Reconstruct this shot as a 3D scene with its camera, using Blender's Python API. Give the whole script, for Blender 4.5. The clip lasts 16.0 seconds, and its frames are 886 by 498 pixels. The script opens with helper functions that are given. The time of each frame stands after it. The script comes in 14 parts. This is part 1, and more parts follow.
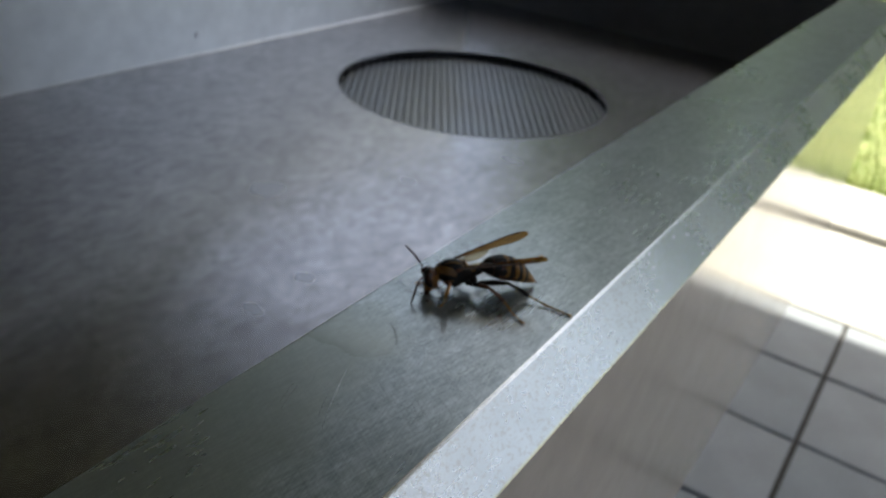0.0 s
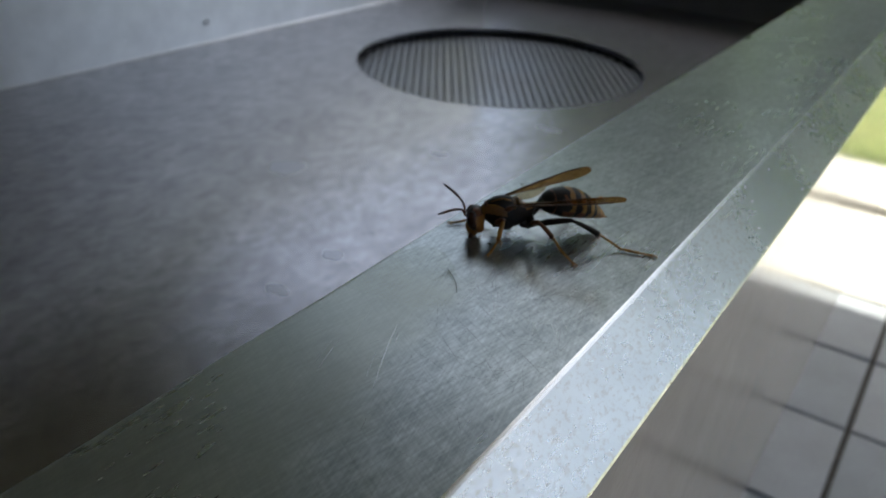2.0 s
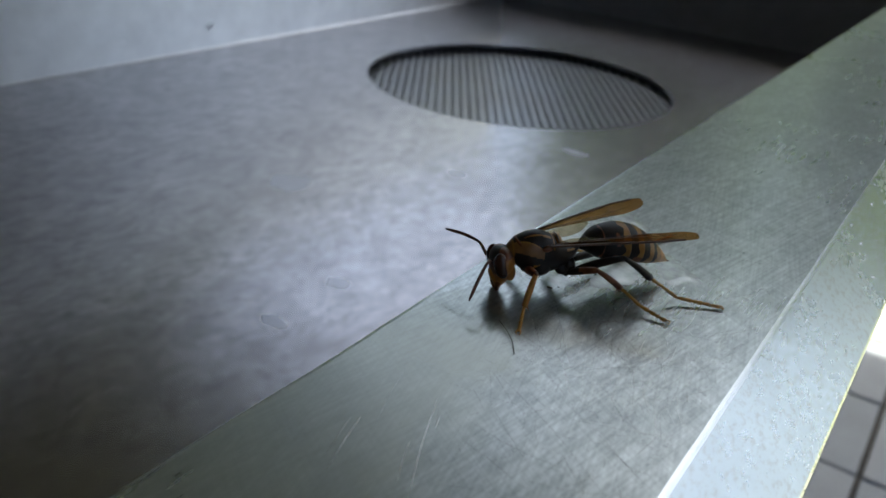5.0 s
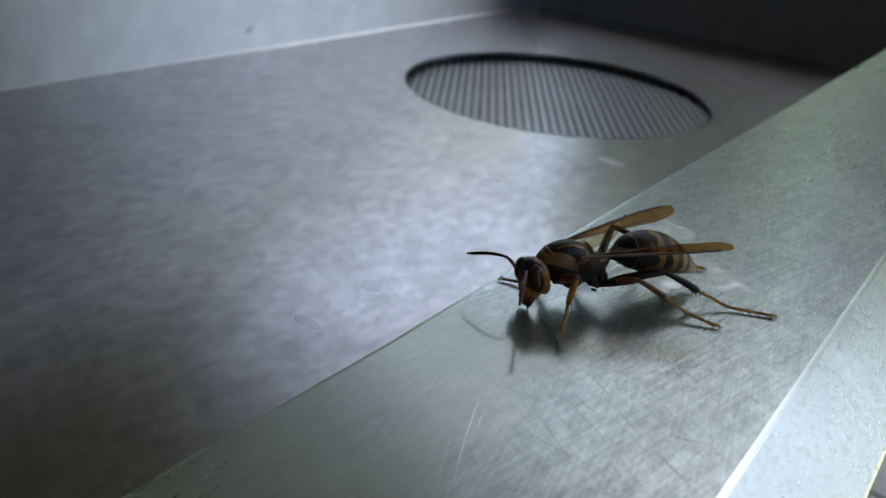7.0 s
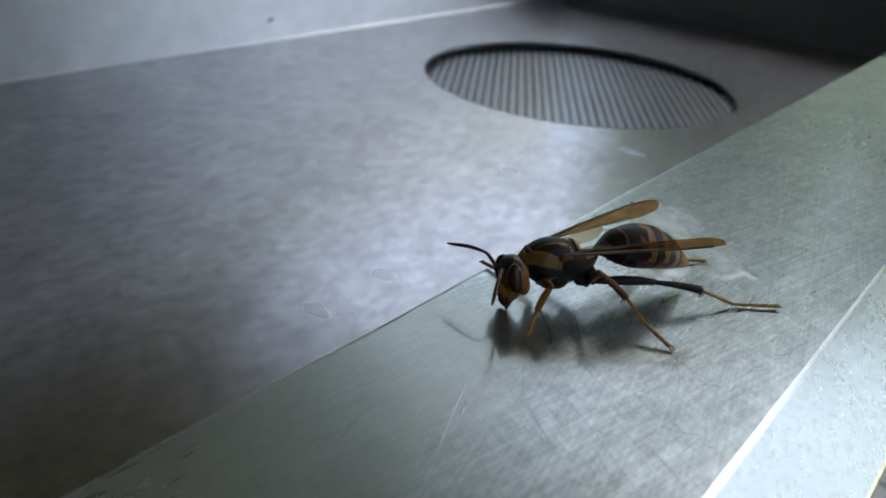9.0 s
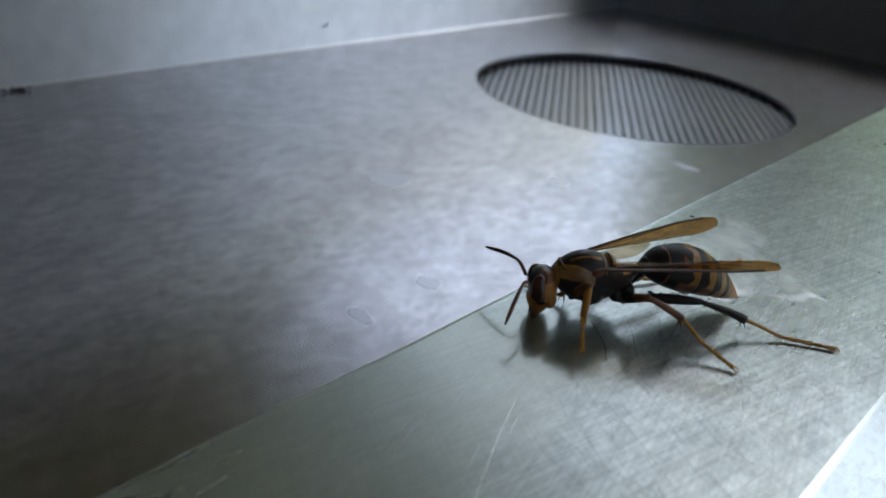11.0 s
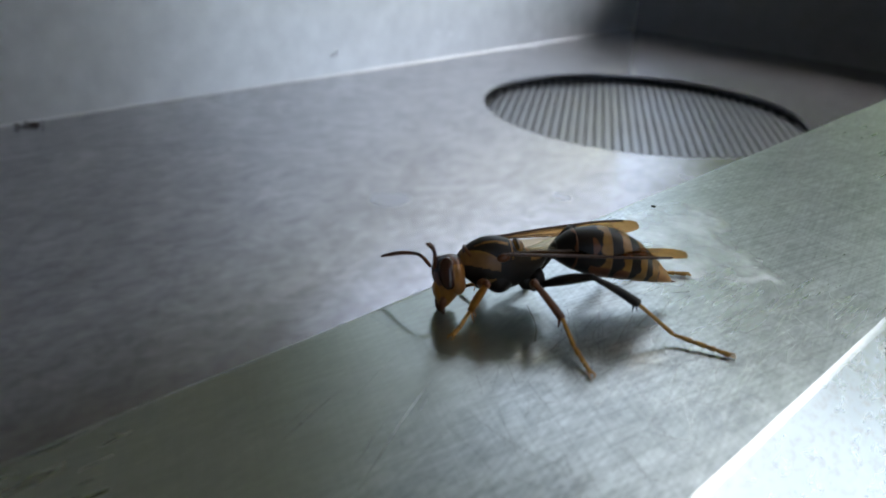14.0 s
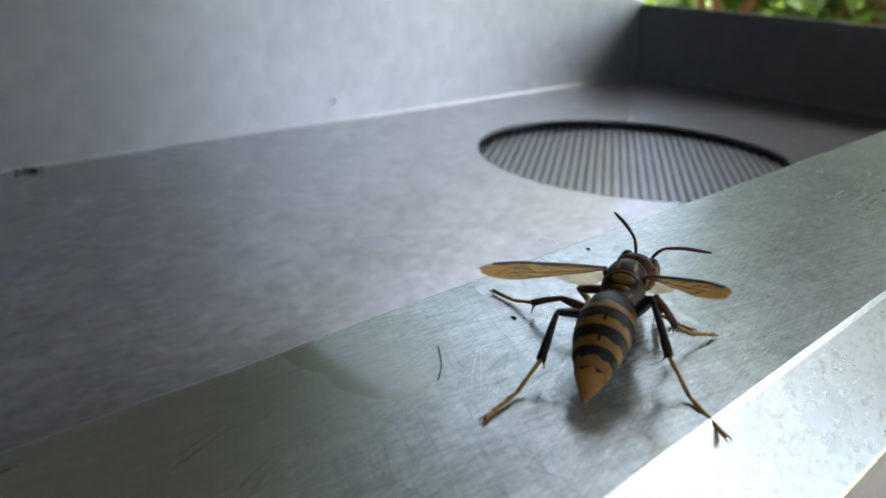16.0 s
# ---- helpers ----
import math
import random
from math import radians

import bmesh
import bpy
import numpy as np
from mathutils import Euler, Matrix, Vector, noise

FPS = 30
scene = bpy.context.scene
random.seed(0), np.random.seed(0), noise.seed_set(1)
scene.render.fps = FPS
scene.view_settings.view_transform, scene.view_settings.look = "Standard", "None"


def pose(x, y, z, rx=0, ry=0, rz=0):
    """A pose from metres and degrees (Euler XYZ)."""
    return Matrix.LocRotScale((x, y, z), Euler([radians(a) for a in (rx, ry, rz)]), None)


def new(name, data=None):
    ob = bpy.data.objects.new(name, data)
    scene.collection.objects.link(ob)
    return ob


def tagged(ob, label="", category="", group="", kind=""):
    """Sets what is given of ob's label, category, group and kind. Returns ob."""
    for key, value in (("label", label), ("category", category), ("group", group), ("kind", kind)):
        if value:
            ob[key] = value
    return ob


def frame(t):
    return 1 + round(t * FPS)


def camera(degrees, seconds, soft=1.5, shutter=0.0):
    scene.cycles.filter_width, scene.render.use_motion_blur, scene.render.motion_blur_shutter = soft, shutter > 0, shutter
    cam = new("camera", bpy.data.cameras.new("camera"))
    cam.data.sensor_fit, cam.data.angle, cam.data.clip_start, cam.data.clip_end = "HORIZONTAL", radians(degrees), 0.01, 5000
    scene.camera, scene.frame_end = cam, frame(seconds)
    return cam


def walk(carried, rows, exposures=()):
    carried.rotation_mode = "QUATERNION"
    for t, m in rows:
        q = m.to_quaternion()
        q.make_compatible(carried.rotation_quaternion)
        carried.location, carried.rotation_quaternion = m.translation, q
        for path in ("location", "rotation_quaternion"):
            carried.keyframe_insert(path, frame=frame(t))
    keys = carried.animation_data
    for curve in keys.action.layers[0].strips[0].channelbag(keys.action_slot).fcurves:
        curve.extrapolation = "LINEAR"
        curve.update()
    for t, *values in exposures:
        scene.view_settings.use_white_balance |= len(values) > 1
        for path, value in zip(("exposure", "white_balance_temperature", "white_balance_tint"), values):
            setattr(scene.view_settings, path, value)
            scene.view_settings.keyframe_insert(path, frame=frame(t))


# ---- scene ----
# The ledge's top is z = 0; y runs along the ledge, x points out of the trough. The pavement lies half a metre below.
cam = camera(58.6, 16.0, soft=1.6)
cam.data.dof.use_dof, cam.data.dof.focus_distance, cam.data.dof.aperture_fstop = True, 0.087, 43
PATH = [
    (0, pose(0.0736, -0.0998, 0.0777, 60.62, -5.50, 34.82)),
    (0.5, pose(0.0701, -0.0958, 0.0755, 60.37, -2.28, 32.67)),
    (1, pose(0.0664, -0.0918, 0.0723, 59.99, -4.12, 33.27)),
    (1.5, pose(0.0651, -0.0894, 0.0649, 63.30, -2.48, 34.38)),
    (2, pose(0.0601, -0.0879, 0.0547, 61.18, -2.45, 34.87)),
    (2.5, pose(0.0551, -0.0812, 0.0527, 60.10, -3.22, 34.65)),
    (3, pose(0.0535, -0.0774, 0.0491, 59.96, -3.50, 34.02)),
    (3.5, pose(0.0494, -0.0719, 0.0481, 60.75, -3.67, 34.41)),
    (4, pose(0.0459, -0.0711, 0.0463, 61.68, -3.78, 34.80)),
    (6.5, pose(0.0410, -0.0724, 0.0427, 63.18, -5.00, 37.66)),
    (7, pose(0.0407, -0.0715, 0.0418, 63.25, -4.73, 38.30)),
    (7.5, pose(0.0406, -0.0708, 0.0414, 63.42, -4.45, 38.57)),
    (8, pose(0.0408, -0.0699, 0.0408, 63.08, -4.86, 39.23)),
    (8.5, pose(0.0425, -0.0688, 0.0407, 62.64, -4.42, 39.56)),
    (11, pose(0.0404, -0.0668, 0.0388, 63.01, -4.69, 43.96)),
    (11.5, pose(0.0393, -0.0634, 0.0383, 63.99, -4.16, 44.40)),
    (12, pose(0.0418, -0.0635, 0.0365, 64.43, -3.82, 44.84)),
    (12.5, pose(0.0429, -0.0635, 0.0371, 64.50, -3.39, 44.93)),
    (13, pose(0.0422, -0.0649, 0.0356, 64.70, -3.66, 45.15)),
    (13.5, pose(0.0441, -0.0625, 0.0341, 64.91, -2.94, 45.12)),
    (14, pose(0.0476, -0.0602, 0.0346, 65.28, -2.39, 45.45)),
    (14.5, pose(0.0498, -0.0599, 0.0356, 65.76, -1.87, 47.74)),
    (15, pose(0.0527, -0.0577, 0.0362, 66.57, -0.75, 49.51)),
    (15.5, pose(0.0559, -0.0603, 0.0342, 67.50, -1.75, 48.76)),
    (16, pose(0.0555, -0.0548, 0.0354, 68.49, -2.05, 46.41)),
]
walk(cam, PATH, exposures=[(0.0, 0.85, 6700, 1.5), (2.0, 0.94, 6620, 1.5), (4.0, 1.16, 6520, 1.5), (8.0, 1.5, 6520, 1), (12.0, 1.73, 6640, 1), (16.0, 1.87, 6800, 1)])

# ---- light ----
SUN_ELEV, SUN_AZ = 72.8, 8.0      # degrees; azimuth from +y towards +x
world = bpy.data.worlds.new("sky")
scene.world = world
world.use_nodes = True
wn = world.node_tree.nodes
sky = wn.new("ShaderNodeTexSky")
sky.sky_type, sky.sun_disc = "NISHITA", False
sky.sun_elevation, sky.sun_rotation = radians(SUN_ELEV), radians(SUN_AZ)
sky.air_density, sky.dust_density, sky.ozone_density = 0.8, 5.0, 0.5
world.node_tree.links.new(sky.outputs[0], wn["Background"].inputs[0])
wn["Background"].inputs[1].default_value = 0.14
sun = new("sun", bpy.data.lights.new("sun", "SUN"))
sun.data.energy, sun.data.angle, sun.data.color = 5.0, radians(0.55), (1.0, 0.95, 0.88)
away = Vector((math.sin(radians(SUN_AZ)) * math.cos(radians(SUN_ELEV)), math.cos(radians(SUN_AZ)) * math.cos(radians(SUN_ELEV)), math.sin(radians(SUN_ELEV))))
sun.matrix_world = Matrix.Translation(away * 8) @ away.to_track_quat("Z", "Y").to_matrix().to_4x4()

# ---- materials ----
def material(name, base, rough=0.5, metal=0.0):
    m = bpy.data.materials.new(name)
    m.use_nodes = True
    b = m.node_tree.nodes["Principled BSDF"]
    b.inputs["Base Color"].default_value = (*base, 1)
    b.inputs["Roughness"].default_value, b.inputs["Metallic"].default_value = rough, metal
    return m, m.node_tree.nodes, m.node_tree.links, b


def noise_at(n, l, scale, detail=4.0, stretch=(1, 1, 1), rough=0.55, turn=(0, 0, 0)):
    """A noise in the object's own metres."""
    co, mp, no = n.new("ShaderNodeTexCoord"), n.new("ShaderNodeMapping"), n.new("ShaderNodeTexNoise")
    mp.inputs["Scale"].default_value = stretch
    mp.inputs["Rotation"].default_value = [radians(a) for a in turn]
    no.inputs["Scale"].default_value, no.inputs["Detail"].default_value, no.inputs["Roughness"].default_value = scale, detail, rough
    l.new(co.outputs["Object"], mp.inputs[0])
    l.new(mp.outputs[0], no.inputs["Vector"])
    return no.outputs["Fac"]


def hatch(n, l, scale, turn, long=22.0, detail=2.0):
    """Fine brushed lines that run at an angle from the y axis."""
    co, mp, no = n.new("ShaderNodeTexCoord"), n.new("ShaderNodeMapping"), n.new("ShaderNodeTexNoise")
    mp.vector_type = "TEXTURE"
    mp.inputs["Rotation"].default_value = (0, 0, radians(turn))
    mp.inputs["Scale"].default_value = (1, long, 1)
    no.inputs["Scale"].default_value, no.inputs["Detail"].default_value = scale, detail
    l.new(co.outputs["Object"], mp.inputs[0])
    l.new(mp.outputs[0], no.inputs["Vector"])
    return no.outputs["Fac"]


def ramp(n, l, fac, stops):
    r = n.new("ShaderNodeValToRGB")
    while len(r.color_ramp.elements) < len(stops):
        r.color_ramp.elements.new(0.5)
    for e, (p, c) in zip(r.color_ramp.elements, stops):
        e.position, e.color = p, (*c, 1) if len(c) == 3 else c
    l.new(fac, r.inputs[0])
    return r.outputs[0]


def mix(n, l, fac, a, b, how="MIX"):
    m = n.new("ShaderNodeMix")
    m.data_type, m.blend_type = "RGBA", how
    for sock, v in ((m.inputs[0], fac), (m.inputs[6], a), (m.inputs[7], b)):
        if hasattr(v, "links"):
            l.new(v, sock)
        else:
            sock.default_value = v if isinstance(v, float) else (*v, 1)
    return m.outputs[2]


def bump(n, l, b, fac, strength, distance, below=None):
    k = n.new("ShaderNodeBump")
    k.inputs["Strength"].default_value, k.inputs["Distance"].default_value = strength, distance
    l.new(fac, k.inputs["Height"])
    if below:
        l.new(below.outputs[0], k.inputs["Normal"])
    l.new(k.outputs[0], b.inputs["Normal"])
    return k


def maths(n, l, op, a, b=0.0):
    k = n.new("ShaderNodeMath")
    k.operation = op
    for sock, v in zip(k.inputs, (a, b)):
        if hasattr(v, "links"):
            l.new(v, sock)
        else:
            sock.default_value = v
    return k.outputs[0]


def steel(name, base, rough, spread=0.15, grime=(0.32, 0.29, 0.25), grime_amount=0.35, brush=(1, 1, 1), relief=0.00015, metal=1.0, lines=(), mottle=0.0):
    """Worn stainless steel: cloudy dull film, brushed grain, water stains."""
    m, n, l, b = material(name, base, rough, metal)
    cloud = noise_at(n, l, 26, 4, (1, 1, 1), 0.5)
    film = ramp(n, l, cloud, [(0.28, (0, 0, 0)), (0.8, (1, 1, 1))])
    fine = noise_at(n, l, 900, 3, brush)
    blot = noise_at(n, l, 95, 5)
    dirt = maths(n, l, "MULTIPLY", film, grime_amount)
    colour = mix(n, l, dirt, base, grime)
    colour = mix(n, l, 0.16, colour, ramp(n, l, blot, [(0.3, (0.25, 0.25, 0.25)), (0.7, (1, 1, 1))]), "MULTIPLY")
    if mottle:
        flake = noise_at(n, l, 1500, 6, (1, 0.6, 1), 0.66)
        colour = mix(n, l, maths(n, l, "MULTIPLY", ramp(n, l, flake, [(0.5, (0, 0, 0)), (0.64, (1, 1, 1))]), mottle), colour, (0.60, 0.55, 0.48))
    streaks = None
    for scale, turn, weight in lines:
        q = ramp(n, l, hatch(n, l, scale, turn), [(0.36, (0, 0, 0)), (0.64, (1, 1, 1))])
        colour = mix(n, l, weight, colour, ramp(n, l, q, [(0.0, (0.35, 0.35, 0.35)), (1.0, (1.35, 1.35, 1.35))]), "MULTIPLY")
        q = maths(n, l, "MULTIPLY", q, weight)
        streaks = q if streaks is None else maths(n, l, "ADD", streaks, q)
    l.new(colour, b.inputs["Base Color"])
    r = maths(n, l, "ADD", rough - spread * 0.5, maths(n, l, "MULTIPLY", maths(n, l, "ADD", maths(n, l, "MULTIPLY", film, 0.6), maths(n, l, "MULTIPLY", fine, 0.5)), spread))
    l.new(r, b.inputs["Roughness"])
    if not relief:
        return m
    if streaks is not None:
        r = maths(n, l, "ADD", r, maths(n, l, "MULTIPLY", streaks, spread))
        l.new(r, b.inputs["Roughness"])
    k = bump(n, l, b, fine if streaks is None else maths(n, l, "ADD", fine, maths(n, l, "MULTIPLY", streaks, 0.6)), 0.35, relief)
    bump(n, l, b, blot, 0.08, relief * 2, k)
    return m


STEEL_LEDGE = steel("ledge_steel", (0.60, 0.65, 0.645), 0.28, 0.05, (0.40, 0.44, 0.41), 0.4, (1, 0.12, 1), 0, 0.76, ((2400, -12, 0.22), (3200, 14, 0.17), (2800, 62, 0.12)))
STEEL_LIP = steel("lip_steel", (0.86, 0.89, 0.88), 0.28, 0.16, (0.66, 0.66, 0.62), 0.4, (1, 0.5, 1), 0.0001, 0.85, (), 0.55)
# Near-white base paints the bright glint along the ledge's outer edge.
STEEL_EDGE = steel("edge_glint_steel", (0.97, 0.98, 0.98), 0.24, 0.06, (0.85, 0.85, 0.84), 0.3, (1, 0.5, 1), 0)
STEEL_FLOOR = steel("trough_steel", (0.585, 0.575, 0.60), 0.235, 0.05, (0.40, 0.38, 0.39), 0.35, (0.3, 1, 1), 0, 1.0, (), 0.0)
floor_n, floor_l = STEEL_FLOOR.node_tree.nodes, STEEL_FLOOR.node_tree.links
floor_b = floor_n["Principled BSDF"]
wear = mix(floor_n, floor_l, 0.55, floor_b.inputs["Base Color"].links[0].from_socket, ramp(floor_n, floor_l, noise_at(floor_n, floor_l, 230, 6, (1, 0.55, 1), 0.62, (0, 0, 25)), [(0.36, (0.62, 0.60, 0.58)), (0.64, (1.12, 1.1, 1.08))]), "MULTIPLY")
wear = mix(floor_n, floor_l, 0.4, wear, ramp(floor_n, floor_l, noise_at(floor_n, floor_l, 640, 5, (1, 0.7, 1), 0.65), [(0.36, (0.6, 0.6, 0.6)), (0.64, (1.22, 1.22, 1.22))]), "MULTIPLY")
wear = mix(floor_n, floor_l, 0.3, wear, ramp(floor_n, floor_l, noise_at(floor_n, floor_l, 45, 4, (1, 1, 1), 0.5), [(0.3, (0.6, 0.6, 0.62)), (0.7, (1.1, 1.1, 1.1))]), "MULTIPLY")
floor_l.new(wear, floor_b.inputs["Base Color"])
STEEL_WALL = steel("wall_steel", (0.88, 0.895, 0.90), 0.42, 0.06, (0.7, 0.7, 0.7), 0.3, (1, 0.2, 1), 0.00004, 1.0)


def brushed(m, amount, direction):
    """Brushed grain: reflected light spreads along the direction."""
    lay = m.node_tree.nodes.new("ShaderNodeCombineXYZ")
    for k in range(3):
        lay.inputs[k].default_value = direction[k]
    m.node_tree.nodes["Principled BSDF"].inputs["Anisotropic"].default_value = amount
    m.node_tree.links.new(lay.outputs[0], m.node_tree.nodes["Principled BSDF"].inputs["Tangent"])


patch_n, patch_l = STEEL_LEDGE.node_tree.nodes, STEEL_LEDGE.node_tree.links
patch_b = patch_n["Principled BSDF"]
haze = mix(patch_n, patch_l, 0.5, patch_b.inputs["Base Color"].links[0].from_socket, ramp(patch_n, patch_l, noise_at(patch_n, patch_l, 130, 6, (1, 0.6, 1), 0.62), [(0.34, (0.72, 0.74, 0.73)), (0.66, (1.14, 1.13, 1.12))]), "MULTIPLY")
haze = mix(patch_n, patch_l, 0.45, haze, ramp(patch_n, patch_l, noise_at(patch_n, patch_l, 700, 5, (1, 0.8, 1), 0.65), [(0.36, (0.68, 0.68, 0.70)), (0.64, (1.2, 1.2, 1.2))]), "MULTIPLY")
# Duller stretch: dark reflection painted into the ledge, bounded by a slanting, uneven line.
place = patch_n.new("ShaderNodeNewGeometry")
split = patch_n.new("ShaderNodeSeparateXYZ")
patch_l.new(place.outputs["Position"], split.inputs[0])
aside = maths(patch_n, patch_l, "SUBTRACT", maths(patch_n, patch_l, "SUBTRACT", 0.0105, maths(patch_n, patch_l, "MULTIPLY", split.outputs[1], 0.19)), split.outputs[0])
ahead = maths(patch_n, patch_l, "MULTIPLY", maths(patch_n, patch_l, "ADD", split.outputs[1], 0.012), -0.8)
dark_mirror = maths(patch_n, patch_l, "MINIMUM", aside, ahead)
dark_mirror = maths(patch_n, patch_l, "ADD", dark_mirror, maths(patch_n, patch_l, "MULTIPLY", maths(patch_n, patch_l, "ADD", noise_at(patch_n, patch_l, 160, 5), -0.5), 0.009))
dark_mirror = ramp(patch_n, patch_l, maths(patch_n, patch_l, "ADD", maths(patch_n, patch_l, "MULTIPLY", dark_mirror, 140.0), 0.5), [(0.0, (0, 0, 0)), (1.0, (1, 1, 1))])
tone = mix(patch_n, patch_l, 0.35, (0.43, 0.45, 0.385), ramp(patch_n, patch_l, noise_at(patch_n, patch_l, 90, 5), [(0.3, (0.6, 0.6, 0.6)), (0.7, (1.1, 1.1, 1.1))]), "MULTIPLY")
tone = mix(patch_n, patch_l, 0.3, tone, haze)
haze = mix(patch_n, patch_l, dark_mirror, haze, tone)
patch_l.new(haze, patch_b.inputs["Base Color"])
brushed(STEEL_LEDGE, 0.45, (-0.64, 0.77, 0.0))
brushed(STEEL_FLOOR, 0.45, (-0.60, 0.80, 0.0))


def polished(m, share, rough):
    """Worn steel: polished crests give a clear image over the haze of the scratched ground."""
    n, l = m.node_tree.nodes, m.node_tree.links
    ground, crest, worn = n["Principled BSDF"], n.new("ShaderNodeBsdfPrincipled"), n.new("ShaderNodeMixShader")
    crest.inputs["Metallic"].default_value, crest.inputs["Roughness"].default_value = ground.inputs["Metallic"].default_value, rough
    l.new(ground.inputs["Base Color"].links[0].from_socket, crest.inputs["Base Color"])
    worn.inputs[0].default_value = share
    l.new(ground.outputs[0], worn.inputs[1])
    l.new(crest.outputs[0], worn.inputs[2])
    l.new(worn.outputs[0], n["Material Output"].inputs[0])


polished(STEEL_LEDGE, 0.12, 0.14)
grain_b, grain = STEEL_WALL.node_tree.nodes["Principled BSDF"], STEEL_WALL.node_tree.nodes.new("ShaderNodeCombineXYZ")
grain_b.inputs["Anisotropic"].default_value, grain.inputs[2].default_value = 0.9, 1.0     # brushed lengthwise: light spreads up and down
STEEL_WALL.node_tree.links.new(grain.outputs[0], grain_b.inputs["Tangent"])
# Darker copy of the trough's steel: the end wall's shade put into colour.
STEEL_SHADE = steel("shade_dark_steel", (0.24, 0.24, 0.25), 0.40, 0.15, (0.25, 0.22, 0.2), 0.5)
STEEL_PANEL = steel("apron_enamel", (0.90, 0.78, 0.70), 0.10, 0.08, (0.8, 0.68, 0.6), 0.4)
STEEL_PANEL.node_tree.nodes["Principled BSDF"].inputs["Metallic"].default_value = 0.22
STEEL_PANEL.node_tree.nodes["Principled BSDF"].inputs["IOR"].default_value = 1.9
STEEL_GRATE = steel("grate_steel", (0.26, 0.265, 0.28), 0.34, 0.2, (0.3, 0.28, 0.26), 0.5)


def tile_material():
    m, n, l, b = material("slate_paver", (0.16, 0.17, 0.19), 0.75)
    info = n.new("ShaderNodeObjectInfo")
    grain = noise_at(n, l, 420, 5)
    broad = noise_at(n, l, 14, 4)
    c = mix(n, l, info.outputs["Random"], (0.34, 0.37, 0.41), (0.40, 0.425, 0.465))
    c = mix(n, l, 0.5, c, ramp(n, l, grain, [(0.3, (0.45, 0.45, 0.45)), (0.7, (1, 1, 1))]), "MULTIPLY")
    c = mix(n, l, 0.4, c, ramp(n, l, broad, [(0.3, (0.55, 0.53, 0.5)), (0.7, (1, 1, 1))]), "MULTIPLY")
    l.new(c, b.inputs["Base Color"])
    bump(n, l, b, grain, 0.5, 0.0008)
    return m


def plain_noise(name, lo, hi, scale, rough=0.8, relief=0.001, detail=5.0):
    m, n, l, b = material(name, lo, rough)
    f = noise_at(n, l, scale, detail)
    g = noise_at(n, l, scale * 9, 3)
    f2 = maths(n, l, "ADD", maths(n, l, "MULTIPLY", f, 0.7), maths(n, l, "MULTIPLY", g, 0.3))
    l.new(ramp(n, l, f2, [(0.35, lo), (0.65, hi)]), b.inputs["Base Color"])
    bump(n, l, b, f2, 0.4, relief)
    return m


TILE = tile_material()
JOINT = plain_noise("joint_dirt", (0.03, 0.03, 0.03), (0.07, 0.065, 0.06), 120)
CONCRETE = plain_noise("pale_concrete", (0.48, 0.46, 0.42), (0.6, 0.58, 0.54), 30)
SOIL = plain_noise("lawn_soil", (0.13, 0.18, 0.05), (0.36, 0.38, 0.15), 14)
GRASS = plain_noise("grass_blade", (0.16, 0.27, 0.05), (0.44, 0.47, 0.17), 14)
# Near-black so the unseen roof and walls reflect dark in the steel.
SOFFIT = plain_noise("soffit_dark", (0.05, 0.047, 0.04), (0.075, 0.07, 0.06), 5)
BLOCKER_DARK = plain_noise("blocker_dark", (0.05, 0.046, 0.04), (0.07, 0.065, 0.055), 4)
# Near-black base stands for the shade inside the drain cup.
CUP_SHADE = plain_noise("drain_shade", (0.015, 0.015, 0.016), (0.03, 0.03, 0.03), 60)
LEAF = plain_noise("shrub_leaf", (0.036, 0.066, 0.024), (0.085, 0.13, 0.05), 6)
leaf_n, leaf_l = LEAF.node_tree.nodes, LEAF.node_tree.links       # thin leaves let some light through
leaf_thru, leaf_mix = leaf_n.new("ShaderNodeBsdfTranslucent"), leaf_n.new("ShaderNodeMixShader")
leaf_thru.inputs[0].default_value, leaf_mix.inputs[0].default_value = (0.22, 0.34, 0.07, 1), 0.45
leaf_l.new(leaf_n["Principled BSDF"].outputs[0], leaf_mix.inputs[1])
leaf_l.new(leaf_thru.outputs[0], leaf_mix.inputs[2])
leaf_l.new(leaf_mix.outputs[0], leaf_n["Material Output"].inputs[0])
BARK = plain_noise("red_brown_wood", (0.12, 0.05, 0.03), (0.2, 0.09, 0.05), 25)


# ---- building helpers ----
def mesh_from(name, bm, mat, smooth=False):
    me = bpy.data.meshes.new(name)
    bm.to_mesh(me)
    bm.free()
    for mm in (mat if isinstance(mat, (list, tuple)) else [mat]):
        me.materials.append(mm)
    if smooth:
        me.polygons.foreach_set("use_smooth", [True] * len(me.polygons))
    return me


def part(name, bm, mat, parent=None, label="", smooth=False):
    ob = new(name, mesh_from(name, bm, mat, smooth))
    ob.parent = parent
    if label:
        ob["label"] = label
    return ob


def box(bm, lo, hi, bevel=0.0):
    made = bmesh.ops.create_cube(bm, size=1, matrix=Matrix.Translation([(a + b) / 2 for a, b in zip(lo, hi)]) @ Matrix.Diagonal([b - a for a, b in zip(lo, hi)] + [1]))
    if bevel:
        bmesh.ops.bevel(bm, geom=list({e for v in made["verts"] for e in v.link_edges}), offset=bevel, segments=2, affect="EDGES", profile=0.5)
    return bm


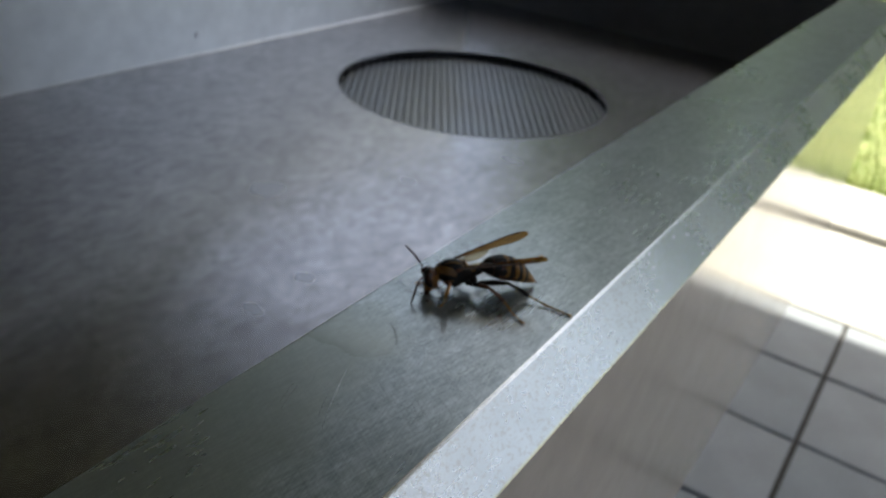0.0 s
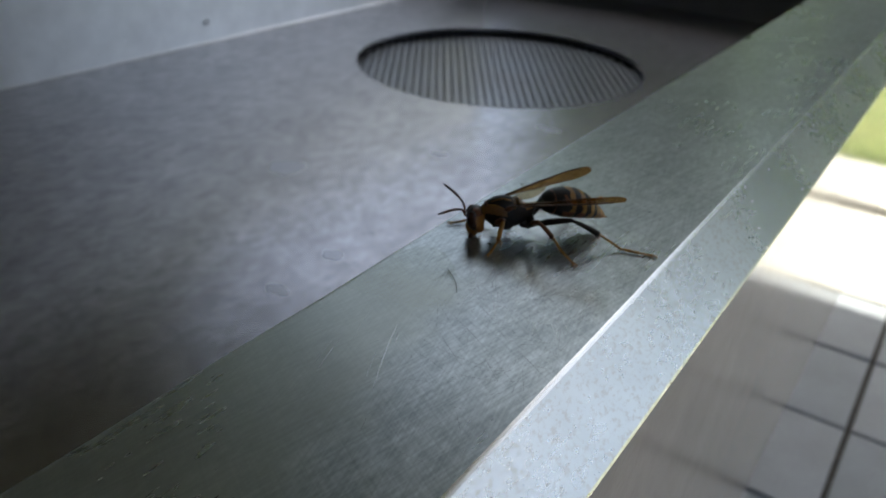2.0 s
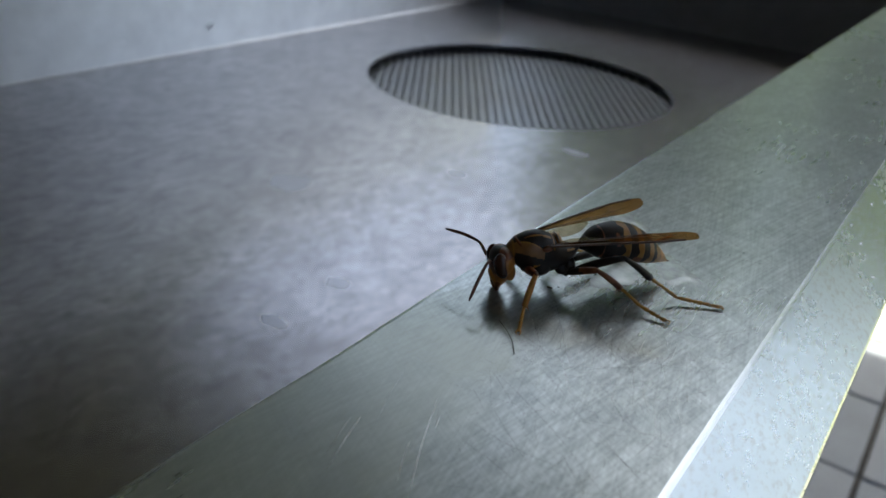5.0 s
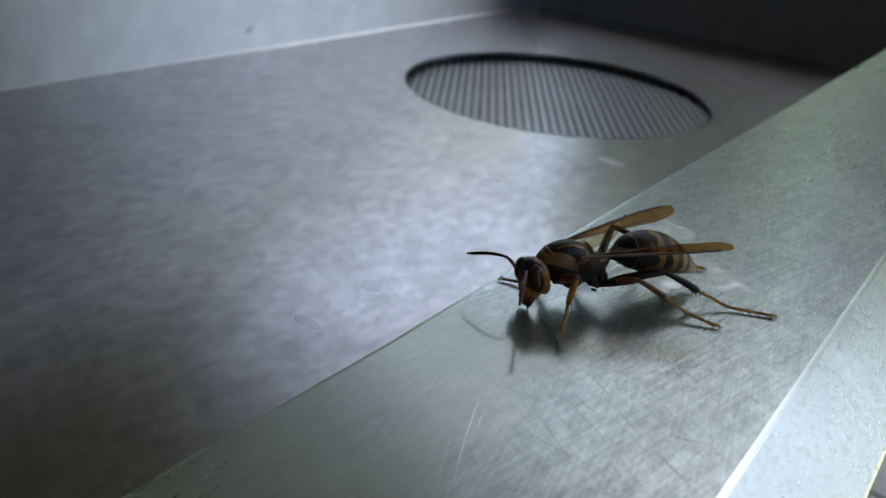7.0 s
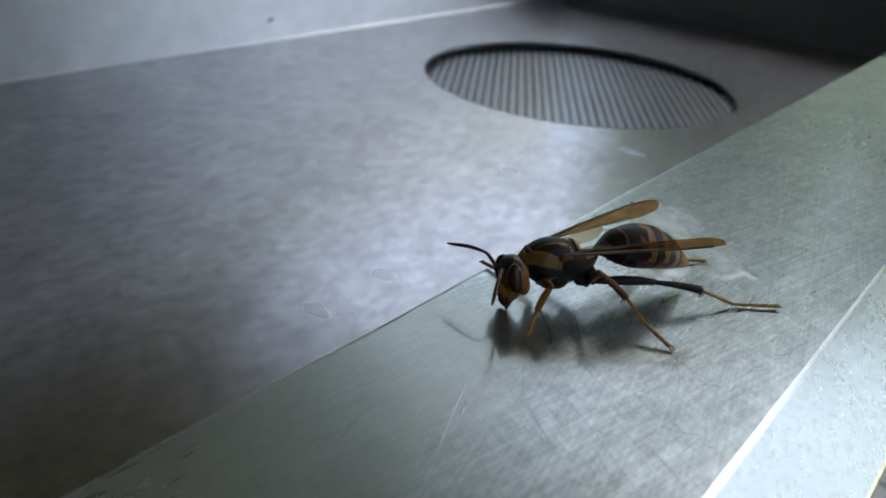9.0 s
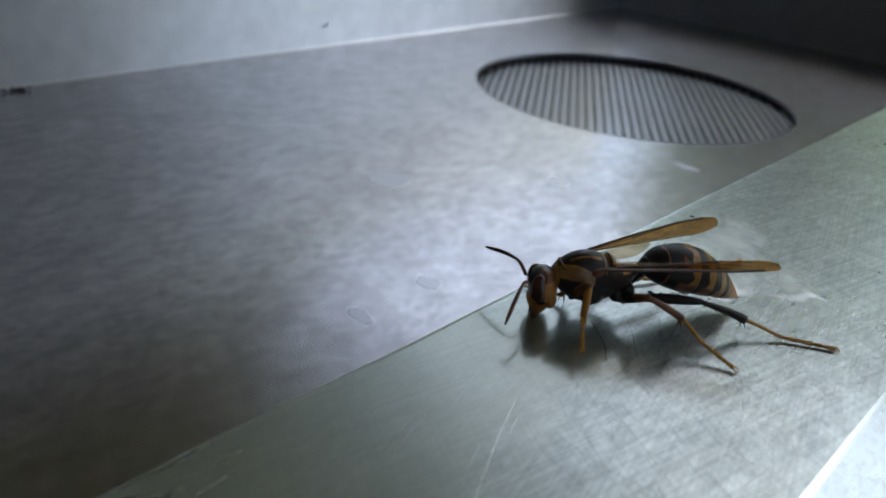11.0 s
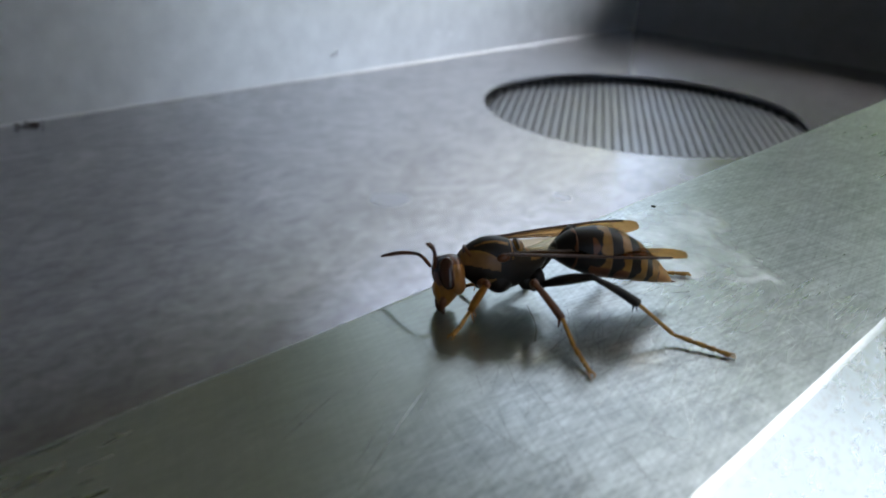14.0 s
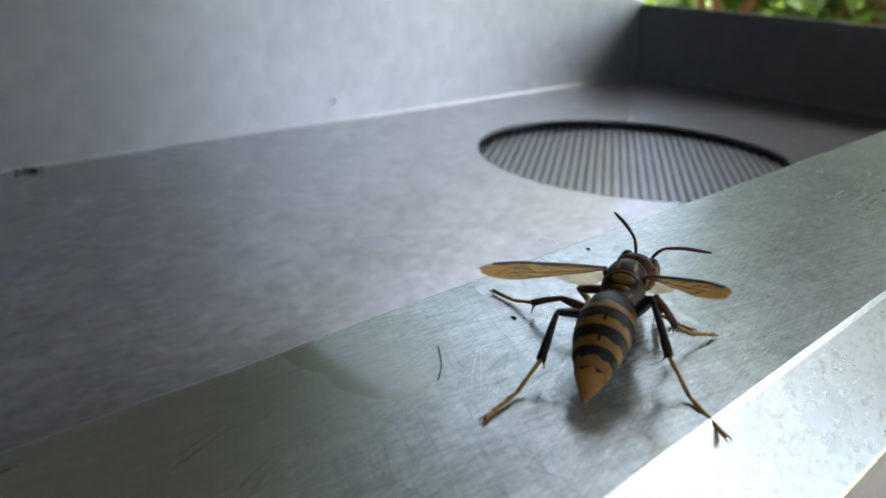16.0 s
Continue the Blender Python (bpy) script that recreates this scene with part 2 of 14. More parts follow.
def sheet(bm, profile, y0, y1, cuts=1):
    """A closed outline of (x, z) drawn out along y."""
    rings = []
    for i in range(cuts + 1):
        y = y0 + (y1 - y0) * i / cuts
        rings.append([bm.verts.new((x, y, z)) for x, z in profile])
    for a, b in zip(rings, rings[1:]):
        for i in range(len(profile)):
            j = (i + 1) % len(profile)
            bm.faces.new((a[i], a[j], b[j], b[i]))
    bm.faces.new(rings[0][::-1])
    bm.faces.new(rings[-1])
    bmesh.ops.recalc_face_normals(bm, faces=bm.faces[:])
    return bm

# ---- the trough ----
LEDGE_W, FLOOR_Z, BACK_Y, NEAR_Y, GROUND_Z = 0.032, -0.0558, 0.4625, -0.36, -0.5145
BASE_X, LIP = -0.2766, (0.0408, -0.0065)
HOLE, HOLE_R = (-0.1424, 0.2620), 0.0733

trough = tagged(new("trough"), "worn stainless steel outdoor trough with a round grated drain", "trough")
trough.location = (0, 0, 0)

# Ledge: flat top, sloping rolled lip, inner face down to the floor.
bm = bmesh.new()
lip_x, lip_z = LIP
prof = [(0.0, FLOOR_Z - 0.0015), (0.0, -0.0007), (0.0003, -0.0001), (0.0007, 0.0), (LEDGE_W - 0.0045, 0.0), (LEDGE_W - 0.0028, 0.00001), (LEDGE_W - 0.0015, 0.00002), (LEDGE_W - 0.0001, 0.00003), (LEDGE_W + 0.00022, -0.00010), (LEDGE_W + 0.00050, -0.00026),
        (lip_x - 0.0002, lip_z + 0.0002), (lip_x, lip_z - 0.0001), (lip_x - 0.0003, lip_z - 0.0006), (lip_x - 0.001, lip_z - 0.0007),
        (0.0362, lip_z - 0.0003), (0.0362, -0.0085), (0.0345, -0.0085), (0.0345, -0.0062), (0.0312, -0.0024), (0.0015, -0.0020), (0.0015, FLOOR_Z - 0.0015)]
sheet(bm, prof, NEAR_Y, BACK_Y + 0.0015, 420)
bm.verts.index_update()
for v in bm.verts:
    k = v.index % len(prof)
    if k in (7, 8, 9):
        v.co.x += 0.00004 * noise.noise((v.co.y * 150, 1.7, 0))
        v.co.z += 0.00001 * noise.noise((v.co.y * 200, 5.3, 0))
    if k in (1, 2, 3):
        v.co.x += 0.00007 * noise.noise((v.co.y * 500, 9.1, 0)) + 0.0002 * noise.noise((v.co.y * 60, 3.1, 0))
    if k in (10, 11, 12):
        v.co.x += 0.00003 * noise.noise((v.co.y * 60, 2.2, 0))
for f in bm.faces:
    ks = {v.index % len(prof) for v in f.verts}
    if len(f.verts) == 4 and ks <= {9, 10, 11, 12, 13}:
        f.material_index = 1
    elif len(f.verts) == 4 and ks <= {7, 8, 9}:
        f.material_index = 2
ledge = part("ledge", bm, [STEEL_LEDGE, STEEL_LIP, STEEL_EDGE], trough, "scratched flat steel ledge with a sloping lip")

# Floor with the round hole.
bm = bmesh.new()
seg = 96
outer = []
x0, x1, y0, y1 = BASE_X - 0.0005, 0.0, NEAR_Y, BACK_Y
for z, flip in ((FLOOR_Z, False), (FLOOR_Z - 0.0016, True)):
    ring, rim = [], []
    for i in range(seg):
        a = 2 * math.pi * i / seg
        dx, dy = math.cos(a), math.sin(a)
        ring.append(bm.verts.new((HOLE[0] + HOLE_R * dx, HOLE[1] + HOLE_R * dy, z)))
        k = min(((x1 if dx > 0 else x0) - HOLE[0]) / dx if abs(dx) > 1e-6 else 9, ((y1 if dy > 0 else y0) - HOLE[1]) / dy if abs(dy) > 1e-6 else 9)
        rim.append(bm.verts.new((HOLE[0] + k * dx, HOLE[1] + k * dy, z)))
    outer.append(ring)
    for i in range(seg):
        j = (i + 1) % seg
        f = [ring[i], rim[i], rim[j], ring[j]]
        bm.faces.new(f[::-1] if flip else f)
    for cx, cy in ((x0, y0), (x0, y1), (x1, y0), (x1, y1)):
        near = sorted(range(seg), key=lambda i: (rim[i].co.x - cx) ** 2 + (rim[i].co.y - cy) ** 2)[:2]
        f = [rim[near[0]], bm.verts.new((cx, cy, z)), rim[near[1]]]
        try:
            bm.faces.new(f)
        except ValueError:
            pass
for i in range(seg):
    j = (i + 1) % seg
    bm.faces.new((outer[0][i], outer[0][j], outer[1][j], outer[1][i]))
bmesh.ops.recalc_face_normals(bm, faces=bm.faces[:])
trough_floor = part("trough_floor", bm, STEEL_FLOOR, trough, "stained grey steel trough floor")

# Side wall with a folded foot.
bm = bmesh.new()
lean = 0.02
up = 0.072
top = (BASE_X + lean * (up - FLOOR_Z), up)
cove = [(BASE_X + 0.0009 * (1 - math.sin(radians(q))), FLOOR_Z + 0.0001 + 0.0009 * (1 - math.cos(radians(q)))) for q in (0, 15, 30, 45, 60, 75, 90)]
sheet(bm, [*cove, top, (top[0] - 0.002, top[1]), (BASE_X - 0.003, FLOOR_Z + 0.0001)], NEAR_Y, BACK_Y - 0.0002, 30)
side_wall = part("side_wall", bm, STEEL_WALL, trough, "pale brushed steel splash wall with weld spots")

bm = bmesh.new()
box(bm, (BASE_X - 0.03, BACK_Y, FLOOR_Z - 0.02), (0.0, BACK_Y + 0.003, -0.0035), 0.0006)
back_wall = part("back_wall", bm, STEEL_SHADE, trough, "steel end wall, darkened in colour for its shade")
bm = bmesh.new()
box(bm, (BASE_X - 0.03, NEAR_Y - 0.003, FLOOR_Z - 0.02), (0.0, NEAR_Y, -0.0035), 0.0006)
part("end_wall", bm, STEEL_WALL, trough)
bm = bmesh.new()
box(bm, (0.0345, NEAR_Y, -0.176), (0.0360, BACK_Y, -0.0087), 0.0004)
part("apron_panel", bm, STEEL_PANEL, trough, "glossy warm steel apron below the lip")
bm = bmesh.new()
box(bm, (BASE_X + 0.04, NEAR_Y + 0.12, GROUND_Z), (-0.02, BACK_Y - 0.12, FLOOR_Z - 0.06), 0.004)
part("pedestal", bm, STEEL_SHADE, trough)

# Drain: cup, seat ring and a lattice grate of crossed bars.
drain = tagged(new("drain_grate"), "round steel drain grate of fine crossed bars in the trough floor", "drain grate")
drain.location = (HOLE[0], HOLE[1], FLOOR_Z - 0.0040)
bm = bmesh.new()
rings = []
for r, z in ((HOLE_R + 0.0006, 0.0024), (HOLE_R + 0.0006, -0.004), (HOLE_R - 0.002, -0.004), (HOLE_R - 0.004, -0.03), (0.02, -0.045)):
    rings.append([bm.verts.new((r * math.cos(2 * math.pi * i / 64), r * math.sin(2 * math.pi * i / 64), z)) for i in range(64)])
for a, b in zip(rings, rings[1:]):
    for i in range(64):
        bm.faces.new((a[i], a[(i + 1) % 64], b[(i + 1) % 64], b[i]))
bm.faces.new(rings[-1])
part("cup", bm, CUP_SHADE, drain, "drain cup, blackened for the shade inside")
SLAT_TURN = radians(35)
pitch = 0.0038
for along in (0, 1):
    count = int(HOLE_R / pitch)
    for i in range(-count, count + 1):
        off = i * pitch
        half = math.sqrt(max(HOLE_R ** 2 - off ** 2, 1e-6)) + 0.0003
        bm = bmesh.new()
        if along:
            box(bm, (off - 0.00116, -half, -0.0026), (off + 0.00116, half, 0.0))
        else:
            box(bm, (-half, off - 0.0009, -0.0028), (half, off + 0.0009, -0.0009))
        ob = part("bar" if along else "cross_bar", bm, STEEL_GRATE, drain)
        ob.rotation_euler = (0, 0, SLAT_TURN)

# ---- pavement, lawn and roof ----
PITCH = 0.156
bm = bmesh.new()
box(bm, (-40, -40, GROUND_Z - 0.3), (40, 60, GROUND_Z - 0.006))
tagged(part("ground", bm, JOINT), "dark bedding soil under the pavement", "ground", kind="structure")
paving = tagged(new("pavement"), "square slate-grey pavers with dark joints, partly sunlit", "pavement", kind="structure")
bm = bmesh.new()
box(bm, (-PITCH / 2 + 0.003, -PITCH / 2 + 0.003, -0.03), (PITCH / 2 - 0.003, PITCH / 2 - 0.003, 0), 0.0015)
paver_mesh = mesh_from("paver", bm, TILE)
rng = random.Random(4)
for i in range(-16, 11):
    for j in range(-7, 2):
        ob = new("paver", paver_mesh)
        ob.parent = paving
        ob.location = (0.066 + (i + 0.5) * PITCH, 0.7195 + (j + 0.5) * PITCH, GROUND_Z + rng.uniform(-0.0006, 0.0006))
        ob.rotation_euler = (0, 0, rng.choice((0, 1, 2, 3)) * math.pi / 2)
bm = bmesh.new()
box(bm, (-12, 1.0345, GROUND_Z - 0.1), (12, 1.351, GROUND_Z), 0.004)
tagged(part("concrete_strip", bm, CONCRETE), "plain pale concrete strip without joints", "pavement", kind="structure")
bm = bmesh.new()
box(bm, (-12, 1.361, GROUND_Z - 0.1), (12, 1.575, GROUND_Z + 0.012), 0.006)
tagged(part("kerb", bm, CONCRETE), "sun-bleached pale concrete kerb beside the lawn", "kerb", kind="structure")
bm = bmesh.new()
box(bm, (-30, 1.58, GROUND_Z - 0.1), (30, 55, GROUND_Z - 0.002))
tagged(part("lawn", bm, SOIL), "sunlit lawn soil", "lawn", kind="structure")
# Unseen pale slab, added to bounce sunlight into the splash wall.
bm = bmesh.new()
box(bm, (2.4, 1.59, GROUND_Z - 0.1), (7.5, 14, GROUND_Z + 0.006), 0.006)
tagged(part("bounce_slab", bm, CONCRETE), "pale concrete slab, unseen, added to brighten the steel's reflections", "pavement", kind="structure")
bm = bmesh.new()
rng = random.Random(9)
for i in range(60000):
    y = 1.6 + 7.0 * rng.random() ** 2.2
    x = rng.uniform(-1.2 - 0.5 * y, 1.0 + 0.9 * y)
    a, h, w, le = rng.uniform(0, 6.28), rng.uniform(0.012, 0.035), rng.uniform(0.001, 0.002) * (1 + 0.25 * y), rng.uniform(0.2, 1.0)
    dx, dy = math.cos(a), math.sin(a)
    z = GROUND_Z - 0.004
    v = [bm.verts.new(q) for q in ((x - dy * w, y + dx * w, z), (x + dy * w, y - dx * w, z), (x + dx * h * le, y + dy * h * le, z + h))]
    bm.faces.new(v)
tagged(part("grass", bm, GRASS), "bright green sunlit grass blades", "grass", kind="stuff")
# Roof out of view, placed to throw the pavement's shadow edge.
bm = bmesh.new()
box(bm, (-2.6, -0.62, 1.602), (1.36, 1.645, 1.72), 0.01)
tagged(part("roof", bm, SOFFIT), "dark canopy roof over the trough, unseen, set to shade it", "roof", kind="structure")
# Walls out of view, added to block light and darken reflections.
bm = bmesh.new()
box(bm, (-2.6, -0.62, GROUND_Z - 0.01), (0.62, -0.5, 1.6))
tagged(part("blocker_south", bm, BLOCKER_DARK), "plain dark wall, unseen, added to block light", "wall", kind="structure")
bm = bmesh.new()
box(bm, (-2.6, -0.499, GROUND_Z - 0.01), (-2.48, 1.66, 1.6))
tagged(part("blocker_west", bm, BLOCKER_DARK), "plain dark wall, unseen, added to block light", "wall", kind="structure")

# Added, unseen: keeps eastern light off the splash wall.
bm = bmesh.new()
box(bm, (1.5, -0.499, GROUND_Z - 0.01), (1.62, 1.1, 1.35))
tagged(part("blocker_east", bm, BLOCKER_DARK), "plain dark wall, unseen, added to block light", "wall", kind="structure")

# ---- beyond the lawn ----
def leaf_clump(bm, centre, radius, count, size, rng):
    for _ in range(count):
        d = Vector((rng.gauss(0, 1), rng.gauss(0, 1), rng.gauss(0, 0.8)))
        p = Vector(centre) + d.normalized() * radius * rng.random() ** 0.4
        a = Vector((rng.gauss(0, 1), rng.gauss(0, 1), rng.gauss(0, 0.6))).normalized()
        b = a.orthogonal().normalized()
        s = size * rng.uniform(0.6, 1.3)
        bm.faces.new([bm.verts.new(p + q) for q in (a * -s, b * s * 0.45, a * s, b * s * -0.45)])


def shrub(x, y, r, h, seed):
    rng = random.Random(seed)
    root = tagged(new("shrub"), "dense dark green leafy shrub behind the lawn", "shrub", "shrubs behind the lawn")
    root.location = (x, y, GROUND_Z)
    bm = bmesh.new()
    for k in range(5):
        a = rng.uniform(0, 6.28)
        top_v = Vector((math.cos(a) * r * 0.5, math.sin(a) * r * 0.5, h * 0.7))
        bmesh.ops.create_cone(bm, cap_ends=True, segments=6, radius1=0.03, radius2=0.012, depth=top_v.length, matrix=Matrix.Translation(top_v / 2) @ top_v.to_track_quat("Z", "Y").to_matrix().to_4x4())
    part("stem", bm, BARK, root)
    bm = bmesh.new()
    for k in range(15):
        a, q = rng.uniform(0, 6.28), math.sqrt(rng.random())
        leaf_clump(bm, (math.cos(a) * r * q, math.sin(a) * r * q, rng.uniform(0.12, 0.9) * h), r * rng.uniform(0.3, 0.5), 130, 0.06, rng)
    part("crown", bm, LEAF, root)


# The last four are added to darken the ledge's reflections.
for k, (sx, sy, sr, sh) in enumerate(((-1.55, 3.1, 0.55, 0.9), (-2.5, 3.4, 0.6, 1.1), (-3.5, 3.2, 0.65, 1.2), (-4.6, 3.6, 0.7, 1.2), (-5.8, 3.3, 0.8, 1.4), (-7.0, 2.6, 0.9, 1.5), (-2.1, 4.7, 0.7, 1.4), (-0.8, 4.4, 0.7, 1.4), (0.5, 4.7, 0.75, 1.5), (1.9, 5.0, 0.8, 1.5))):
    shrub(sx, sy, sr, sh, 20 + k)
post = tagged(new("wooden_post"), "weathered red-brown wooden post at the lawn", "post")
post.location = (-1.02, 3.3, GROUND_Z)
bm = bmesh.new()
box(bm, (-0.16, -0.09, 0), (0.16, 0.09, 0.75), 0.012)
part("shaft", bm, BARK, post)
bm = bmesh.new()
box(bm, (-0.19, -0.11, 0.7502), (0.19, 0.11, 0.81), 0.012)
part("cap", bm, BARK, post)


def tree(x, y, h, seed):
    rng = random.Random(seed)
    root = tagged(new("tree"), "broad-leaved green tree beyond the lawn, added for the steel's reflections", "tree", "trees beyond the lawn")
    root.location = (x, y, GROUND_Z)
    bm = bmesh.new()
    bmesh.ops.create_cone(bm, cap_ends=True, segments=10, radius1=0.17, radius2=0.08, depth=h * 0.6, matrix=Matrix.Translation((0, 0, h * 0.3)))
    for k in range(6):
        a = k * 1.05 + rng.uniform(-0.3, 0.3)
        d = Vector((math.cos(a), math.sin(a), 0.9)) * h * 0.22
        bmesh.ops.create_cone(bm, cap_ends=True, segments=6, radius1=0.06, radius2=0.02, depth=d.length, matrix=Matrix.Translation(Vector((0, 0, h * 0.5)) + d / 2) @ d.to_track_quat("Z", "Y").to_matrix().to_4x4())
    part("trunk", bm, BARK, root)
    bm = bmesh.new()
    for k in range(58):
        a, q = rng.uniform(0, 6.28), math.sqrt(rng.random())
        leaf_clump(bm, (math.cos(a) * h * 0.24 * q, math.sin(a) * h * 0.24 * q, rng.uniform(0.2, 0.95) * h), h * rng.uniform(0.06, 0.10), 200, 0.10, rng)
    part("crown", bm, LEAF, root)


# Trees are added: placed and sized for what the steel reflects.
for k, (tx, ty, th) in enumerate(((-2.0, 5.8, 4.0), (-0.6, 7.4, 4.5), (1.1, 6.7, 4.1), (3.2, 8.4, 4.4), (-6.6, 4.2, 4.2), (-8.0, 6.6, 5.0))):
    tree(tx, ty, th, 60 + k)

# ---- marks, water and dirt on the steel ----
GROOVE = steel("dark_groove", (0.24, 0.245, 0.24), 0.42, 0.2)
BRIGHT_SCORE = steel("bright_score", (0.85, 0.86, 0.82), 0.25, 0.1)
WET, wet_n, wet_l, wet_b = material("clear_water_film", (0.9, 0.92, 0.9), 0.07, 1.0)
wet_clear, wet_mix = wet_n.new("ShaderNodeBsdfTransparent"), wet_n.new("ShaderNodeMixShader")
wet_mix.inputs[0].default_value = 0.07
wet_clear.inputs[0].default_value = (0.90, 0.905, 0.88, 1)
wet_l.new(wet_clear.outputs[0], wet_mix.inputs[1])
wet_l.new(wet_b.outputs[0], wet_mix.inputs[2])
wet_l.new(wet_mix.outputs[0], wet_n["Material Output"].inputs[0])
# Near-white colour stands for the sky mirrored in this wet film.
SHEEN_FILM, sheen_n, sheen_l, sheen_b = material("sky_sheen_film", (0.95, 0.97, 0.96), 0.32, 0.8)
sheen_clear, sheen_mix = sheen_n.new("ShaderNodeBsdfTransparent"), sheen_n.new("ShaderNodeMixShader")
sheen_l.new(ramp(sheen_n, sheen_l, noise_at(sheen_n, sheen_l, 160, 5), [(0.36, (0.08, 0.08, 0.08)), (0.64, (0.58, 0.58, 0.58))]), sheen_mix.inputs[0])
sheen_l.new(sheen_clear.outputs[0], sheen_mix.inputs[1])
sheen_l.new(sheen_b.outputs[0], sheen_mix.inputs[2])
sheen_l.new(sheen_mix.outputs[0], sheen_n["Material Output"].inputs[0])
STAIN = steel("dried_scale", (0.52, 0.52, 0.56), 0.34, 0.1, (0.4, 0.4, 0.42), 0.4, (1, 1, 1), 0)
WELD = steel("weld_bead", (0.96, 0.97, 0.98), 0.5, 0.1, (0.8, 0.8, 0.8), 0.2, (1, 1, 1), 0)
DIRT = plain_noise("brown_dirt", (0.02, 0.014, 0.01), (0.06, 0.035, 0.02), 300)


def ribbon(bm, points, width, z=0.00002):
    """A hair-thin mark along points (mm) on the ledge."""
    pts = [Vector((x * MM_, y * MM_, z)) for x, y in points]
    last = None
    for i, p in enumerate(pts):
        d = (pts[min(i + 1, len(pts) - 1)] - pts[max(i - 1, 0)]).normalized()
        w = Vector((-d.y, d.x, 0)) * width * MM_ * (0.15 + 0.85 * math.sin(math.pi * (i + 0.3) / (len(pts) - 0.4)))
        pair = (bm.verts.new(p + w), bm.verts.new(p - w))
        if last:
            bm.faces.new((last[0], last[1], pair[1], pair[0]))
        last = pair


def stroke(a, b, bow, n=9):
    out = []
    for k in range(n):
        f = k / (n - 1)
        x, y = a[0] + (b[0] - a[0]) * f, a[1] + (b[1] - a[1]) * f
        q = bow * math.sin(math.pi * f)
        out.append((x - (b[1] - a[1]) * q, y + (b[0] - a[0]) * q))
    return out


MM_ = 0.001
rng = random.Random(31)
bm = bmesh.new()
for a, b, bow, w in (((15.1, -24.6), (25.6, -24.4), -0.10, 0.05), ((11.0, -21.5), (20.5, -19.0), -0.06, 0.04), ((21.2, -9.5), (24.6, -6.2), 0.02, 0.06), ((22.6, -6.4), (27.1, -4.4), 0.03, 0.07), ((20.5, -3.5), (26.2, -14.8), 0.08, 0.05),
                     ((26.0, -7.5), (27.4, -12.5), -0.02, 0.04), ((17.2, 8.0), (27.0, 11.5), -0.04, 0.05), ((20.0, 1.0), (31.0, 4.0), -0.06, 0.05), ((24.0, 9.0), (31.0, 20.0), 0.05, 0.04), ((16.5, -27.2), (23.0, -28.6), 0.05, 0.05), ((19.0, 22.0), (30.5, 26.0), 0.03, 0.05),
                     ((13.0, -17.0), (29.0, -25.5), 0.05, 0.05), ((15.0, -13.0), (22.5, -17.5), 0.04, 0.035), ((14.5, -20.5), (24.0, -27.0), -0.04, 0.04), ((21.0, -17.0), (30.5, -22.0), 0.03, 0.035)):
    ribbon(bm, stroke(a, b, bow * 0.6), w * 0.44)
for k in range(720):
    x, y = rng.uniform(11, 31), rng.gauss(-3, 12)
    a, le = rng.choice((0.3, 0.9, -0.9, 1.5)) + rng.gauss(0, 0.35), rng.uniform(0.5, 1.5) * rng.choice((1, 1, 2, 3, 5))
    e = (min(31.2, max(1, x + le * math.cos(a))), y + le * math.sin(a))
    ribbon(bm, stroke((x, y), e, rng.gauss(0, 0.03), 6), rng.uniform(0.008, 0.023))
part("scratch_work", bm, GROOVE, ledge, "dark hairline scratches")["kind"] = "stuff"
bm = bmesh.new()
for a, b, w in (((17.6, -36.2), (11.6, -23.8), 0.07), ((15.4, -34.5), (13.2, -30.0), 0.05), ((10.5, -37.2), (8.2, -30.4), 0.05), ((9.2, -36.0), (7.6, -31.0), 0.035), ((14.0, -27.5), (13.2, -25.8), 0.06), ((9.6, -30.0), (6.8, -22.4), 0.02)):
    ribbon(bm, stroke(a, b, 0.015), w * 0.6, 0.00003)
for k in range(300):
    x, y, le = rng.uniform(14, 31), rng.uniform(-18, 13), rng.uniform(1, 9)
    a = rng.choice((1.57, 1.9, 2.3, 0.6)) + rng.gauss(0, 0.12)
    ribbon(bm, stroke((x, y), (min(31.2, max(0.9, x + le * math.cos(a))), y + le * math.sin(a)), rng.gauss(0, 0.02), 4), rng.uniform(0.007, 0.015), 0.00003)
part("score_work", bm, BRIGHT_SCORE, ledge, "bright hairline scratches")["kind"] = "stuff"


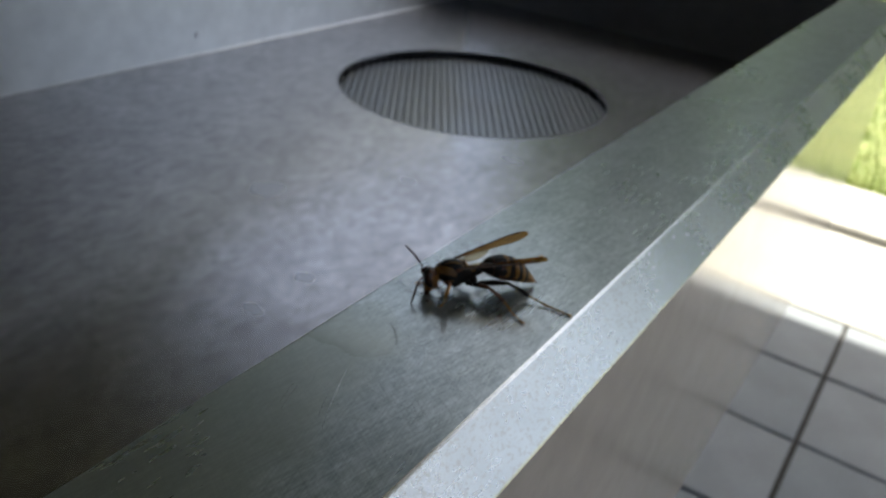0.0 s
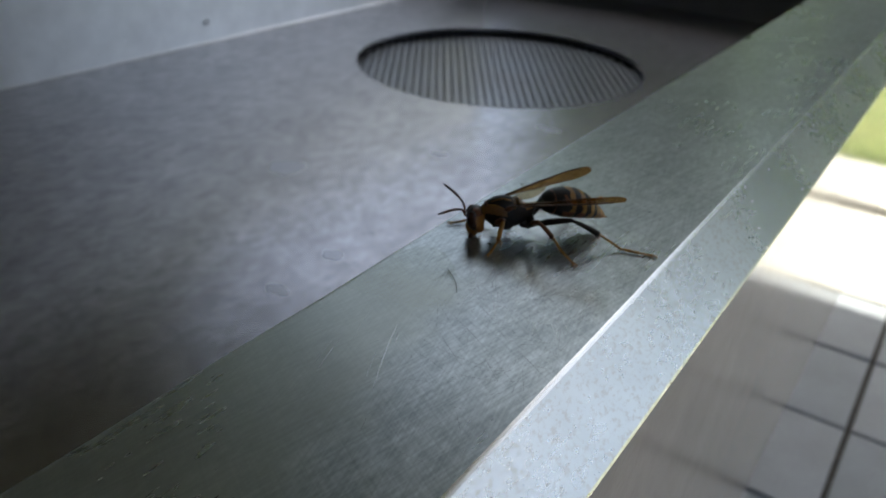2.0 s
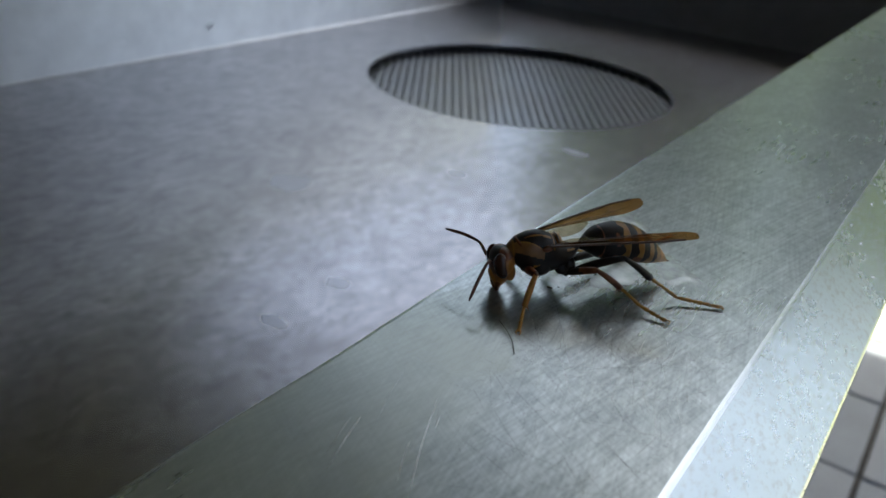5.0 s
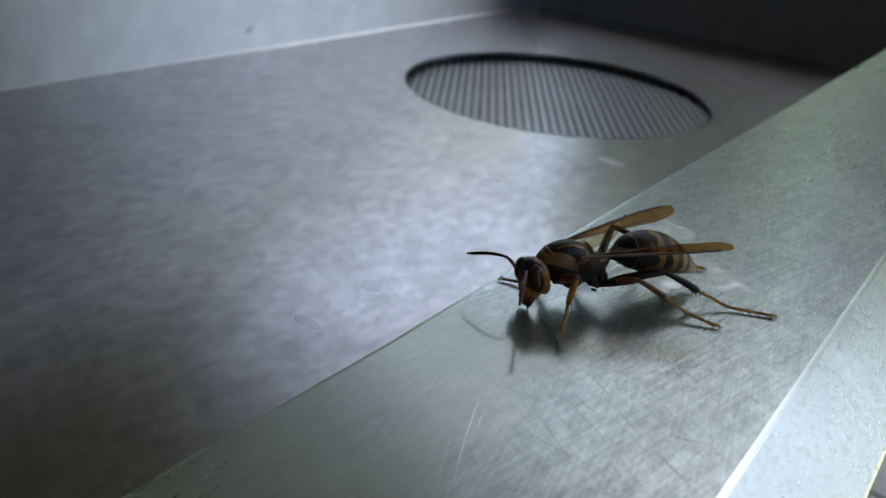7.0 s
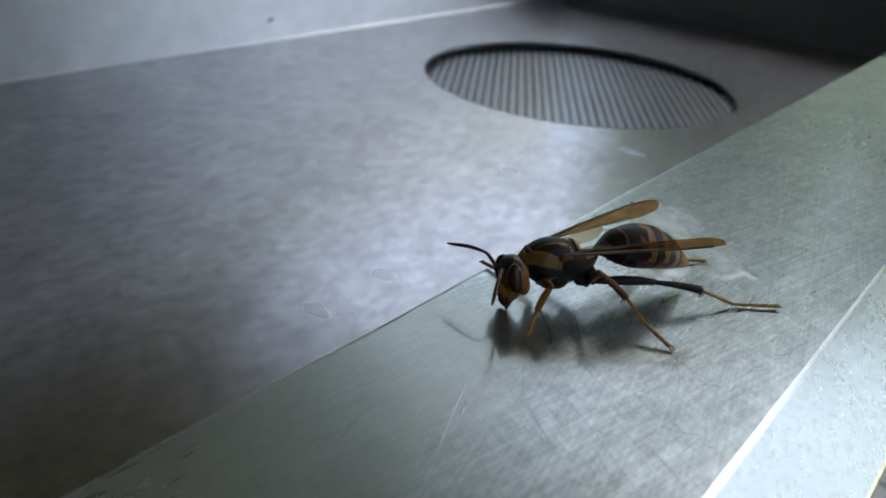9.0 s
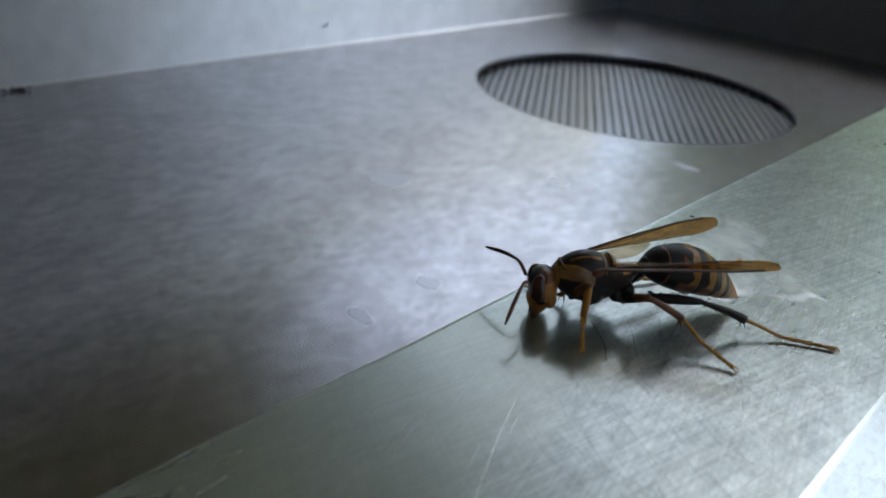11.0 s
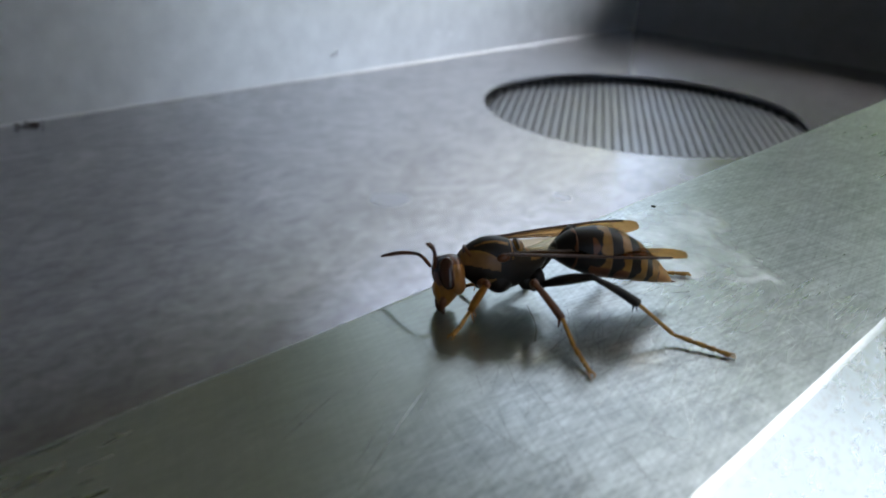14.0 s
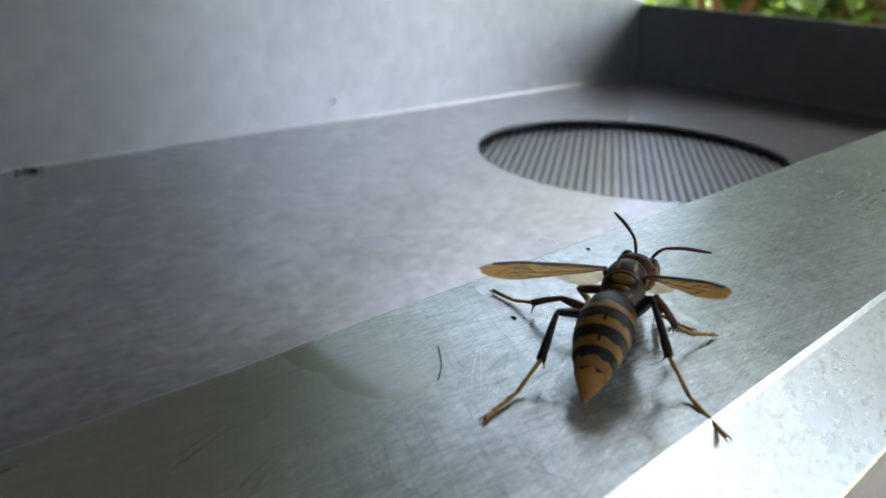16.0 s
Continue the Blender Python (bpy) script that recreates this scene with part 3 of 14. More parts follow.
def wet_film(outline, height, edge, seed, cell, wobble):
    """A wet patch as a fine sheet: outline in mm, swelling to its height over the edge's width."""
    poly = np.array(outline, float)
    xs = np.arange(poly[:, 0].min() - 1, poly[:, 0].max() + 1, cell)
    ys = np.arange(poly[:, 1].min() - 1, poly[:, 1].max() + 1, cell)
    gx, gy = np.meshgrid(xs, ys, indexing="ij")
    wx, wy = gx.copy(), gy.copy()
    for i in range(len(xs)):
        for j in range(len(ys)):
            p = (xs[i] * 0.45, ys[j] * 0.45, seed)
            wx[i, j] += wobble * (noise.noise(p) + 0.15 * noise.noise((p[0] * 3, p[1] * 3, seed + 4)))
            wy[i, j] += wobble * (noise.noise((p[0], p[1], seed + 9)) + 0.15 * noise.noise((p[0] * 3, p[1] * 3, seed + 13)))
    dist = np.full(gx.shape, 1e9)
    inside = np.zeros(gx.shape, bool)
    for (ax, ay), (bx, by) in zip(poly, np.roll(poly, -1, 0)):
        t = np.clip(((wx - ax) * (bx - ax) + (wy - ay) * (by - ay)) / ((bx - ax) ** 2 + (by - ay) ** 2), 0, 1)
        dist = np.minimum(dist, np.hypot(wx - ax - t * (bx - ax), wy - ay - t * (by - ay)))
        cross = (ay > wy) != (by > wy)
        with np.errstate(divide="ignore", invalid="ignore"):
            inside ^= cross & (wx < (bx - ax) * (wy - ay) / (by - ay) + ax)
    sd = np.where(inside, dist, -dist)
    f = np.clip(sd / edge, 0, 1)
    h = height * (f * f * (3 - 2 * f) + 0.6 * np.exp(-((sd - edge) / (edge * 0.6)) ** 2) * (f > 0))
    bm = bmesh.new()
    made = {}

    def vert(i, j):
        if (i, j) not in made:
            ripple = 0.1 * height * noise.noise((xs[i] * 0.8, ys[j] * 0.8, seed + 20)) * f[i, j]
            made[i, j] = bm.verts.new((xs[i] * MM_, ys[j] * MM_, 0.000012 + (h[i, j] + ripple) * MM_))
        return made[i, j]

    for i in range(len(xs) - 1):
        for j in range(len(ys) - 1):
            if max(sd[i, j], sd[i + 1, j], sd[i, j + 1], sd[i + 1, j + 1]) > 0 and xs[i] > 0.8:
                bm.faces.new((vert(i, j), vert(i + 1, j), vert(i + 1, j + 1), vert(i, j + 1)))
    return bm


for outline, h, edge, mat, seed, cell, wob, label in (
        ([(0.9, 1.0), (1.6, 8.0), (2.6, 17.6), (2.8, 23.8), (4.4, 26.4), (7.3, 26.9), (11.4, 24.8), (12.9, 20.2), (15.4, 18.9), (18.9, 17.6), (22.4, 14.6), (20.3, 11.6), (16.8, 9.0), (15.2, 5.8), (12.0, 3.4), (8.5, 1.6), (4.0, 0.6)], 0.06, 1.3, SHEEN_FILM, 1, 0.22, 1.2, "shallow wet patch on the ledge, whitened for mirrored sky, shiny rim"),
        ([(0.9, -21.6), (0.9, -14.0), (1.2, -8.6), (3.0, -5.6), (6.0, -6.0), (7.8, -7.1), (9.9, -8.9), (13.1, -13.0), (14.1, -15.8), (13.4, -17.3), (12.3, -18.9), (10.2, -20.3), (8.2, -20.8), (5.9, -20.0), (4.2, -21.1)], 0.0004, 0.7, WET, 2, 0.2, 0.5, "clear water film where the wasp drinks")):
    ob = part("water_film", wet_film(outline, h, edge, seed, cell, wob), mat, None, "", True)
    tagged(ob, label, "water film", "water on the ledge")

# Fibre, specks, scale and crumbs.
bm = bmesh.new()
pts = [Vector((9.0, -9.4, 0.1)), Vector((9.6, -9.9, 0.25)), Vector((10.7, -10.7, 0.3)), Vector((12.2, -12.0, 0.25)), Vector((13.3, -13.5, 0.08))]
for p, q in zip(pts, pts[1:]):
    d = (q - p) * MM_
    bmesh.ops.create_cone(bm, cap_ends=True, segments=6, radius1=0.00004, radius2=0.00004, depth=d.length * 1.05, matrix=Matrix.Translation((p + q) / 2 * MM_) @ d.to_track_quat("Z", "Y").to_matrix().to_4x4())
tagged(part("fibre", bm, DIRT), "fine dark curled fibre lying on the ledge", "fibre")
for k, (x, y, r) in enumerate(((2.6, 22.3, 0.22), (9.5, 0.6, 0.25), (17.1, 81.7, 0.28), (10.2, 1.4, 0.12))):
    bm = bmesh.new()
    bmesh.ops.create_icosphere(bm, subdivisions=2, radius=r * MM_, matrix=Matrix.Translation((x * MM_, y * MM_, r * 0.3 * MM_)) @ Matrix.Diagonal((1.4, 0.8, 0.4, 1)))
    for v in bm.verts:
        v.co += v.normal * r * 0.3 * MM_ * noise.noise(v.co * 4000)
    tagged(part("speck", bm, DIRT), "tiny dark dirt speck on the ledge", "dirt speck", "specks on the ledge")
for k, (x, y, a, b) in enumerate(((-127, 93.5, 6.8, 5.8), (-94, 139, 3.6, 2.0), (-73, 57, 3.5, 2.2), (-72, 34, 3.6, 2.0), (-75, 190, 5.0, 2.0))):
    bm = bmesh.new()
    ring = []
    for j in range(40):
        t = 2 * math.pi * j / 40
        q = 1 + 0.35 * noise.noise((math.cos(t) * 1.4, math.sin(t) * 1.4, k * 3.1))
        ring.append((x + a * q * math.cos(t), y + b * q * math.sin(t)))
    low = [bm.verts.new((p[0] * MM_, p[1] * MM_, FLOOR_Z + 0.00001)) for p in ring]
    high = [bm.verts.new(((p[0] + (x - p[0]) * 0.05) * MM_, (p[1] + (y - p[1]) * 0.05) * MM_, FLOOR_Z + 0.00003)) for p in ring]
    for j in range(40):
        bm.faces.new((low[j], low[(j + 1) % 40], high[(j + 1) % 40], high[j]))
    bm.faces.new(high)
    part("scale_patch", bm, STAIN, trough_floor, "dull dried water stain")
for k, (y, z, r) in enumerate(((0.1378, -0.0462, 0.9), (0.187, -0.0448, 2.0), (0.259, -0.0402, 1.2), (0.2687, -0.0417, 1.4))):
    bm = bmesh.new()
    bmesh.ops.create_icosphere(bm, subdivisions=3, radius=r * MM_, matrix=Matrix.Translation((BASE_X + 0.02 * (z - FLOOR_Z), y, z)) @ Matrix.Diagonal((0.05, 1.5, 0.8, 1)))
    for v in bm.verts:
        v.co.y += r * 0.0006 * noise.noise(v.co * 600)
        v.co.z += r * 0.0006 * noise.noise(v.co * 700)
    part("weld_spot", bm, WELD, side_wall, "pale weld bead", True)
bm = bmesh.new()
for k in range(18):
    bmesh.ops.create_icosphere(bm, subdivisions=2, radius=rng.uniform(0.3, 0.8) * MM_, matrix=Matrix.Translation((BASE_X + 0.0035 + abs(rng.gauss(0, 0.0018)), 0.035 + rng.gauss(0, 0.0022), FLOOR_Z + rng.uniform(0.0002, 0.0012))) @ Matrix.Diagonal((1, 1.4, 0.7, 1)))
tagged(part("dirt_clump", bm, DIRT), "dark brown dirt clump at the foot of the splash wall", "dirt clump")

# ---- wasp ----
MM = 0.001      # the wasp's own millimetre


def chitin(name, lo, hi, rough=0.32, scale=700, coat=0.08):
    m, n, l, b = material(name, lo, rough)
    f = noise_at(n, l, scale, 5)
    g = noise_at(n, l, scale * 6, 3)
    l.new(ramp(n, l, f, [(0.3, lo), (0.7, hi)]), b.inputs["Base Color"])
    l.new(maths(n, l, "ADD", rough - 0.08, maths(n, l, "MULTIPLY", g, 0.2)), b.inputs["Roughness"])
    b.inputs["Coat Weight"].default_value = coat
    b.inputs["Specular IOR Level"].default_value = 0.4
    bump(n, l, b, g, 0.35, 0.00004)
    return m


BLACK = chitin("black_chitin", (0.009, 0.007, 0.006), (0.024, 0.015, 0.011), 0.42, 700, 0.02)
BLACK.node_tree.nodes["Principled BSDF"].inputs["Specular IOR Level"].default_value = 0.3
BROWN = chitin("red_brown_chitin", (0.09, 0.026, 0.009), (0.19, 0.062, 0.02), 0.32)
OLIVE = chitin("olive_brown_chitin", (0.15, 0.066, 0.018), (0.27, 0.125, 0.035), 0.34, 700, 0.05)
OCHRE = chitin("ochre_chitin", (0.21, 0.092, 0.016), (0.38, 0.185, 0.036), 0.36, 700, 0.05)
ORANGE = chitin("orange_chitin", (0.40, 0.148, 0.022), (0.55, 0.24, 0.043), 0.36)
EYE = chitin("dark_brown_eye", (0.030, 0.011, 0.007), (0.075, 0.024, 0.012), 0.22, 300, 0.3)
CHEEK = chitin("orange_brown_chitin", (0.26, 0.096, 0.018), (0.40, 0.165, 0.032), 0.34)
TARSUS = chitin("yellow_orange_chitin", (0.42, 0.18, 0.03), (0.58, 0.30, 0.06), 0.4)
FEELER = chitin("dark_red_brown_chitin", (0.05, 0.014, 0.007), (0.11, 0.032, 0.013), 0.36)
AMBER_VEIN = chitin("wing_vein", (0.05, 0.02, 0.007), (0.11, 0.045, 0.015), 0.45)


def membrane(name, colour, clear, tint):
    m, n, l, b = material(name, colour, 0.13)
    f = noise_at(n, l, 620, 5, (0.3, 1.8, 1))
    l.new(ramp(n, l, f, [(0.34, tuple(0.4 * c for c in colour)), (0.66, tuple(1.25 * c for c in colour))]), b.inputs["Base Color"])
    thru, clearing = n.new("ShaderNodeBsdfTranslucent"), n.new("ShaderNodeBsdfTransparent")
    thru.inputs[0].default_value = (*[min(1, c * 1.3) for c in colour], 1)
    clearing.inputs[0].default_value = (*tint, 1)
    one, two = n.new("ShaderNodeMixShader"), n.new("ShaderNodeMixShader")
    one.inputs[0].default_value, two.inputs[0].default_value = 0.5, clear
    l.new(b.outputs[0], one.inputs[1])
    l.new(thru.outputs[0], one.inputs[2])
    l.new(one.outputs[0], two.inputs[1])
    l.new(clearing.outputs[0], two.inputs[2])
    l.new(two.outputs[0], n["Material Output"].inputs[0])
    bump(n, l, b, f, 0.6, 0.0003)
    return m


WING = membrane("amber_membrane", (0.32, 0.135, 0.03), 0.80, (0.80, 0.60, 0.36))
HIND_WING = membrane("pale_membrane", (0.62, 0.52, 0.36), 0.82, (0.92, 0.84, 0.70))


def loft(bm, sections, seg=28, pick=None, power=2.0, caps=True):
    """Rings across x: (x, z, half width, half height) in mm. pick(i, a) names the face's material slot."""
    rings = []
    for x, z, w, h in sections:
        ring = []
        for k in range(seg):
            a = 2 * math.pi * k / seg
            c, s = math.cos(a), math.sin(a)
            ring.append(bm.verts.new((x * MM, w * MM * math.copysign(abs(c) ** (2 / power), c), (z + h * math.copysign(abs(s) ** (2 / power), s)) * MM)))
        rings.append(ring)
    for i, (p, q) in enumerate(zip(rings, rings[1:])):
        for k in range(seg):
            f = bm.faces.new((p[k], p[(k + 1) % seg], q[(k + 1) % seg], q[k]))
            if pick:
                f.material_index = pick(i / (len(rings) - 1), 2 * math.pi * (k + 0.5) / seg)
    if caps:
        bm.faces.new(rings[0])
        bm.faces.new(rings[-1])
    bmesh.ops.recalc_face_normals(bm, faces=bm.faces[:])
    return bm


def blob(bm, at, radii, turn=(0, 0, 0), seg=18):
    bmesh.ops.create_uvsphere(bm, u_segments=seg, v_segments=seg * 2 // 3, radius=MM,
                              matrix=Matrix.Translation(Vector(at) * MM) @ Euler([radians(a) for a in turn]).to_matrix().to_4x4() @ Matrix.Diagonal((*radii, 1)))
    return bm


def tube(bm, points, radii, seg=8):
    """A round rod along points (mm) with a radius (mm) at each."""
    pts = [Vector(p) * MM for p in points]
    rings = []
    for i, p in enumerate(pts):
        d = (pts[min(i + 1, len(pts) - 1)] - pts[max(i - 1, 0)]).normalized()
        u = d.cross(Vector((0, 0, 1)))
        u = u.normalized() if u.length > 1e-4 else Vector((0, 1, 0))
        v = d.cross(u)
        rings.append([bm.verts.new(p + (u * math.cos(2 * math.pi * k / seg) + v * math.sin(2 * math.pi * k / seg)) * radii[i] * MM) for k in range(seg)])
    for a, b in zip(rings, rings[1:]):
        for k in range(seg):
            bm.faces.new((a[k], a[(k + 1) % seg], b[(k + 1) % seg], b[k]))
    bm.faces.new(rings[0][::-1])
    bm.faces.new(rings[-1])
    return bm


def smooth_sections(rows, steps=4):
    """Fills in rings between the given ones (Catmull-Rom)."""
    out = []
    for i in range(len(rows) - 1):
        p = [np.array(rows[max(0, min(len(rows) - 1, i + k))], float) for k in (-1, 0, 1, 2)]
        for s in range(steps):
            t = s / steps
            out.append(tuple(0.5 * (2 * p[1] + (p[2] - p[0]) * t + (2 * p[0] - 5 * p[1] + 4 * p[2] - p[3]) * t * t + (3 * p[1] - p[0] - 3 * p[2] + p[3]) * t ** 3)))
    return out + [tuple(rows[-1])]


wasp = tagged(new("wasp"), "black paper wasp with ochre bands drinking on the steel ledge", "wasp")

# Thorax: black, with red-brown side plates, ochre lines and spots.
THORAX = [(-2.95, 0.62, 0.34, 0.34), (-2.7, 0.48, 0.55, 0.44), (-2.2, 0.08, 1.05, 0.82), (-1.4, -0.26, 1.52, 1.22), (-0.4, -0.36, 1.88, 1.7), (0.5, -0.26, 2.08, 2.2), (1.8, -0.15, 2.16, 2.48), (2.9, -0.1, 2.1, 2.4), (3.8, -0.05, 1.9, 2.02), (4.5, 0.0, 1.58, 1.52), (5.0, 0.0, 1.22, 1.08), (5.35, -0.05, 0.85, 0.72), (5.6, -0.1, 0.5, 0.45)]


def thorax_colour(s, a):
    x = float(np.interp(s, [k / (len(THORAX) - 1) for k in range(len(THORAX))], [r[0] for r in THORAX]))
    up = math.degrees(math.asin(math.sin(a)))
    ridge = 58 - 13 * (4.6 - x)
    if x > 4.85:
        return 2 if 4.95 < x < 5.12 and up > -20 else 1
    if x > 1.75 and ridge - 20 - 9 * (x - 1.75) < up < ridge:
        return 1
    if x > 1.75 and ridge <= up < ridge + 5.5:
        return 2
    if 0.9 < x < 4.0 and 63 + 1.5 * (x - 0.9) < up < 71 + 0.8 * (x - 0.9):
        return 1 if x > 3.2 else 2
    if 0.55 < x < 0.72 and up > 30:
        return 2
    if 2.1 < x < 2.75 and -36 < up < -16 - 6 * (x - 2.1):
        return 2
    if 0.9 < x < 1.35 and -30 < up < -20:
        return 1
    if -2.2 < x < -1.1 and 40 < up < 52:
        return 2
    return 0


thorax = part("thorax", loft(bmesh.new(), smooth_sections(THORAX, 10), 120, thorax_colour), [BLACK, OLIVE, OCHRE], wasp, "black thorax with brown and ochre marks", True)
part("scutellum", blob(bmesh.new(), (0.0, 0, 1.42), (0.62, 1.12, 0.58), (0, -16, 0), 26), OCHRE, thorax, "ochre plate", True)
part("groove", tube(bmesh.new(), [(0.0 + 0.1 * math.cos(u), 1.14 * math.sin(u), 1.42 + 0.6 * math.cos(u)) for u in [radians(-80 + 10 * k) for k in range(17)]], [0.085] * 17, 6), BLACK, thorax, "dark seam of the plate", True)
part("postscutellum", blob(bmesh.new(), (-0.8, 0, 0.72), (0.4, 0.98, 0.5), (0, -32, 0), 22), OCHRE, thorax, "ochre plate", True)
part("pronotum", tube(bmesh.new(), [(4.75 - 0.9 * math.sin(u) ** 2, 1.6 * math.sin(u), 0.05 + 1.36 * math.cos(u)) for u in [radians(-78 + 12 * k) for k in range(14)]], [0.17] * 14, 8), BROWN, thorax, "red-brown collar", True)
for s in (1, -1):
    part("tegula", blob(bmesh.new(), (1.55, 1.92 * s, 1.1), (0.62, 0.3, 0.38), (0, 12, 0)), BROWN, thorax, "red-brown wing cap", True)
    part("mesopleuron", blob(bmesh.new(), (1.7, 1.25 * s, -1.35), (1.25, 0.95, 1.15), (0, 10, 0), 22), BLACK, thorax, "", True)

# Head: built round its centre, face towards +x, from rings stacked upwards.
bm = bmesh.new()
rows = smooth_sections([(-2.85, 0.72, 0.32, 0.42), (-2.5, 0.62, 0.58, 0.82), (-1.9, 0.42, 0.92, 1.32), (-1.2, 0.25, 1.18, 1.85), (-0.5, 0.12, 1.32, 2.18), (0.3, 0.08, 1.34, 2.24), (1.0, 0.05, 1.2, 2.02), (1.5, 0.02, 0.92, 1.5), (1.76, 0.0, 0.5, 0.8), (1.84, 0.0, 0.15, 0.25)], 4)
rings = [[bm.verts.new(((xc + d * math.cos(2 * math.pi * k / 48)) * MM, w * math.sin(2 * math.pi * k / 48) * MM, z * MM)) for k in range(48)] for z, xc, d, w in rows]
for i, (p, q) in enumerate(zip(rings, rings[1:])):
    for k in range(48):
        f = bm.faces.new((p[k], p[(k + 1) % 48], q[(k + 1) % 48], q[k]))
        c, s, z = math.cos(2 * math.pi * (k + 0.5) / 48), abs(math.sin(2 * math.pi * (k + 0.5) / 48)), rows[i][0]
        f.material_index = 0 if (z > 0.95 and s < 0.75 and c > -0.8) or (0.2 < z and s < 0.34 and c > 0) or (c < -0.9 and z > -1) else (2 if (z < -0.9 and c > -0.5) or (s > 0.45 and c < 0.1 and z < 0.9) else 1)
bm.faces.new(rings[0][::-1])
bm.faces.new(rings[-1])
head = part("head", bm, [BLACK, BROWN, CHEEK], wasp, "red-brown head with large dark eyes", True)
for s in (1, -1):
    part("eye", blob(bmesh.new(), (0.52, 1.5 * s, 0.2), (0.88, 0.74, 1.46), (6 * s, 6, -16 * s), 30), EYE, head, "dark brown compound eye", True)
    part("gena", blob(bmesh.new(), (-0.16, 1.3 * s, -0.36), (0.84, 0.8, 1.4), (8 * s, 14, 0), 24), CHEEK, head, "orange-brown cheek", True)
    bm = bmesh.new()
    tube(bm, [(0.75, 0.86 * s, -1.9), (0.95, 0.88 * s, -2.4), (1.0, 0.66 * s, -2.85), (0.95, 0.34 * s, -3.15), (0.92, 0.1 * s, -3.3)], [0.34, 0.36, 0.3, 0.2, 0.07], 10)
    part("mandible", bm, BROWN, head, "", True)
part("clypeus", blob(bmesh.new(), (1.12, 0, -1.5), (0.46, 1.0, 1.0), (0, 16, 0), 22), ORANGE, head, "orange face plate", True)
part("tongue", tube(bmesh.new(), [(0.7, 0, -2.4), (0.75, 0, -3.0), (0.7, 0, -3.6)], [0.3, 0.22, 0.1]), BROWN, head, "", True)
for oy, oz in ((0, 1.5), (0.3, 1.72), (-0.3, 1.72)):
    part("ocellus", blob(bmesh.new(), (0.55 - (oz - 1.5) * 1.6, oy, oz), (0.13, 0.13, 0.12), (0, 0, 0), 8), EYE, head, "", True)

# Antennae: a stout stalk with an elbow, then the ringed whip.
ELBOW = smooth_sections([(0, 0, 0, 0.15), (0.5, 0, 0.5, 0.19), (1.05, 0, 0.86, 0.17), (1.5, 0, 0.98, 0.15), (2.6, 0, 0.9, 0.19), (3.8, 0, 0.66, 0.2), (5.0, 0, 0.28, 0.18), (5.93, 0, 0.0, 0.09)], 4)
feelers = []
for s in (1, -1):
    stalk, whip = ELBOW[:10], ELBOW[9:]
    antenna = part("antenna", tube(bmesh.new(), [r[:3] for r in stalk], [r[3] for r in stalk], 10), BROWN, wasp, "brown feeler", True)
    pts, rad = [], []
    for p, q in zip(whip, whip[1:]):
        for f, r in ((0.0, 0.84), (0.2, 1.0), (0.85, 1.02)):
            pts.append(tuple(a + (b - a) * f for a, b in zip(p[:3], q[:3])))
            rad.append((p[3] + (q[3] - p[3]) * f) * r)
    part("flagellum", tube(bmesh.new(), pts, rad, 10), FEELER, antenna, "dark ringed whip", True)
    feelers.append(antenna)
antenna_left, antenna_right = feelers

# Gaster: from the waist along -x; back arched, underside nearly straight, one plate for each ring.
G_S = [0, 0.7, 1.5, 2.5, 3.7, 4.9, 6.2, 7.6, 9.0, 10.4, 11.5, 12.1, 12.4]
G_TOP = [0.32, 1.15, 1.85, 2.34, 2.58, 2.62, 2.42, 1.86, 1.0, -0.2, -1.3, -2.05, -2.43]
G_LOW = [-0.3, -0.55, -0.98, -1.42, -1.78, -1.98, -2.12, -2.26, -2.4, -2.52, -2.58, -2.56, -2.47]
G_W = [0.3, 0.95, 1.62, 2.12, 2.42, 2.52, 2.5, 2.3, 1.88, 1.28, 0.68, 0.3, 0.03]


def gaster_ring(s):
    def at(v):
        i = min(max(int(np.searchsorted(G_S, s)) - 1, 0), len(G_S) - 2)
        t, h = (s - G_S[i]) / (G_S[i + 1] - G_S[i]), G_S[i + 1] - G_S[i]
        m = [(v[min(j + 1, len(v) - 1)] - v[max(j - 1, 0)]) / (G_S[min(j + 1, len(v) - 1)] - G_S[max(j - 1, 0)]) for j in (i, i + 1)]
        return (1 + 2 * t) * (1 - t) ** 2 * v[i] + t * (1 - t) ** 2 * h * m[0] + t * t * (3 - 2 * t) * v[i + 1] + t * t * (t - 1) * h * m[1]
    top_z, low_z = at(G_TOP), at(G_LOW)
    return (-s, (top_z + low_z) / 2, max(at(G_W), 0.02), max((top_z - low_z) / 2, 0.02))


def tergite_colour(index):
    """0 black, 1 ochre, 2 brown: each plate dark in front, with a ragged ochre hind band."""
    def pick(q, a):
        up, side = math.sin(a), abs(math.cos(a))
        wave = 0.05 * math.cos(6 * a) + 0.03 * math.sin(11 * a + index)
        if index == 0:
            return 0 if q < 0.9 + wave else 2
        edge = (0, 0.72, 0.58, 0.58, 0.5, 0.06)[index] + wave
        if index == 1 and 0.25 < up < 0.8 and 0.42 < q < 0.66 - abs(up - 0.5) * 0.5:
            return 2
        if up < -0.3:
            edge = edge * (0.7 if side > 0.55 else 1.05) + 0.12 * math.sin(5 * a + index)
            return 0 if q < edge else (2 if index < 3 else 1)
        if index in (2, 3) and side < 0.035 and q < 0.8:
            return 0
        if index in (2, 3) and 0.35 < side < 0.6 and up > 0 and edge - 0.06 < q < edge:
            return 1
        return 0 if q < edge else 1
    return pick


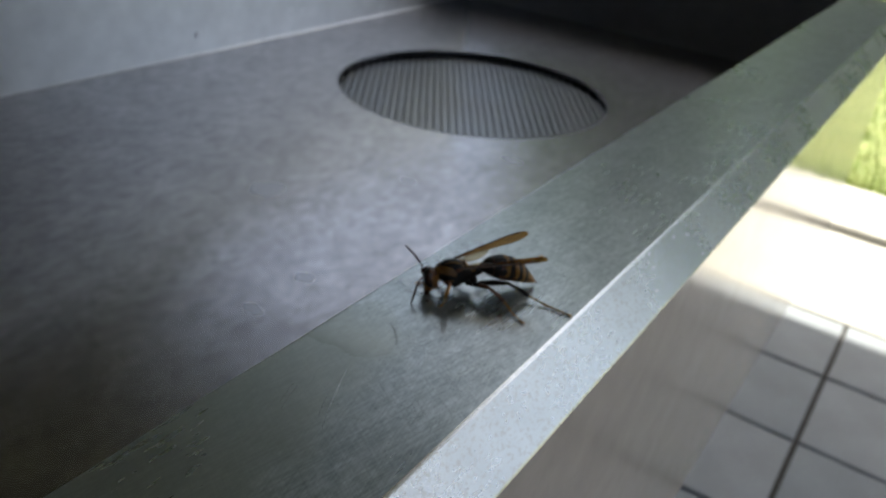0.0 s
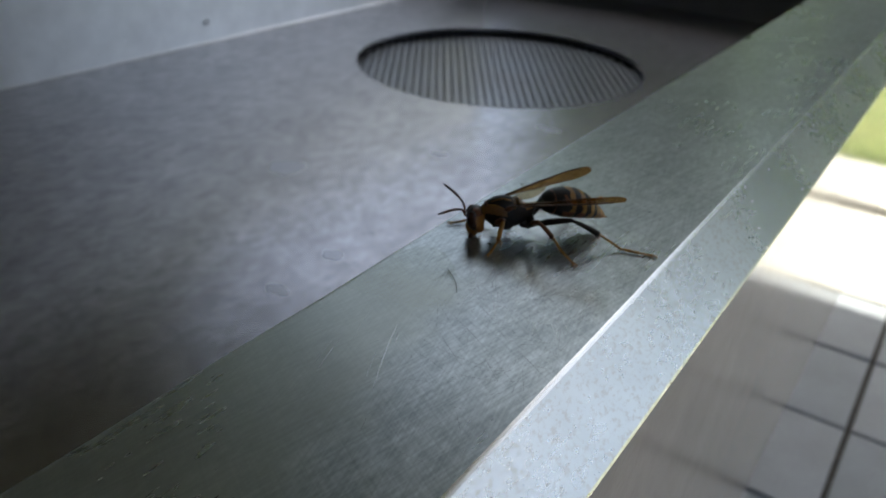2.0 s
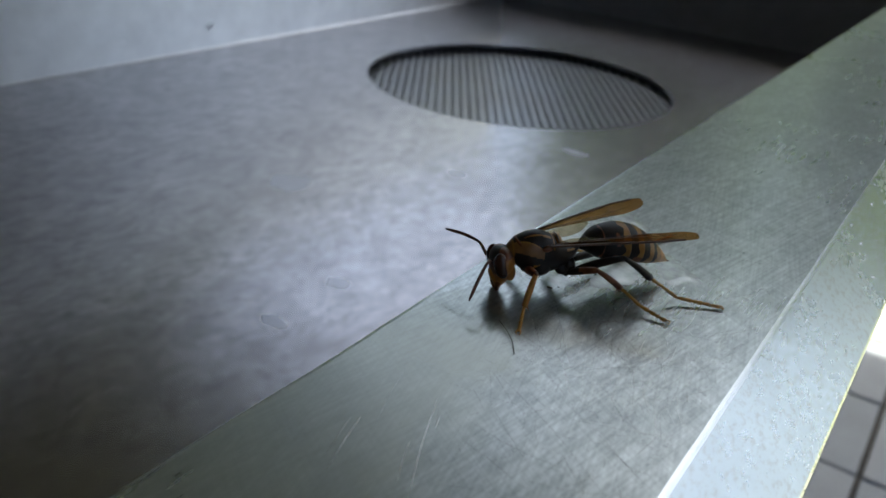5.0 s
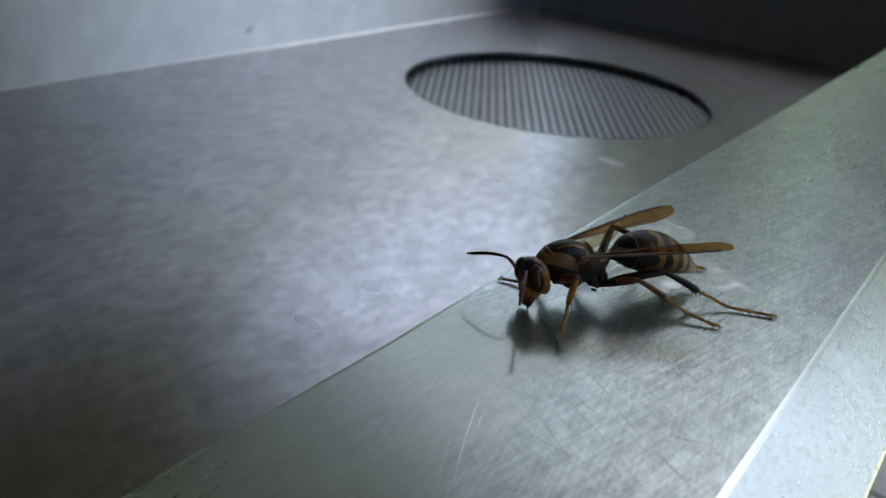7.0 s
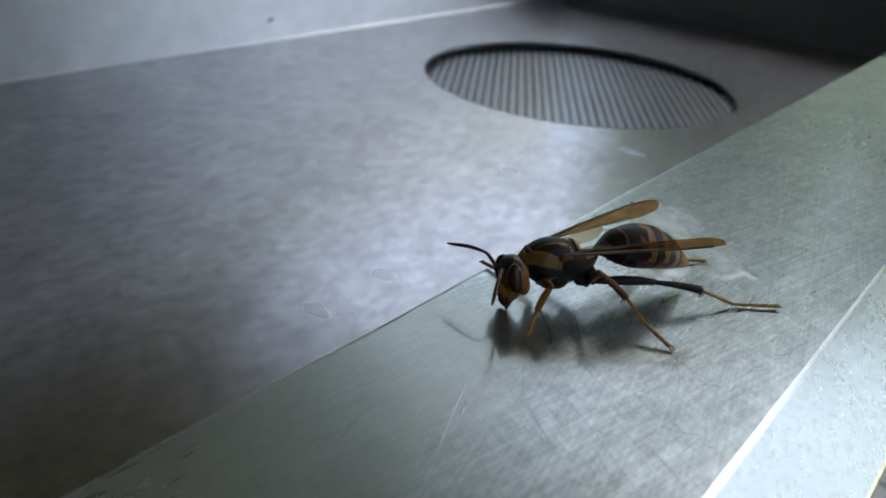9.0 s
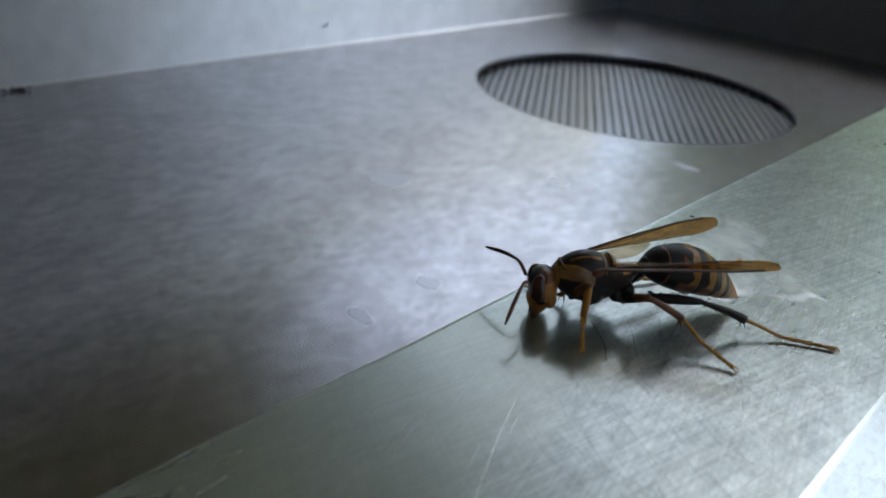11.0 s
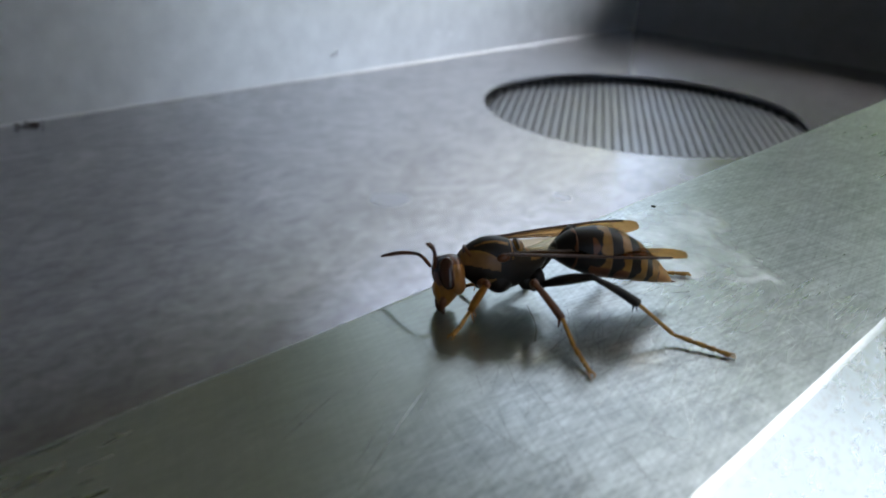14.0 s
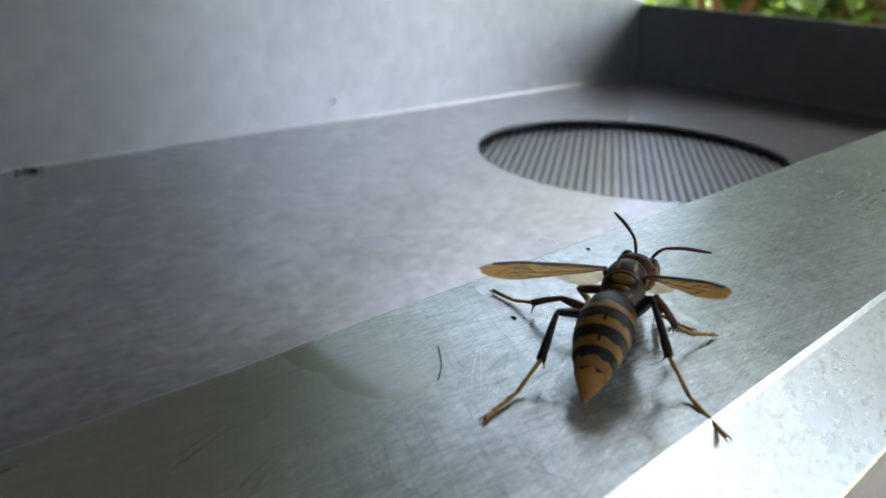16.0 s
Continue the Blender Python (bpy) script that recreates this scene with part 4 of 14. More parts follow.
gaster = part("gaster", loft(bmesh.new(), [gaster_ring(0.12 * k) for k in range(7)], 24), BLACK, wasp, "black and ochre banded abdomen", True)
for i, (a, b) in enumerate(((0.5, 2.3), (2.2, 5.35), (5.25, 7.25), (7.15, 8.95), (8.85, 10.35), (10.25, 12.4))):
    rows = []
    for k in range(37):
        x, z, w, h = gaster_ring(a + (b - a) * k / 36)
        grow = 0.06 * (k / 36) - 0.035 if i < 5 else -0.015
        rows.append((x, z, max(w + grow, 0.02), max(h + grow, 0.02)))
    part("tergite", loft(bmesh.new(), rows, 108, tergite_colour(i)), [BLACK, ORANGE if i > 4 else OCHRE, BROWN], gaster, "pointed orange tip" if i == 5 else "", True)
part("sting_sheath", tube(bmesh.new(), [(-12.2, 0, -2.45), (-12.55, 0, -2.52), (-12.75, 0, -2.55)], [0.14, 0.09, 0.03], 6), BROWN, gaster, "", True)

# Wings: from the base along +x; the folded forewing is a narrow pleated blade.
def blade(length, rows, lift=0.10):
    bm = bmesh.new()
    cols = []
    fine = smooth_sections(rows, 4)
    for i, (x, y0, y1) in enumerate(fine):
        cols.append([(x * length, y0 + (y1 - y0) * k / 9, lift * math.sin(k * 1.05 + x * 4) + 0.4 * lift * math.sin(x * 23 + k * 0.6) + 0.9 * lift * math.sin(x * 3.1)) for k in range(10)])
    for dz in (0.012, -0.012):
        grid = [[bm.verts.new((x * MM, y * MM, (z + dz) * MM)) for x, y, z in col] for col in cols]
        for p, q in zip(grid, grid[1:]):
            for k in range(9):
                f = (p[k], q[k], q[k + 1], p[k + 1])
                bm.faces.new(f if dz > 0 else f[::-1])
    return bm


WING_L = 16.4
FORE = [(0, -0.16, 0.2), (0.05, -0.24, 0.28), (0.15, -0.36, 0.36), (0.3, -0.56, 0.46), (0.45, -0.78, 0.54), (0.6, -0.98, 0.6), (0.75, -1.14, 0.63), (0.86, -1.1, 0.55), (0.93, -0.95, 0.44), (0.98, -0.7, 0.26), (1.0, -0.46, 0.06)]
HINDW = [(0, -0.2, 0.1), (0.15, -0.75, 0.12), (0.4, -1.25, 0.1), (0.65, -1.35, 0.05), (0.85, -1.0, 0.0), (1.0, -0.5, -0.3)]
VEINS = (([(0, 0.16), (0.3, 0.42), (0.6, 0.56), (0.72, 0.6), (0.9, 0.46)], 0.13), ([(0, 0.04), (0.3, 0.14), (0.5, 0.3), (0.62, 0.54)], 0.05), ([(0, -0.08), (0.25, -0.22), (0.45, -0.42), (0.62, -0.5)], 0.05),
         ([(0.0, -0.12), (0.3, -0.5), (0.55, -0.84), (0.7, -1.0)], 0.05), ([(0.44, -0.42), (0.5, -0.1), (0.55, 0.4)], 0.03), ([(0.62, -0.5), (0.66, 0.0), (0.68, 0.54)], 0.035), ([(0.62, -0.5), (0.74, -0.42), (0.85, -0.5)], 0.03),
         ([(0.66, 0.0), (0.76, 0.05), (0.86, 0.44)], 0.03), ([(0.76, 0.05), (0.77, -0.42), (0.72, -1.0)], 0.028))
wings = {}
for side, s in (("left", -1), ("right", 1)):
    wing = part("wing", blade(WING_L, [(x, *sorted((y0 * s, y1 * s))) for x, y0, y1 in FORE]), WING, wasp, "amber folded wing with dark veins", True)
    wings[side] = wing
    for v, thick in VEINS:
        rows = smooth_sections([(x * WING_L, y * s, 0.06 + 0.09 * math.sin(x * 3.1), 0) for x, y in v], 5)
        part("vein", tube(bmesh.new(), [r[:3] for r in rows], [thick] * len(rows), 5), AMBER_VEIN, wing)
    ob = part("hind_wing", blade(7.6, [(x, *sorted((y0 * s, y1 * s))) for x, y0, y1 in HINDW], 0.06), HIND_WING, wing, "pale clear hind wing", True)
    ob.location = (-0.0004, -0.0003 * s, -0.0003)

# Legs: the hip is fixed to the thorax; thigh, shin and the two lengths of the foot each run from their joint along +x.
LEGS = {"fore": ((3.48, 0.99, -1.83), (3.1, 0.75, -0.7), 3.73, 3.59, 2.09, 2.09), "mid": ((-1.56, 1.18, -2.25), (-0.3, 0.85, -1.2), 4.37, 3.80, 2.84, 3.46), "hind": ((-2.24, 1.22, -2.0), (-1.6, 0.75, -0.5), 6.42, 5.12, 4.0, 5.03)}
THICK = {"fore": ((0.24, 0.66, 0.34), (0.26, 0.44, 0.30)), "mid": ((0.24, 0.62, 0.30), (0.24, 0.36, 0.36)), "hind": ((0.24, 0.70, 0.30), (0.22, 0.40, 0.44))}
limbs = {}


def spindle(length, r0, r1, r2, steps=10, bow=0.02):
    fs = [k / steps for k in range(steps + 1)]
    return [(length * f, 0, bow * length * math.sin(math.pi * f)) for f in fs], [r0 * (1 - f) ** 2 + 2 * r1 * f * (1 - f) + r2 * f * f for f in fs]


for which, (hip, socket, lf, lt, lb, lp) in LEGS.items():
    for side, s in (("left", 1), ("right", -1)):
        hx, hy, hz = hip
        sx, sy, sz = socket
        bm = tube(bmesh.new(), [(sx, sy * s, sz), ((sx + hx) / 2 + 0.1, (sy * 0.4 + hy * 0.7) * s, (sz + hz) / 2), (hx + 0.1, hy * s, hz + 0.2), (hx, hy * s, hz)], [0.6, 0.68, 0.46, 0.28], 12)
        blob(bm, (hx, hy * s, hz), (0.36, 0.36, 0.34), (0, 0, 0), 10)
        leg = part("leg", bm, BLACK, wasp, {"fore": "orange foreleg", "mid": "brown and orange middle leg", "hind": "black hind leg with an orange foot"}[which], True)
        bm = tube(bmesh.new(), *spindle(lf, *THICK[which][0]), 12)
        blob(bm, (lf, 0, 0), (0.3, 0.27, 0.27), (0, 0, 0), 10)
        for f in bm.faces:
            f.material_index = 1 if which != "hind" and f.calc_center_median().x > (0.35 if which == "fore" else 0.55) * lf * MM else 0
        femur = part("femur", bm, [BLACK, BROWN], leg, "", True)
        bm = tube(bmesh.new(), *spindle(lt, *THICK[which][1]), 12)
        for q, n in ((1, 1.0), (-1, 0.7)):
            tube(bm, [(lt - 0.15, 0.14 * q, -0.2), (lt + 0.1, 0.24 * q, -0.55 * n), (lt + 0.4, 0.26 * q, -1.05 * n)], [0.10, 0.075, 0.015], 6)
        tibia = part("tibia", bm, {"fore": ORANGE, "mid": BROWN, "hind": BLACK}[which], leg, "spurred shin", True)
        bm = tube(bmesh.new(), [(-0.05, 0, 0), (0.2, 0, 0.01), (lb * 0.5, 0, 0.03), (lb - 0.2, 0, 0), (lb, 0, 0)], [0.2, 0.19, 0.165, 0.2, 0.15], 10)
        basitarsus = part("basitarsus", bm, TARSUS, leg, "orange first foot joint", True)
        bm = bmesh.new()
        x0 = 0.0
        for k, f in enumerate((0.34, 0.25, 0.17, 0.24)):
            x1 = x0 + (lp - 0.25) * f
            tube(bm, [(x0, 0, 0), (x0 + 0.08, 0, 0), (x1 - 0.12, 0, 0.0), (x1, 0, -0.02)], [0.13, 0.16, 0.23, 0.14], 9)
            x0 = x1
        for q in (1, -1):
            tube(bm, [(lp - 0.4, 0.05 * q, 0), (lp - 0.2, 0.2 * q, 0.06), (lp + 0.05, 0.26 * q, 0.04), (lp + 0.2, 0.16 * q, -0.08), (lp + 0.22, 0.08 * q, -0.16)], [0.1, 0.085, 0.07, 0.05, 0.02], 6)
        tarsus = part("tarsus", bm, TARSUS, leg, "orange jointed foot with claws", True)
        limbs[which, side] = (femur, tibia, basitarsus, tarsus)


# ---- what moves ----
def motions():
    walk(wasp, [
        (0, pose(0.0118, 0.008, 0.00414, 2.3, -1.7, -132.5)), (0.17, pose(0.01189, 0.00768, 0.00422, 1.9, -0.7, -132.6)),
        (0.25, pose(0.01198, 0.00739, 0.0043, 1.5, 0.2, -132.7)), (0.33, pose(0.01206, 0.00707, 0.00439, 1.2, 1, -132.7)),
        (0.5, pose(0.01216, 0.00647, 0.0045, 0.8, 2, -133)), (0.67, pose(0.01216, 0.00599, 0.00454, 0.9, 1.9, -133.3)),
        (0.75, pose(0.01216, 0.00577, 0.00455, 1, 1.7, -133.5)), (0.83, pose(0.01215, 0.00558, 0.00456, 1.1, 1.6, -133.7)),
        (1, pose(0.01215, 0.00539, 0.00457, 1.2, 1.5, -134.2)), (1.17, pose(0.012, 0.00547, 0.00452, 1, 1.8, -134.7)),
        (1.25, pose(0.01186, 0.00554, 0.00447, 0.9, 2, -134.9)), (1.33, pose(0.0117, 0.00561, 0.00442, 0.7, 2.2, -135.2)),
        (1.5, pose(0.01142, 0.0057, 0.00433, 0.6, 2.4, -135.9)), (1.67, pose(0.01124, 0.00567, 0.00425, 0.7, 2.4, -137)),
        (1.75, pose(0.01117, 0.00564, 0.00422, 0.8, 2.3, -137.6)), (1.83, pose(0.01109, 0.00561, 0.00419, 1, 2.3, -138.3)),
        (2, pose(0.01093, 0.00553, 0.00416, 1.3, 2.3, -139.5)), (2.17, pose(0.01076, 0.00545, 0.00424, 1.5, 2.5, -140.7)),
        (2.25, pose(0.01067, 0.00541, 0.00431, 1.7, 2.6, -141.3)), (2.33, pose(0.01059, 0.00537, 0.00438, 1.8, 2.8, -141.7)),
        (2.5, pose(0.0104, 0.0053, 0.00446, 1.9, 3.2, -142.2)), (2.67, pose(0.01016, 0.00526, 0.0044, 1.6, 3.6, -141.8)),
        (2.75, pose(0.01003, 0.00524, 0.00436, 1.3, 3.9, -141.4)), (2.83, pose(0.00992, 0.00523, 0.00431, 1, 4.1, -141)),
        (3, pose(0.0098, 0.00517, 0.00426, 0.7, 4.3, -139.9)), (3.17, pose(0.00997, 0.00466, 0.00435, 1, 3.9, -138.3)),
        (3.25, pose(0.01012, 0.00425, 0.00443, 1.3, 3.5, -137.3)), (3.33, pose(0.01026, 0.00382, 0.00451, 1.5, 3.1, -136.4)),
        (3.5, pose(0.01043, 0.00324, 0.0046, 1.8, 2.2, -135.5)), (3.67, pose(0.01016, 0.0031, 0.00457, 1.6, 1.3, -135.7)),
        (3.75, pose(0.00992, 0.00306, 0.00454, 1.5, 0.9, -135.8)), (3.83, pose(0.00967, 0.00302, 0.00451, 1.3, 0.5, -136)),
        (4, pose(0.00935, 0.00291, 0.00448, 1, -0.2, -136.2)), (4.25, pose(0.00925, 0.00262, 0.00448, 0.8, -1, -135.8)),
        (4.5, pose(0.00916, 0.00218, 0.00448, 0.7, -1.8, -134.9)), (4.75, pose(0.00908, 0.00165, 0.00449, 0.5, -2.5, -133.5)),
        (5, pose(0.00902, 0.00106, 0.00451, 0.4, -3.2, -131.8)), (5.25, pose(0.00897, 0.00043, 0.00452, 0.3, -3.8, -130)),
        (5.5, pose(0.00893, -0.0002, 0.00453, 0.2, -4.4, -128.1)), (5.75, pose(0.0089, -0.00079, 0.00454, 0.1, -4.8, -126.4)),
        (6, pose(0.00888, -0.00132, 0.00455, 0.1, -5.2, -125)), (6.25, pose(0.00887, -0.00175, 0.00456, 0, -5.4, -124.1)),
        (6.5, pose(0.00887, -0.00204, 0.00456, 0, -5.4, -123.7)), (6.67, pose(0.00892, -0.00216, 0.00455, 0.1, -5.3, -123.9)),
        (6.75, pose(0.00898, -0.0022, 0.00453, 0.3, -5.2, -124)), (6.83, pose(0.00903, -0.00225, 0.00452, 0.4, -5, -124.2)),
        (7, pose(0.0091, -0.00235, 0.00451, 0.7, -4.6, -124.8)), (7.17, pose(0.00911, -0.00247, 0.00458, 1, -4.1, -126.5)),
        (7.25, pose(0.00912, -0.00253, 0.00463, 1.2, -3.7, -127.7)), (7.33, pose(0.00912, -0.0026, 0.00469, 1.4, -3.3, -128.8)),
        (7.5, pose(0.00913, -0.00274, 0.00476, 1.6, -2.4, -130.2)), (7.67, pose(0.00905, -0.00288, 0.00461, 1.7, -1.1, -129.1)),
        (7.75, pose(0.00899, -0.00295, 0.00447, 1.7, -0.4, -128.2)), (7.83, pose(0.00892, -0.00303, 0.00434, 1.7, 0.3, -127.3)),
        (8, pose(0.00884, -0.00325, 0.00419, 1.8, 1, -125.9)), (8.17, pose(0.00913, -0.00382, 0.00432, 2, 0.5, -125.4)),
        (8.25, pose(0.00938, -0.00419, 0.00444, 2.2, 0, -125.2)), (8.33, pose(0.00963, -0.00457, 0.00455, 2.3, -0.4, -125.1)),
        (8.5, pose(0.00991, -0.00512, 0.00468, 2.4, -0.9, -125)), (8.75, pose(0.00987, -0.00544, 0.00467, 2.4, -0.9, -125.1)),
        (9, pose(0.00974, -0.00567, 0.00464, 2.3, -0.8, -125.4)), (9.25, pose(0.00956, -0.00584, 0.00459, 2.2, -0.6, -125.9)),
        (9.5, pose(0.00933, -0.00597, 0.00454, 2.1, -0.4, -126.6)), (9.75, pose(0.00909, -0.00607, 0.00448, 1.9, -0.2, -127.2)),
        (10, pose(0.00884, -0.00618, 0.00443, 1.8, 0.1, -127.9)), (10.25, pose(0.00862, -0.0063, 0.00437, 1.6, 0.5, -128.5)),
        (10.5, pose(0.00844, -0.00647, 0.00433, 1.5, 0.8, -129)), (10.75, pose(0.00831, -0.0067, 0.0043, 1.4, 1.2, -129.4)),
        (11, pose(0.00826, -0.00702, 0.00429, 1.4, 1.6, -129.5)), (11.17, pose(0.00845, -0.00762, 0.00447, 1.5, 2.1, -129.4)),
        (11.25, pose(0.00861, -0.00802, 0.00462, 1.6, 2.4, -129.2)), (11.33, pose(0.00878, -0.00841, 0.00477, 1.7, 2.7, -129.1)),
        (11.5, pose(0.00903, -0.00888, 0.00496, 1.8, 3, -129)), (11.67, pose(0.00913, -0.00892, 0.00496, 1.5, 2.9, -130)),
        (11.75, pose(0.00916, -0.00893, 0.00497, 1.3, 2.8, -130.9)), (11.83, pose(0.00919, -0.00894, 0.00497, 1, 2.7, -131.8)),
        (12, pose(0.00922, -0.00898, 0.00497, 0.6, 2.5, -132.9)), (12.17, pose(0.00895, -0.0092, 0.005, 0.4, 1.9, -132.6)),
        (12.25, pose(0.0087, -0.00938, 0.00502, 0.4, 1.5, -132.3)), (12.33, pose(0.00843, -0.00956, 0.00505, 0.3, 1.1, -132)),
        (12.5, pose(0.00796, -0.00982, 0.00507, 0.3, 0.5, -131.5)), (12.67, pose(0.00767, -0.0099, 0.00497, 0.3, 0.2, -131.2)),
        (12.75, pose(0.00754, -0.00993, 0.00489, 0.3, 0.1, -131.2)), (12.83, pose(0.00743, -0.00995, 0.00479, 0.3, 0, -131.1)),
        (13, pose(0.00732, -0.01, 0.00466, 0.3, 0, -130.8)), (13.17, pose(0.00741, -0.01004, 0.00461, 0.4, 0.3, -129.6)),
        (13.25, pose(0.00748, -0.01006, 0.0046, 0.4, 0.5, -128.8)), (13.33, pose(0.00755, -0.01007, 0.00458, 0.5, 0.8, -128.1)),
        (13.5, pose(0.00763, -0.01009, 0.00454, 0.7, 1.1, -127.1)), (13.67, pose(0.00755, -0.01, 0.00441, 1.5, 1, -126.9)),
        (13.75, pose(0.00748, -0.00991, 0.00433, 2, 1, -126.9)), (13.83, pose(0.00741, -0.00979, 0.00425, 2.6, 0.9, -126.8)),
        (14, pose(0.00727, -0.0095, 0.00416, 3.2, 0.7, -126.8)), (14.17, pose(0.00716, -0.00901, 0.00418, 3, -0.1, -130.3)),
        (14.25, pose(0.00712, -0.00867, 0.00421, 2.9, -0.8, -133.6)), (14.33, pose(0.00708, -0.00828, 0.00424, 2.7, -1.4, -137.3)),
        (14.5, pose(0.00704, -0.00736, 0.00432, 2.3, -2, -144.3)), (14.67, pose(0.00753, -0.00579, 0.00478, 1.9, -1.9, -148.7)),
        (14.75, pose(0.00803, -0.00487, 0.00515, 1.6, -1.8, -150.5)), (14.83, pose(0.00862, -0.00402, 0.00553, 1.4, -1.6, -152.4)),
        (15, pose(0.01, -0.00309, 0.0061, 1.2, -0.9, -157.6)), (15.1, pose(0.01109, -0.00315, 0.00621, 1.7, 0.4, -162.5)),
        (15.2, pose(0.01208, -0.0033, 0.00632, 2.7, 2.6, -167.9)), (15.3, pose(0.01249, -0.00372, 0.00672, 3.8, 5.8, -172.2)),
        (15.4, pose(0.01443, -0.0042, 0.00598, 1.9, 0.6, -188.4)), (15.5, pose(0.01514, -0.0021, 0.00569, 2.3, -2.5, -199.1)),
        (15.6, pose(0.01582, -0.00076, 0.00575, 2.6, -1.8, -213.4)), (15.7, pose(0.01461, 0.00373, 0.00453, 1.2, -6, -222.4)),
        (15.8, pose(0.01701, 0.00411, 0.00462, 1, -2.2, -234)), (15.9, pose(0.01841, 0.00442, 0.00419, 0.8, -1.7, -241.4)),
        (16, pose(0.01817, 0.00585, 0.00442, 2.5, -2.5, -245.1)),
    ])
    walk(head, [
        (0, pose(0.00591, 0.00004, -0.00129, 4.3, 6.5, -0.9)), (0.5, pose(0.00604, 0.00002, -0.00103, 1, 0, -0.1)),
        (1, pose(0.00585, 0.00012, -0.00138, 0.2, 8.7, 3.2)), (1.5, pose(0.00598, -0.00001, -0.00117, 6.3, 3.5, -3)),
        (2, pose(0.00601, -0.00009, -0.0011, 3.3, 1.7, -3.8)), (2.5, pose(0.00601, -0.0001, -0.0011, 2.6, 1.7, -3.6)),
        (3, pose(0.006, -0.0001, -0.00112, 3, 2.2, -3.7)), (3.5, pose(0.00599, -0.00002, -0.00114, 4.6, 2.8, -2.6)),
        (4, pose(0.00592, -0.00007, -0.00127, 3.4, 6.1, -3.4)), (6.5, pose(0.00572, 0.00049, -0.0015, 5.4, 12.1, 10.7)),
        (7, pose(0.00582, 0.00055, -0.00133, 8.7, 7.7, 10.3)), (7.5, pose(0.00583, 0.0004, -0.00135, 6.3, 8.3, 7.7)),
        (8, pose(0.00588, 0.00036, -0.0013, 4, 6.7, 7.4)), (8.5, pose(0.00595, 0.0004, -0.00115, 5.9, 3.1, 7.2)),
        (11, pose(0.00595, -0.00013, -0.00122, 4.2, 4.7, -5.1)), (11.5, pose(0.006, -0.00031, -0.00109, 1.9, 1.4, -8.4)),
        (12, pose(0.00603, -0.00023, -0.00103, 1.7, 0, -6.4)), (12.5, pose(0.00599, -0.0003, -0.00111, -2.8, 2, -6.2)),
        (13, pose(0.00592, 0.00029, -0.00124, 1.9, 5.1, 6.4)), (13.5, pose(0.00592, 0.00022, -0.00116, 3.7, 5.8, 3.9)),
        (14, pose(0.00603, 0.00054, -0.00091, 18.9, -1.5, 4.9)), (14.5, pose(0.00607, -0.00001, -0.00095, 2.7, -1.8, -1.3)),
        (15, pose(0.00621, 0.00007, -0.00049, 0, -12.6, 1.6)), (15.2, pose(0.00615, -0.0005, -0.00051, -7, -12, -8.7)),
        (15.3, pose(0.00617, -0.00049, -0.00041, -1.8, -14.2, -10.4)), (15.4, pose(0.00618, -0.00034, -0.00052, -4.7, -11.8, -5.8)),
        (15.5, pose(0.00617, -0.00045, -0.00048, -2.5, -12.7, -9.2)), (15.6, pose(0.00618, -0.00059, -0.00014, 0.5, -20.3, -13.5)),
        (15.7, pose(0.00618, -0.00051, -0.00031, 1.9, -16.5, -12.4)), (15.8, pose(0.00621, -0.00042, -0.00025, 4.8, -17.9, -11.2)),
        (15.9, pose(0.00619, -0.00051, -0.0003, 5.2, -16.8, -13.6)), (16, pose(0.00619, -0.00055, -0.00021, 2.7, -18.7, -13.4)),
    ])
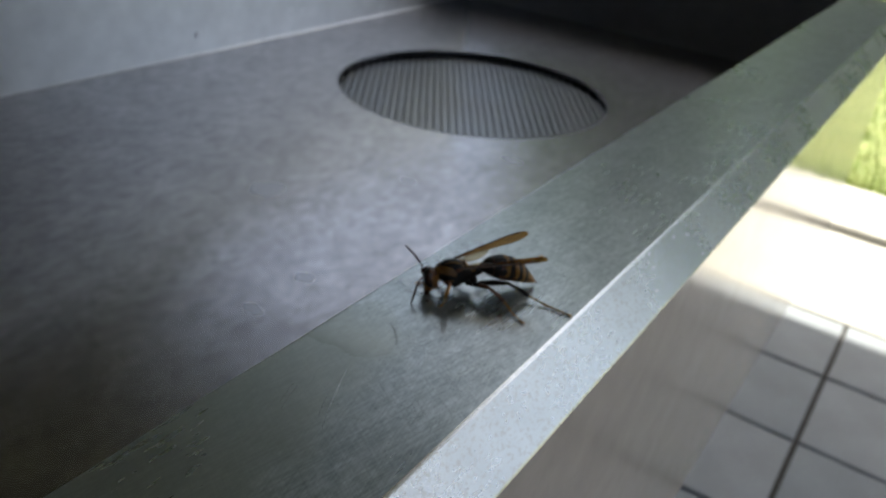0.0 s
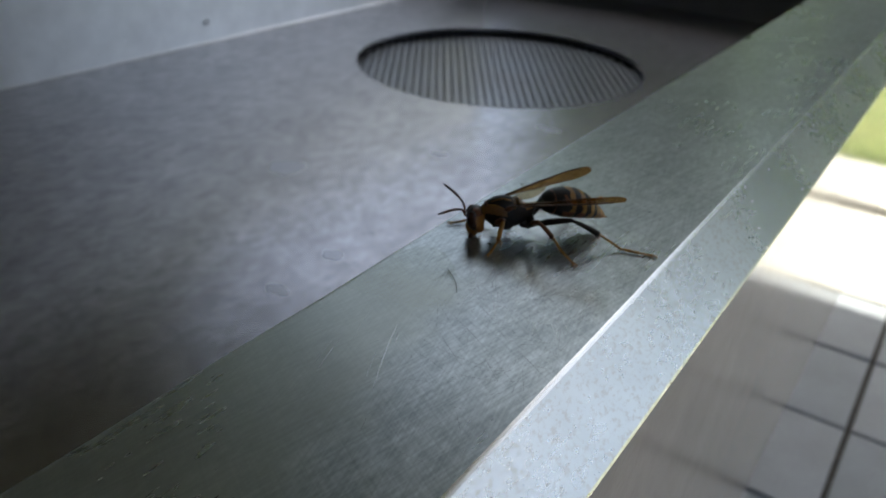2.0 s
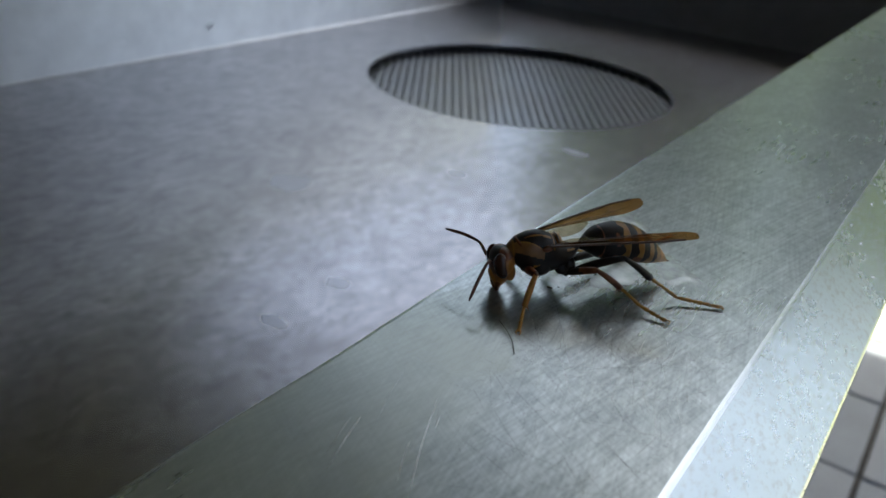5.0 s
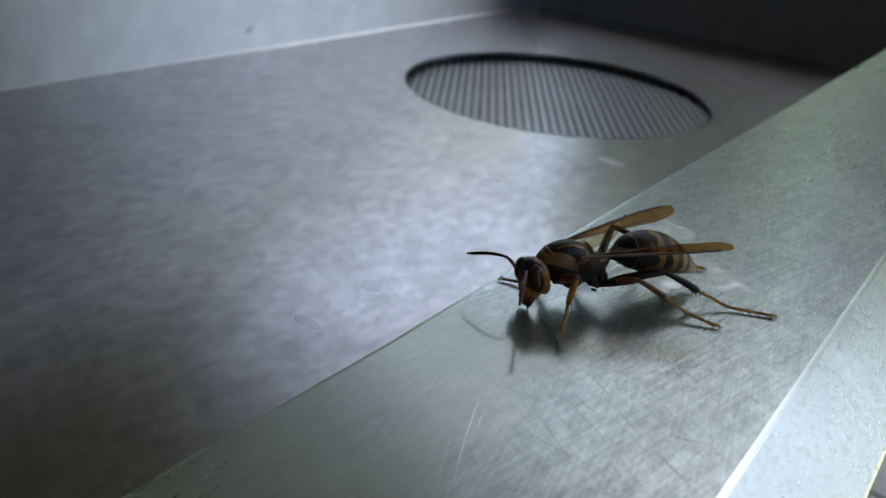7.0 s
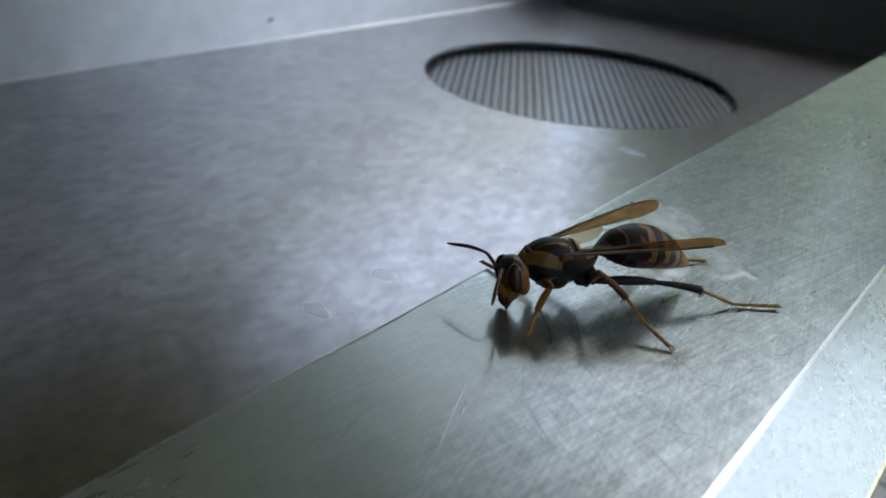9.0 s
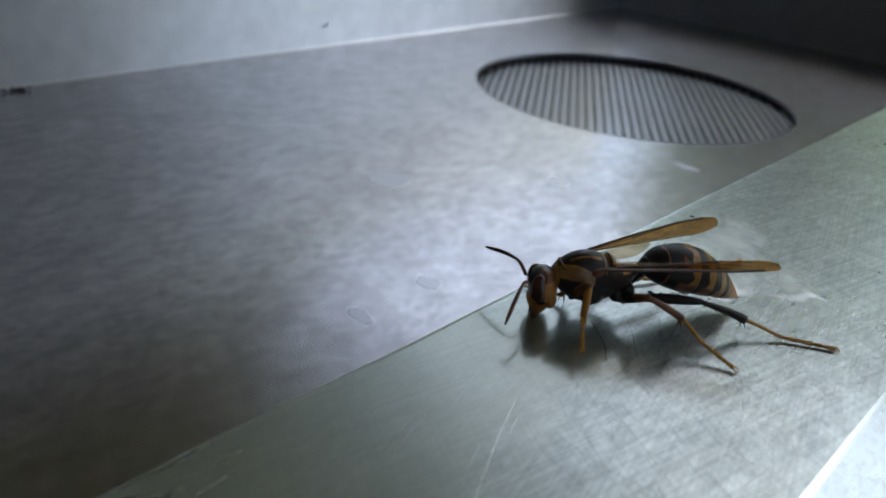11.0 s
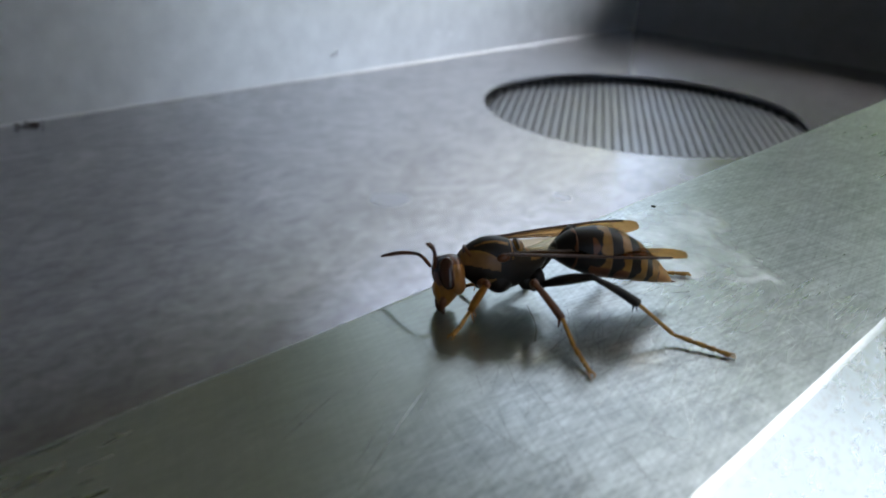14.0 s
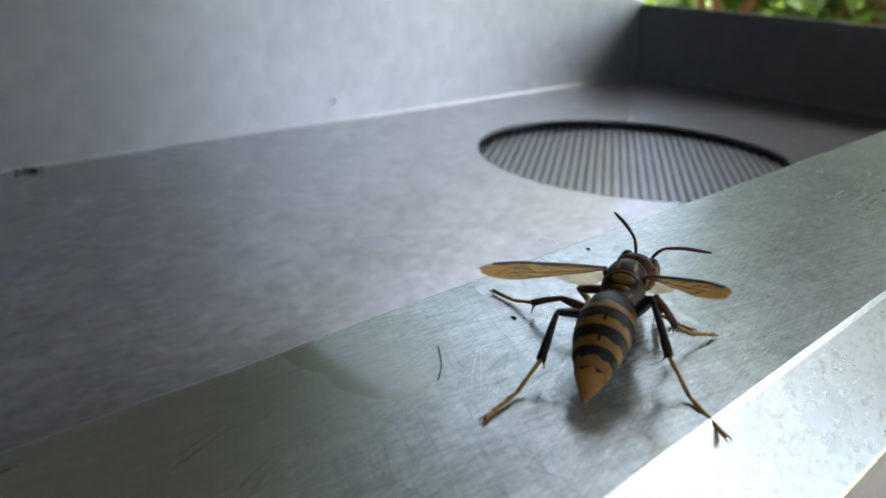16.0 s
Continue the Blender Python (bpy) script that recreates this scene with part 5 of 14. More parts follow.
    walk(gaster, [
        (0, pose(-0.0028, 0, 0.00065, 0, -5.3, 3.3)), (0.5, pose(-0.0028, 0, 0.00065, 0, -9.8, 2.4)), (1, pose(-0.0028, 0, 0.00065, 0, -6.4, 9.6)),
        (1.5, pose(-0.0028, 0, 0.00065, 0, -8.3, 11.6)), (2, pose(-0.0028, 0, 0.00065, 0, -6.1, 13.6)), (2.5, pose(-0.0028, 0, 0.00065, 0, -6.7, 12)),
        (3, pose(-0.0028, 0, 0.00065, 0, -10.1, 9.1)), (3.5, pose(-0.0028, 0, 0.00065, 0, -10.8, 9.3)), (4, pose(-0.0028, 0, 0.00065, 0, -7, 7.9)),
        (6.5, pose(-0.0028, 0, 0.00065, 0, 4.6, 3.4)), (7, pose(-0.0028, 0, 0.00065, 0, 1.5, 3.7)), (7.5, pose(-0.0028, 0, 0.00065, 0, -0.4, 8.4)),
        (8, pose(-0.0028, 0, 0.00065, 0, -3.1, 8.8)), (8.5, pose(-0.0028, 0, 0.00065, 0, -1.6, 8.9)), (11, pose(-0.0028, 0, 0.00065, 0, -8.6, 7.5)),
        (11.5, pose(-0.0028, 0, 0.00065, 0, -9.3, 7.9)), (12, pose(-0.0028, 0, 0.00065, 0, -9.3, 9)), (12.5, pose(-0.0028, 0, 0.00065, 0, -8.2, 0.9)),
        (13, pose(-0.0028, 0, 0.00065, 0, -5.3, 1.6)), (13.5, pose(-0.0028, 0, 0.00065, 0, -7.6, 1)), (14, pose(-0.0028, 0, 0.00065, 0, -3.1, -1.5)),
        (14.5, pose(-0.0028, 0, 0.00065, 0, -0.6, 7.8)), (15, pose(-0.0028, 0, 0.00065, 0, 7.9, 3.2)), (15.2, pose(-0.0028, 0, 0.00065, 0, 1.6, 28.7)),
        (15.3, pose(-0.0028, 0, 0.00065, 0, 6.9, 5.5)), (15.4, pose(-0.0028, 0, 0.00065, 0, 13.7, 5.4)), (15.5, pose(-0.0028, 0, 0.00065, 0, -1.7, 7.7)),
        (15.6, pose(-0.0028, 0, 0.00065, 0, -2.9, 7.1)), (15.7, pose(-0.0028, 0, 0.00065, 0, -9.8, 8.6)), (15.8, pose(-0.0028, 0, 0.00065, 0, -0.9, 6)),
        (15.9, pose(-0.0028, 0, 0.00065, 0, -5.9, 3)), (16, pose(-0.0028, 0, 0.00065, 0, -6.9, -0.1)),
    ])
    walk(wings["left"], [
        (0, pose(0.0014, 0.00193, 0.00144, 9, -8.2, 176.3)), (0.5, pose(0.0014, 0.00193, 0.00144, 9, -3.7, 172.7)),
        (1, pose(0.0014, 0.00193, 0.00144, 9.1, -4.7, 174.9)), (1.5, pose(0.0014, 0.00193, 0.00144, 9.1, -13.6, 158.6)),
        (2, pose(0.0014, 0.00193, 0.00144, 9.2, -9.6, 160.4)), (2.5, pose(0.0014, 0.00193, 0.00144, 9.2, -8.7, 166.4)),
        (3, pose(0.0014, 0.00193, 0.00144, 9.3, -11.3, 160.2)), (3.5, pose(0.0014, 0.00193, 0.00144, 9.3, -4.7, 173.5)),
        (4, pose(0.0014, 0.00193, 0.00144, 9.4, -6.9, 170.4)), (6.5, pose(0.0014, 0.00193, 0.00144, 9.6, -10.9, 171.1)),
        (7, pose(0.0014, 0.00193, 0.00144, 9.6, -8.5, 171.7)), (7.5, pose(0.0014, 0.00193, 0.00144, 9.7, -7.8, 171.3)),
        (8, pose(0.0014, 0.00193, 0.00144, 9.7, -7.7, 174.6)), (8.5, pose(0.0014, 0.00193, 0.00144, 9.8, -4.4, 175.7)),
        (11, pose(0.0014, 0.00193, 0.00144, 10, -3.6, 173.2)), (11.5, pose(0.0014, 0.00193, 0.00144, 10.4, -0.2, 174.8)),
        (12, pose(0.0014, 0.00193, 0.00144, 10.8, 1.4, 177.7)), (12.5, pose(0.0014, 0.00193, 0.00144, 11.2, 1.6, 175.1)),
        (13, pose(0.0014, 0.00193, 0.00144, 11.6, 0.8, 176.6)), (13.5, pose(0.0014, 0.00193, 0.00144, 12, 2.6, 177.7)),
        (14, pose(0.0014, 0.00193, 0.00144, 12, 1.2, 176.7)), (14.5, pose(0.0014, 0.00193, 0.00144, 12, -3.6, 169.3)),
        (15, pose(0.0014, 0.00193, 0.00144, 5, 3.4, -178.9)), (15.5, pose(0.0014, 0.00193, 0.00144, -70, -9.9, 160.7)),
        (15.6, pose(0.0014, 0.00193, 0.00144, -75, -5.4, 160.6)), (15.7, pose(0.0014, 0.00193, 0.00144, -60, -6.6, 158.3)),
        (15.8, pose(0.0014, 0.00193, 0.00144, -40, -15.4, 154.5)), (15.9, pose(0.0014, 0.00193, 0.00144, -37.5, -16.8, 150.6)),
        (16, pose(0.0014, 0.00193, 0.00144, -35, -13.4, 147)),
    ])
    walk(wings["right"], [
        (0, pose(0.0014, -0.00193, 0.00144, 28, -11.2, -162.1)), (0.5, pose(0.0014, -0.00193, 0.00144, 28.1, -4.4, -159.3)),
        (1, pose(0.0014, -0.00193, 0.00144, 28.1, -3.1, -154.2)), (1.5, pose(0.0014, -0.00193, 0.00144, 28.2, -2.9, -154.5)),
        (2, pose(0.0014, -0.00193, 0.00144, 28.3, -3.6, -153.5)), (2.5, pose(0.0014, -0.00193, 0.00144, 28.3, -3.3, -152.4)),
        (3, pose(0.0014, -0.00193, 0.00144, 28.4, -0.5, -152.2)), (3.5, pose(0.0014, -0.00193, 0.00144, 28.5, -3.7, -154.3)),
        (4, pose(0.0014, -0.00193, 0.00144, 28.5, -4.6, -157.7)), (6.5, pose(0.0014, -0.00193, 0.00144, 28.8, -8.3, -160.2)),
        (7, pose(0.0014, -0.00193, 0.00144, 28.9, -8, -162.5)), (7.5, pose(0.0014, -0.00193, 0.00144, 29, -7.2, -158.6)),
        (8, pose(0.0014, -0.00193, 0.00144, 29, -4.4, -155.3)), (8.5, pose(0.0014, -0.00193, 0.00144, 29.1, -3.7, -156)),
        (11, pose(0.0014, -0.00193, 0.00144, 29.4, -2.7, -159)), (11.5, pose(0.0014, -0.00193, 0.00144, 29.5, -0.6, -160.3)),
        (12, pose(0.0014, -0.00193, 0.00144, 29.6, 0.8, -157.8)), (12.5, pose(0.0014, -0.00193, 0.00144, 29.6, -0.4, -165.5)),
        (13, pose(0.0014, -0.00193, 0.00144, 29.7, 2.9, -163.4)), (13.5, pose(0.0014, -0.00193, 0.00144, 29.8, 4.1, -161.6)),
        (14, pose(0.0014, -0.00193, 0.00144, 29.8, 2.9, -161.3)), (14.5, pose(0.0014, -0.00193, 0.00144, 29.9, 5.5, -154)),
        (15.2, pose(0.0014, -0.00193, 0.00144, 30, 2.7, -147.4)), (15.3, pose(0.0014, -0.00193, 0.00144, 30, 1.3, -144.8)),
        (15.4, pose(0.0014, -0.00193, 0.00144, 37.5, -3.9, -125.2)), (15.5, pose(0.0014, -0.00193, 0.00144, 45, -6.1, -120.7)),
        (15.6, pose(0.0014, -0.00193, 0.00144, 45, -14.9, -153.4)), (15.7, pose(0.0014, -0.00193, 0.00144, 45, -16.9, -149.9)),
        (15.8, pose(0.0014, -0.00193, 0.00144, 41.7, -21.8, -149.7)), (15.9, pose(0.0014, -0.00193, 0.00144, 38.3, -26.6, -152.3)),
        (16, pose(0.0014, -0.00193, 0.00144, 35, -22.9, -151.3)),
    ])
    walk(antenna_left, [
        (0, pose(0.00756, 0.0008, -0.00074, 0, 49.7, 47.9)), (0.5, pose(0.00761, 0.00084, -0.00034, 0, 13.7, 51.4)),
        (1, pose(0.00746, 0.00105, -0.00095, 0, 41.8, 68.4)), (1.5, pose(0.00763, 0.00066, -0.0005, 0, -20.8, 42.1)),
        (2, pose(0.00765, 0.00059, -0.00042, 0, -20.4, 37.1)), (2.5, pose(0.00764, 0.0006, -0.00044, 0, -18.6, 42.4)),
        (3, pose(0.00764, 0.0006, -0.00046, 0, -9.4, 50.2)), (3.5, pose(0.00763, 0.00068, -0.00048, 0, -13.6, 52.1)),
        (4, pose(0.0076, 0.00062, -0.00072, 0, 3.6, 43.1)), (6.5, pose(0.00724, 0.00155, -0.00109, 0, 30.8, 75.8)),
        (7, pose(0.00732, 0.00156, -0.00075, 0, 5.6, 62.8)), (7.5, pose(0.00738, 0.00137, -0.00083, 0, -1.3, 71.2)),
        (8, pose(0.00741, 0.00135, -0.00075, 0, -3.1, 71)), (8.5, pose(0.00745, 0.00135, -0.00048, 0, -0.3, 65.2)),
        (11, pose(0.00763, 0.0005, -0.00062, 0, 14.3, 58.7)), (11.5, pose(0.00768, 0.00026, -0.00042, 0, -7.1, 54.5)),
        (12, pose(0.00768, 0.0004, -0.00033, 0, -7.4, 57.4)), (12.5, pose(0.00766, 0.00039, -0.00053, 0, 11.8, 53.7)),
        (13, pose(0.00745, 0.00127, -0.00068, 0, 11.4, 79.7)), (13.5, pose(0.00749, 0.00112, -0.00069, 0, -7.1, 33.9)),
        (14, pose(0.00752, 0.00124, 0.00004, 0, -42, 73.3)), (14.5, pose(0.00764, 0.00076, -0.00019, 0, -49.1, 74.3)),
        (15, pose(0.00757, 0.00094, 0.00051, 0, -40.1, 25.6)), (15.2, pose(0.00769, 0.00018, 0.00038, 0, -31, 22.1)),
        (15.3, pose(0.00767, 0.0001, 0.0006, 0, -31, 29)), (15.4, pose(0.00767, 0.0004, 0.00039, 0, -42, 76.5)),
        (15.5, pose(0.00768, 0.00018, 0.00048, 0, -12.1, 6.5)), (15.6, pose(0.00758, -0.00008, 0.00104, 0, -5.6, 1.1)),
        (15.7, pose(0.00763, 0, 0.0008, 0, -8.4, 14.4)), (15.8, pose(0.0076, 0.0001, 0.00094, 0, -27.5, 32.2)), (15.9, pose(0.00762, -0.00007, 0.00087, 0, -25.1, 35)),
        (16, pose(0.00759, -0.00006, 0.00097, 0, -24.3, 38.3)),
    ])
    walk(antenna_right, [
        (0, pose(0.00752, -0.00086, -0.00086, 0, -44.1, -47)), (0.5, pose(0.00761, -0.00083, -0.00037, 0, -39.7, -43.6)),
        (1, pose(0.00755, -0.00062, -0.00095, 0, -18.7, -32.1)), (1.5, pose(0.00753, -0.00099, -0.00069, 0, -21.7, -42.4)),
        (2, pose(0.00753, -0.00107, -0.00052, 0, -28.1, -57.7)), (2.5, pose(0.00754, -0.00106, -0.00051, 0, -22.8, -55.1)),
        (3, pose(0.00753, -0.00106, -0.00054, 0, -3.8, -46.7)), (3.5, pose(0.00754, -0.00098, -0.00061, 0, -14.7, -47.3)),
        (4, pose(0.00749, -0.00104, -0.00082, 0, -19.1, -53.4)), (6.5, pose(0.00752, -0.00008, -0.00124, 0, 6.4, -43.6)),
        (7, pose(0.00759, -0.00007, -0.001, 0, 4.3, -48.6)), (7.5, pose(0.00758, -0.00027, -0.00101, 0, -11.2, -41.8)),
        (8, pose(0.00761, -0.0003, -0.00087, 0, -17.8, -2.4)), (8.5, pose(0.00765, -0.00029, -0.00065, 0, -4.7, -45.7)),
        (11, pose(0.00747, -0.00115, -0.00074, 0, -6.1, -58.2)), (11.5, pose(0.00744, -0.00139, -0.00048, 0, -5.5, -59.3)),
        (12, pose(0.00749, -0.00125, -0.00038, 0, -12.8, -56)), (12.5, pose(0.00748, -0.00127, -0.00045, 0, 9.9, -56.9)),
        (13, pose(0.00763, -0.00038, -0.00073, 0, 18.9, -35.8)), (13.5, pose(0.00759, -0.00054, -0.0008, 0, 13, -38.8)),
        (14, pose(0.00767, -0.00033, -0.0005, 0, 5, -45.1)), (14.5, pose(0.0076, -0.00091, -0.00027, 0, -31, -53)),
        (15, pose(0.00761, -0.00072, 0.00051, 0, -21, -66)), (15.2, pose(0.0074, -0.00145, 0.00057, 0, -16.7, -67.2)),
        (15.3, pose(0.00735, -0.00153, 0.00065, 0, -18.7, -69.6)), (15.4, pose(0.00748, -0.00125, 0.00052, 0, -10.7, -57.6)),
        (15.5, pose(0.0074, -0.00146, 0.00055, 0, -20.9, -66.1)), (15.6, pose(0.00719, -0.0017, 0.00103, 0, -17.9, -75.7)),
        (15.7, pose(0.00729, -0.00163, 0.00075, 0, -14.9, -75.3)), (15.8, pose(0.00732, -0.00154, 0.00081, 0, -13.3, -80.6)),
        (15.9, pose(0.00727, -0.00169, 0.00073, 0, -13.7, -80.8)), (16, pose(0.00723, -0.00169, 0.00089, 0, -15.3, -79.8)),
    ])
    walk(limbs["fore", "left"][0], [
        (0, pose(0.00349, 0.00101, -0.00175, 1.8, -24, 89.3)), (0.17, pose(0.00349, 0.00101, -0.00175, 1.2, -32.1, 100.4)),
        (0.25, pose(0.00349, 0.00101, -0.00175, -1.3, -52, 65.8)), (0.33, pose(0.00349, 0.00101, -0.00175, -1, -38.7, 98.6)),
        (0.5, pose(0.00349, 0.00101, -0.00175, -2.2, -24.9, 89.1)), (0.75, pose(0.00349, 0.00101, -0.00175, -1.9, -24.7, 92.1)),
        (1, pose(0.00349, 0.00101, -0.00175, -1.6, -23.8, 94.8)), (1.25, pose(0.00349, 0.00101, -0.00175, -2.1, -27.6, 98.1)),
        (1.5, pose(0.00349, 0.00101, -0.00175, -2.6, -30.5, 101.5)), (1.75, pose(0.00349, 0.00101, -0.00175, -2.5, -32, 103.3)),
        (2, pose(0.00349, 0.00101, -0.00175, -2.3, -33.4, 105.2)), (2.25, pose(0.00349, 0.00101, -0.00175, -2.4, -31.7, 107.6)),
        (2.5, pose(0.00349, 0.00101, -0.00175, -2.8, -29.9, 109.8)), (2.75, pose(0.00349, 0.00101, -0.00175, -3.9, -32.5, 109.8)),
        (3, pose(0.00349, 0.00101, -0.00175, -4.7, -35.1, 109.8)), (3.17, pose(0.00349, 0.00101, -0.00175, -4.3, -33.1, 103)),
        (3.25, pose(0.00349, 0.00101, -0.00175, -3.9, -31.9, 100)), (3.33, pose(0.00349, 0.00101, -0.00175, -3.4, -29.6, 96.7)),
        (3.5, pose(0.00349, 0.00101, -0.00175, -2.4, -26.9, 91)), (3.75, pose(0.00349, 0.00101, -0.00175, -1, -28.1, 91)),
        (4, pose(0.00349, 0.00101, -0.00175, 0.2, -29, 90.9)), (4.25, pose(0.00349, 0.00101, -0.00175, 1.2, -28.6, 91.4)),
        (4.5, pose(0.00349, 0.00101, -0.00175, 2.1, -31.9, 93.2)), (4.75, pose(0.00349, 0.00101, -0.00175, 2.5, -13.4, 87)),
        (5, pose(0.00349, 0.00101, -0.00175, 3.3, -17.3, 89.5)), (5.25, pose(0.00349, 0.00101, -0.00175, 4.1, -20.9, 91.7)),
        (5.5, pose(0.00349, 0.00101, -0.00175, 4.8, -23.8, 93.4)), (5.75, pose(0.00349, 0.00101, -0.00175, 5.3, -25.7, 94.5)),
        (6, pose(0.00349, 0.00101, -0.00175, 5.7, -26.5, 95.2)), (6.25, pose(0.00349, 0.00101, -0.00175, 6, -26.7, 95.7)),
        (6.5, pose(0.00349, 0.00101, -0.00175, 6, -26.4, 96.2)), (6.75, pose(0.00349, 0.00101, -0.00175, 5.9, -28.9, 97.9)),
        (7, pose(0.00349, 0.00101, -0.00175, 5.5, -31.4, 99.7)), (7.25, pose(0.00349, 0.00101, -0.00175, 4.6, -31.1, 103.4)),
        (7.5, pose(0.00349, 0.00101, -0.00175, 3.3, -30.7, 107.1)), (7.67, pose(0.00349, 0.00101, -0.00175, 2.7, -48.9, 115.6)),
        (7.75, pose(0.00349, 0.00101, -0.00175, 1.4, -29.1, 119)), (7.83, pose(0.00349, 0.00101, -0.00175, 1.6, -39.4, 140.9)),
        (8, pose(0.00349, 0.00101, -0.00175, -0.3, -34.7, 112.4)), (8.17, pose(0.00349, 0.00101, -0.00175, 0.6, -32.2, 118)),
        (8.25, pose(0.00349, 0.00101, -0.00175, 0.3, -27.3, 98.3)), (8.33, pose(0.00349, 0.00101, -0.00175, 0.9, -32.4, 98.7)),
        (8.5, pose(0.00349, 0.00101, -0.00175, 0.6, -13.8, 81.4)), (8.75, pose(0.00349, 0.00101, -0.00175, 0.6, -16.6, 83)),
        (9, pose(0.00349, 0.00101, -0.00175, 0.6, -19.6, 84.8)), (9.25, pose(0.00349, 0.00101, -0.00175, 0.5, -22.6, 86.6)),
        (9.5, pose(0.00349, 0.00101, -0.00175, 0.4, -25.6, 88.6)), (9.75, pose(0.00349, 0.00101, -0.00175, 0.2, -28.6, 90.7)),
        (10, pose(0.00349, 0.00101, -0.00175, -0.1, -31.5, 92.9)), (10.25, pose(0.00349, 0.00101, -0.00175, -0.4, -34.2, 95.2)),
        (10.5, pose(0.00349, 0.00101, -0.00175, -0.8, -36.8, 97.6)), (10.75, pose(0.00349, 0.00101, -0.00175, -1.2, -39.3, 100.2)),
        (11, pose(0.00349, 0.00101, -0.00175, -1.7, -41.8, 102.9)), (11.17, pose(0.00349, 0.00101, -0.00175, -2.5, -33.8, 92.3)),
        (11.25, pose(0.00349, 0.00101, -0.00175, -2.8, -28.8, 87.7)), (11.33, pose(0.00349, 0.00101, -0.00175, -3.1, -19.8, 80.7)),
        (11.5, pose(0.00349, 0.00101, -0.00175, -3.4, -13.7, 75.7)), (12, pose(0.00349, 0.00101, -0.00175, -2.6, -9.8, 84.4)),
        (12.25, pose(0.00349, 0.00101, -0.00175, -1.5, -13.1, 86.9)), (12.5, pose(0.00349, 0.00101, -0.00175, -0.5, -15.5, 88.9)),
        (12.75, pose(0.00349, 0.00101, -0.00175, -0.1, -18.9, 92.4)), (13, pose(0.00349, 0.00101, -0.00175, 0.1, -22.1, 95.9)),
        (13.5, pose(0.00349, 0.00101, -0.00175, -1.1, -26.3, 95.1)), (13.75, pose(0.00349, 0.00101, -0.00175, -1, -24.6, 92.6)),
        (14, pose(0.00349, 0.00101, -0.00175, -0.8, -22.8, 90.1)), (14.25, pose(0.00349, 0.00101, -0.00175, 1.4, -18.3, 101.7)),
        (14.5, pose(0.00349, 0.00101, -0.00175, 2.7, -5.3, 108.8)), (14.67, pose(0.00349, 0.00101, -0.00175, 1.8, 6.6, 87.7)),
        (14.75, pose(0.00349, 0.00101, -0.00175, 1.7, -3, 87.8)), (14.83, pose(0.00349, 0.00101, -0.00175, 1.3, -3.9, 81)),
        (15, pose(0.00349, 0.00101, -0.00175, 0.3, 4.8, 63.2)), (15.1, pose(0.00349, 0.00101, -0.00175, -1, -3.2, 65.3)),
        (15.2, pose(0.00349, 0.00101, -0.00175, -3.6, 0.3, 58.8)), (15.3, pose(0.00349, 0.00101, -0.00175, -6.9, 7.3, 62.8)),
        (15.4, pose(0.00349, 0.00101, -0.00175, -1.6, 14.9, 56.1)), (15.5, pose(0.00349, 0.00101, -0.00175, 0.8, 9.2, 57)),
        (15.6, pose(0.00349, 0.00101, -0.00175, 2.9, -4.8, 119.6)), (15.7, pose(0.00349, 0.00101, -0.00175, 5.8, -4.3, 119.3)),
        (15.8, pose(0.00349, 0.00101, -0.00175, 2.5, -4.2, 120.1)), (15.9, pose(0.00349, 0.00101, -0.00175, 1.8, -3.7, 119.1)),
        (16, pose(0.00349, 0.00101, -0.00175, 3.4, -4.9, 119)),
    ])
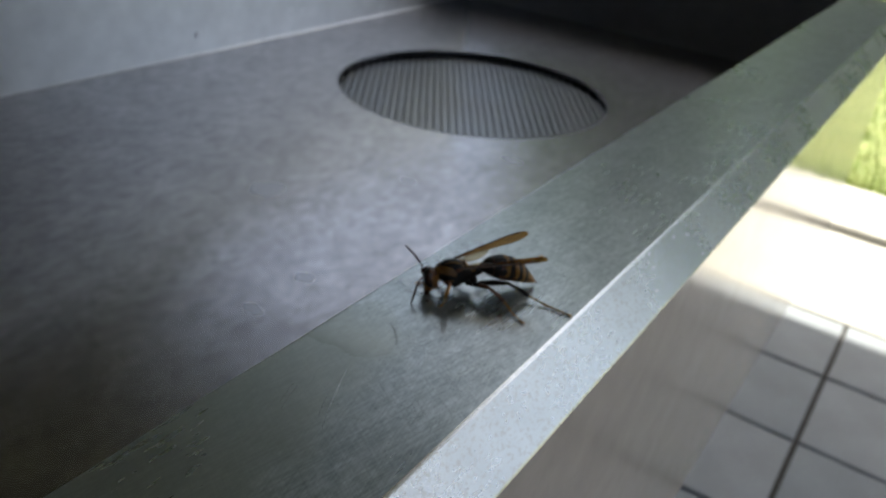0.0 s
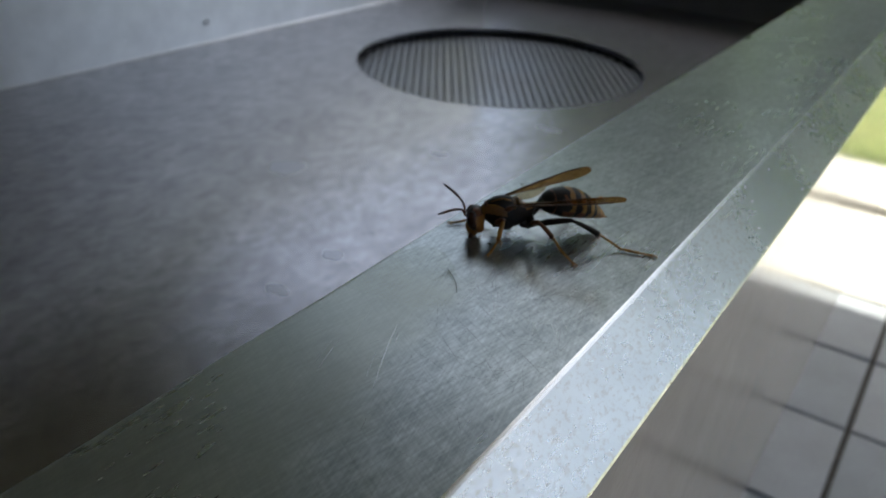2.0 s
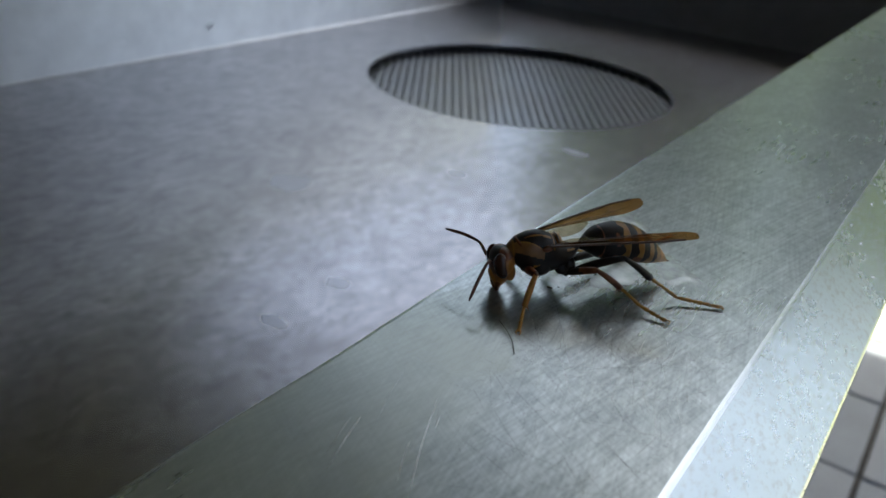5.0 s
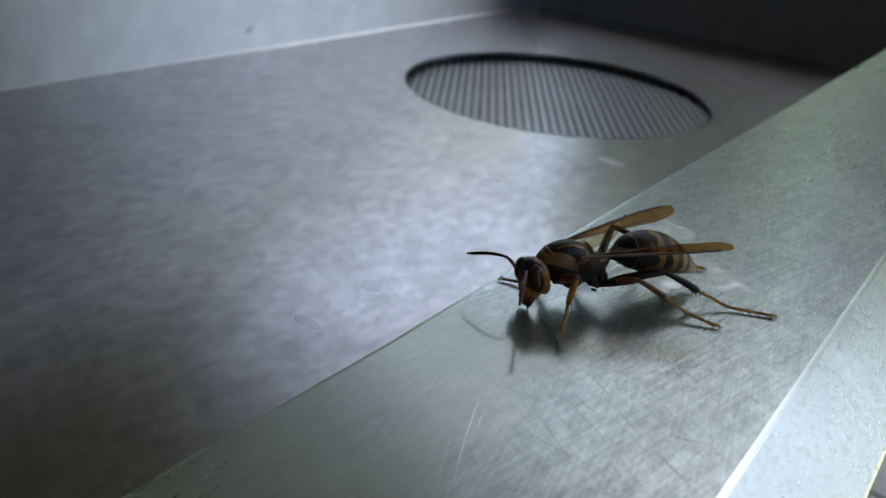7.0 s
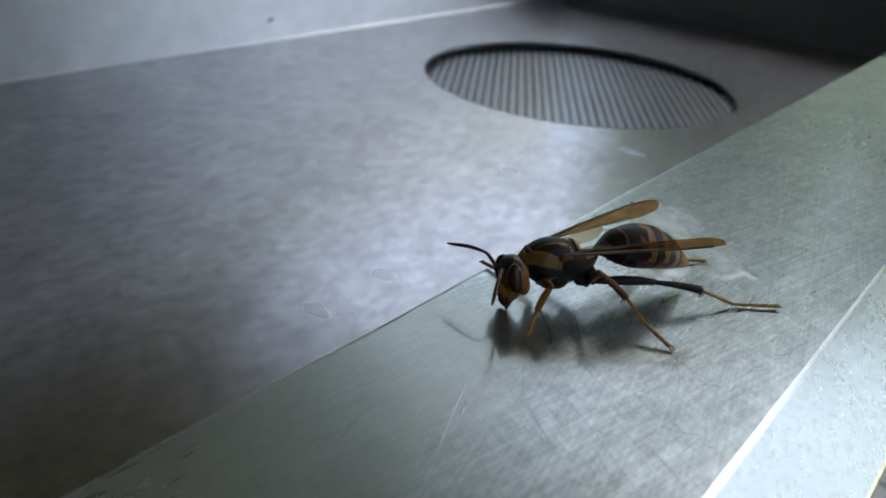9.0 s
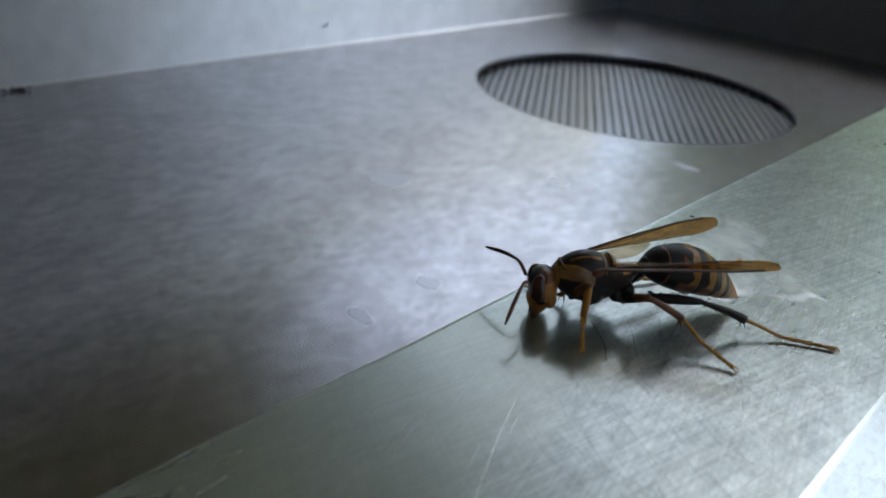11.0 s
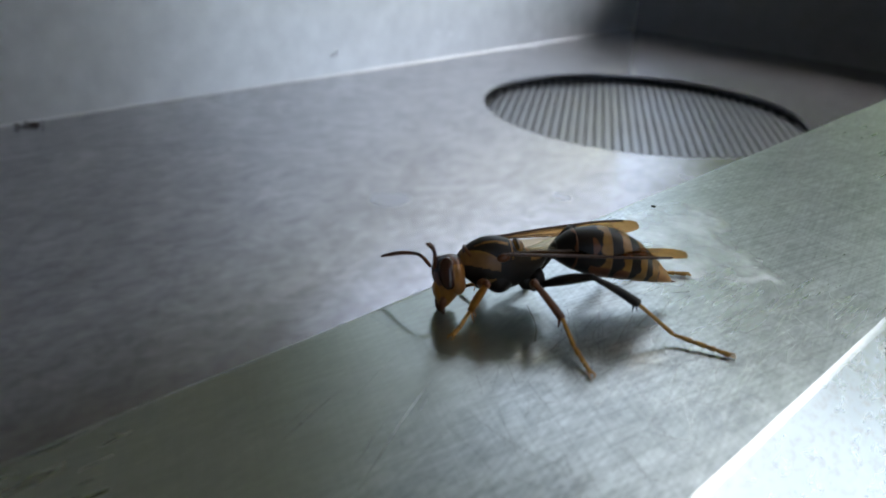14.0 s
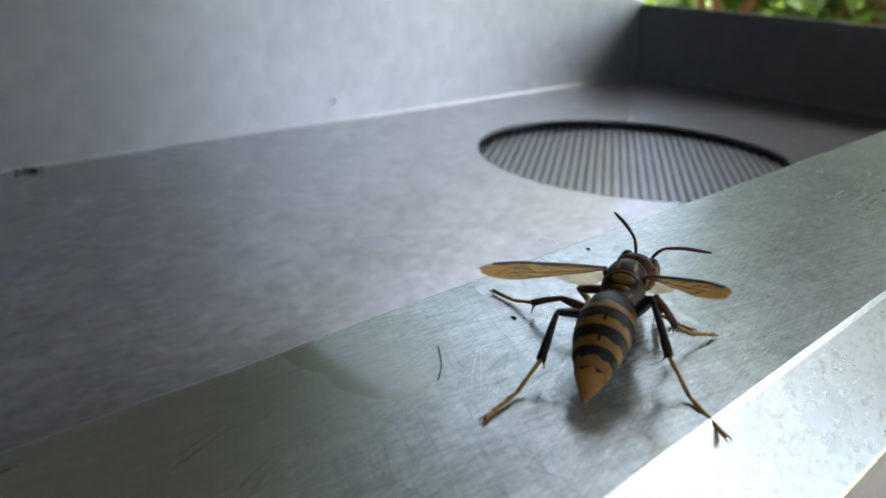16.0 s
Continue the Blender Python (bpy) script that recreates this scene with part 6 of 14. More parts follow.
    walk(limbs["fore", "left"][1], [
        (0, pose(0.00353, 0.00442, -0.00023, 0.6, 8.9, 65)), (0.17, pose(0.00292, 0.00413, 0.00024, -0.6, 11.5, 52.8)),
        (0.25, pose(0.00443, 0.00311, 0.0012, 1.2, 45.4, 128.9)), (0.33, pose(0.00305, 0.0039, 0.00059, -3.1, 60.7, 26.6)),
        (0.5, pose(0.00354, 0.0044, -0.00017, 1.8, 64, -42.1)), (0.75, pose(0.00336, 0.0044, -0.00019, 2.5, 63.1, -61.9)),
        (1, pose(0.0032, 0.00442, -0.00024, 2.4, 61.8, -70.8)), (1.25, pose(0.00302, 0.00429, -0.00002, 3.3, 67.7, -56.4)),
        (1.5, pose(0.00284, 0.00417, 0.00015, 3.3, 71.3, -35.6)), (1.75, pose(0.00275, 0.00409, 0.00023, 3.4, 74.3, -38.3)),
        (2, pose(0.00267, 0.00402, 0.00031, 4.1, 77, -45.5)), (2.25, pose(0.00253, 0.00404, 0.00021, 4.6, 76.4, -48.3)),
        (2.5, pose(0.00238, 0.00406, 0.00011, 6.7, 76, -49.8)), (2.75, pose(0.00242, 0.00398, 0.00026, 12, 77.9, -44.8)),
        (3, pose(0.00245, 0.00389, 0.0004, 18.1, 79.4, -40.8)), (3.17, pose(0.00278, 0.00406, 0.0003, 8.7, 67.3, -63.1)),
        (3.25, pose(0.00294, 0.00413, 0.00023, 7.1, 67.1, -61)), (3.33, pose(0.00311, 0.00424, 0.00009, 1.3, 64.9, -34.4)),
        (3.5, pose(0.00343, 0.00434, -0.00006, 1.9, 55.8, -60.7)), (3.75, pose(0.00343, 0.00431, 0.00001, 0.7, 60, -69.9)),
        (4, pose(0.00343, 0.00428, 0.00006, -0.9, 64.2, -80)), (4.25, pose(0.00341, 0.00429, 0.00004, -2.2, 61.4, -86.8)),
        (4.5, pose(0.00331, 0.00418, 0.00023, -1.3, 75.7, 10.1)), (4.75, pose(0.00368, 0.00464, -0.00088, 2.9, 56.4, 53)),
        (5, pose(0.00352, 0.00458, -0.00064, 4.4, 64.3, 47.2)), (5.25, pose(0.00338, 0.0045, -0.00042, 5.9, 71.8, 38.7)),
        (5.5, pose(0.00328, 0.00442, -0.00024, 5.8, 78.7, 23.3)), (5.75, pose(0.00322, 0.00437, -0.00013, -8.1, 83.6, -17.4)),
        (6, pose(0.00318, 0.00434, -0.00008, -29.4, 82.2, -76.4)), (6.25, pose(0.00315, 0.00433, -0.00007, -25.2, 77.7, -99.5)),
        (6.5, pose(0.00312, 0.00434, -0.00008, -20.4, 74.2, -108.6)), (6.75, pose(0.00304, 0.00425, 0.00006, -18.5, 73.5, -109.3)),
        (7, pose(0.00295, 0.00415, 0.0002, -15.9, 73.2, -109.9)), (7.25, pose(0.00274, 0.00412, 0.00018, -12.2, 72.6, -105.8)),
        (7.5, pose(0.00254, 0.00408, 0.00016, -7.3, 71.8, -102.4)), (7.67, pose(0.00242, 0.00323, 0.00107, -9.8, 78.6, -25.3)),
        (7.75, pose(0.0019, 0.00387, 0.00007, -1.8, 15.4, -24.6)), (7.83, pose(0.00124, 0.00283, 0.00062, -1.5, 12.2, 43)),
        (8, pose(0.00231, 0.00385, 0.00038, -2, 8.9, 44.5)), (8.17, pose(0.002, 0.0038, 0.00024, -2, 10.4, 31.5)),
        (8.25, pose(0.00301, 0.0043, -0.00003, -1.3, 41.8, -61.9)), (8.33, pose(0.00301, 0.00413, 0.00025, -4.5, 60.7, 4.7)),
        (8.5, pose(0.00403, 0.0046, -0.00086, -4.3, 64.6, -68.2)), (8.75, pose(0.00392, 0.00457, -0.00068, -3.5, 63.8, -75.7)),
        (9, pose(0.00381, 0.00452, -0.0005, -3, 64.1, -79.3)), (9.25, pose(0.00369, 0.00445, -0.00031, -2.6, 65.6, -80.3)),
        (9.5, pose(0.00357, 0.00438, -0.00013, -2.2, 67.9, -79.8)), (9.75, pose(0.00345, 0.00429, 0.00004, -1.8, 70.9, -78.4)),
        (10, pose(0.00333, 0.00419, 0.0002, -1.1, 74.1, -76.9)), (10.25, pose(0.00321, 0.00409, 0.00035, 0.3, 77.1, -76.2)),
        (10.5, pose(0.00309, 0.00398, 0.00049, 3.2, 79.5, -78.1)), (10.75, pose(0.00297, 0.00386, 0.00062, 7.7, 80.6, -84.7)),
        (11, pose(0.00286, 0.00372, 0.00075, 11.2, 80, -95.2)), (11.17, pose(0.00336, 0.00411, 0.00033, 3.4, 62, -70.5)),
        (11.25, pose(0.00362, 0.00428, 0.00005, 4.2, 64.6, -68.4)), (11.33, pose(0.00406, 0.00448, -0.00048, -1.7, 58.9, -17.6)),
        (11.5, pose(0.00438, 0.00453, -0.00087, 1.3, 54.2, -42.9)), (12, pose(0.00385, 0.00468, -0.00112, 1.5, 50.5, -35.4)),
        (12.25, pose(0.00368, 0.00465, -0.0009, 1.5, 56.5, -45.5)), (12.5, pose(0.00355, 0.00461, -0.00075, 0.6, 61.3, -59.3)),
        (12.75, pose(0.00334, 0.00454, -0.00054, -0.1, 64.9, -58.6)), (13, pose(0.00313, 0.00445, -0.00034, -0.5, 68.4, -57.7)),
        (13.5, pose(0.00319, 0.00435, -0.00009, 0.8, 62.5, -51.7)), (13.75, pose(0.00333, 0.0044, -0.00019, -0.5, 59.9, -58.5)),
        (14, pose(0.00348, 0.00446, -0.0003, -2.4, 58.8, -56.9)), (14.25, pose(0.00276, 0.00449, -0.00058, -6.9, 64.4, -20)),
        (14.5, pose(0.00229, 0.00453, -0.00141, -1.8, 52.9, 27)), (14.67, pose(0.00364, 0.00472, -0.00218, 0.6, 41.6, 54.1)),
        (14.75, pose(0.00363, 0.00474, -0.00155, -2.4, 56.9, 7.2)), (14.83, pose(0.00407, 0.00469, -0.00149, -3.4, 53, -60.8)),
        (15, pose(0.00517, 0.00433, -0.00207, -2.9, 60.1, -30.3)), (15.1, pose(0.00505, 0.0044, -0.00154, -1.8, 53, -39.9)),
        (15.2, pose(0.00543, 0.00421, -0.00177, -3, 38.6, -8.2)), (15.3, pose(0.00518, 0.00431, -0.00223, -5.5, 33.7, 5.1)),
        (15.4, pose(0.0055, 0.00401, -0.00271, -1.7, 22.3, 56.2)), (15.5, pose(0.0055, 0.0041, -0.00235, -0.8, 39.6, 31.1)),
        (15.6, pose(0.00164, 0.00425, -0.00144, -3.1, 40.2, 4.3)), (15.7, pose(0.00166, 0.00426, -0.00147, -1.3, 40.5, 1)),
        (15.8, pose(0.00161, 0.00423, -0.00148, -0.4, 28.7, 16.3)), (15.9, pose(0.00167, 0.00427, -0.00151, -0.5, 28.1, 11.9)),
        (16, pose(0.00168, 0.00427, -0.00143, -4.1, 42, -16.5)),
    ])
    walk(limbs["fore", "left"][2], [
        (0, pose(0.00505, 0.00769, -0.00079, -5.7, 69.7, -87.4)), (0.17, pose(0.00508, 0.00697, -0.00049, -3.7, 77.3, -90.1)),
        (0.25, pose(0.00283, 0.0051, -0.0014, -1.8, 32.8, 13)), (0.33, pose(0.00465, 0.00469, -0.00259, -1.8, 33.1, 29.3)),
        (0.5, pose(0.00473, 0.00333, -0.00345, -2, 14.5, 44)), (0.75, pose(0.00414, 0.00295, -0.00344, -2, 17.6, 43.7)),
        (1, pose(0.00377, 0.00279, -0.00345, -2, 18.9, 43.5)), (1.25, pose(0.00378, 0.00314, -0.00339, -2.1, 16.4, 45.4)),
        (1.5, pose(0.00379, 0.00349, -0.0033, -2.3, 13.1, 49.7)), (1.75, pose(0.00353, 0.00348, -0.00327, -2.5, 12.2, 54)),
        (2, pose(0.00324, 0.00343, -0.00324, -2.7, 13.3, 58.2)), (2.25, pose(0.00309, 0.0034, -0.00333, -3.2, 15.8, 63.2)),
        (2.5, pose(0.00295, 0.00339, -0.00342, -3.9, 17.2, 66.6)), (2.75, pose(0.00296, 0.00344, -0.0033, -4.2, 15.6, 73.6)),
        (3, pose(0.00296, 0.00345, -0.00318, -4.5, 14.3, 77.6)), (3.17, pose(0.00342, 0.0028, -0.00307, -4.2, 20.8, 84.2)),
        (3.25, pose(0.00362, 0.0029, -0.00313, -3.7, 5.3, 63.1)), (3.33, pose(0.00438, 0.00337, -0.00321, -3.5, 20.9, 44.6)),
        (3.5, pose(0.00443, 0.00255, -0.00307, -3.3, 29.5, 48.9)), (3.75, pose(0.00405, 0.0026, -0.00315, -1.8, 29.1, 55.8)),
        (4, pose(0.00371, 0.00272, -0.00322, -0.3, 27.2, 63.2)), (4.25, pose(0.0035, 0.00255, -0.00316, 0.6, 30.2, 64.7)),
        (4.5, pose(0.00419, 0.00434, -0.0033, 1.4, 9.5, 66.5)), (4.75, pose(0.00489, 0.00625, -0.00392, 2.1, 14.4, 66.4)),
        (5, pose(0.00459, 0.00574, -0.00392, 2.8, 15.6, 65.7)), (5.25, pose(0.00427, 0.00521, -0.00388, 3.5, 18, 64.8)),
        (5.5, pose(0.00394, 0.00471, -0.00381, 4, 20.6, 64)), (5.75, pose(0.00361, 0.00425, -0.00375, 4.5, 22.8, 63.4)),
        (6, pose(0.0033, 0.00386, -0.00369, 4.9, 24.7, 62.9)), (6.25, pose(0.00302, 0.00357, -0.00363, 5.2, 26.2, 62.6)),
        (6.5, pose(0.0028, 0.0034, -0.00359, 5.3, 26.9, 62.3)), (6.75, pose(0.00269, 0.00327, -0.00343, 5, 30.5, 61)),
        (7, pose(0.00259, 0.00316, -0.00329, 4.2, 32.5, 59.7)), (7.25, pose(0.00245, 0.00308, -0.0033, 3.2, 33.6, 63)),
        (7.5, pose(0.00229, 0.00297, -0.0033, 1.8, 34.4, 65.1)), (7.67, pose(0.00308, 0.00292, -0.0025, 0.8, 43.2, 75.2)),
        (7.75, pose(0.00509, 0.0024, -0.0009, 1.1, 44.5, 104.6)), (7.83, pose(0.00385, 0.00526, -0.00015, 31.3, 86.7, -152.3)),
        (8, pose(0.00488, 0.00637, -0.00019, 9, 79.5, -103.9)), (8.17, pose(0.00506, 0.00567, -0.00041, 7.6, 77.5, -121.2)),
        (8.25, pose(0.00429, 0.0019, -0.00246, -0.8, 20.6, 69.4)), (8.33, pose(0.00479, 0.00428, -0.00292, -1.5, 36.6, 47)),
        (8.5, pose(0.00461, 0.00315, -0.00415, -0.7, 12.1, 53.9)), (8.75, pose(0.00432, 0.00301, -0.00395, -0.7, 17, 54.3)),
        (9, pose(0.00411, 0.00296, -0.00378, -0.7, 20.6, 56)), (9.25, pose(0.00394, 0.00297, -0.00363, -0.7, 22.9, 58.7)),
        (9.5, pose(0.00381, 0.00303, -0.00351, -0.7, 24.1, 61.8)), (9.75, pose(0.00369, 0.00312, -0.0034, -0.7, 24.6, 65)),
        (10, pose(0.00355, 0.00322, -0.0033, -0.9, 24.9, 68)), (10.25, pose(0.0034, 0.0033, -0.0032, -1.1, 25.4, 70.6)),
        (10.5, pose(0.00323, 0.00333, -0.00309, -1.4, 26.3, 72.7)), (10.75, pose(0.00303, 0.00327, -0.00298, -1.7, 27.9, 74.3)),
        (11, pose(0.00281, 0.0031, -0.00284, -2.2, 29.9, 75.2)), (11.17, pose(0.00393, 0.0025, -0.00289, -2.2, 31.5, 96.1)),
        (11.25, pose(0.0042, 0.00283, -0.00324, -2.9, 8.4, 60.2)), (11.33, pose(0.00585, 0.00391, -0.0036, -3.1, 16.6, 37.9)),
        (11.5, pose(0.00595, 0.00308, -0.00382, -3.5, 14.3, 43.6)), (12, pose(0.00573, 0.00333, -0.00393, -2.3, 11.4, 49.9)),
        (12.25, pose(0.00509, 0.00321, -0.00394, -1.4, 15.6, 51.1)), (12.5, pose(0.00444, 0.00311, -0.00395, -0.6, 19.8, 54.7)),
        (12.75, pose(0.00415, 0.00322, -0.00384, -0.3, 18.9, 57.7)), (13, pose(0.00384, 0.00332, -0.00373, -0.1, 15.9, 57.4)),
        (13.5, pose(0.00423, 0.00303, -0.00332, -1.4, 21.9, 49.7)), (13.75, pose(0.00429, 0.00284, -0.00334, -2.1, 18.6, 53)),
        (14, pose(0.00451, 0.00288, -0.00342, -2.4, 15.2, 56.9)), (14.25, pose(0.00424, 0.00395, -0.00387, -0.7, 8.5, 61.8)),
        (14.5, pose(0.00425, 0.00553, -0.00431, 1.5, 2.4, 77)), (14.67, pose(0.00523, 0.00693, -0.0046, 1.7, 7.4, 84.5)),
        (14.75, pose(0.00561, 0.00499, -0.0046, 1.5, -11.6, 80.1)), (14.83, pose(0.00514, 0.00278, -0.00441, 0.8, 28.5, 62.1)),
        (15, pose(0.00674, 0.00342, -0.00522, 0.5, 20.2, 70.7)), (15.1, pose(0.00673, 0.00299, -0.00445, -1.7, 22.7, 38.2)),
        (15.2, pose(0.00824, 0.0038, -0.00405, -3.6, 35.7, 4.3)), (15.3, pose(0.0082, 0.00458, -0.00425, -6.1, 32.3, 11.2)),
        (15.4, pose(0.00738, 0.00681, -0.00409, -2.4, 36, -1)), (15.5, pose(0.0079, 0.00555, -0.00468, -2.6, 32.7, 1.4)),
        (15.6, pose(0.00442, 0.00446, -0.00379, -2.7, 39.3, -85.4)), (15.7, pose(0.00443, 0.00431, -0.00384, -3.7, 19.6, -135)),
        (15.8, pose(0.00468, 0.00513, -0.00323, -2.6, 33.5, -97.5)), (15.9, pose(0.00481, 0.00493, -0.00323, -1.9, 21.6, -78.7)),
        (16, pose(0.00428, 0.0035, -0.00387, -2.8, 12, -84)),
    ])
    walk(limbs["fore", "left"][3], [
        (0, pose(0.00508, 0.00696, -0.00277, -2.9, 47.2, -84.2)), (0.17, pose(0.00508, 0.0065, -0.00254, -1.4, 54.7, -87.7)),
        (0.25, pose(0.00455, 0.00549, -0.00254, -1.6, 10.2, 13.7)), (0.33, pose(0.00618, 0.00556, -0.00374, -1.6, 10.5, 30)),
        (0.5, pose(0.00615, 0.0047, -0.00396, -2, 2.8, 44.4)), (0.75, pose(0.00556, 0.0043, -0.00406, -1.9, 3, 44.2)),
        (1, pose(0.00518, 0.00413, -0.00412, -1.9, 3.1, 44.1)), (1.25, pose(0.00516, 0.00454, -0.00397, -2, 2.3, 45.9)),
        (1.5, pose(0.00508, 0.00501, -0.00377, -2.2, 1.6, 50.2)), (1.75, pose(0.0047, 0.0051, -0.00371, -2.4, 1.8, 54.4)),
        (2, pose(0.00429, 0.00513, -0.00371, -2.6, 2.1, 58.7)), (2.25, pose(0.00398, 0.00517, -0.00388, -3.1, 2.6, 63.9)),
        (2.5, pose(0.00373, 0.00519, -0.00403, -3.7, 2.9, 67.5)), (2.75, pose(0.00352, 0.00533, -0.00385, -4.1, 2.3, 74.6)),
        (3, pose(0.00338, 0.00539, -0.00369, -4.3, 1.6, 78.6)), (3.17, pose(0.00361, 0.00473, -0.0038, -4, 2.5, 85.5)),
        (3.25, pose(0.00457, 0.00476, -0.00333, -3.9, -17.2, 64.6)), (3.33, pose(0.00574, 0.00471, -0.00394, -3.3, 5.4, 45.6)),
        (3.5, pose(0.00563, 0.00393, -0.0041, -2.9, 6.9, 50.1)), (3.75, pose(0.00508, 0.00411, -0.00417, -1.6, 7.2, 56.5)),
        (4, pose(0.00454, 0.00437, -0.00417, -0.3, 7.5, 63.3)), (4.25, pose(0.00428, 0.00419, -0.00421, 0.5, 7.7, 64.4)),
        (4.5, pose(0.00502, 0.00624, -0.00365, 1.4, -13.1, 66)), (4.75, pose(0.00567, 0.00805, -0.00442, 2.1, 6.7, 66.1)),
        (5, pose(0.0054, 0.00752, -0.00447, 2.7, 6.9, 65.3)), (5.25, pose(0.0051, 0.00696, -0.0045, 3.3, 7.1, 64.2)),
        (5.5, pose(0.00478, 0.00642, -0.00453, 3.8, 7.4, 63.1)), (5.75, pose(0.00446, 0.00594, -0.00454, 4.2, 7.6, 62.2)),
        (6, pose(0.00415, 0.00553, -0.00455, 4.5, 7.8, 61.4)), (6.25, pose(0.00388, 0.00522, -0.00454, 4.7, 7.9, 60.9)),
        (6.5, pose(0.00366, 0.00503, -0.00453, 4.8, 7.9, 60.6)), (6.75, pose(0.00357, 0.00485, -0.0045, 4.3, 8.4, 59.2)),
        (7, pose(0.00349, 0.00469, -0.00442, 3.6, 9.9, 58)), (7.25, pose(0.00324, 0.00464, -0.00446, 2.7, 11, 61.8)),
        (7.5, pose(0.00303, 0.00455, -0.00449, 1.5, 11.7, 64.4)), (7.67, pose(0.00347, 0.0044, -0.00394, 0.7, 20.6, 74.8)),
        (7.75, pose(0.00472, 0.00385, -0.00237, 0.8, 21.9, 104.2)), (7.83, pose(0.00374, 0.0052, -0.00225, -5.1, 70.2, -8.4)),
        (8, pose(0.00479, 0.006, -0.00226, 3, 57, -110.3)), (8.17, pose(0.00482, 0.00528, -0.00247, 2.9, 55, -126.3)),
        (8.25, pose(0.00498, 0.00374, -0.0032, -0.8, -2, 69.8)), (8.33, pose(0.00594, 0.00551, -0.00418, -1.3, 14, 47.6)),
        (8.5, pose(0.00577, 0.00475, -0.00457, -0.7, 8.2, 53.9)), (8.75, pose(0.00545, 0.00458, -0.00454, -0.7, 8.1, 54.4)),
        (9, pose(0.00517, 0.00454, -0.00449, -0.6, 8, 56.2)), (9.25, pose(0.00493, 0.00458, -0.00443, -0.6, 7.8, 58.8)),
        (9.5, pose(0.0047, 0.00469, -0.00435, -0.6, 7.6, 62)), (9.75, pose(0.00448, 0.00482, -0.00426, -0.7, 7.4, 65.2)),
        (10, pose(0.00426, 0.00496, -0.00417, -0.8, 7.1, 68.2)), (10.25, pose(0.00402, 0.00507, -0.00409, -1, 6.9, 70.9)),
        (10.5, pose(0.00378, 0.0051, -0.00401, -1.2, 6.7, 73.2)), (10.75, pose(0.00353, 0.00505, -0.00395, -1.5, 6.6, 74.9)),
        (11, pose(0.00327, 0.00486, -0.00389, -1.9, 7.3, 76.1)), (11.17, pose(0.00374, 0.00428, -0.00399, -1.9, 8.9, 96.9)),
        (11.25, pose(0.00523, 0.00464, -0.00354, -3, -14.2, 61.4)), (11.33, pose(0.0074, 0.00511, -0.00419, -3, 3.5, 38.6)),
        (11.5, pose(0.00738, 0.00443, -0.00432, -3.4, 3.7, 44.2)), (12, pose(0.00701, 0.00486, -0.00433, -2.3, 3.5, 50.3)),
        (12.25, pose(0.00632, 0.00473, -0.00449, -1.4, 4.6, 51.4)), (12.5, pose(0.00556, 0.00468, -0.00464, -0.6, 5.8, 54.9)),
        (12.75, pose(0.00518, 0.00486, -0.0045, -0.3, 5, 57.8)), (13, pose(0.0049, 0.00497, -0.00429, -0.1, 4, 57.4)),
        (13.5, pose(0.00548, 0.0045, -0.0041, -1.3, 2.9, 50.2)), (13.75, pose(0.00546, 0.0044, -0.004, -2, 4, 53.5)),
        (14, pose(0.00558, 0.00452, -0.00395, -2.3, 5.2, 57.3)), (14.25, pose(0.0052, 0.00574, -0.00417, -0.7, 2.5, 61.9)),
        (14.5, pose(0.00471, 0.00755, -0.0044, 1.5, -1, 77)), (14.67, pose(0.00543, 0.00897, -0.00486, 1.7, -1.6, 84.2)),
        (14.75, pose(0.00596, 0.00702, -0.00418, 1.8, -34.2, 79.4)), (14.83, pose(0.00601, 0.00441, -0.00541, 0.7, 5.9, 61.7)),
        (15, pose(0.00737, 0.00524, -0.00593, 0.5, 5.3, 70.6)), (15.1, pose(0.00826, 0.0042, -0.00526, -1.5, 0.1, 38.9)),
        (15.2, pose(0.00995, 0.00393, -0.00527, -3, 13.1, 5.7)), (15.3, pose(0.00994, 0.00493, -0.00537, -5.2, 9.8, 13.6)),
        (15.4, pose(0.00908, 0.00678, -0.00533, -2, 13.4, 0)), (15.5, pose(0.00967, 0.0056, -0.00581, -2.2, 10.1, 2.4)),
        (15.6, pose(0.00455, 0.00283, -0.00513, -2.2, 16.7, -84.3)), (15.7, pose(0.00305, 0.00293, -0.00453, -3.5, 1, -133.8)),
        (15.8, pose(0.00445, 0.00339, -0.00439, -2.2, 10.9, -96.5)), (15.9, pose(0.00519, 0.00305, -0.00399, -1.8, 3.7, -78.1)),
        (16, pose(0.00448, 0.00152, -0.00429, -2.8, 1.9, -83.5)),
    ])
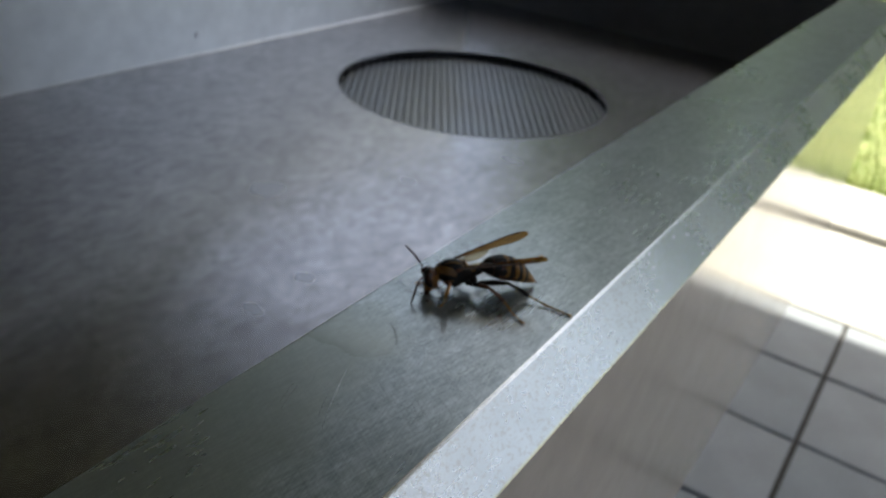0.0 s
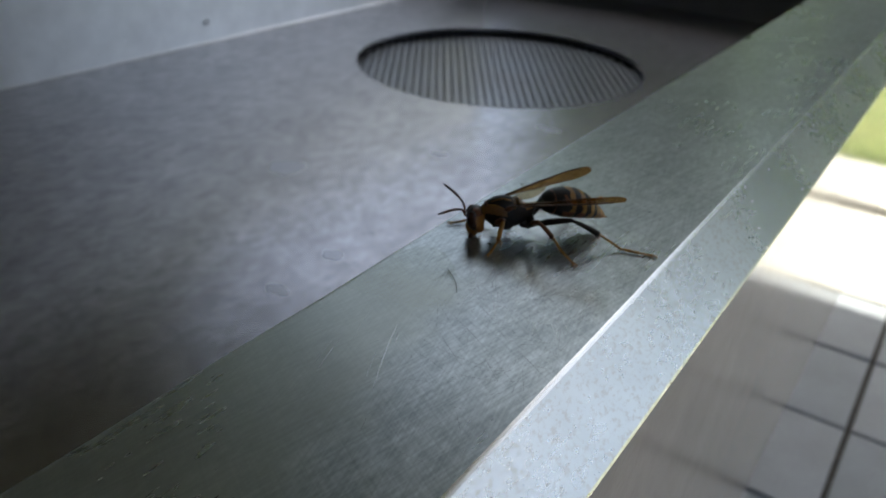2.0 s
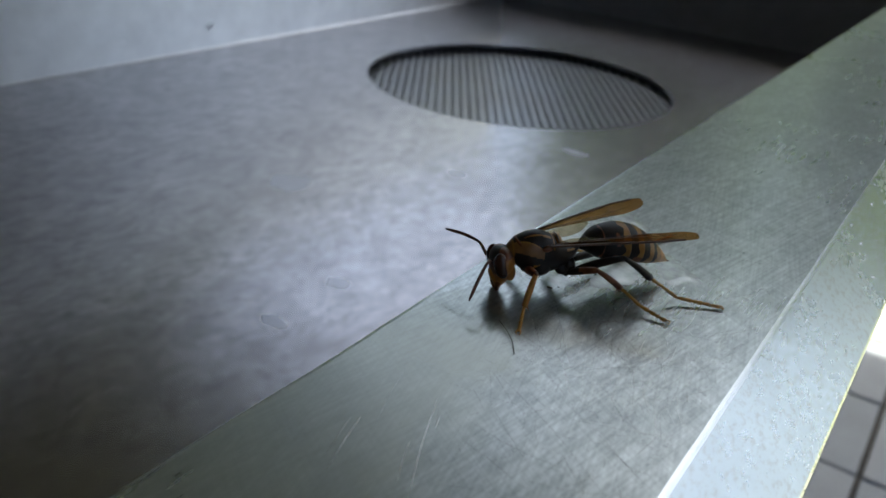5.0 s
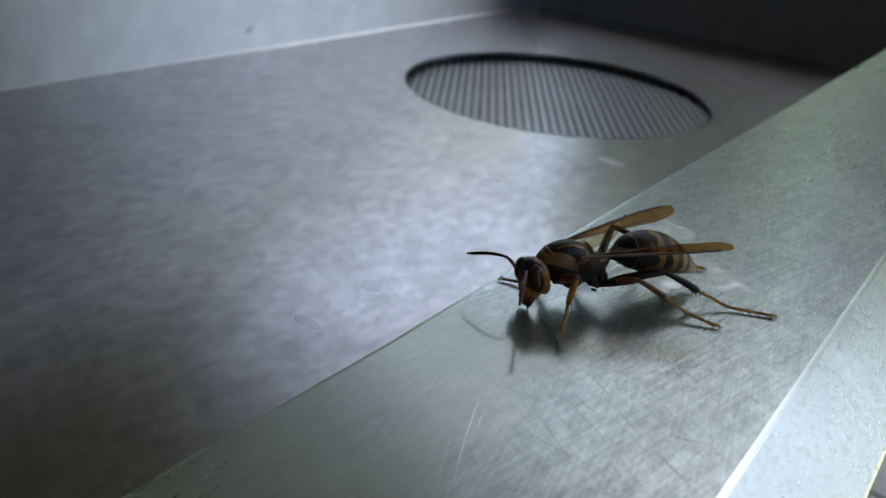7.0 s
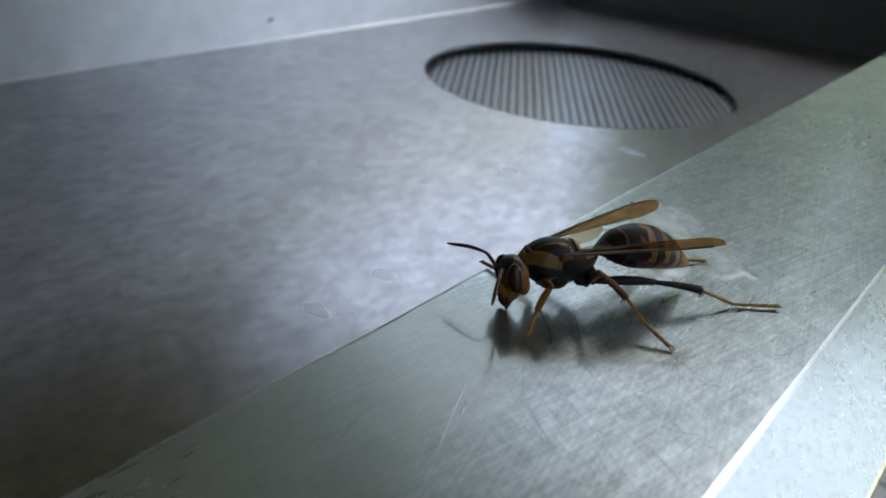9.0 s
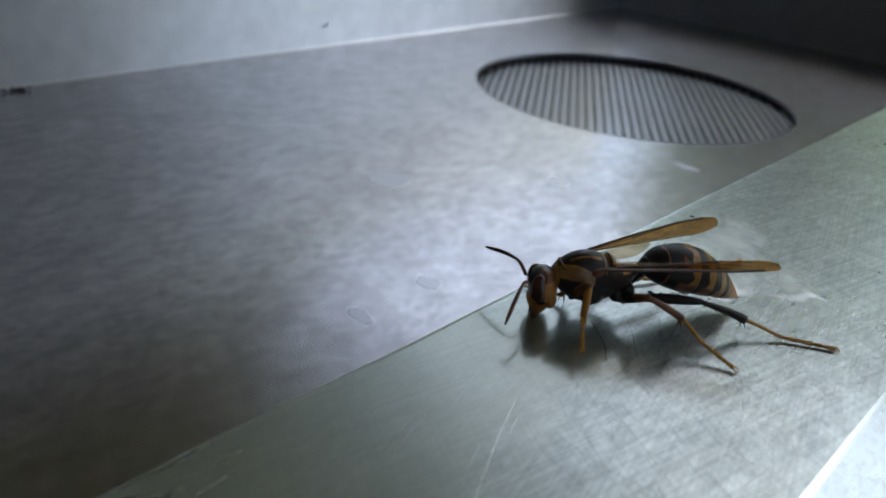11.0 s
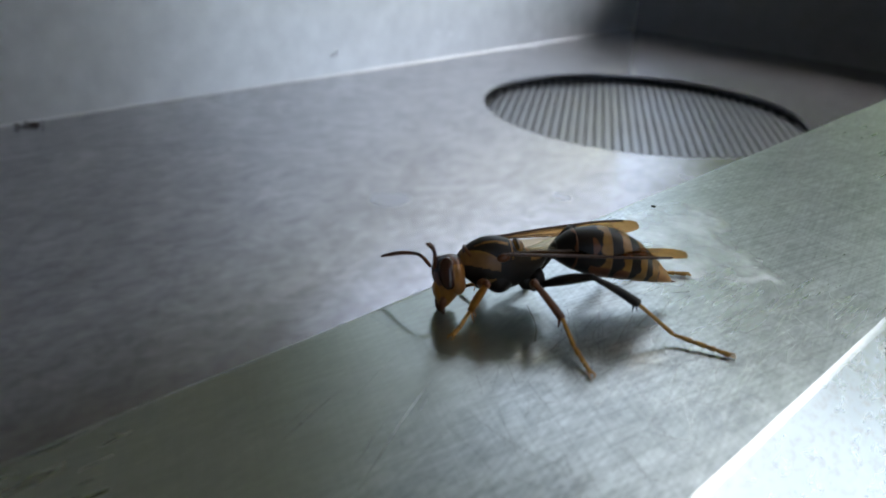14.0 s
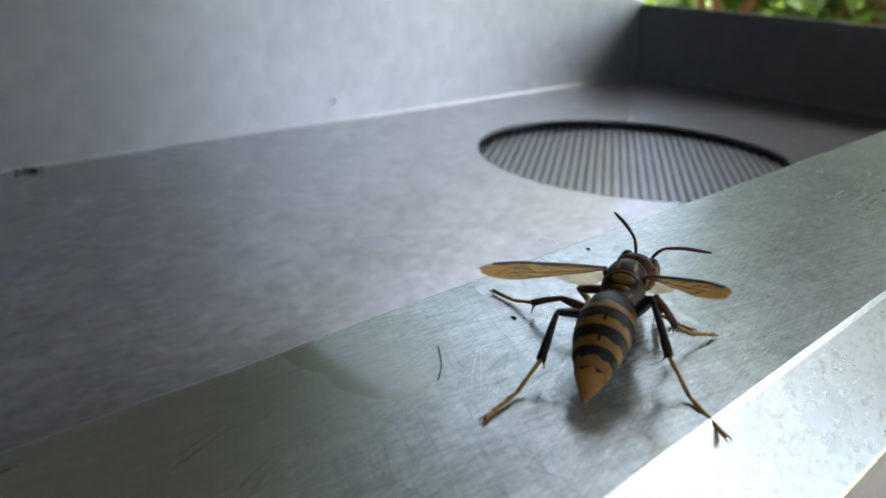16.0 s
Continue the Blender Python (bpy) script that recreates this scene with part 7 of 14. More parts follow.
    walk(limbs["mid", "left"][0], [
        (0, pose(-0.00154, 0.00119, -0.00224, 2.7, -19.6, 118.9)), (0.25, pose(-0.00154, 0.00119, -0.00224, 0.7, -18.3, 119.4)),
        (0.5, pose(-0.00154, 0.00119, -0.00224, -1.4, -17.1, 119.8)), (0.75, pose(-0.00154, 0.00119, -0.00224, -0.9, -16.7, 125)),
        (1, pose(-0.00154, 0.00119, -0.00224, -0.4, -15.7, 130.5)), (1.25, pose(-0.00154, 0.00119, -0.00224, -1.1, -15.9, 127.1)),
        (1.5, pose(-0.00154, 0.00119, -0.00224, -1.7, -14, 125.4)), (1.67, pose(-0.00154, 0.00119, -0.00224, -1.6, -13, 125)),
        (1.75, pose(-0.00154, 0.00119, -0.00224, -2.2, -27.4, 110.4)), (1.83, pose(-0.00154, 0.00119, -0.00224, -2.3, -29.8, 106.3)),
        (2, pose(-0.00154, 0.00119, -0.00224, -2.5, -34, 100.1)), (2.25, pose(-0.00154, 0.00119, -0.00224, -2.6, -31.4, 103.8)),
        (2.5, pose(-0.00154, 0.00119, -0.00224, -2.9, -28.6, 107.5)), (2.75, pose(-0.00154, 0.00119, -0.00224, -4.1, -31.2, 104.6)),
        (3, pose(-0.00154, 0.00119, -0.00224, -4.9, -33.4, 102.1)), (3.25, pose(-0.00154, 0.00119, -0.00224, -4, -34.4, 101.1)),
        (3.5, pose(-0.00154, 0.00119, -0.00224, -2.3, -35.2, 100.3)), (3.75, pose(-0.00154, 0.00119, -0.00224, -0.6, -32.7, 104.6)),
        (4, pose(-0.00154, 0.00119, -0.00224, 0.6, -29.6, 109.4)), (4.25, pose(-0.00154, 0.00119, -0.00224, 1.4, -29.6, 112.3)),
        (4.5, pose(-0.00154, 0.00119, -0.00224, 2.2, -29.6, 115.2)), (4.75, pose(-0.00154, 0.00119, -0.00224, 2.8, -29.5, 118.1)),
        (5, pose(-0.00154, 0.00119, -0.00224, 3.3, -29.2, 121.3)), (5.25, pose(-0.00154, 0.00119, -0.00224, 3.7, -28.7, 124.6)),
        (5.5, pose(-0.00154, 0.00119, -0.00224, 3.9, -27.9, 128)), (5.75, pose(-0.00154, 0.00119, -0.00224, 4, -27, 131.4)),
        (6, pose(-0.00154, 0.00119, -0.00224, 4, -25.9, 134.7)), (6.25, pose(-0.00154, 0.00119, -0.00224, 3.9, -24.9, 137.9)),
        (6.5, pose(-0.00154, 0.00119, -0.00224, 3.7, -24.1, 140.7)), (6.75, pose(-0.00154, 0.00119, -0.00224, 3.8, -25.3, 139.8)),
        (7, pose(-0.00154, 0.00119, -0.00224, 3.9, -26.5, 138.9)), (7.25, pose(-0.00154, 0.00119, -0.00224, 3.5, -24.4, 141.5)),
        (7.5, pose(-0.00154, 0.00119, -0.00224, 2.9, -21.8, 144.3)), (7.67, pose(-0.00154, 0.00119, -0.00224, 2.1, -19.6, 133.6)),
        (7.75, pose(-0.00154, 0.00119, -0.00224, 1.2, -36.1, 110.5)), (7.83, pose(-0.00154, 0.00119, -0.00224, 0.3, -29.6, 107.9)),
        (8, pose(-0.00154, 0.00119, -0.00224, -1.4, -33, 84.7)), (8.25, pose(-0.00154, 0.00119, -0.00224, -0.5, -38.2, 80.1)),
        (8.5, pose(-0.00154, 0.00119, -0.00224, 0.4, -42.4, 76)), (8.75, pose(-0.00154, 0.00119, -0.00224, 0.5, -42.4, 77.6)),
        (9, pose(-0.00154, 0.00119, -0.00224, 0.5, -41.8, 80.1)), (9.25, pose(-0.00154, 0.00119, -0.00224, 0.5, -40.9, 83.2)),
        (9.5, pose(-0.00154, 0.00119, -0.00224, 0.4, -39.6, 86.6)), (9.75, pose(-0.00154, 0.00119, -0.00224, 0.2, -38.1, 90.1)),
        (10, pose(-0.00154, 0.00119, -0.00224, 0, -36.6, 93.5)), (10.25, pose(-0.00154, 0.00119, -0.00224, -0.3, -35.1, 96.6)),
        (10.5, pose(-0.00154, 0.00119, -0.00224, -0.7, -33.7, 99.4)), (10.75, pose(-0.00154, 0.00119, -0.00224, -1.1, -32.6, 101.6)),
        (11, pose(-0.00154, 0.00119, -0.00224, -1.5, -31.8, 103.1)), (11.25, pose(-0.00154, 0.00119, -0.00224, -2.4, -32.7, 102.2)),
        (11.5, pose(-0.00154, 0.00119, -0.00224, -3, -32.2, 103.3)), (12, pose(-0.00154, 0.00119, -0.00224, -2.7, -32.8, 106)),
        (12.25, pose(-0.00154, 0.00119, -0.00224, -1.4, -28.3, 112.9)), (12.5, pose(-0.00154, 0.00119, -0.00224, -0.3, -21.2, 121.9)),
        (12.67, pose(-0.00154, 0.00119, -0.00224, -0.1, -15.3, 118.4)), (12.75, pose(-0.00154, 0.00119, -0.00224, -0.1, -28.4, 98.1)),
        (12.83, pose(-0.00154, 0.00119, -0.00224, 0, -24.9, 96.1)), (13, pose(-0.00154, 0.00119, -0.00224, 0, -25.9, 81.6)),
        (13.5, pose(-0.00154, 0.00119, -0.00224, -1.4, -29, 73.5)), (13.75, pose(-0.00154, 0.00119, -0.00224, -1.8, -29.9, 73.2)),
        (14, pose(-0.00154, 0.00119, -0.00224, -1.8, -29.5, 74.6)), (14.25, pose(-0.00154, 0.00119, -0.00224, 0.7, -28.8, 85.9)),
        (14.5, pose(-0.00154, 0.00119, -0.00224, 2.6, -26.1, 97.6)), (14.75, pose(-0.00154, 0.00119, -0.00224, 2, -10.4, 96.9)),
        (15, pose(-0.00154, 0.00119, -0.00224, 1, -0.5, 92.9)), (15.1, pose(-0.00154, 0.00119, -0.00224, -0.4, -20.2, 90.2)),
        (15.2, pose(-0.00154, 0.00119, -0.00224, -2.8, -17, 90.2)), (15.3, pose(-0.00154, 0.00119, -0.00224, -5.9, -10.6, 90.8)),
        (15.4, pose(-0.00154, 0.00119, -0.00224, 0.2, -20.6, 113.4)), (15.5, pose(-0.00154, 0.00119, -0.00224, 0.5, -8.2, 50.4)),
        (15.6, pose(-0.00154, 0.00119, -0.00224, -1, -18.9, 36.9)), (15.7, pose(-0.00154, 0.00119, -0.00224, 5.4, -12.7, 69.9)),
        (15.8, pose(-0.00154, 0.00119, -0.00224, 1.6, -13, 63.5)), (15.9, pose(-0.00154, 0.00119, -0.00224, 1.2, -20.5, 62.9)),
        (16, pose(-0.00154, 0.00119, -0.00224, 2.1, -7.6, 79.9)),
    ])
    walk(limbs["mid", "left"][1], [
        (0, pose(-0.00353, 0.00479, -0.00078, 3.4, 34.9, 156.9)), (0.25, pose(-0.00357, 0.0048, -0.00087, 1.8, 37.3, 163.2)),
        (0.5, pose(-0.00362, 0.00481, -0.00096, 0.6, 39.5, 171.1)), (0.75, pose(-0.00394, 0.00461, -0.00099, 1, 40, 174.5)),
        (1, pose(-0.00427, 0.00438, -0.00106, 1.3, 39.8, 176.4)), (1.25, pose(-0.00407, 0.00454, -0.00105, 0.7, 34.1, 171.7)),
        (1.5, pose(-0.004, 0.00464, -0.00119, -0.1, 26.7, 164.2)), (1.67, pose(-0.00398, 0.00467, -0.00116, -0.2, 28.1, 159.6)),
        (1.75, pose(-0.00289, 0.00482, -0.00023, 1.4, 41.4, -173.9)), (1.83, pose(-0.00261, 0.00482, -0.00007, 2.2, 40.1, -160.5)),
        (2, pose(-0.00218, 0.00475, 0.0002, 2.8, 49.2, -162.7)), (2.25, pose(-0.00243, 0.0048, 0.00003, 3.5, 48.8, -161.4)),
        (2.5, pose(-0.00269, 0.00484, -0.00015, 4.1, 48.4, -161.5)), (2.75, pose(-0.00249, 0.0048, 0.00002, 2.2, 46.9, -175.9)),
        (3, pose(-0.00231, 0.00475, 0.00016, 0.2, 44.1, 172.7)), (3.25, pose(-0.00223, 0.00472, 0.00022, 1.7, 44.4, -179.8)),
        (3.5, pose(-0.00218, 0.0047, 0.00027, 2.9, 44.3, -172)), (3.75, pose(-0.00247, 0.00474, 0.00012, 2, 40.3, -177.1)),
        (4, pose(-0.00281, 0.00477, -0.00009, 1.3, 36, 177.4)), (4.25, pose(-0.00298, 0.0047, -0.00009, 1.1, 35.4, 177.7)),
        (4.5, pose(-0.00316, 0.00462, -0.00009, 0.9, 34.8, 177.9)), (4.75, pose(-0.00334, 0.00454, -0.00009, 0.8, 34.1, 177.8)),
        (5, pose(-0.00352, 0.00445, -0.00011, 0.7, 33.3, 177.4)), (5.25, pose(-0.00372, 0.00434, -0.00015, 0.6, 32.3, 176.6)),
        (5.5, pose(-0.00392, 0.00423, -0.0002, 0.7, 31.1, 175.4)), (5.75, pose(-0.00412, 0.00411, -0.00026, 0.8, 29.6, 173.8)),
        (6, pose(-0.00431, 0.00398, -0.00033, 0.9, 27.9, 172.2)), (6.25, pose(-0.00448, 0.00384, -0.0004, 1, 26.1, 170.8)),
        (6.5, pose(-0.00463, 0.00371, -0.00046, 1.1, 24.5, 170)), (6.75, pose(-0.00456, 0.00373, -0.00038, 1.3, 25.4, 170.8)),
        (7, pose(-0.00449, 0.00376, -0.00029, 1.5, 26.4, 171.8)), (7.25, pose(-0.00465, 0.00366, -0.00044, 1.7, 27, 175.6)),
        (7.5, pose(-0.00483, 0.00355, -0.00062, 1.9, 26.9, 178.7)), (7.67, pose(-0.00438, 0.00417, -0.00078, 2.2, 28.2, 167.2)),
        (7.75, pose(-0.00278, 0.00449, 0.00033, 2.4, 42.3, 178.3)), (7.83, pose(-0.00271, 0.0048, -0.00009, 1.8, 39.6, 152.4)),
        (8, pose(-0.0012, 0.00483, 0.00014, 1.2, 37.9, 147)), (8.25, pose(-0.00095, 0.00457, 0.00046, 2.4, 39.7, 153.5)),
        (8.5, pose(-0.00076, 0.00431, 0.0007, 3.4, 40.8, 158.6)), (8.75, pose(-0.00085, 0.00434, 0.0007, 3.3, 39.9, 161.2)),
        (9, pose(-0.00099, 0.00439, 0.00067, 3.1, 39.1, 163.2)), (9.25, pose(-0.00115, 0.00447, 0.00061, 2.9, 38.3, 164.6)),
        (9.5, pose(-0.00135, 0.00455, 0.00054, 2.6, 37.4, 165.7)), (9.75, pose(-0.00155, 0.00462, 0.00045, 2.3, 36.5, 166.5)),
        (10, pose(-0.00176, 0.00468, 0.00036, 2.1, 35.4, 167.1)), (10.25, pose(-0.00196, 0.00473, 0.00027, 1.8, 34.2, 167.7)),
        (10.5, pose(-0.00213, 0.00477, 0.00018, 1.5, 32.9, 168.4)), (10.75, pose(-0.00228, 0.00479, 0.00011, 1.4, 31.6, 169.5)),
        (11, pose(-0.00239, 0.0048, 0.00006, 1.3, 30.1, 171)), (11.25, pose(-0.00232, 0.00478, 0.00011, 1.4, 30.9, 172.7)),
        (11.5, pose(-0.00239, 0.00478, 0.00009, 1.6, 31.8, 173)), (12, pose(-0.00255, 0.00472, 0.00012, 0.4, 29.3, 174.5)),
        (12.25, pose(-0.00304, 0.00473, -0.00017, 0.3, 31.4, 177.3)), (12.5, pose(-0.00369, 0.00464, -0.00066, 0.3, 32.3, 176.8)),
        (12.67, pose(-0.00354, 0.00489, -0.00109, 0.2, 31.3, 167.3)), (12.75, pose(-0.00209, 0.00499, -0.00017, 0.4, 44.5, -178.7)),
        (12.83, pose(-0.00196, 0.00512, -0.0004, 0.3, 41.3, 164.8)), (13, pose(-0.00097, 0.00507, -0.00034, 0.4, 43, 158.6)),
        (13.5, pose(-0.00046, 0.00485, -0.00013, 0.2, 41.5, 150.2)), (13.75, pose(-0.00045, 0.00481, -0.00006, 1.5, 42.2, 145.5)),
        (14, pose(-0.00053, 0.00485, -0.00009, 2.5, 42.2, 138.5)), (14.25, pose(-0.00127, 0.005, -0.00014, 3.4, 41.1, 138.4)),
        (14.5, pose(-0.00206, 0.00507, -0.00032, 3.9, 37.8, 135.1)), (14.75, pose(-0.00206, 0.00545, -0.00146, 2.7, 31.3, 121)),
        (15, pose(-0.00177, 0.00555, -0.0022, 1.5, 29.4, 114)), (15.1, pose(-0.00156, 0.00528, -0.00073, 1.3, 69.8, 118)),
        (15.2, pose(-0.00156, 0.00536, -0.00096, 13, 78.5, -76.3)), (15.3, pose(-0.0016, 0.00548, -0.00144, 59.7, 82.2, -78)),
        (15.4, pose(-0.00316, 0.00494, -0.0007, -3.5, 69.3, -38.1)), (15.5, pose(0.00121, 0.00451, -0.00162, -2.1, 29.8, 9.4)),
        (15.6, pose(0.00176, 0.00367, -0.00083, 1.4, 47.5, 73.6)), (15.7, pose(-0.00008, 0.00519, -0.00128, 6.5, 21.5, 109.9)),
        (15.8, pose(0.00035, 0.005, -0.00116, 2.1, 27.9, 75.7)), (15.9, pose(0.00032, 0.00483, -0.00071, 1.5, 37, 67.2)),
        (16, pose(-0.00078, 0.00545, -0.00166, 1.5, 29.7, 67.8)),
    ])
    walk(limbs["mid", "left"][2], [
        (0, pose(-0.0064, 0.00602, -0.00296, 2.4, 18.2, 110.1)), (0.25, pose(-0.00648, 0.00567, -0.00318, 0.5, 18.7, 112.3)),
        (0.5, pose(-0.00652, 0.00526, -0.00338, -1.4, 20, 117.4)), (0.75, pose(-0.00685, 0.00489, -0.00344, -1.1, 20, 120.3)),
        (1, pose(-0.0072, 0.00457, -0.0035, -0.7, 19.6, 120.9)), (1.25, pose(-0.0072, 0.00499, -0.00319, -1.2, 22, 125.6)),
        (1.5, pose(-0.00728, 0.00557, -0.0029, -1.5, 23.7, 131.6)), (1.67, pose(-0.00714, 0.00585, -0.00306, -1.1, 21.8, 137.6)),
        (1.75, pose(-0.00574, 0.00451, -0.00276, -1.6, 11.6, 121.5)), (1.83, pose(-0.00536, 0.00385, -0.00253, -2.3, 25, 98.8)),
        (2, pose(-0.00456, 0.00401, -0.00269, -1.8, 23.7, 110.5)), (2.25, pose(-0.00481, 0.004, -0.00284, -1.8, 25.2, 114.6)),
        (2.5, pose(-0.0051, 0.00404, -0.003, -2.2, 26.5, 117.1)), (2.75, pose(-0.00508, 0.00461, -0.00276, -3, 27.7, 119)),
        (3, pose(-0.00502, 0.0051, -0.00249, -3.8, 28.7, 119)), (3.25, pose(-0.00496, 0.00471, -0.00245, -2.7, 30.4, 119.5)),
        (3.5, pose(-0.00489, 0.00432, -0.00239, -0.9, 31.4, 123.4)), (3.75, pose(-0.00537, 0.00459, -0.00235, 0.1, 29, 125.1)),
        (4, pose(-0.00589, 0.00491, -0.00233, 0.8, 26.3, 126.3)), (4.25, pose(-0.00609, 0.00483, -0.00229, 1.4, 25.1, 127.4)),
        (4.5, pose(-0.00629, 0.00474, -0.00226, 2, 23.9, 128.3)), (4.75, pose(-0.00649, 0.00466, -0.00223, 2.5, 22.7, 129)),
        (5, pose(-0.00671, 0.00459, -0.00221, 3, 21.6, 129.6)), (5.25, pose(-0.00693, 0.00453, -0.00219, 3.4, 20.5, 130.1)),
        (5.5, pose(-0.00717, 0.00449, -0.00217, 3.7, 19.5, 130.6)), (5.75, pose(-0.00741, 0.00446, -0.00215, 4, 18.7, 130.9)),
        (6, pose(-0.00765, 0.00443, -0.00212, 4.2, 18.1, 131.3)), (6.25, pose(-0.00786, 0.00439, -0.00208, 4.3, 17.9, 131.8)),
        (6.5, pose(-0.00804, 0.00431, -0.00204, 4.3, 18, 132.4)), (6.75, pose(-0.00796, 0.00428, -0.00202, 4.1, 18.6, 135.5)),
        (7, pose(-0.00787, 0.00424, -0.00199, 3.8, 20.2, 139.4)), (7.25, pose(-0.00804, 0.00392, -0.00217, 3.4, 21.8, 145.2)),
        (7.5, pose(-0.00823, 0.00363, -0.00234, 2.9, 24.2, 150.2)), (7.67, pose(-0.00765, 0.00492, -0.00258, 2.2, 23.6, 161.6)),
        (7.75, pose(-0.0056, 0.00458, -0.00224, 1.3, 7.8, 126.8)), (7.83, pose(-0.00531, 0.00616, -0.00252, -0.3, 26, 89.5)),
        (8, pose(-0.00373, 0.00647, -0.00221, -0.6, 28.3, 103.9)), (8.25, pose(-0.00358, 0.00588, -0.00198, 0.8, 32.3, 110.1)),
        (8.5, pose(-0.00345, 0.00537, -0.00179, 2.3, 35.7, 117.6)), (8.75, pose(-0.00362, 0.00528, -0.00175, 2.3, 35.9, 119.6)),
        (9, pose(-0.00382, 0.00525, -0.00173, 2.2, 35.6, 121.2)), (9.25, pose(-0.00404, 0.00526, -0.00175, 2, 35, 122.5)),
        (9.5, pose(-0.00428, 0.00529, -0.00178, 1.8, 34.2, 123.6)), (9.75, pose(-0.00453, 0.00534, -0.00181, 1.4, 33.3, 124.5)),
        (10, pose(-0.00479, 0.00538, -0.00185, 1.1, 32.5, 125.4)), (10.25, pose(-0.00504, 0.00541, -0.00188, 0.7, 32, 126.4)),
        (10.5, pose(-0.00527, 0.00541, -0.00189, 0.3, 31.8, 127.5)), (10.75, pose(-0.00548, 0.00538, -0.00188, 0, 32.1, 129)),
        (11, pose(-0.00565, 0.00531, -0.00185, -0.3, 32.9, 130.9)), (11.25, pose(-0.00556, 0.0052, -0.00184, -0.2, 38.4, 143.6)),
        (11.5, pose(-0.00561, 0.00518, -0.00192, 0.6, 42.9, 156.6)), (12, pose(-0.00586, 0.00503, -0.00175, -0.6, 41.9, 155.7)),
        (12.25, pose(-0.00629, 0.00488, -0.00216, -0.4, 36, 154.9)), (12.5, pose(-0.00691, 0.00482, -0.0027, 0, 29, 153)),
        (12.67, pose(-0.00672, 0.00561, -0.00307, 0.2, 24, 159.8)), (12.75, pose(-0.00481, 0.00493, -0.00284, 0.1, 4.7, 128.6)),
        (12.83, pose(-0.00473, 0.00587, -0.00292, 0, 23.3, 92.8)), (13, pose(-0.00357, 0.00609, -0.00294, 0.1, 21.8, 104.4)),
        (13.5, pose(-0.00294, 0.00627, -0.00266, -1, 24.7, 98.6)), (13.75, pose(-0.00278, 0.00641, -0.00263, -0.7, 25.7, 99.2)),
        (14, pose(-0.00265, 0.00672, -0.00265, -0.2, 26.3, 98.5)), (14.25, pose(-0.00342, 0.00691, -0.00264, 1.4, 25.3, 101.1)),
        (14.5, pose(-0.0042, 0.0072, -0.00266, 2.9, 23.8, 109.5)), (14.75, pose(-0.00374, 0.00824, -0.00344, 2.3, 23.1, 106.8)),
        (15, pose(-0.00312, 0.00858, -0.00407, 1.3, 25.5, 104.7)), (15.1, pose(-0.00217, 0.00645, -0.00431, 0.2, 19, 109)),
        (15.2, pose(-0.00138, 0.00462, -0.0047, -1.6, 27.2, 111)), (15.3, pose(-0.0015, 0.00497, -0.00521, -4.3, 30.1, 112.7)),
        (15.4, pose(-0.0021, 0.00411, -0.00427, 0.8, 25.2, 128.9)), (15.5, pose(0.00448, 0.00506, -0.00352, -2.6, 26.6, -0.9)),
        (15.6, pose(0.00249, 0.00614, -0.00364, -0.9, 31.6, 41)), (15.7, pose(-0.00128, 0.00852, -0.00268, 5.3, 26.8, 64.2)),
        (15.8, pose(0.00119, 0.00826, -0.00304, 1.4, 22.6, 57.5)), (15.9, pose(0.0015, 0.00763, -0.00301, 1, 19.7, 56.7)),
        (16, pose(0.00047, 0.00851, -0.00355, 0.9, 20, 59.8)),
    ])
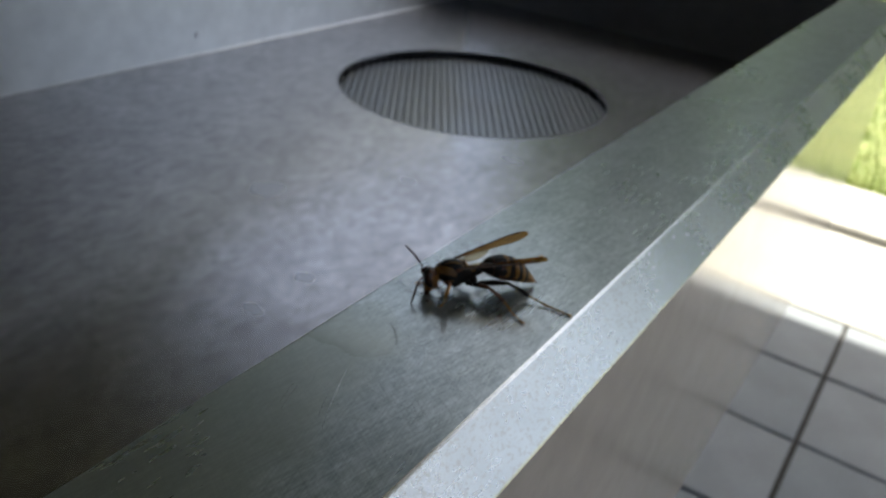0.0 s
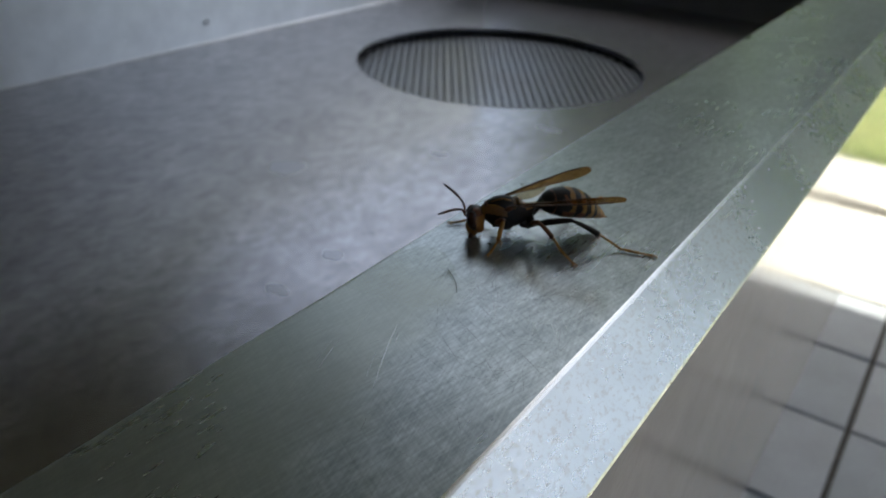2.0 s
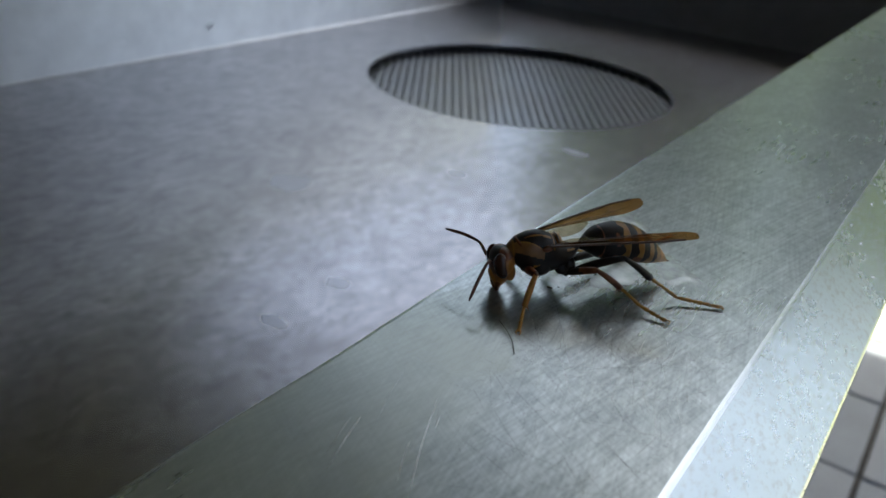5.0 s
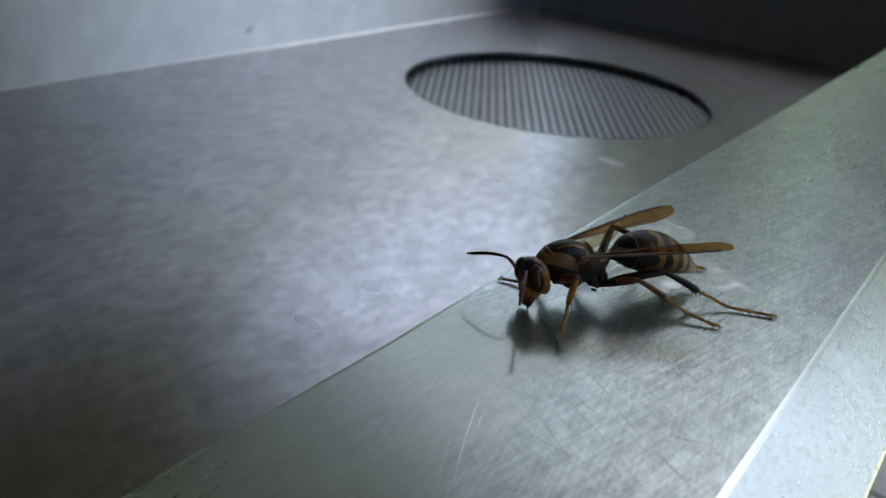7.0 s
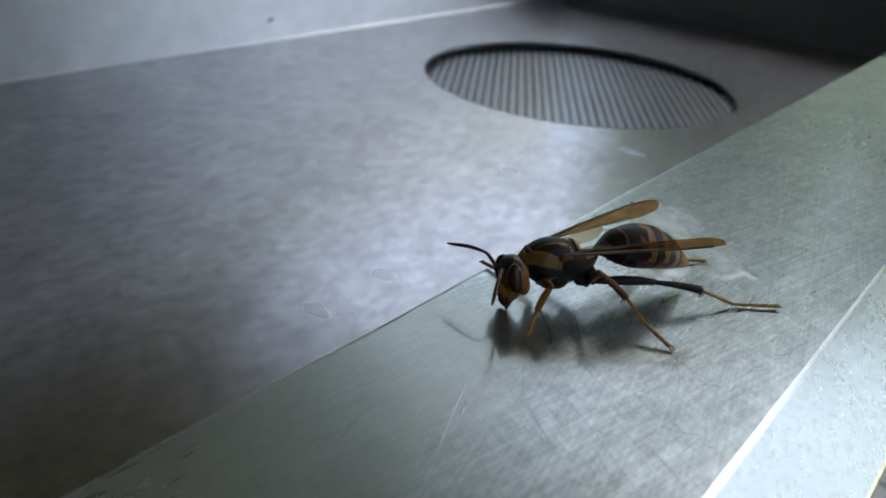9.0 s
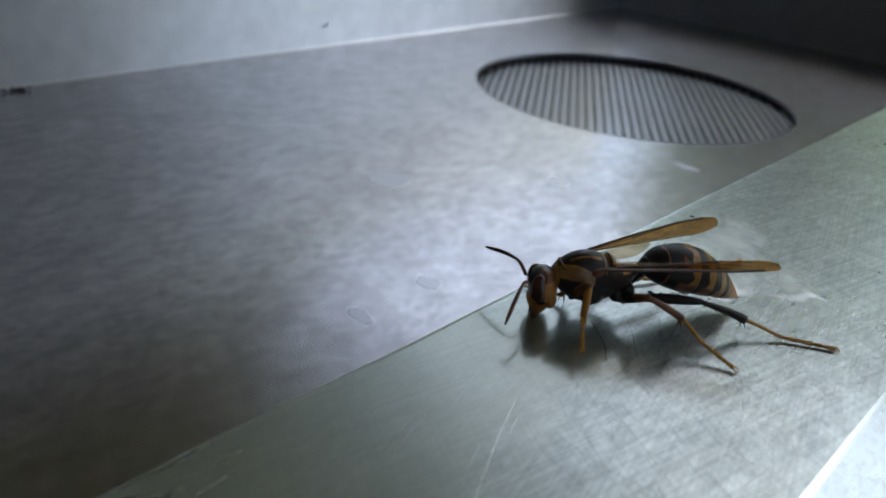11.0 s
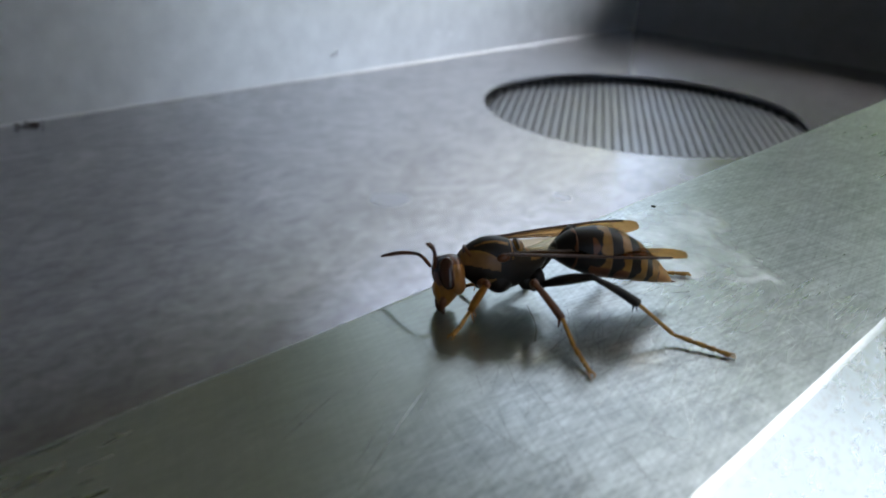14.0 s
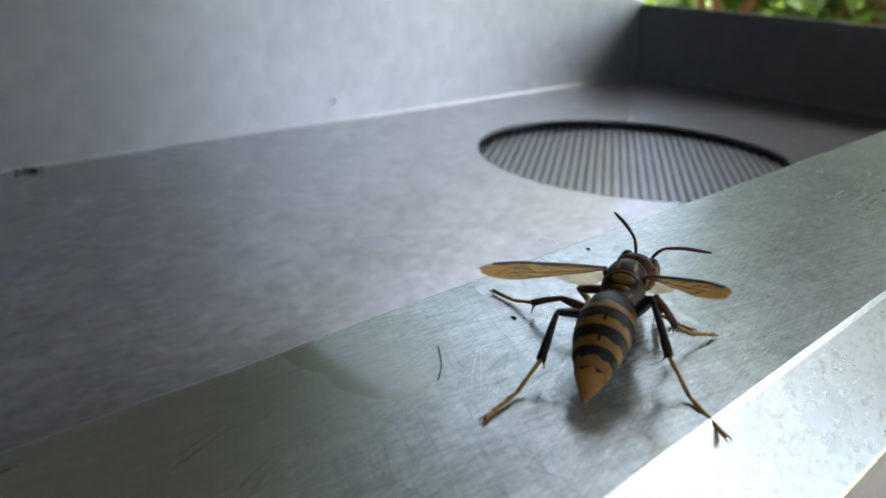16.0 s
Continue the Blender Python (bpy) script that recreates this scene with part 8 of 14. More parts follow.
    walk(limbs["mid", "left"][3], [
        (0, pose(-0.00733, 0.00856, -0.00385, 2.3, 4.4, 109.6)), (0.25, pose(-0.0075, 0.00817, -0.00409, 0.4, 4.9, 112.2)),
        (0.5, pose(-0.00775, 0.00764, -0.00436, -1.4, 6.1, 117.7)), (0.75, pose(-0.0082, 0.0072, -0.00441, -1, 6.2, 120.6)),
        (1, pose(-0.00857, 0.00687, -0.00445, -0.7, 5.8, 121.1)), (1.25, pose(-0.00874, 0.00714, -0.00425, -1.1, 8.1, 125.9)),
        (1.5, pose(-0.00901, 0.00752, -0.00404, -1.4, 9.9, 131.9)), (1.67, pose(-0.00909, 0.00763, -0.00411, -1.1, 8, 137.8)),
        (1.75, pose(-0.00719, 0.00689, -0.00333, -1.6, -2.2, 121.8)), (1.83, pose(-0.00575, 0.0064, -0.00373, -2.2, 11.2, 99.3)),
        (2, pose(-0.00547, 0.00645, -0.00384, -1.7, 9.9, 110.9)), (2.25, pose(-0.00589, 0.00634, -0.00405, -1.7, 11.4, 115.1)),
        (2.5, pose(-0.00626, 0.00631, -0.00427, -2, 12.7, 117.6)), (2.75, pose(-0.0063, 0.00682, -0.00409, -2.8, 13.9, 119.7)),
        (3, pose(-0.00623, 0.00729, -0.00386, -3.4, 14.9, 119.9)), (3.25, pose(-0.00617, 0.00685, -0.00389, -2.5, 16.6, 120.2)),
        (3.5, pose(-0.00622, 0.00635, -0.00387, -0.8, 17.6, 123.6)), (3.75, pose(-0.0068, 0.00663, -0.00373, 0.1, 15.2, 125)),
        (4, pose(-0.0074, 0.00696, -0.00359, 0.8, 12.5, 126.1)), (4.25, pose(-0.00765, 0.00687, -0.0035, 1.3, 11.3, 127)),
        (4.5, pose(-0.0079, 0.00678, -0.00341, 1.8, 10.1, 127.8)), (4.75, pose(-0.00815, 0.0067, -0.00333, 2.3, 8.9, 128.4)),
        (5, pose(-0.0084, 0.00663, -0.00325, 2.8, 7.8, 128.9)), (5.25, pose(-0.00865, 0.00657, -0.00318, 3.2, 6.7, 129.3)),
        (5.5, pose(-0.00892, 0.00653, -0.00312, 3.5, 5.7, 129.7)), (5.75, pose(-0.00918, 0.0065, -0.00306, 3.8, 4.9, 130)),
        (6, pose(-0.00943, 0.00646, -0.00301, 4, 4.4, 130.3)), (6.25, pose(-0.00967, 0.00641, -0.00296, 4.1, 4.1, 130.8)),
        (6.5, pose(-0.00987, 0.00631, -0.00292, 4.1, 4.2, 131.4)), (6.75, pose(-0.00988, 0.00618, -0.00293, 3.9, 4.8, 134.5)),
        (7, pose(-0.00989, 0.00598, -0.00297, 3.6, 6.4, 138.5)), (7.25, pose(-0.01021, 0.00543, -0.00322, 3.2, 8, 144.4)),
        (7.5, pose(-0.01049, 0.00492, -0.00351, 2.7, 10.4, 149.5)), (7.67, pose(-0.01013, 0.00574, -0.00372, 2, 9.7, 161.1)),
        (7.75, pose(-0.00729, 0.00684, -0.00263, 1.3, -6, 126.5)), (7.83, pose(-0.00529, 0.00872, -0.00377, -0.3, 12.2, 89.6)),
        (8, pose(-0.00433, 0.00891, -0.00356, -0.5, 14.5, 104.1)), (8.25, pose(-0.0044, 0.00814, -0.0035, 0.7, 18.5, 109.9)),
        (8.5, pose(-0.00452, 0.00742, -0.00345, 2, 21.9, 117)), (8.75, pose(-0.00476, 0.00729, -0.00342, 2, 22.1, 119)),
        (9, pose(-0.00502, 0.00723, -0.00339, 2, 21.8, 120.6)), (9.25, pose(-0.0053, 0.00723, -0.00338, 1.8, 21.2, 122)),
        (9.5, pose(-0.00558, 0.00726, -0.00338, 1.6, 20.3, 123.1)), (9.75, pose(-0.00588, 0.0073, -0.00338, 1.3, 19.5, 124.1)),
        (10, pose(-0.00618, 0.00734, -0.00338, 0.9, 18.7, 125.1)), (10.25, pose(-0.00647, 0.00735, -0.00339, 0.6, 18.2, 126.2)),
        (10.5, pose(-0.00674, 0.00733, -0.00339, 0.3, 18, 127.4)), (10.75, pose(-0.00699, 0.00726, -0.0034, 0, 18.3, 129)),
        (11, pose(-0.00721, 0.00712, -0.0034, -0.3, 19.1, 130.9)), (11.25, pose(-0.00736, 0.00652, -0.00361, -0.1, 24.6, 143.6)),
        (11.5, pose(-0.00752, 0.00601, -0.00386, 0.5, 29.1, 156.4)), (12, pose(-0.0078, 0.0059, -0.00365, -0.5, 28.1, 155.9)),
        (12.25, pose(-0.00838, 0.00586, -0.00383, -0.3, 22.2, 155)), (12.5, pose(-0.00913, 0.00595, -0.00408, 0, 15.2, 153)),
        (12.67, pose(-0.00916, 0.00651, -0.00423, 0.2, 10.2, 159.7)), (12.75, pose(-0.00658, 0.00714, -0.00307, 0.1, -9.1, 128.6)),
        (12.83, pose(-0.00486, 0.00849, -0.00405, 0, 9.5, 92.8)), (13, pose(-0.00422, 0.00865, -0.004, 0.1, 8, 104.4)),
        (13.5, pose(-0.00332, 0.00883, -0.00385, -0.9, 10.9, 98.8)), (13.75, pose(-0.00319, 0.00894, -0.00386, -0.6, 11.9, 99.3)),
        (14, pose(-0.00303, 0.00925, -0.00391, -0.2, 12.4, 98.5)), (14.25, pose(-0.00392, 0.00944, -0.00386, 1.3, 11.5, 100.8)),
        (14.5, pose(-0.00507, 0.00965, -0.0038, 2.7, 10, 108.8)), (14.75, pose(-0.0045, 0.01075, -0.00455, 2.2, 9.3, 106.3)),
        (15, pose(-0.00377, 0.01107, -0.0053, 1.2, 11.7, 104.4)), (15.1, pose(-0.00305, 0.00899, -0.00524, 0.2, 5.2, 108.9)),
        (15.2, pose(-0.00228, 0.00699, -0.006, -1.5, 13.4, 111.4)), (15.3, pose(-0.00245, 0.00725, -0.00664, -3.8, 16.3, 113.8)),
        (15.4, pose(-0.00372, 0.00611, -0.00549, 0.8, 11.4, 128.7)), (15.5, pose(0.00702, 0.00501, -0.00479, -2.3, 12.8, -0.3)),
        (15.6, pose(0.00432, 0.00773, -0.00513, -0.8, 17.8, 41.2)), (15.7, pose(-0.00018, 0.01081, -0.00396, 4.8, 13, 62.9)),
        (15.8, pose(0.0026, 0.01048, -0.00414, 1.3, 8.8, 57.1)), (15.9, pose(0.00297, 0.00987, -0.00397, 0.9, 5.9, 56.5)),
        (16, pose(0.00181, 0.01083, -0.00452, 0.9, 6.1, 59.6)),
    ])
    walk(limbs["hind", "left"][0], [
        (0, pose(-0.00219, 0.00116, -0.00198, 2.9, -16.5, 147.1)), (0.25, pose(-0.00219, 0.00116, -0.00198, 1.2, -15.5, 143.8)),
        (0.5, pose(-0.00219, 0.00116, -0.00198, -0.6, -13.5, 141.4)), (0.75, pose(-0.00219, 0.00116, -0.00198, -0.4, -14.8, 140.3)),
        (1, pose(-0.00219, 0.00116, -0.00198, -0.1, -15.8, 139.7)), (1.17, pose(-0.00219, 0.00116, -0.00198, -0.3, -16.2, 141.1)),
        (1.25, pose(-0.00219, 0.00116, -0.00198, -0.4, -20.9, 146.5)), (1.33, pose(-0.00219, 0.00116, -0.00198, -0.4, -10.7, 150.2)),
        (1.5, pose(-0.00219, 0.00116, -0.00198, -0.7, -6, 151.1)), (1.67, pose(-0.00219, 0.00116, -0.00198, -0.5, -15.5, 152.1)),
        (1.75, pose(-0.00219, 0.00116, -0.00198, -0.8, -31.5, 145.1)), (1.83, pose(-0.00219, 0.00116, -0.00198, -0.9, -26.1, 139.1)),
        (2, pose(-0.00219, 0.00116, -0.00198, -0.3, -19.6, 144.4)), (2.25, pose(-0.00219, 0.00116, -0.00198, 0, -17.3, 147.4)),
        (2.5, pose(-0.00219, 0.00116, -0.00198, 0.1, -14.6, 150.6)), (2.75, pose(-0.00219, 0.00116, -0.00198, -0.6, -10.1, 153.7)),
        (3, pose(-0.00219, 0.00116, -0.00198, -1, -5.4, 156.7)), (3.25, pose(-0.00219, 0.00116, -0.00198, -0.2, -4.6, 157.7)),
        (3.5, pose(-0.00219, 0.00116, -0.00198, 0.9, -3.6, 158.7)), (3.67, pose(-0.00219, 0.00116, -0.00198, 1, -5.8, 155.5)),
        (3.75, pose(-0.00219, 0.00116, -0.00198, 0.6, -23.4, 139.8)), (3.83, pose(-0.00219, 0.00116, -0.00198, 0.4, -33.4, 124.6)),
        (4, pose(-0.00219, 0.00116, -0.00198, 0.9, -36.3, 122.1)), (4.25, pose(-0.00219, 0.00116, -0.00198, 1.6, -36.1, 125.5)),
        (4.5, pose(-0.00219, 0.00116, -0.00198, 2.2, -35.6, 129.3)), (4.75, pose(-0.00219, 0.00116, -0.00198, 2.6, -34.8, 133.6)),
        (5, pose(-0.00219, 0.00116, -0.00198, 2.8, -33.5, 138.2)), (5.25, pose(-0.00219, 0.00116, -0.00198, 2.9, -31.8, 143)),
        (5.5, pose(-0.00219, 0.00116, -0.00198, 2.8, -29.7, 147.8)), (5.75, pose(-0.00219, 0.00116, -0.00198, 2.5, -27.2, 152.6)),
        (6, pose(-0.00219, 0.00116, -0.00198, 2.2, -24.6, 157.1)), (6.25, pose(-0.00219, 0.00116, -0.00198, 1.8, -21.9, 161.2)),
        (6.5, pose(-0.00219, 0.00116, -0.00198, 1.5, -19.5, 164.9)), (6.75, pose(-0.00219, 0.00116, -0.00198, 1.9, -20.4, 162.4)),
        (7, pose(-0.00219, 0.00116, -0.00198, 2.3, -21.4, 159.9)), (7.25, pose(-0.00219, 0.00116, -0.00198, 2.1, -17.7, 167)),
        (7.5, pose(-0.00219, 0.00116, -0.00198, 1.9, -13.4, 174)), (7.75, pose(-0.00219, 0.00116, -0.00198, 1.8, -13.1, 166.4)),
        (8, pose(-0.00219, 0.00116, -0.00198, 1.4, -11.5, 159.8)), (8.25, pose(-0.00219, 0.00116, -0.00198, 2.1, -10, 163.4)),
        (8.5, pose(-0.00219, 0.00116, -0.00198, 2.6, -8.1, 167.3)), (8.75, pose(-0.00219, 0.00116, -0.00198, 2.5, -5.2, 168)),
        (9, pose(-0.00219, 0.00116, -0.00198, 2.4, -1.7, 168.9)), (9.25, pose(-0.00219, 0.00116, -0.00198, 2.3, 1.3, 169.6)),
        (9.5, pose(-0.00219, 0.00116, -0.00198, 2.1, -10.4, 162)), (9.75, pose(-0.00219, 0.00116, -0.00198, 1.9, -12.2, 158.9)),
        (10, pose(-0.00219, 0.00116, -0.00198, 1.6, -11.6, 158.7)), (10.25, pose(-0.00219, 0.00116, -0.00198, 1.4, -10.7, 158.6)),
        (10.5, pose(-0.00219, 0.00116, -0.00198, 1.1, -9.7, 158.5)), (10.75, pose(-0.00219, 0.00116, -0.00198, 0.9, -8.5, 158.4)),
        (11, pose(-0.00219, 0.00116, -0.00198, 0.7, -7.1, 158.6)), (11.25, pose(-0.00219, 0.00116, -0.00198, 0.8, -2.6, 163.3)),
        (11.5, pose(-0.00219, 0.00116, -0.00198, 1.1, 1.4, 167.6)), (12, pose(-0.00219, 0.00116, -0.00198, 0.4, 5, 175.7)),
        (12.17, pose(-0.00219, 0.00116, -0.00198, 0, 4.2, 168.2)), (12.25, pose(-0.00219, 0.00116, -0.00198, -0.5, -17.3, 146.8)),
        (12.33, pose(-0.00219, 0.00116, -0.00198, -0.7, -25.3, 132.8)), (12.5, pose(-0.00219, 0.00116, -0.00198, -0.3, -29, 121)),
        (12.75, pose(-0.00219, 0.00116, -0.00198, 0, -28, 122.3)), (13, pose(-0.00219, 0.00116, -0.00198, 0.2, -27.8, 122.6)),
        (13.5, pose(-0.00219, 0.00116, -0.00198, -0.6, -28.1, 119.6)), (13.75, pose(-0.00219, 0.00116, -0.00198, 0.2, -27.2, 120.1)),
        (14, pose(-0.00219, 0.00116, -0.00198, 1.2, -26, 120.9)), (14.25, pose(-0.00219, 0.00116, -0.00198, 2.6, -34, 121)),
        (14.5, pose(-0.00219, 0.00116, -0.00198, 3.7, -33.8, 129.9)), (14.75, pose(-0.00219, 0.00116, -0.00198, 3, -39.2, 120.2)),
        (15, pose(-0.00219, 0.00116, -0.00198, 1.7, -30.4, 126.5)), (15.1, pose(-0.00219, 0.00116, -0.00198, 0.6, -36, 118.6)),
        (15.2, pose(-0.00219, 0.00116, -0.00198, -1.7, -39.3, 114.4)), (15.3, pose(-0.00219, 0.00116, -0.00198, -4.7, -35.2, 116.1)),
        (15.4, pose(-0.00219, 0.00116, -0.00198, 1.2, -36.4, 134.3)), (15.5, pose(-0.00219, 0.00116, -0.00198, 4.3, -38.2, 124.2)),
        (15.6, pose(-0.00219, 0.00116, -0.00198, 3.5, -26.8, 138)), (15.7, pose(-0.00219, 0.00116, -0.00198, 5.6, -29.5, 136.1)),
        (15.8, pose(-0.00219, 0.00116, -0.00198, 2.4, -26.9, 144.3)), (15.9, pose(-0.00219, 0.00116, -0.00198, 1.7, -26, 147.8)),
        (16, pose(-0.00219, 0.00116, -0.00198, 3.7, -20.9, 147.4)),
    ])
    walk(limbs["hind", "left"][1], [
        (0, pose(-0.00738, 0.00462, -0.00015, 2.5, 33.2, -174.1)), (0.25, pose(-0.0072, 0.00493, -0.00026, 1.8, 31.5, -172.5)),
        (0.5, pose(-0.00709, 0.00517, -0.00048, 1.1, 28.6, -173.6)), (0.75, pose(-0.00699, 0.00524, -0.00033, 1.1, 25.4, -177.9)),
        (1, pose(-0.00692, 0.00528, -0.00022, 1.2, 21.8, 177.7)), (1.17, pose(-0.00701, 0.00515, -0.00018, 0.5, 16.4, 162.9)),
        (1.25, pose(-0.00721, 0.00459, 0.00031, -0.8, 15.6, 133.6)), (1.33, pose(-0.00768, 0.00442, -0.00079, -1.3, -5, 128.2)),
        (1.5, pose(-0.0078, 0.00436, -0.00131, -1.6, -8.7, 127.7)), (1.67, pose(-0.00768, 0.00417, -0.00026, -1.3, 6, 130.7)),
        (1.75, pose(-0.0067, 0.00441, 0.00139, -0.5, 37.6, 150)), (1.83, pose(-0.00656, 0.00505, 0.00086, 1, 31.7, 178)),
        (2, pose(-0.00713, 0.0048, 0.00018, 2, 32.1, -168)), (2.25, pose(-0.00737, 0.00458, -0.00007, 2.4, 31.4, -171)),
        (2.5, pose(-0.00762, 0.00433, -0.00036, 2.5, 30.2, -174.7)), (2.75, pose(-0.00788, 0.00408, -0.00085, 1.8, 28.4, -174.7)),
        (3, pose(-0.00809, 0.0038, -0.00137, 1.1, 26.2, -175.4)), (3.25, pose(-0.00813, 0.0037, -0.00146, 1.6, 25.3, -176)),
        (3.5, pose(-0.00819, 0.0036, -0.00158, 2.1, 24.2, -177.1)), (3.67, pose(-0.00803, 0.00392, -0.00133, 1.5, 18.7, 173.3)),
        (3.75, pose(-0.00671, 0.00508, 0.00058, 2.1, 35.1, -161)), (3.83, pose(-0.00525, 0.00569, 0.00157, 1.7, 34, -150.7)),
        (4, pose(-0.00495, 0.00566, 0.00184, 1.1, 33.4, -165.1)), (4.25, pose(-0.00521, 0.0055, 0.00182, 0.7, 33.6, -165.1)),
        (4.5, pose(-0.00551, 0.00531, 0.00177, 0.3, 33.7, -165.4)), (4.75, pose(-0.00584, 0.0051, 0.0017, -0.1, 33.7, -166.2)),
        (5, pose(-0.00619, 0.00485, 0.00158, -0.4, 33.5, -167.4)), (5.25, pose(-0.00656, 0.00456, 0.00142, -0.5, 32.9, -169.3)),
        (5.5, pose(-0.00693, 0.00424, 0.00121, -0.5, 31.8, -171.9)), (5.75, pose(-0.00728, 0.0039, 0.00097, -0.4, 29.9, -175)),
        (6, pose(-0.00759, 0.00354, 0.0007, -0.1, 27.4, -178.4)), (6.25, pose(-0.00785, 0.00319, 0.00042, 0.2, 24.6, 178.4)),
        (6.5, pose(-0.00806, 0.00285, 0.00017, 0.5, 21.9, 175.9)), (6.75, pose(-0.00795, 0.00309, 0.00026, 0.5, 23.1, 177.9)),
        (7, pose(-0.00783, 0.00332, 0.00037, 0.8, 24.5, -179.9)), (7.25, pose(-0.00817, 0.00264, -0.00002, 1.3, 24.9, -178.7)),
        (7.5, pose(-0.00843, 0.00192, -0.00049, 1.7, 23.7, -178.5)), (7.75, pose(-0.00829, 0.00273, -0.00052, 1.9, 23.5, -178)),
        (8, pose(-0.00812, 0.00345, -0.0007, 1.9, 21.1, -180)), (8.25, pose(-0.00828, 0.00307, -0.00087, 2.3, 19.8, -178.5)),
        (8.5, pose(-0.00842, 0.00267, -0.00108, 2.5, 17.9, -177.7)), (8.75, pose(-0.00847, 0.0026, -0.0014, 2.5, 14.4, 178.1)),
        (9, pose(-0.00851, 0.0025, -0.00179, 2.4, 10, 174.1)), (9.25, pose(-0.00853, 0.00242, -0.00213, 2.3, 7.1, 171.9)),
        (9.5, pose(-0.00822, 0.00322, -0.00082, 2.2, 25.2, -171.8)), (9.75, pose(-0.00807, 0.00353, -0.00062, 2, 26.5, -162.7)),
        (10, pose(-0.00807, 0.00356, -0.00069, 1.9, 26.6, -165.5)), (10.25, pose(-0.00808, 0.00358, -0.00078, 1.9, 26.4, -168.5)),
        (10.5, pose(-0.0081, 0.0036, -0.00089, 1.8, 25.7, -171.4)), (10.75, pose(-0.00812, 0.0036, -0.00103, 1.7, 24.7, -174.5)),
        (11, pose(-0.00814, 0.0036, -0.00119, 1.6, 23.2, -177.5)), (11.25, pose(-0.00836, 0.00311, -0.00169, 1.7, 21.3, -179.3)),
        (11.5, pose(-0.00848, 0.00265, -0.00214, 1.8, 19.8, 179.7)), (12, pose(-0.00859, 0.00175, -0.00254, 0.9, 20.3, -175.1)),
        (12.17, pose(-0.00848, 0.00258, -0.00245, 0.3, 12.2, 174.7)), (12.25, pose(-0.00734, 0.00463, -0.00006, 1.1, 38.3, -158.5)),
        (12.33, pose(-0.00615, 0.00554, 0.00077, 0.9, 34, -151.4)), (12.5, pose(-0.00509, 0.00609, 0.00115, 0.3, 31.8, -175.4)),
        (12.75, pose(-0.00524, 0.00607, 0.00104, 0.3, 30, 178.8)), (13, pose(-0.00526, 0.00607, 0.00103, 0.4, 28.4, 174.2)),
        (13.5, pose(-0.00499, 0.00621, 0.00106, 0.8, 31.8, 177.7)), (13.75, pose(-0.00506, 0.00622, 0.00097, 2.4, 32.1, -178.6)),
        (14, pose(-0.00517, 0.00623, 0.00085, 3.8, 32.3, -175)), (14.25, pose(-0.00494, 0.00585, 0.00162, 3.3, 27, 169.6)),
        (14.5, pose(-0.00563, 0.00537, 0.0016, 3.1, 15.6, 151.9)), (14.75, pose(-0.0047, 0.00558, 0.00209, 2, 39.7, -175.1)),
        (15, pose(-0.00549, 0.00573, 0.00129, -0.4, 48.2, -120.5)), (15.1, pose(-0.00468, 0.00584, 0.00181, 1.2, 44, -106.7)),
        (15.2, pose(-0.00425, 0.00581, 0.0021, 4.7, 41.8, -113.4)), (15.3, pose(-0.00451, 0.00599, 0.00174, 9.7, 44.5, -114)),
        (15.4, pose(-0.00581, 0.00498, 0.00185, 1.7, 22.2, -123.6)), (15.5, pose(-0.00504, 0.00545, 0.002, -12.1, 73.8, -64.8)),
        (15.6, pose(-0.00647, 0.00511, 0.00093, -9, 69.5, -43.9)), (15.7, pose(-0.00623, 0.00516, 0.00119, 2.1, 21.7, 173.6)),
        (15.8, pose(-0.00686, 0.00462, 0.00094, 1.4, 34, 177.9)), (15.9, pose(-0.00709, 0.00435, 0.00084, 1, 34.8, 179)),
        (16, pose(-0.00726, 0.00451, 0.00032, 3, 29.2, 179.8)),
    ])
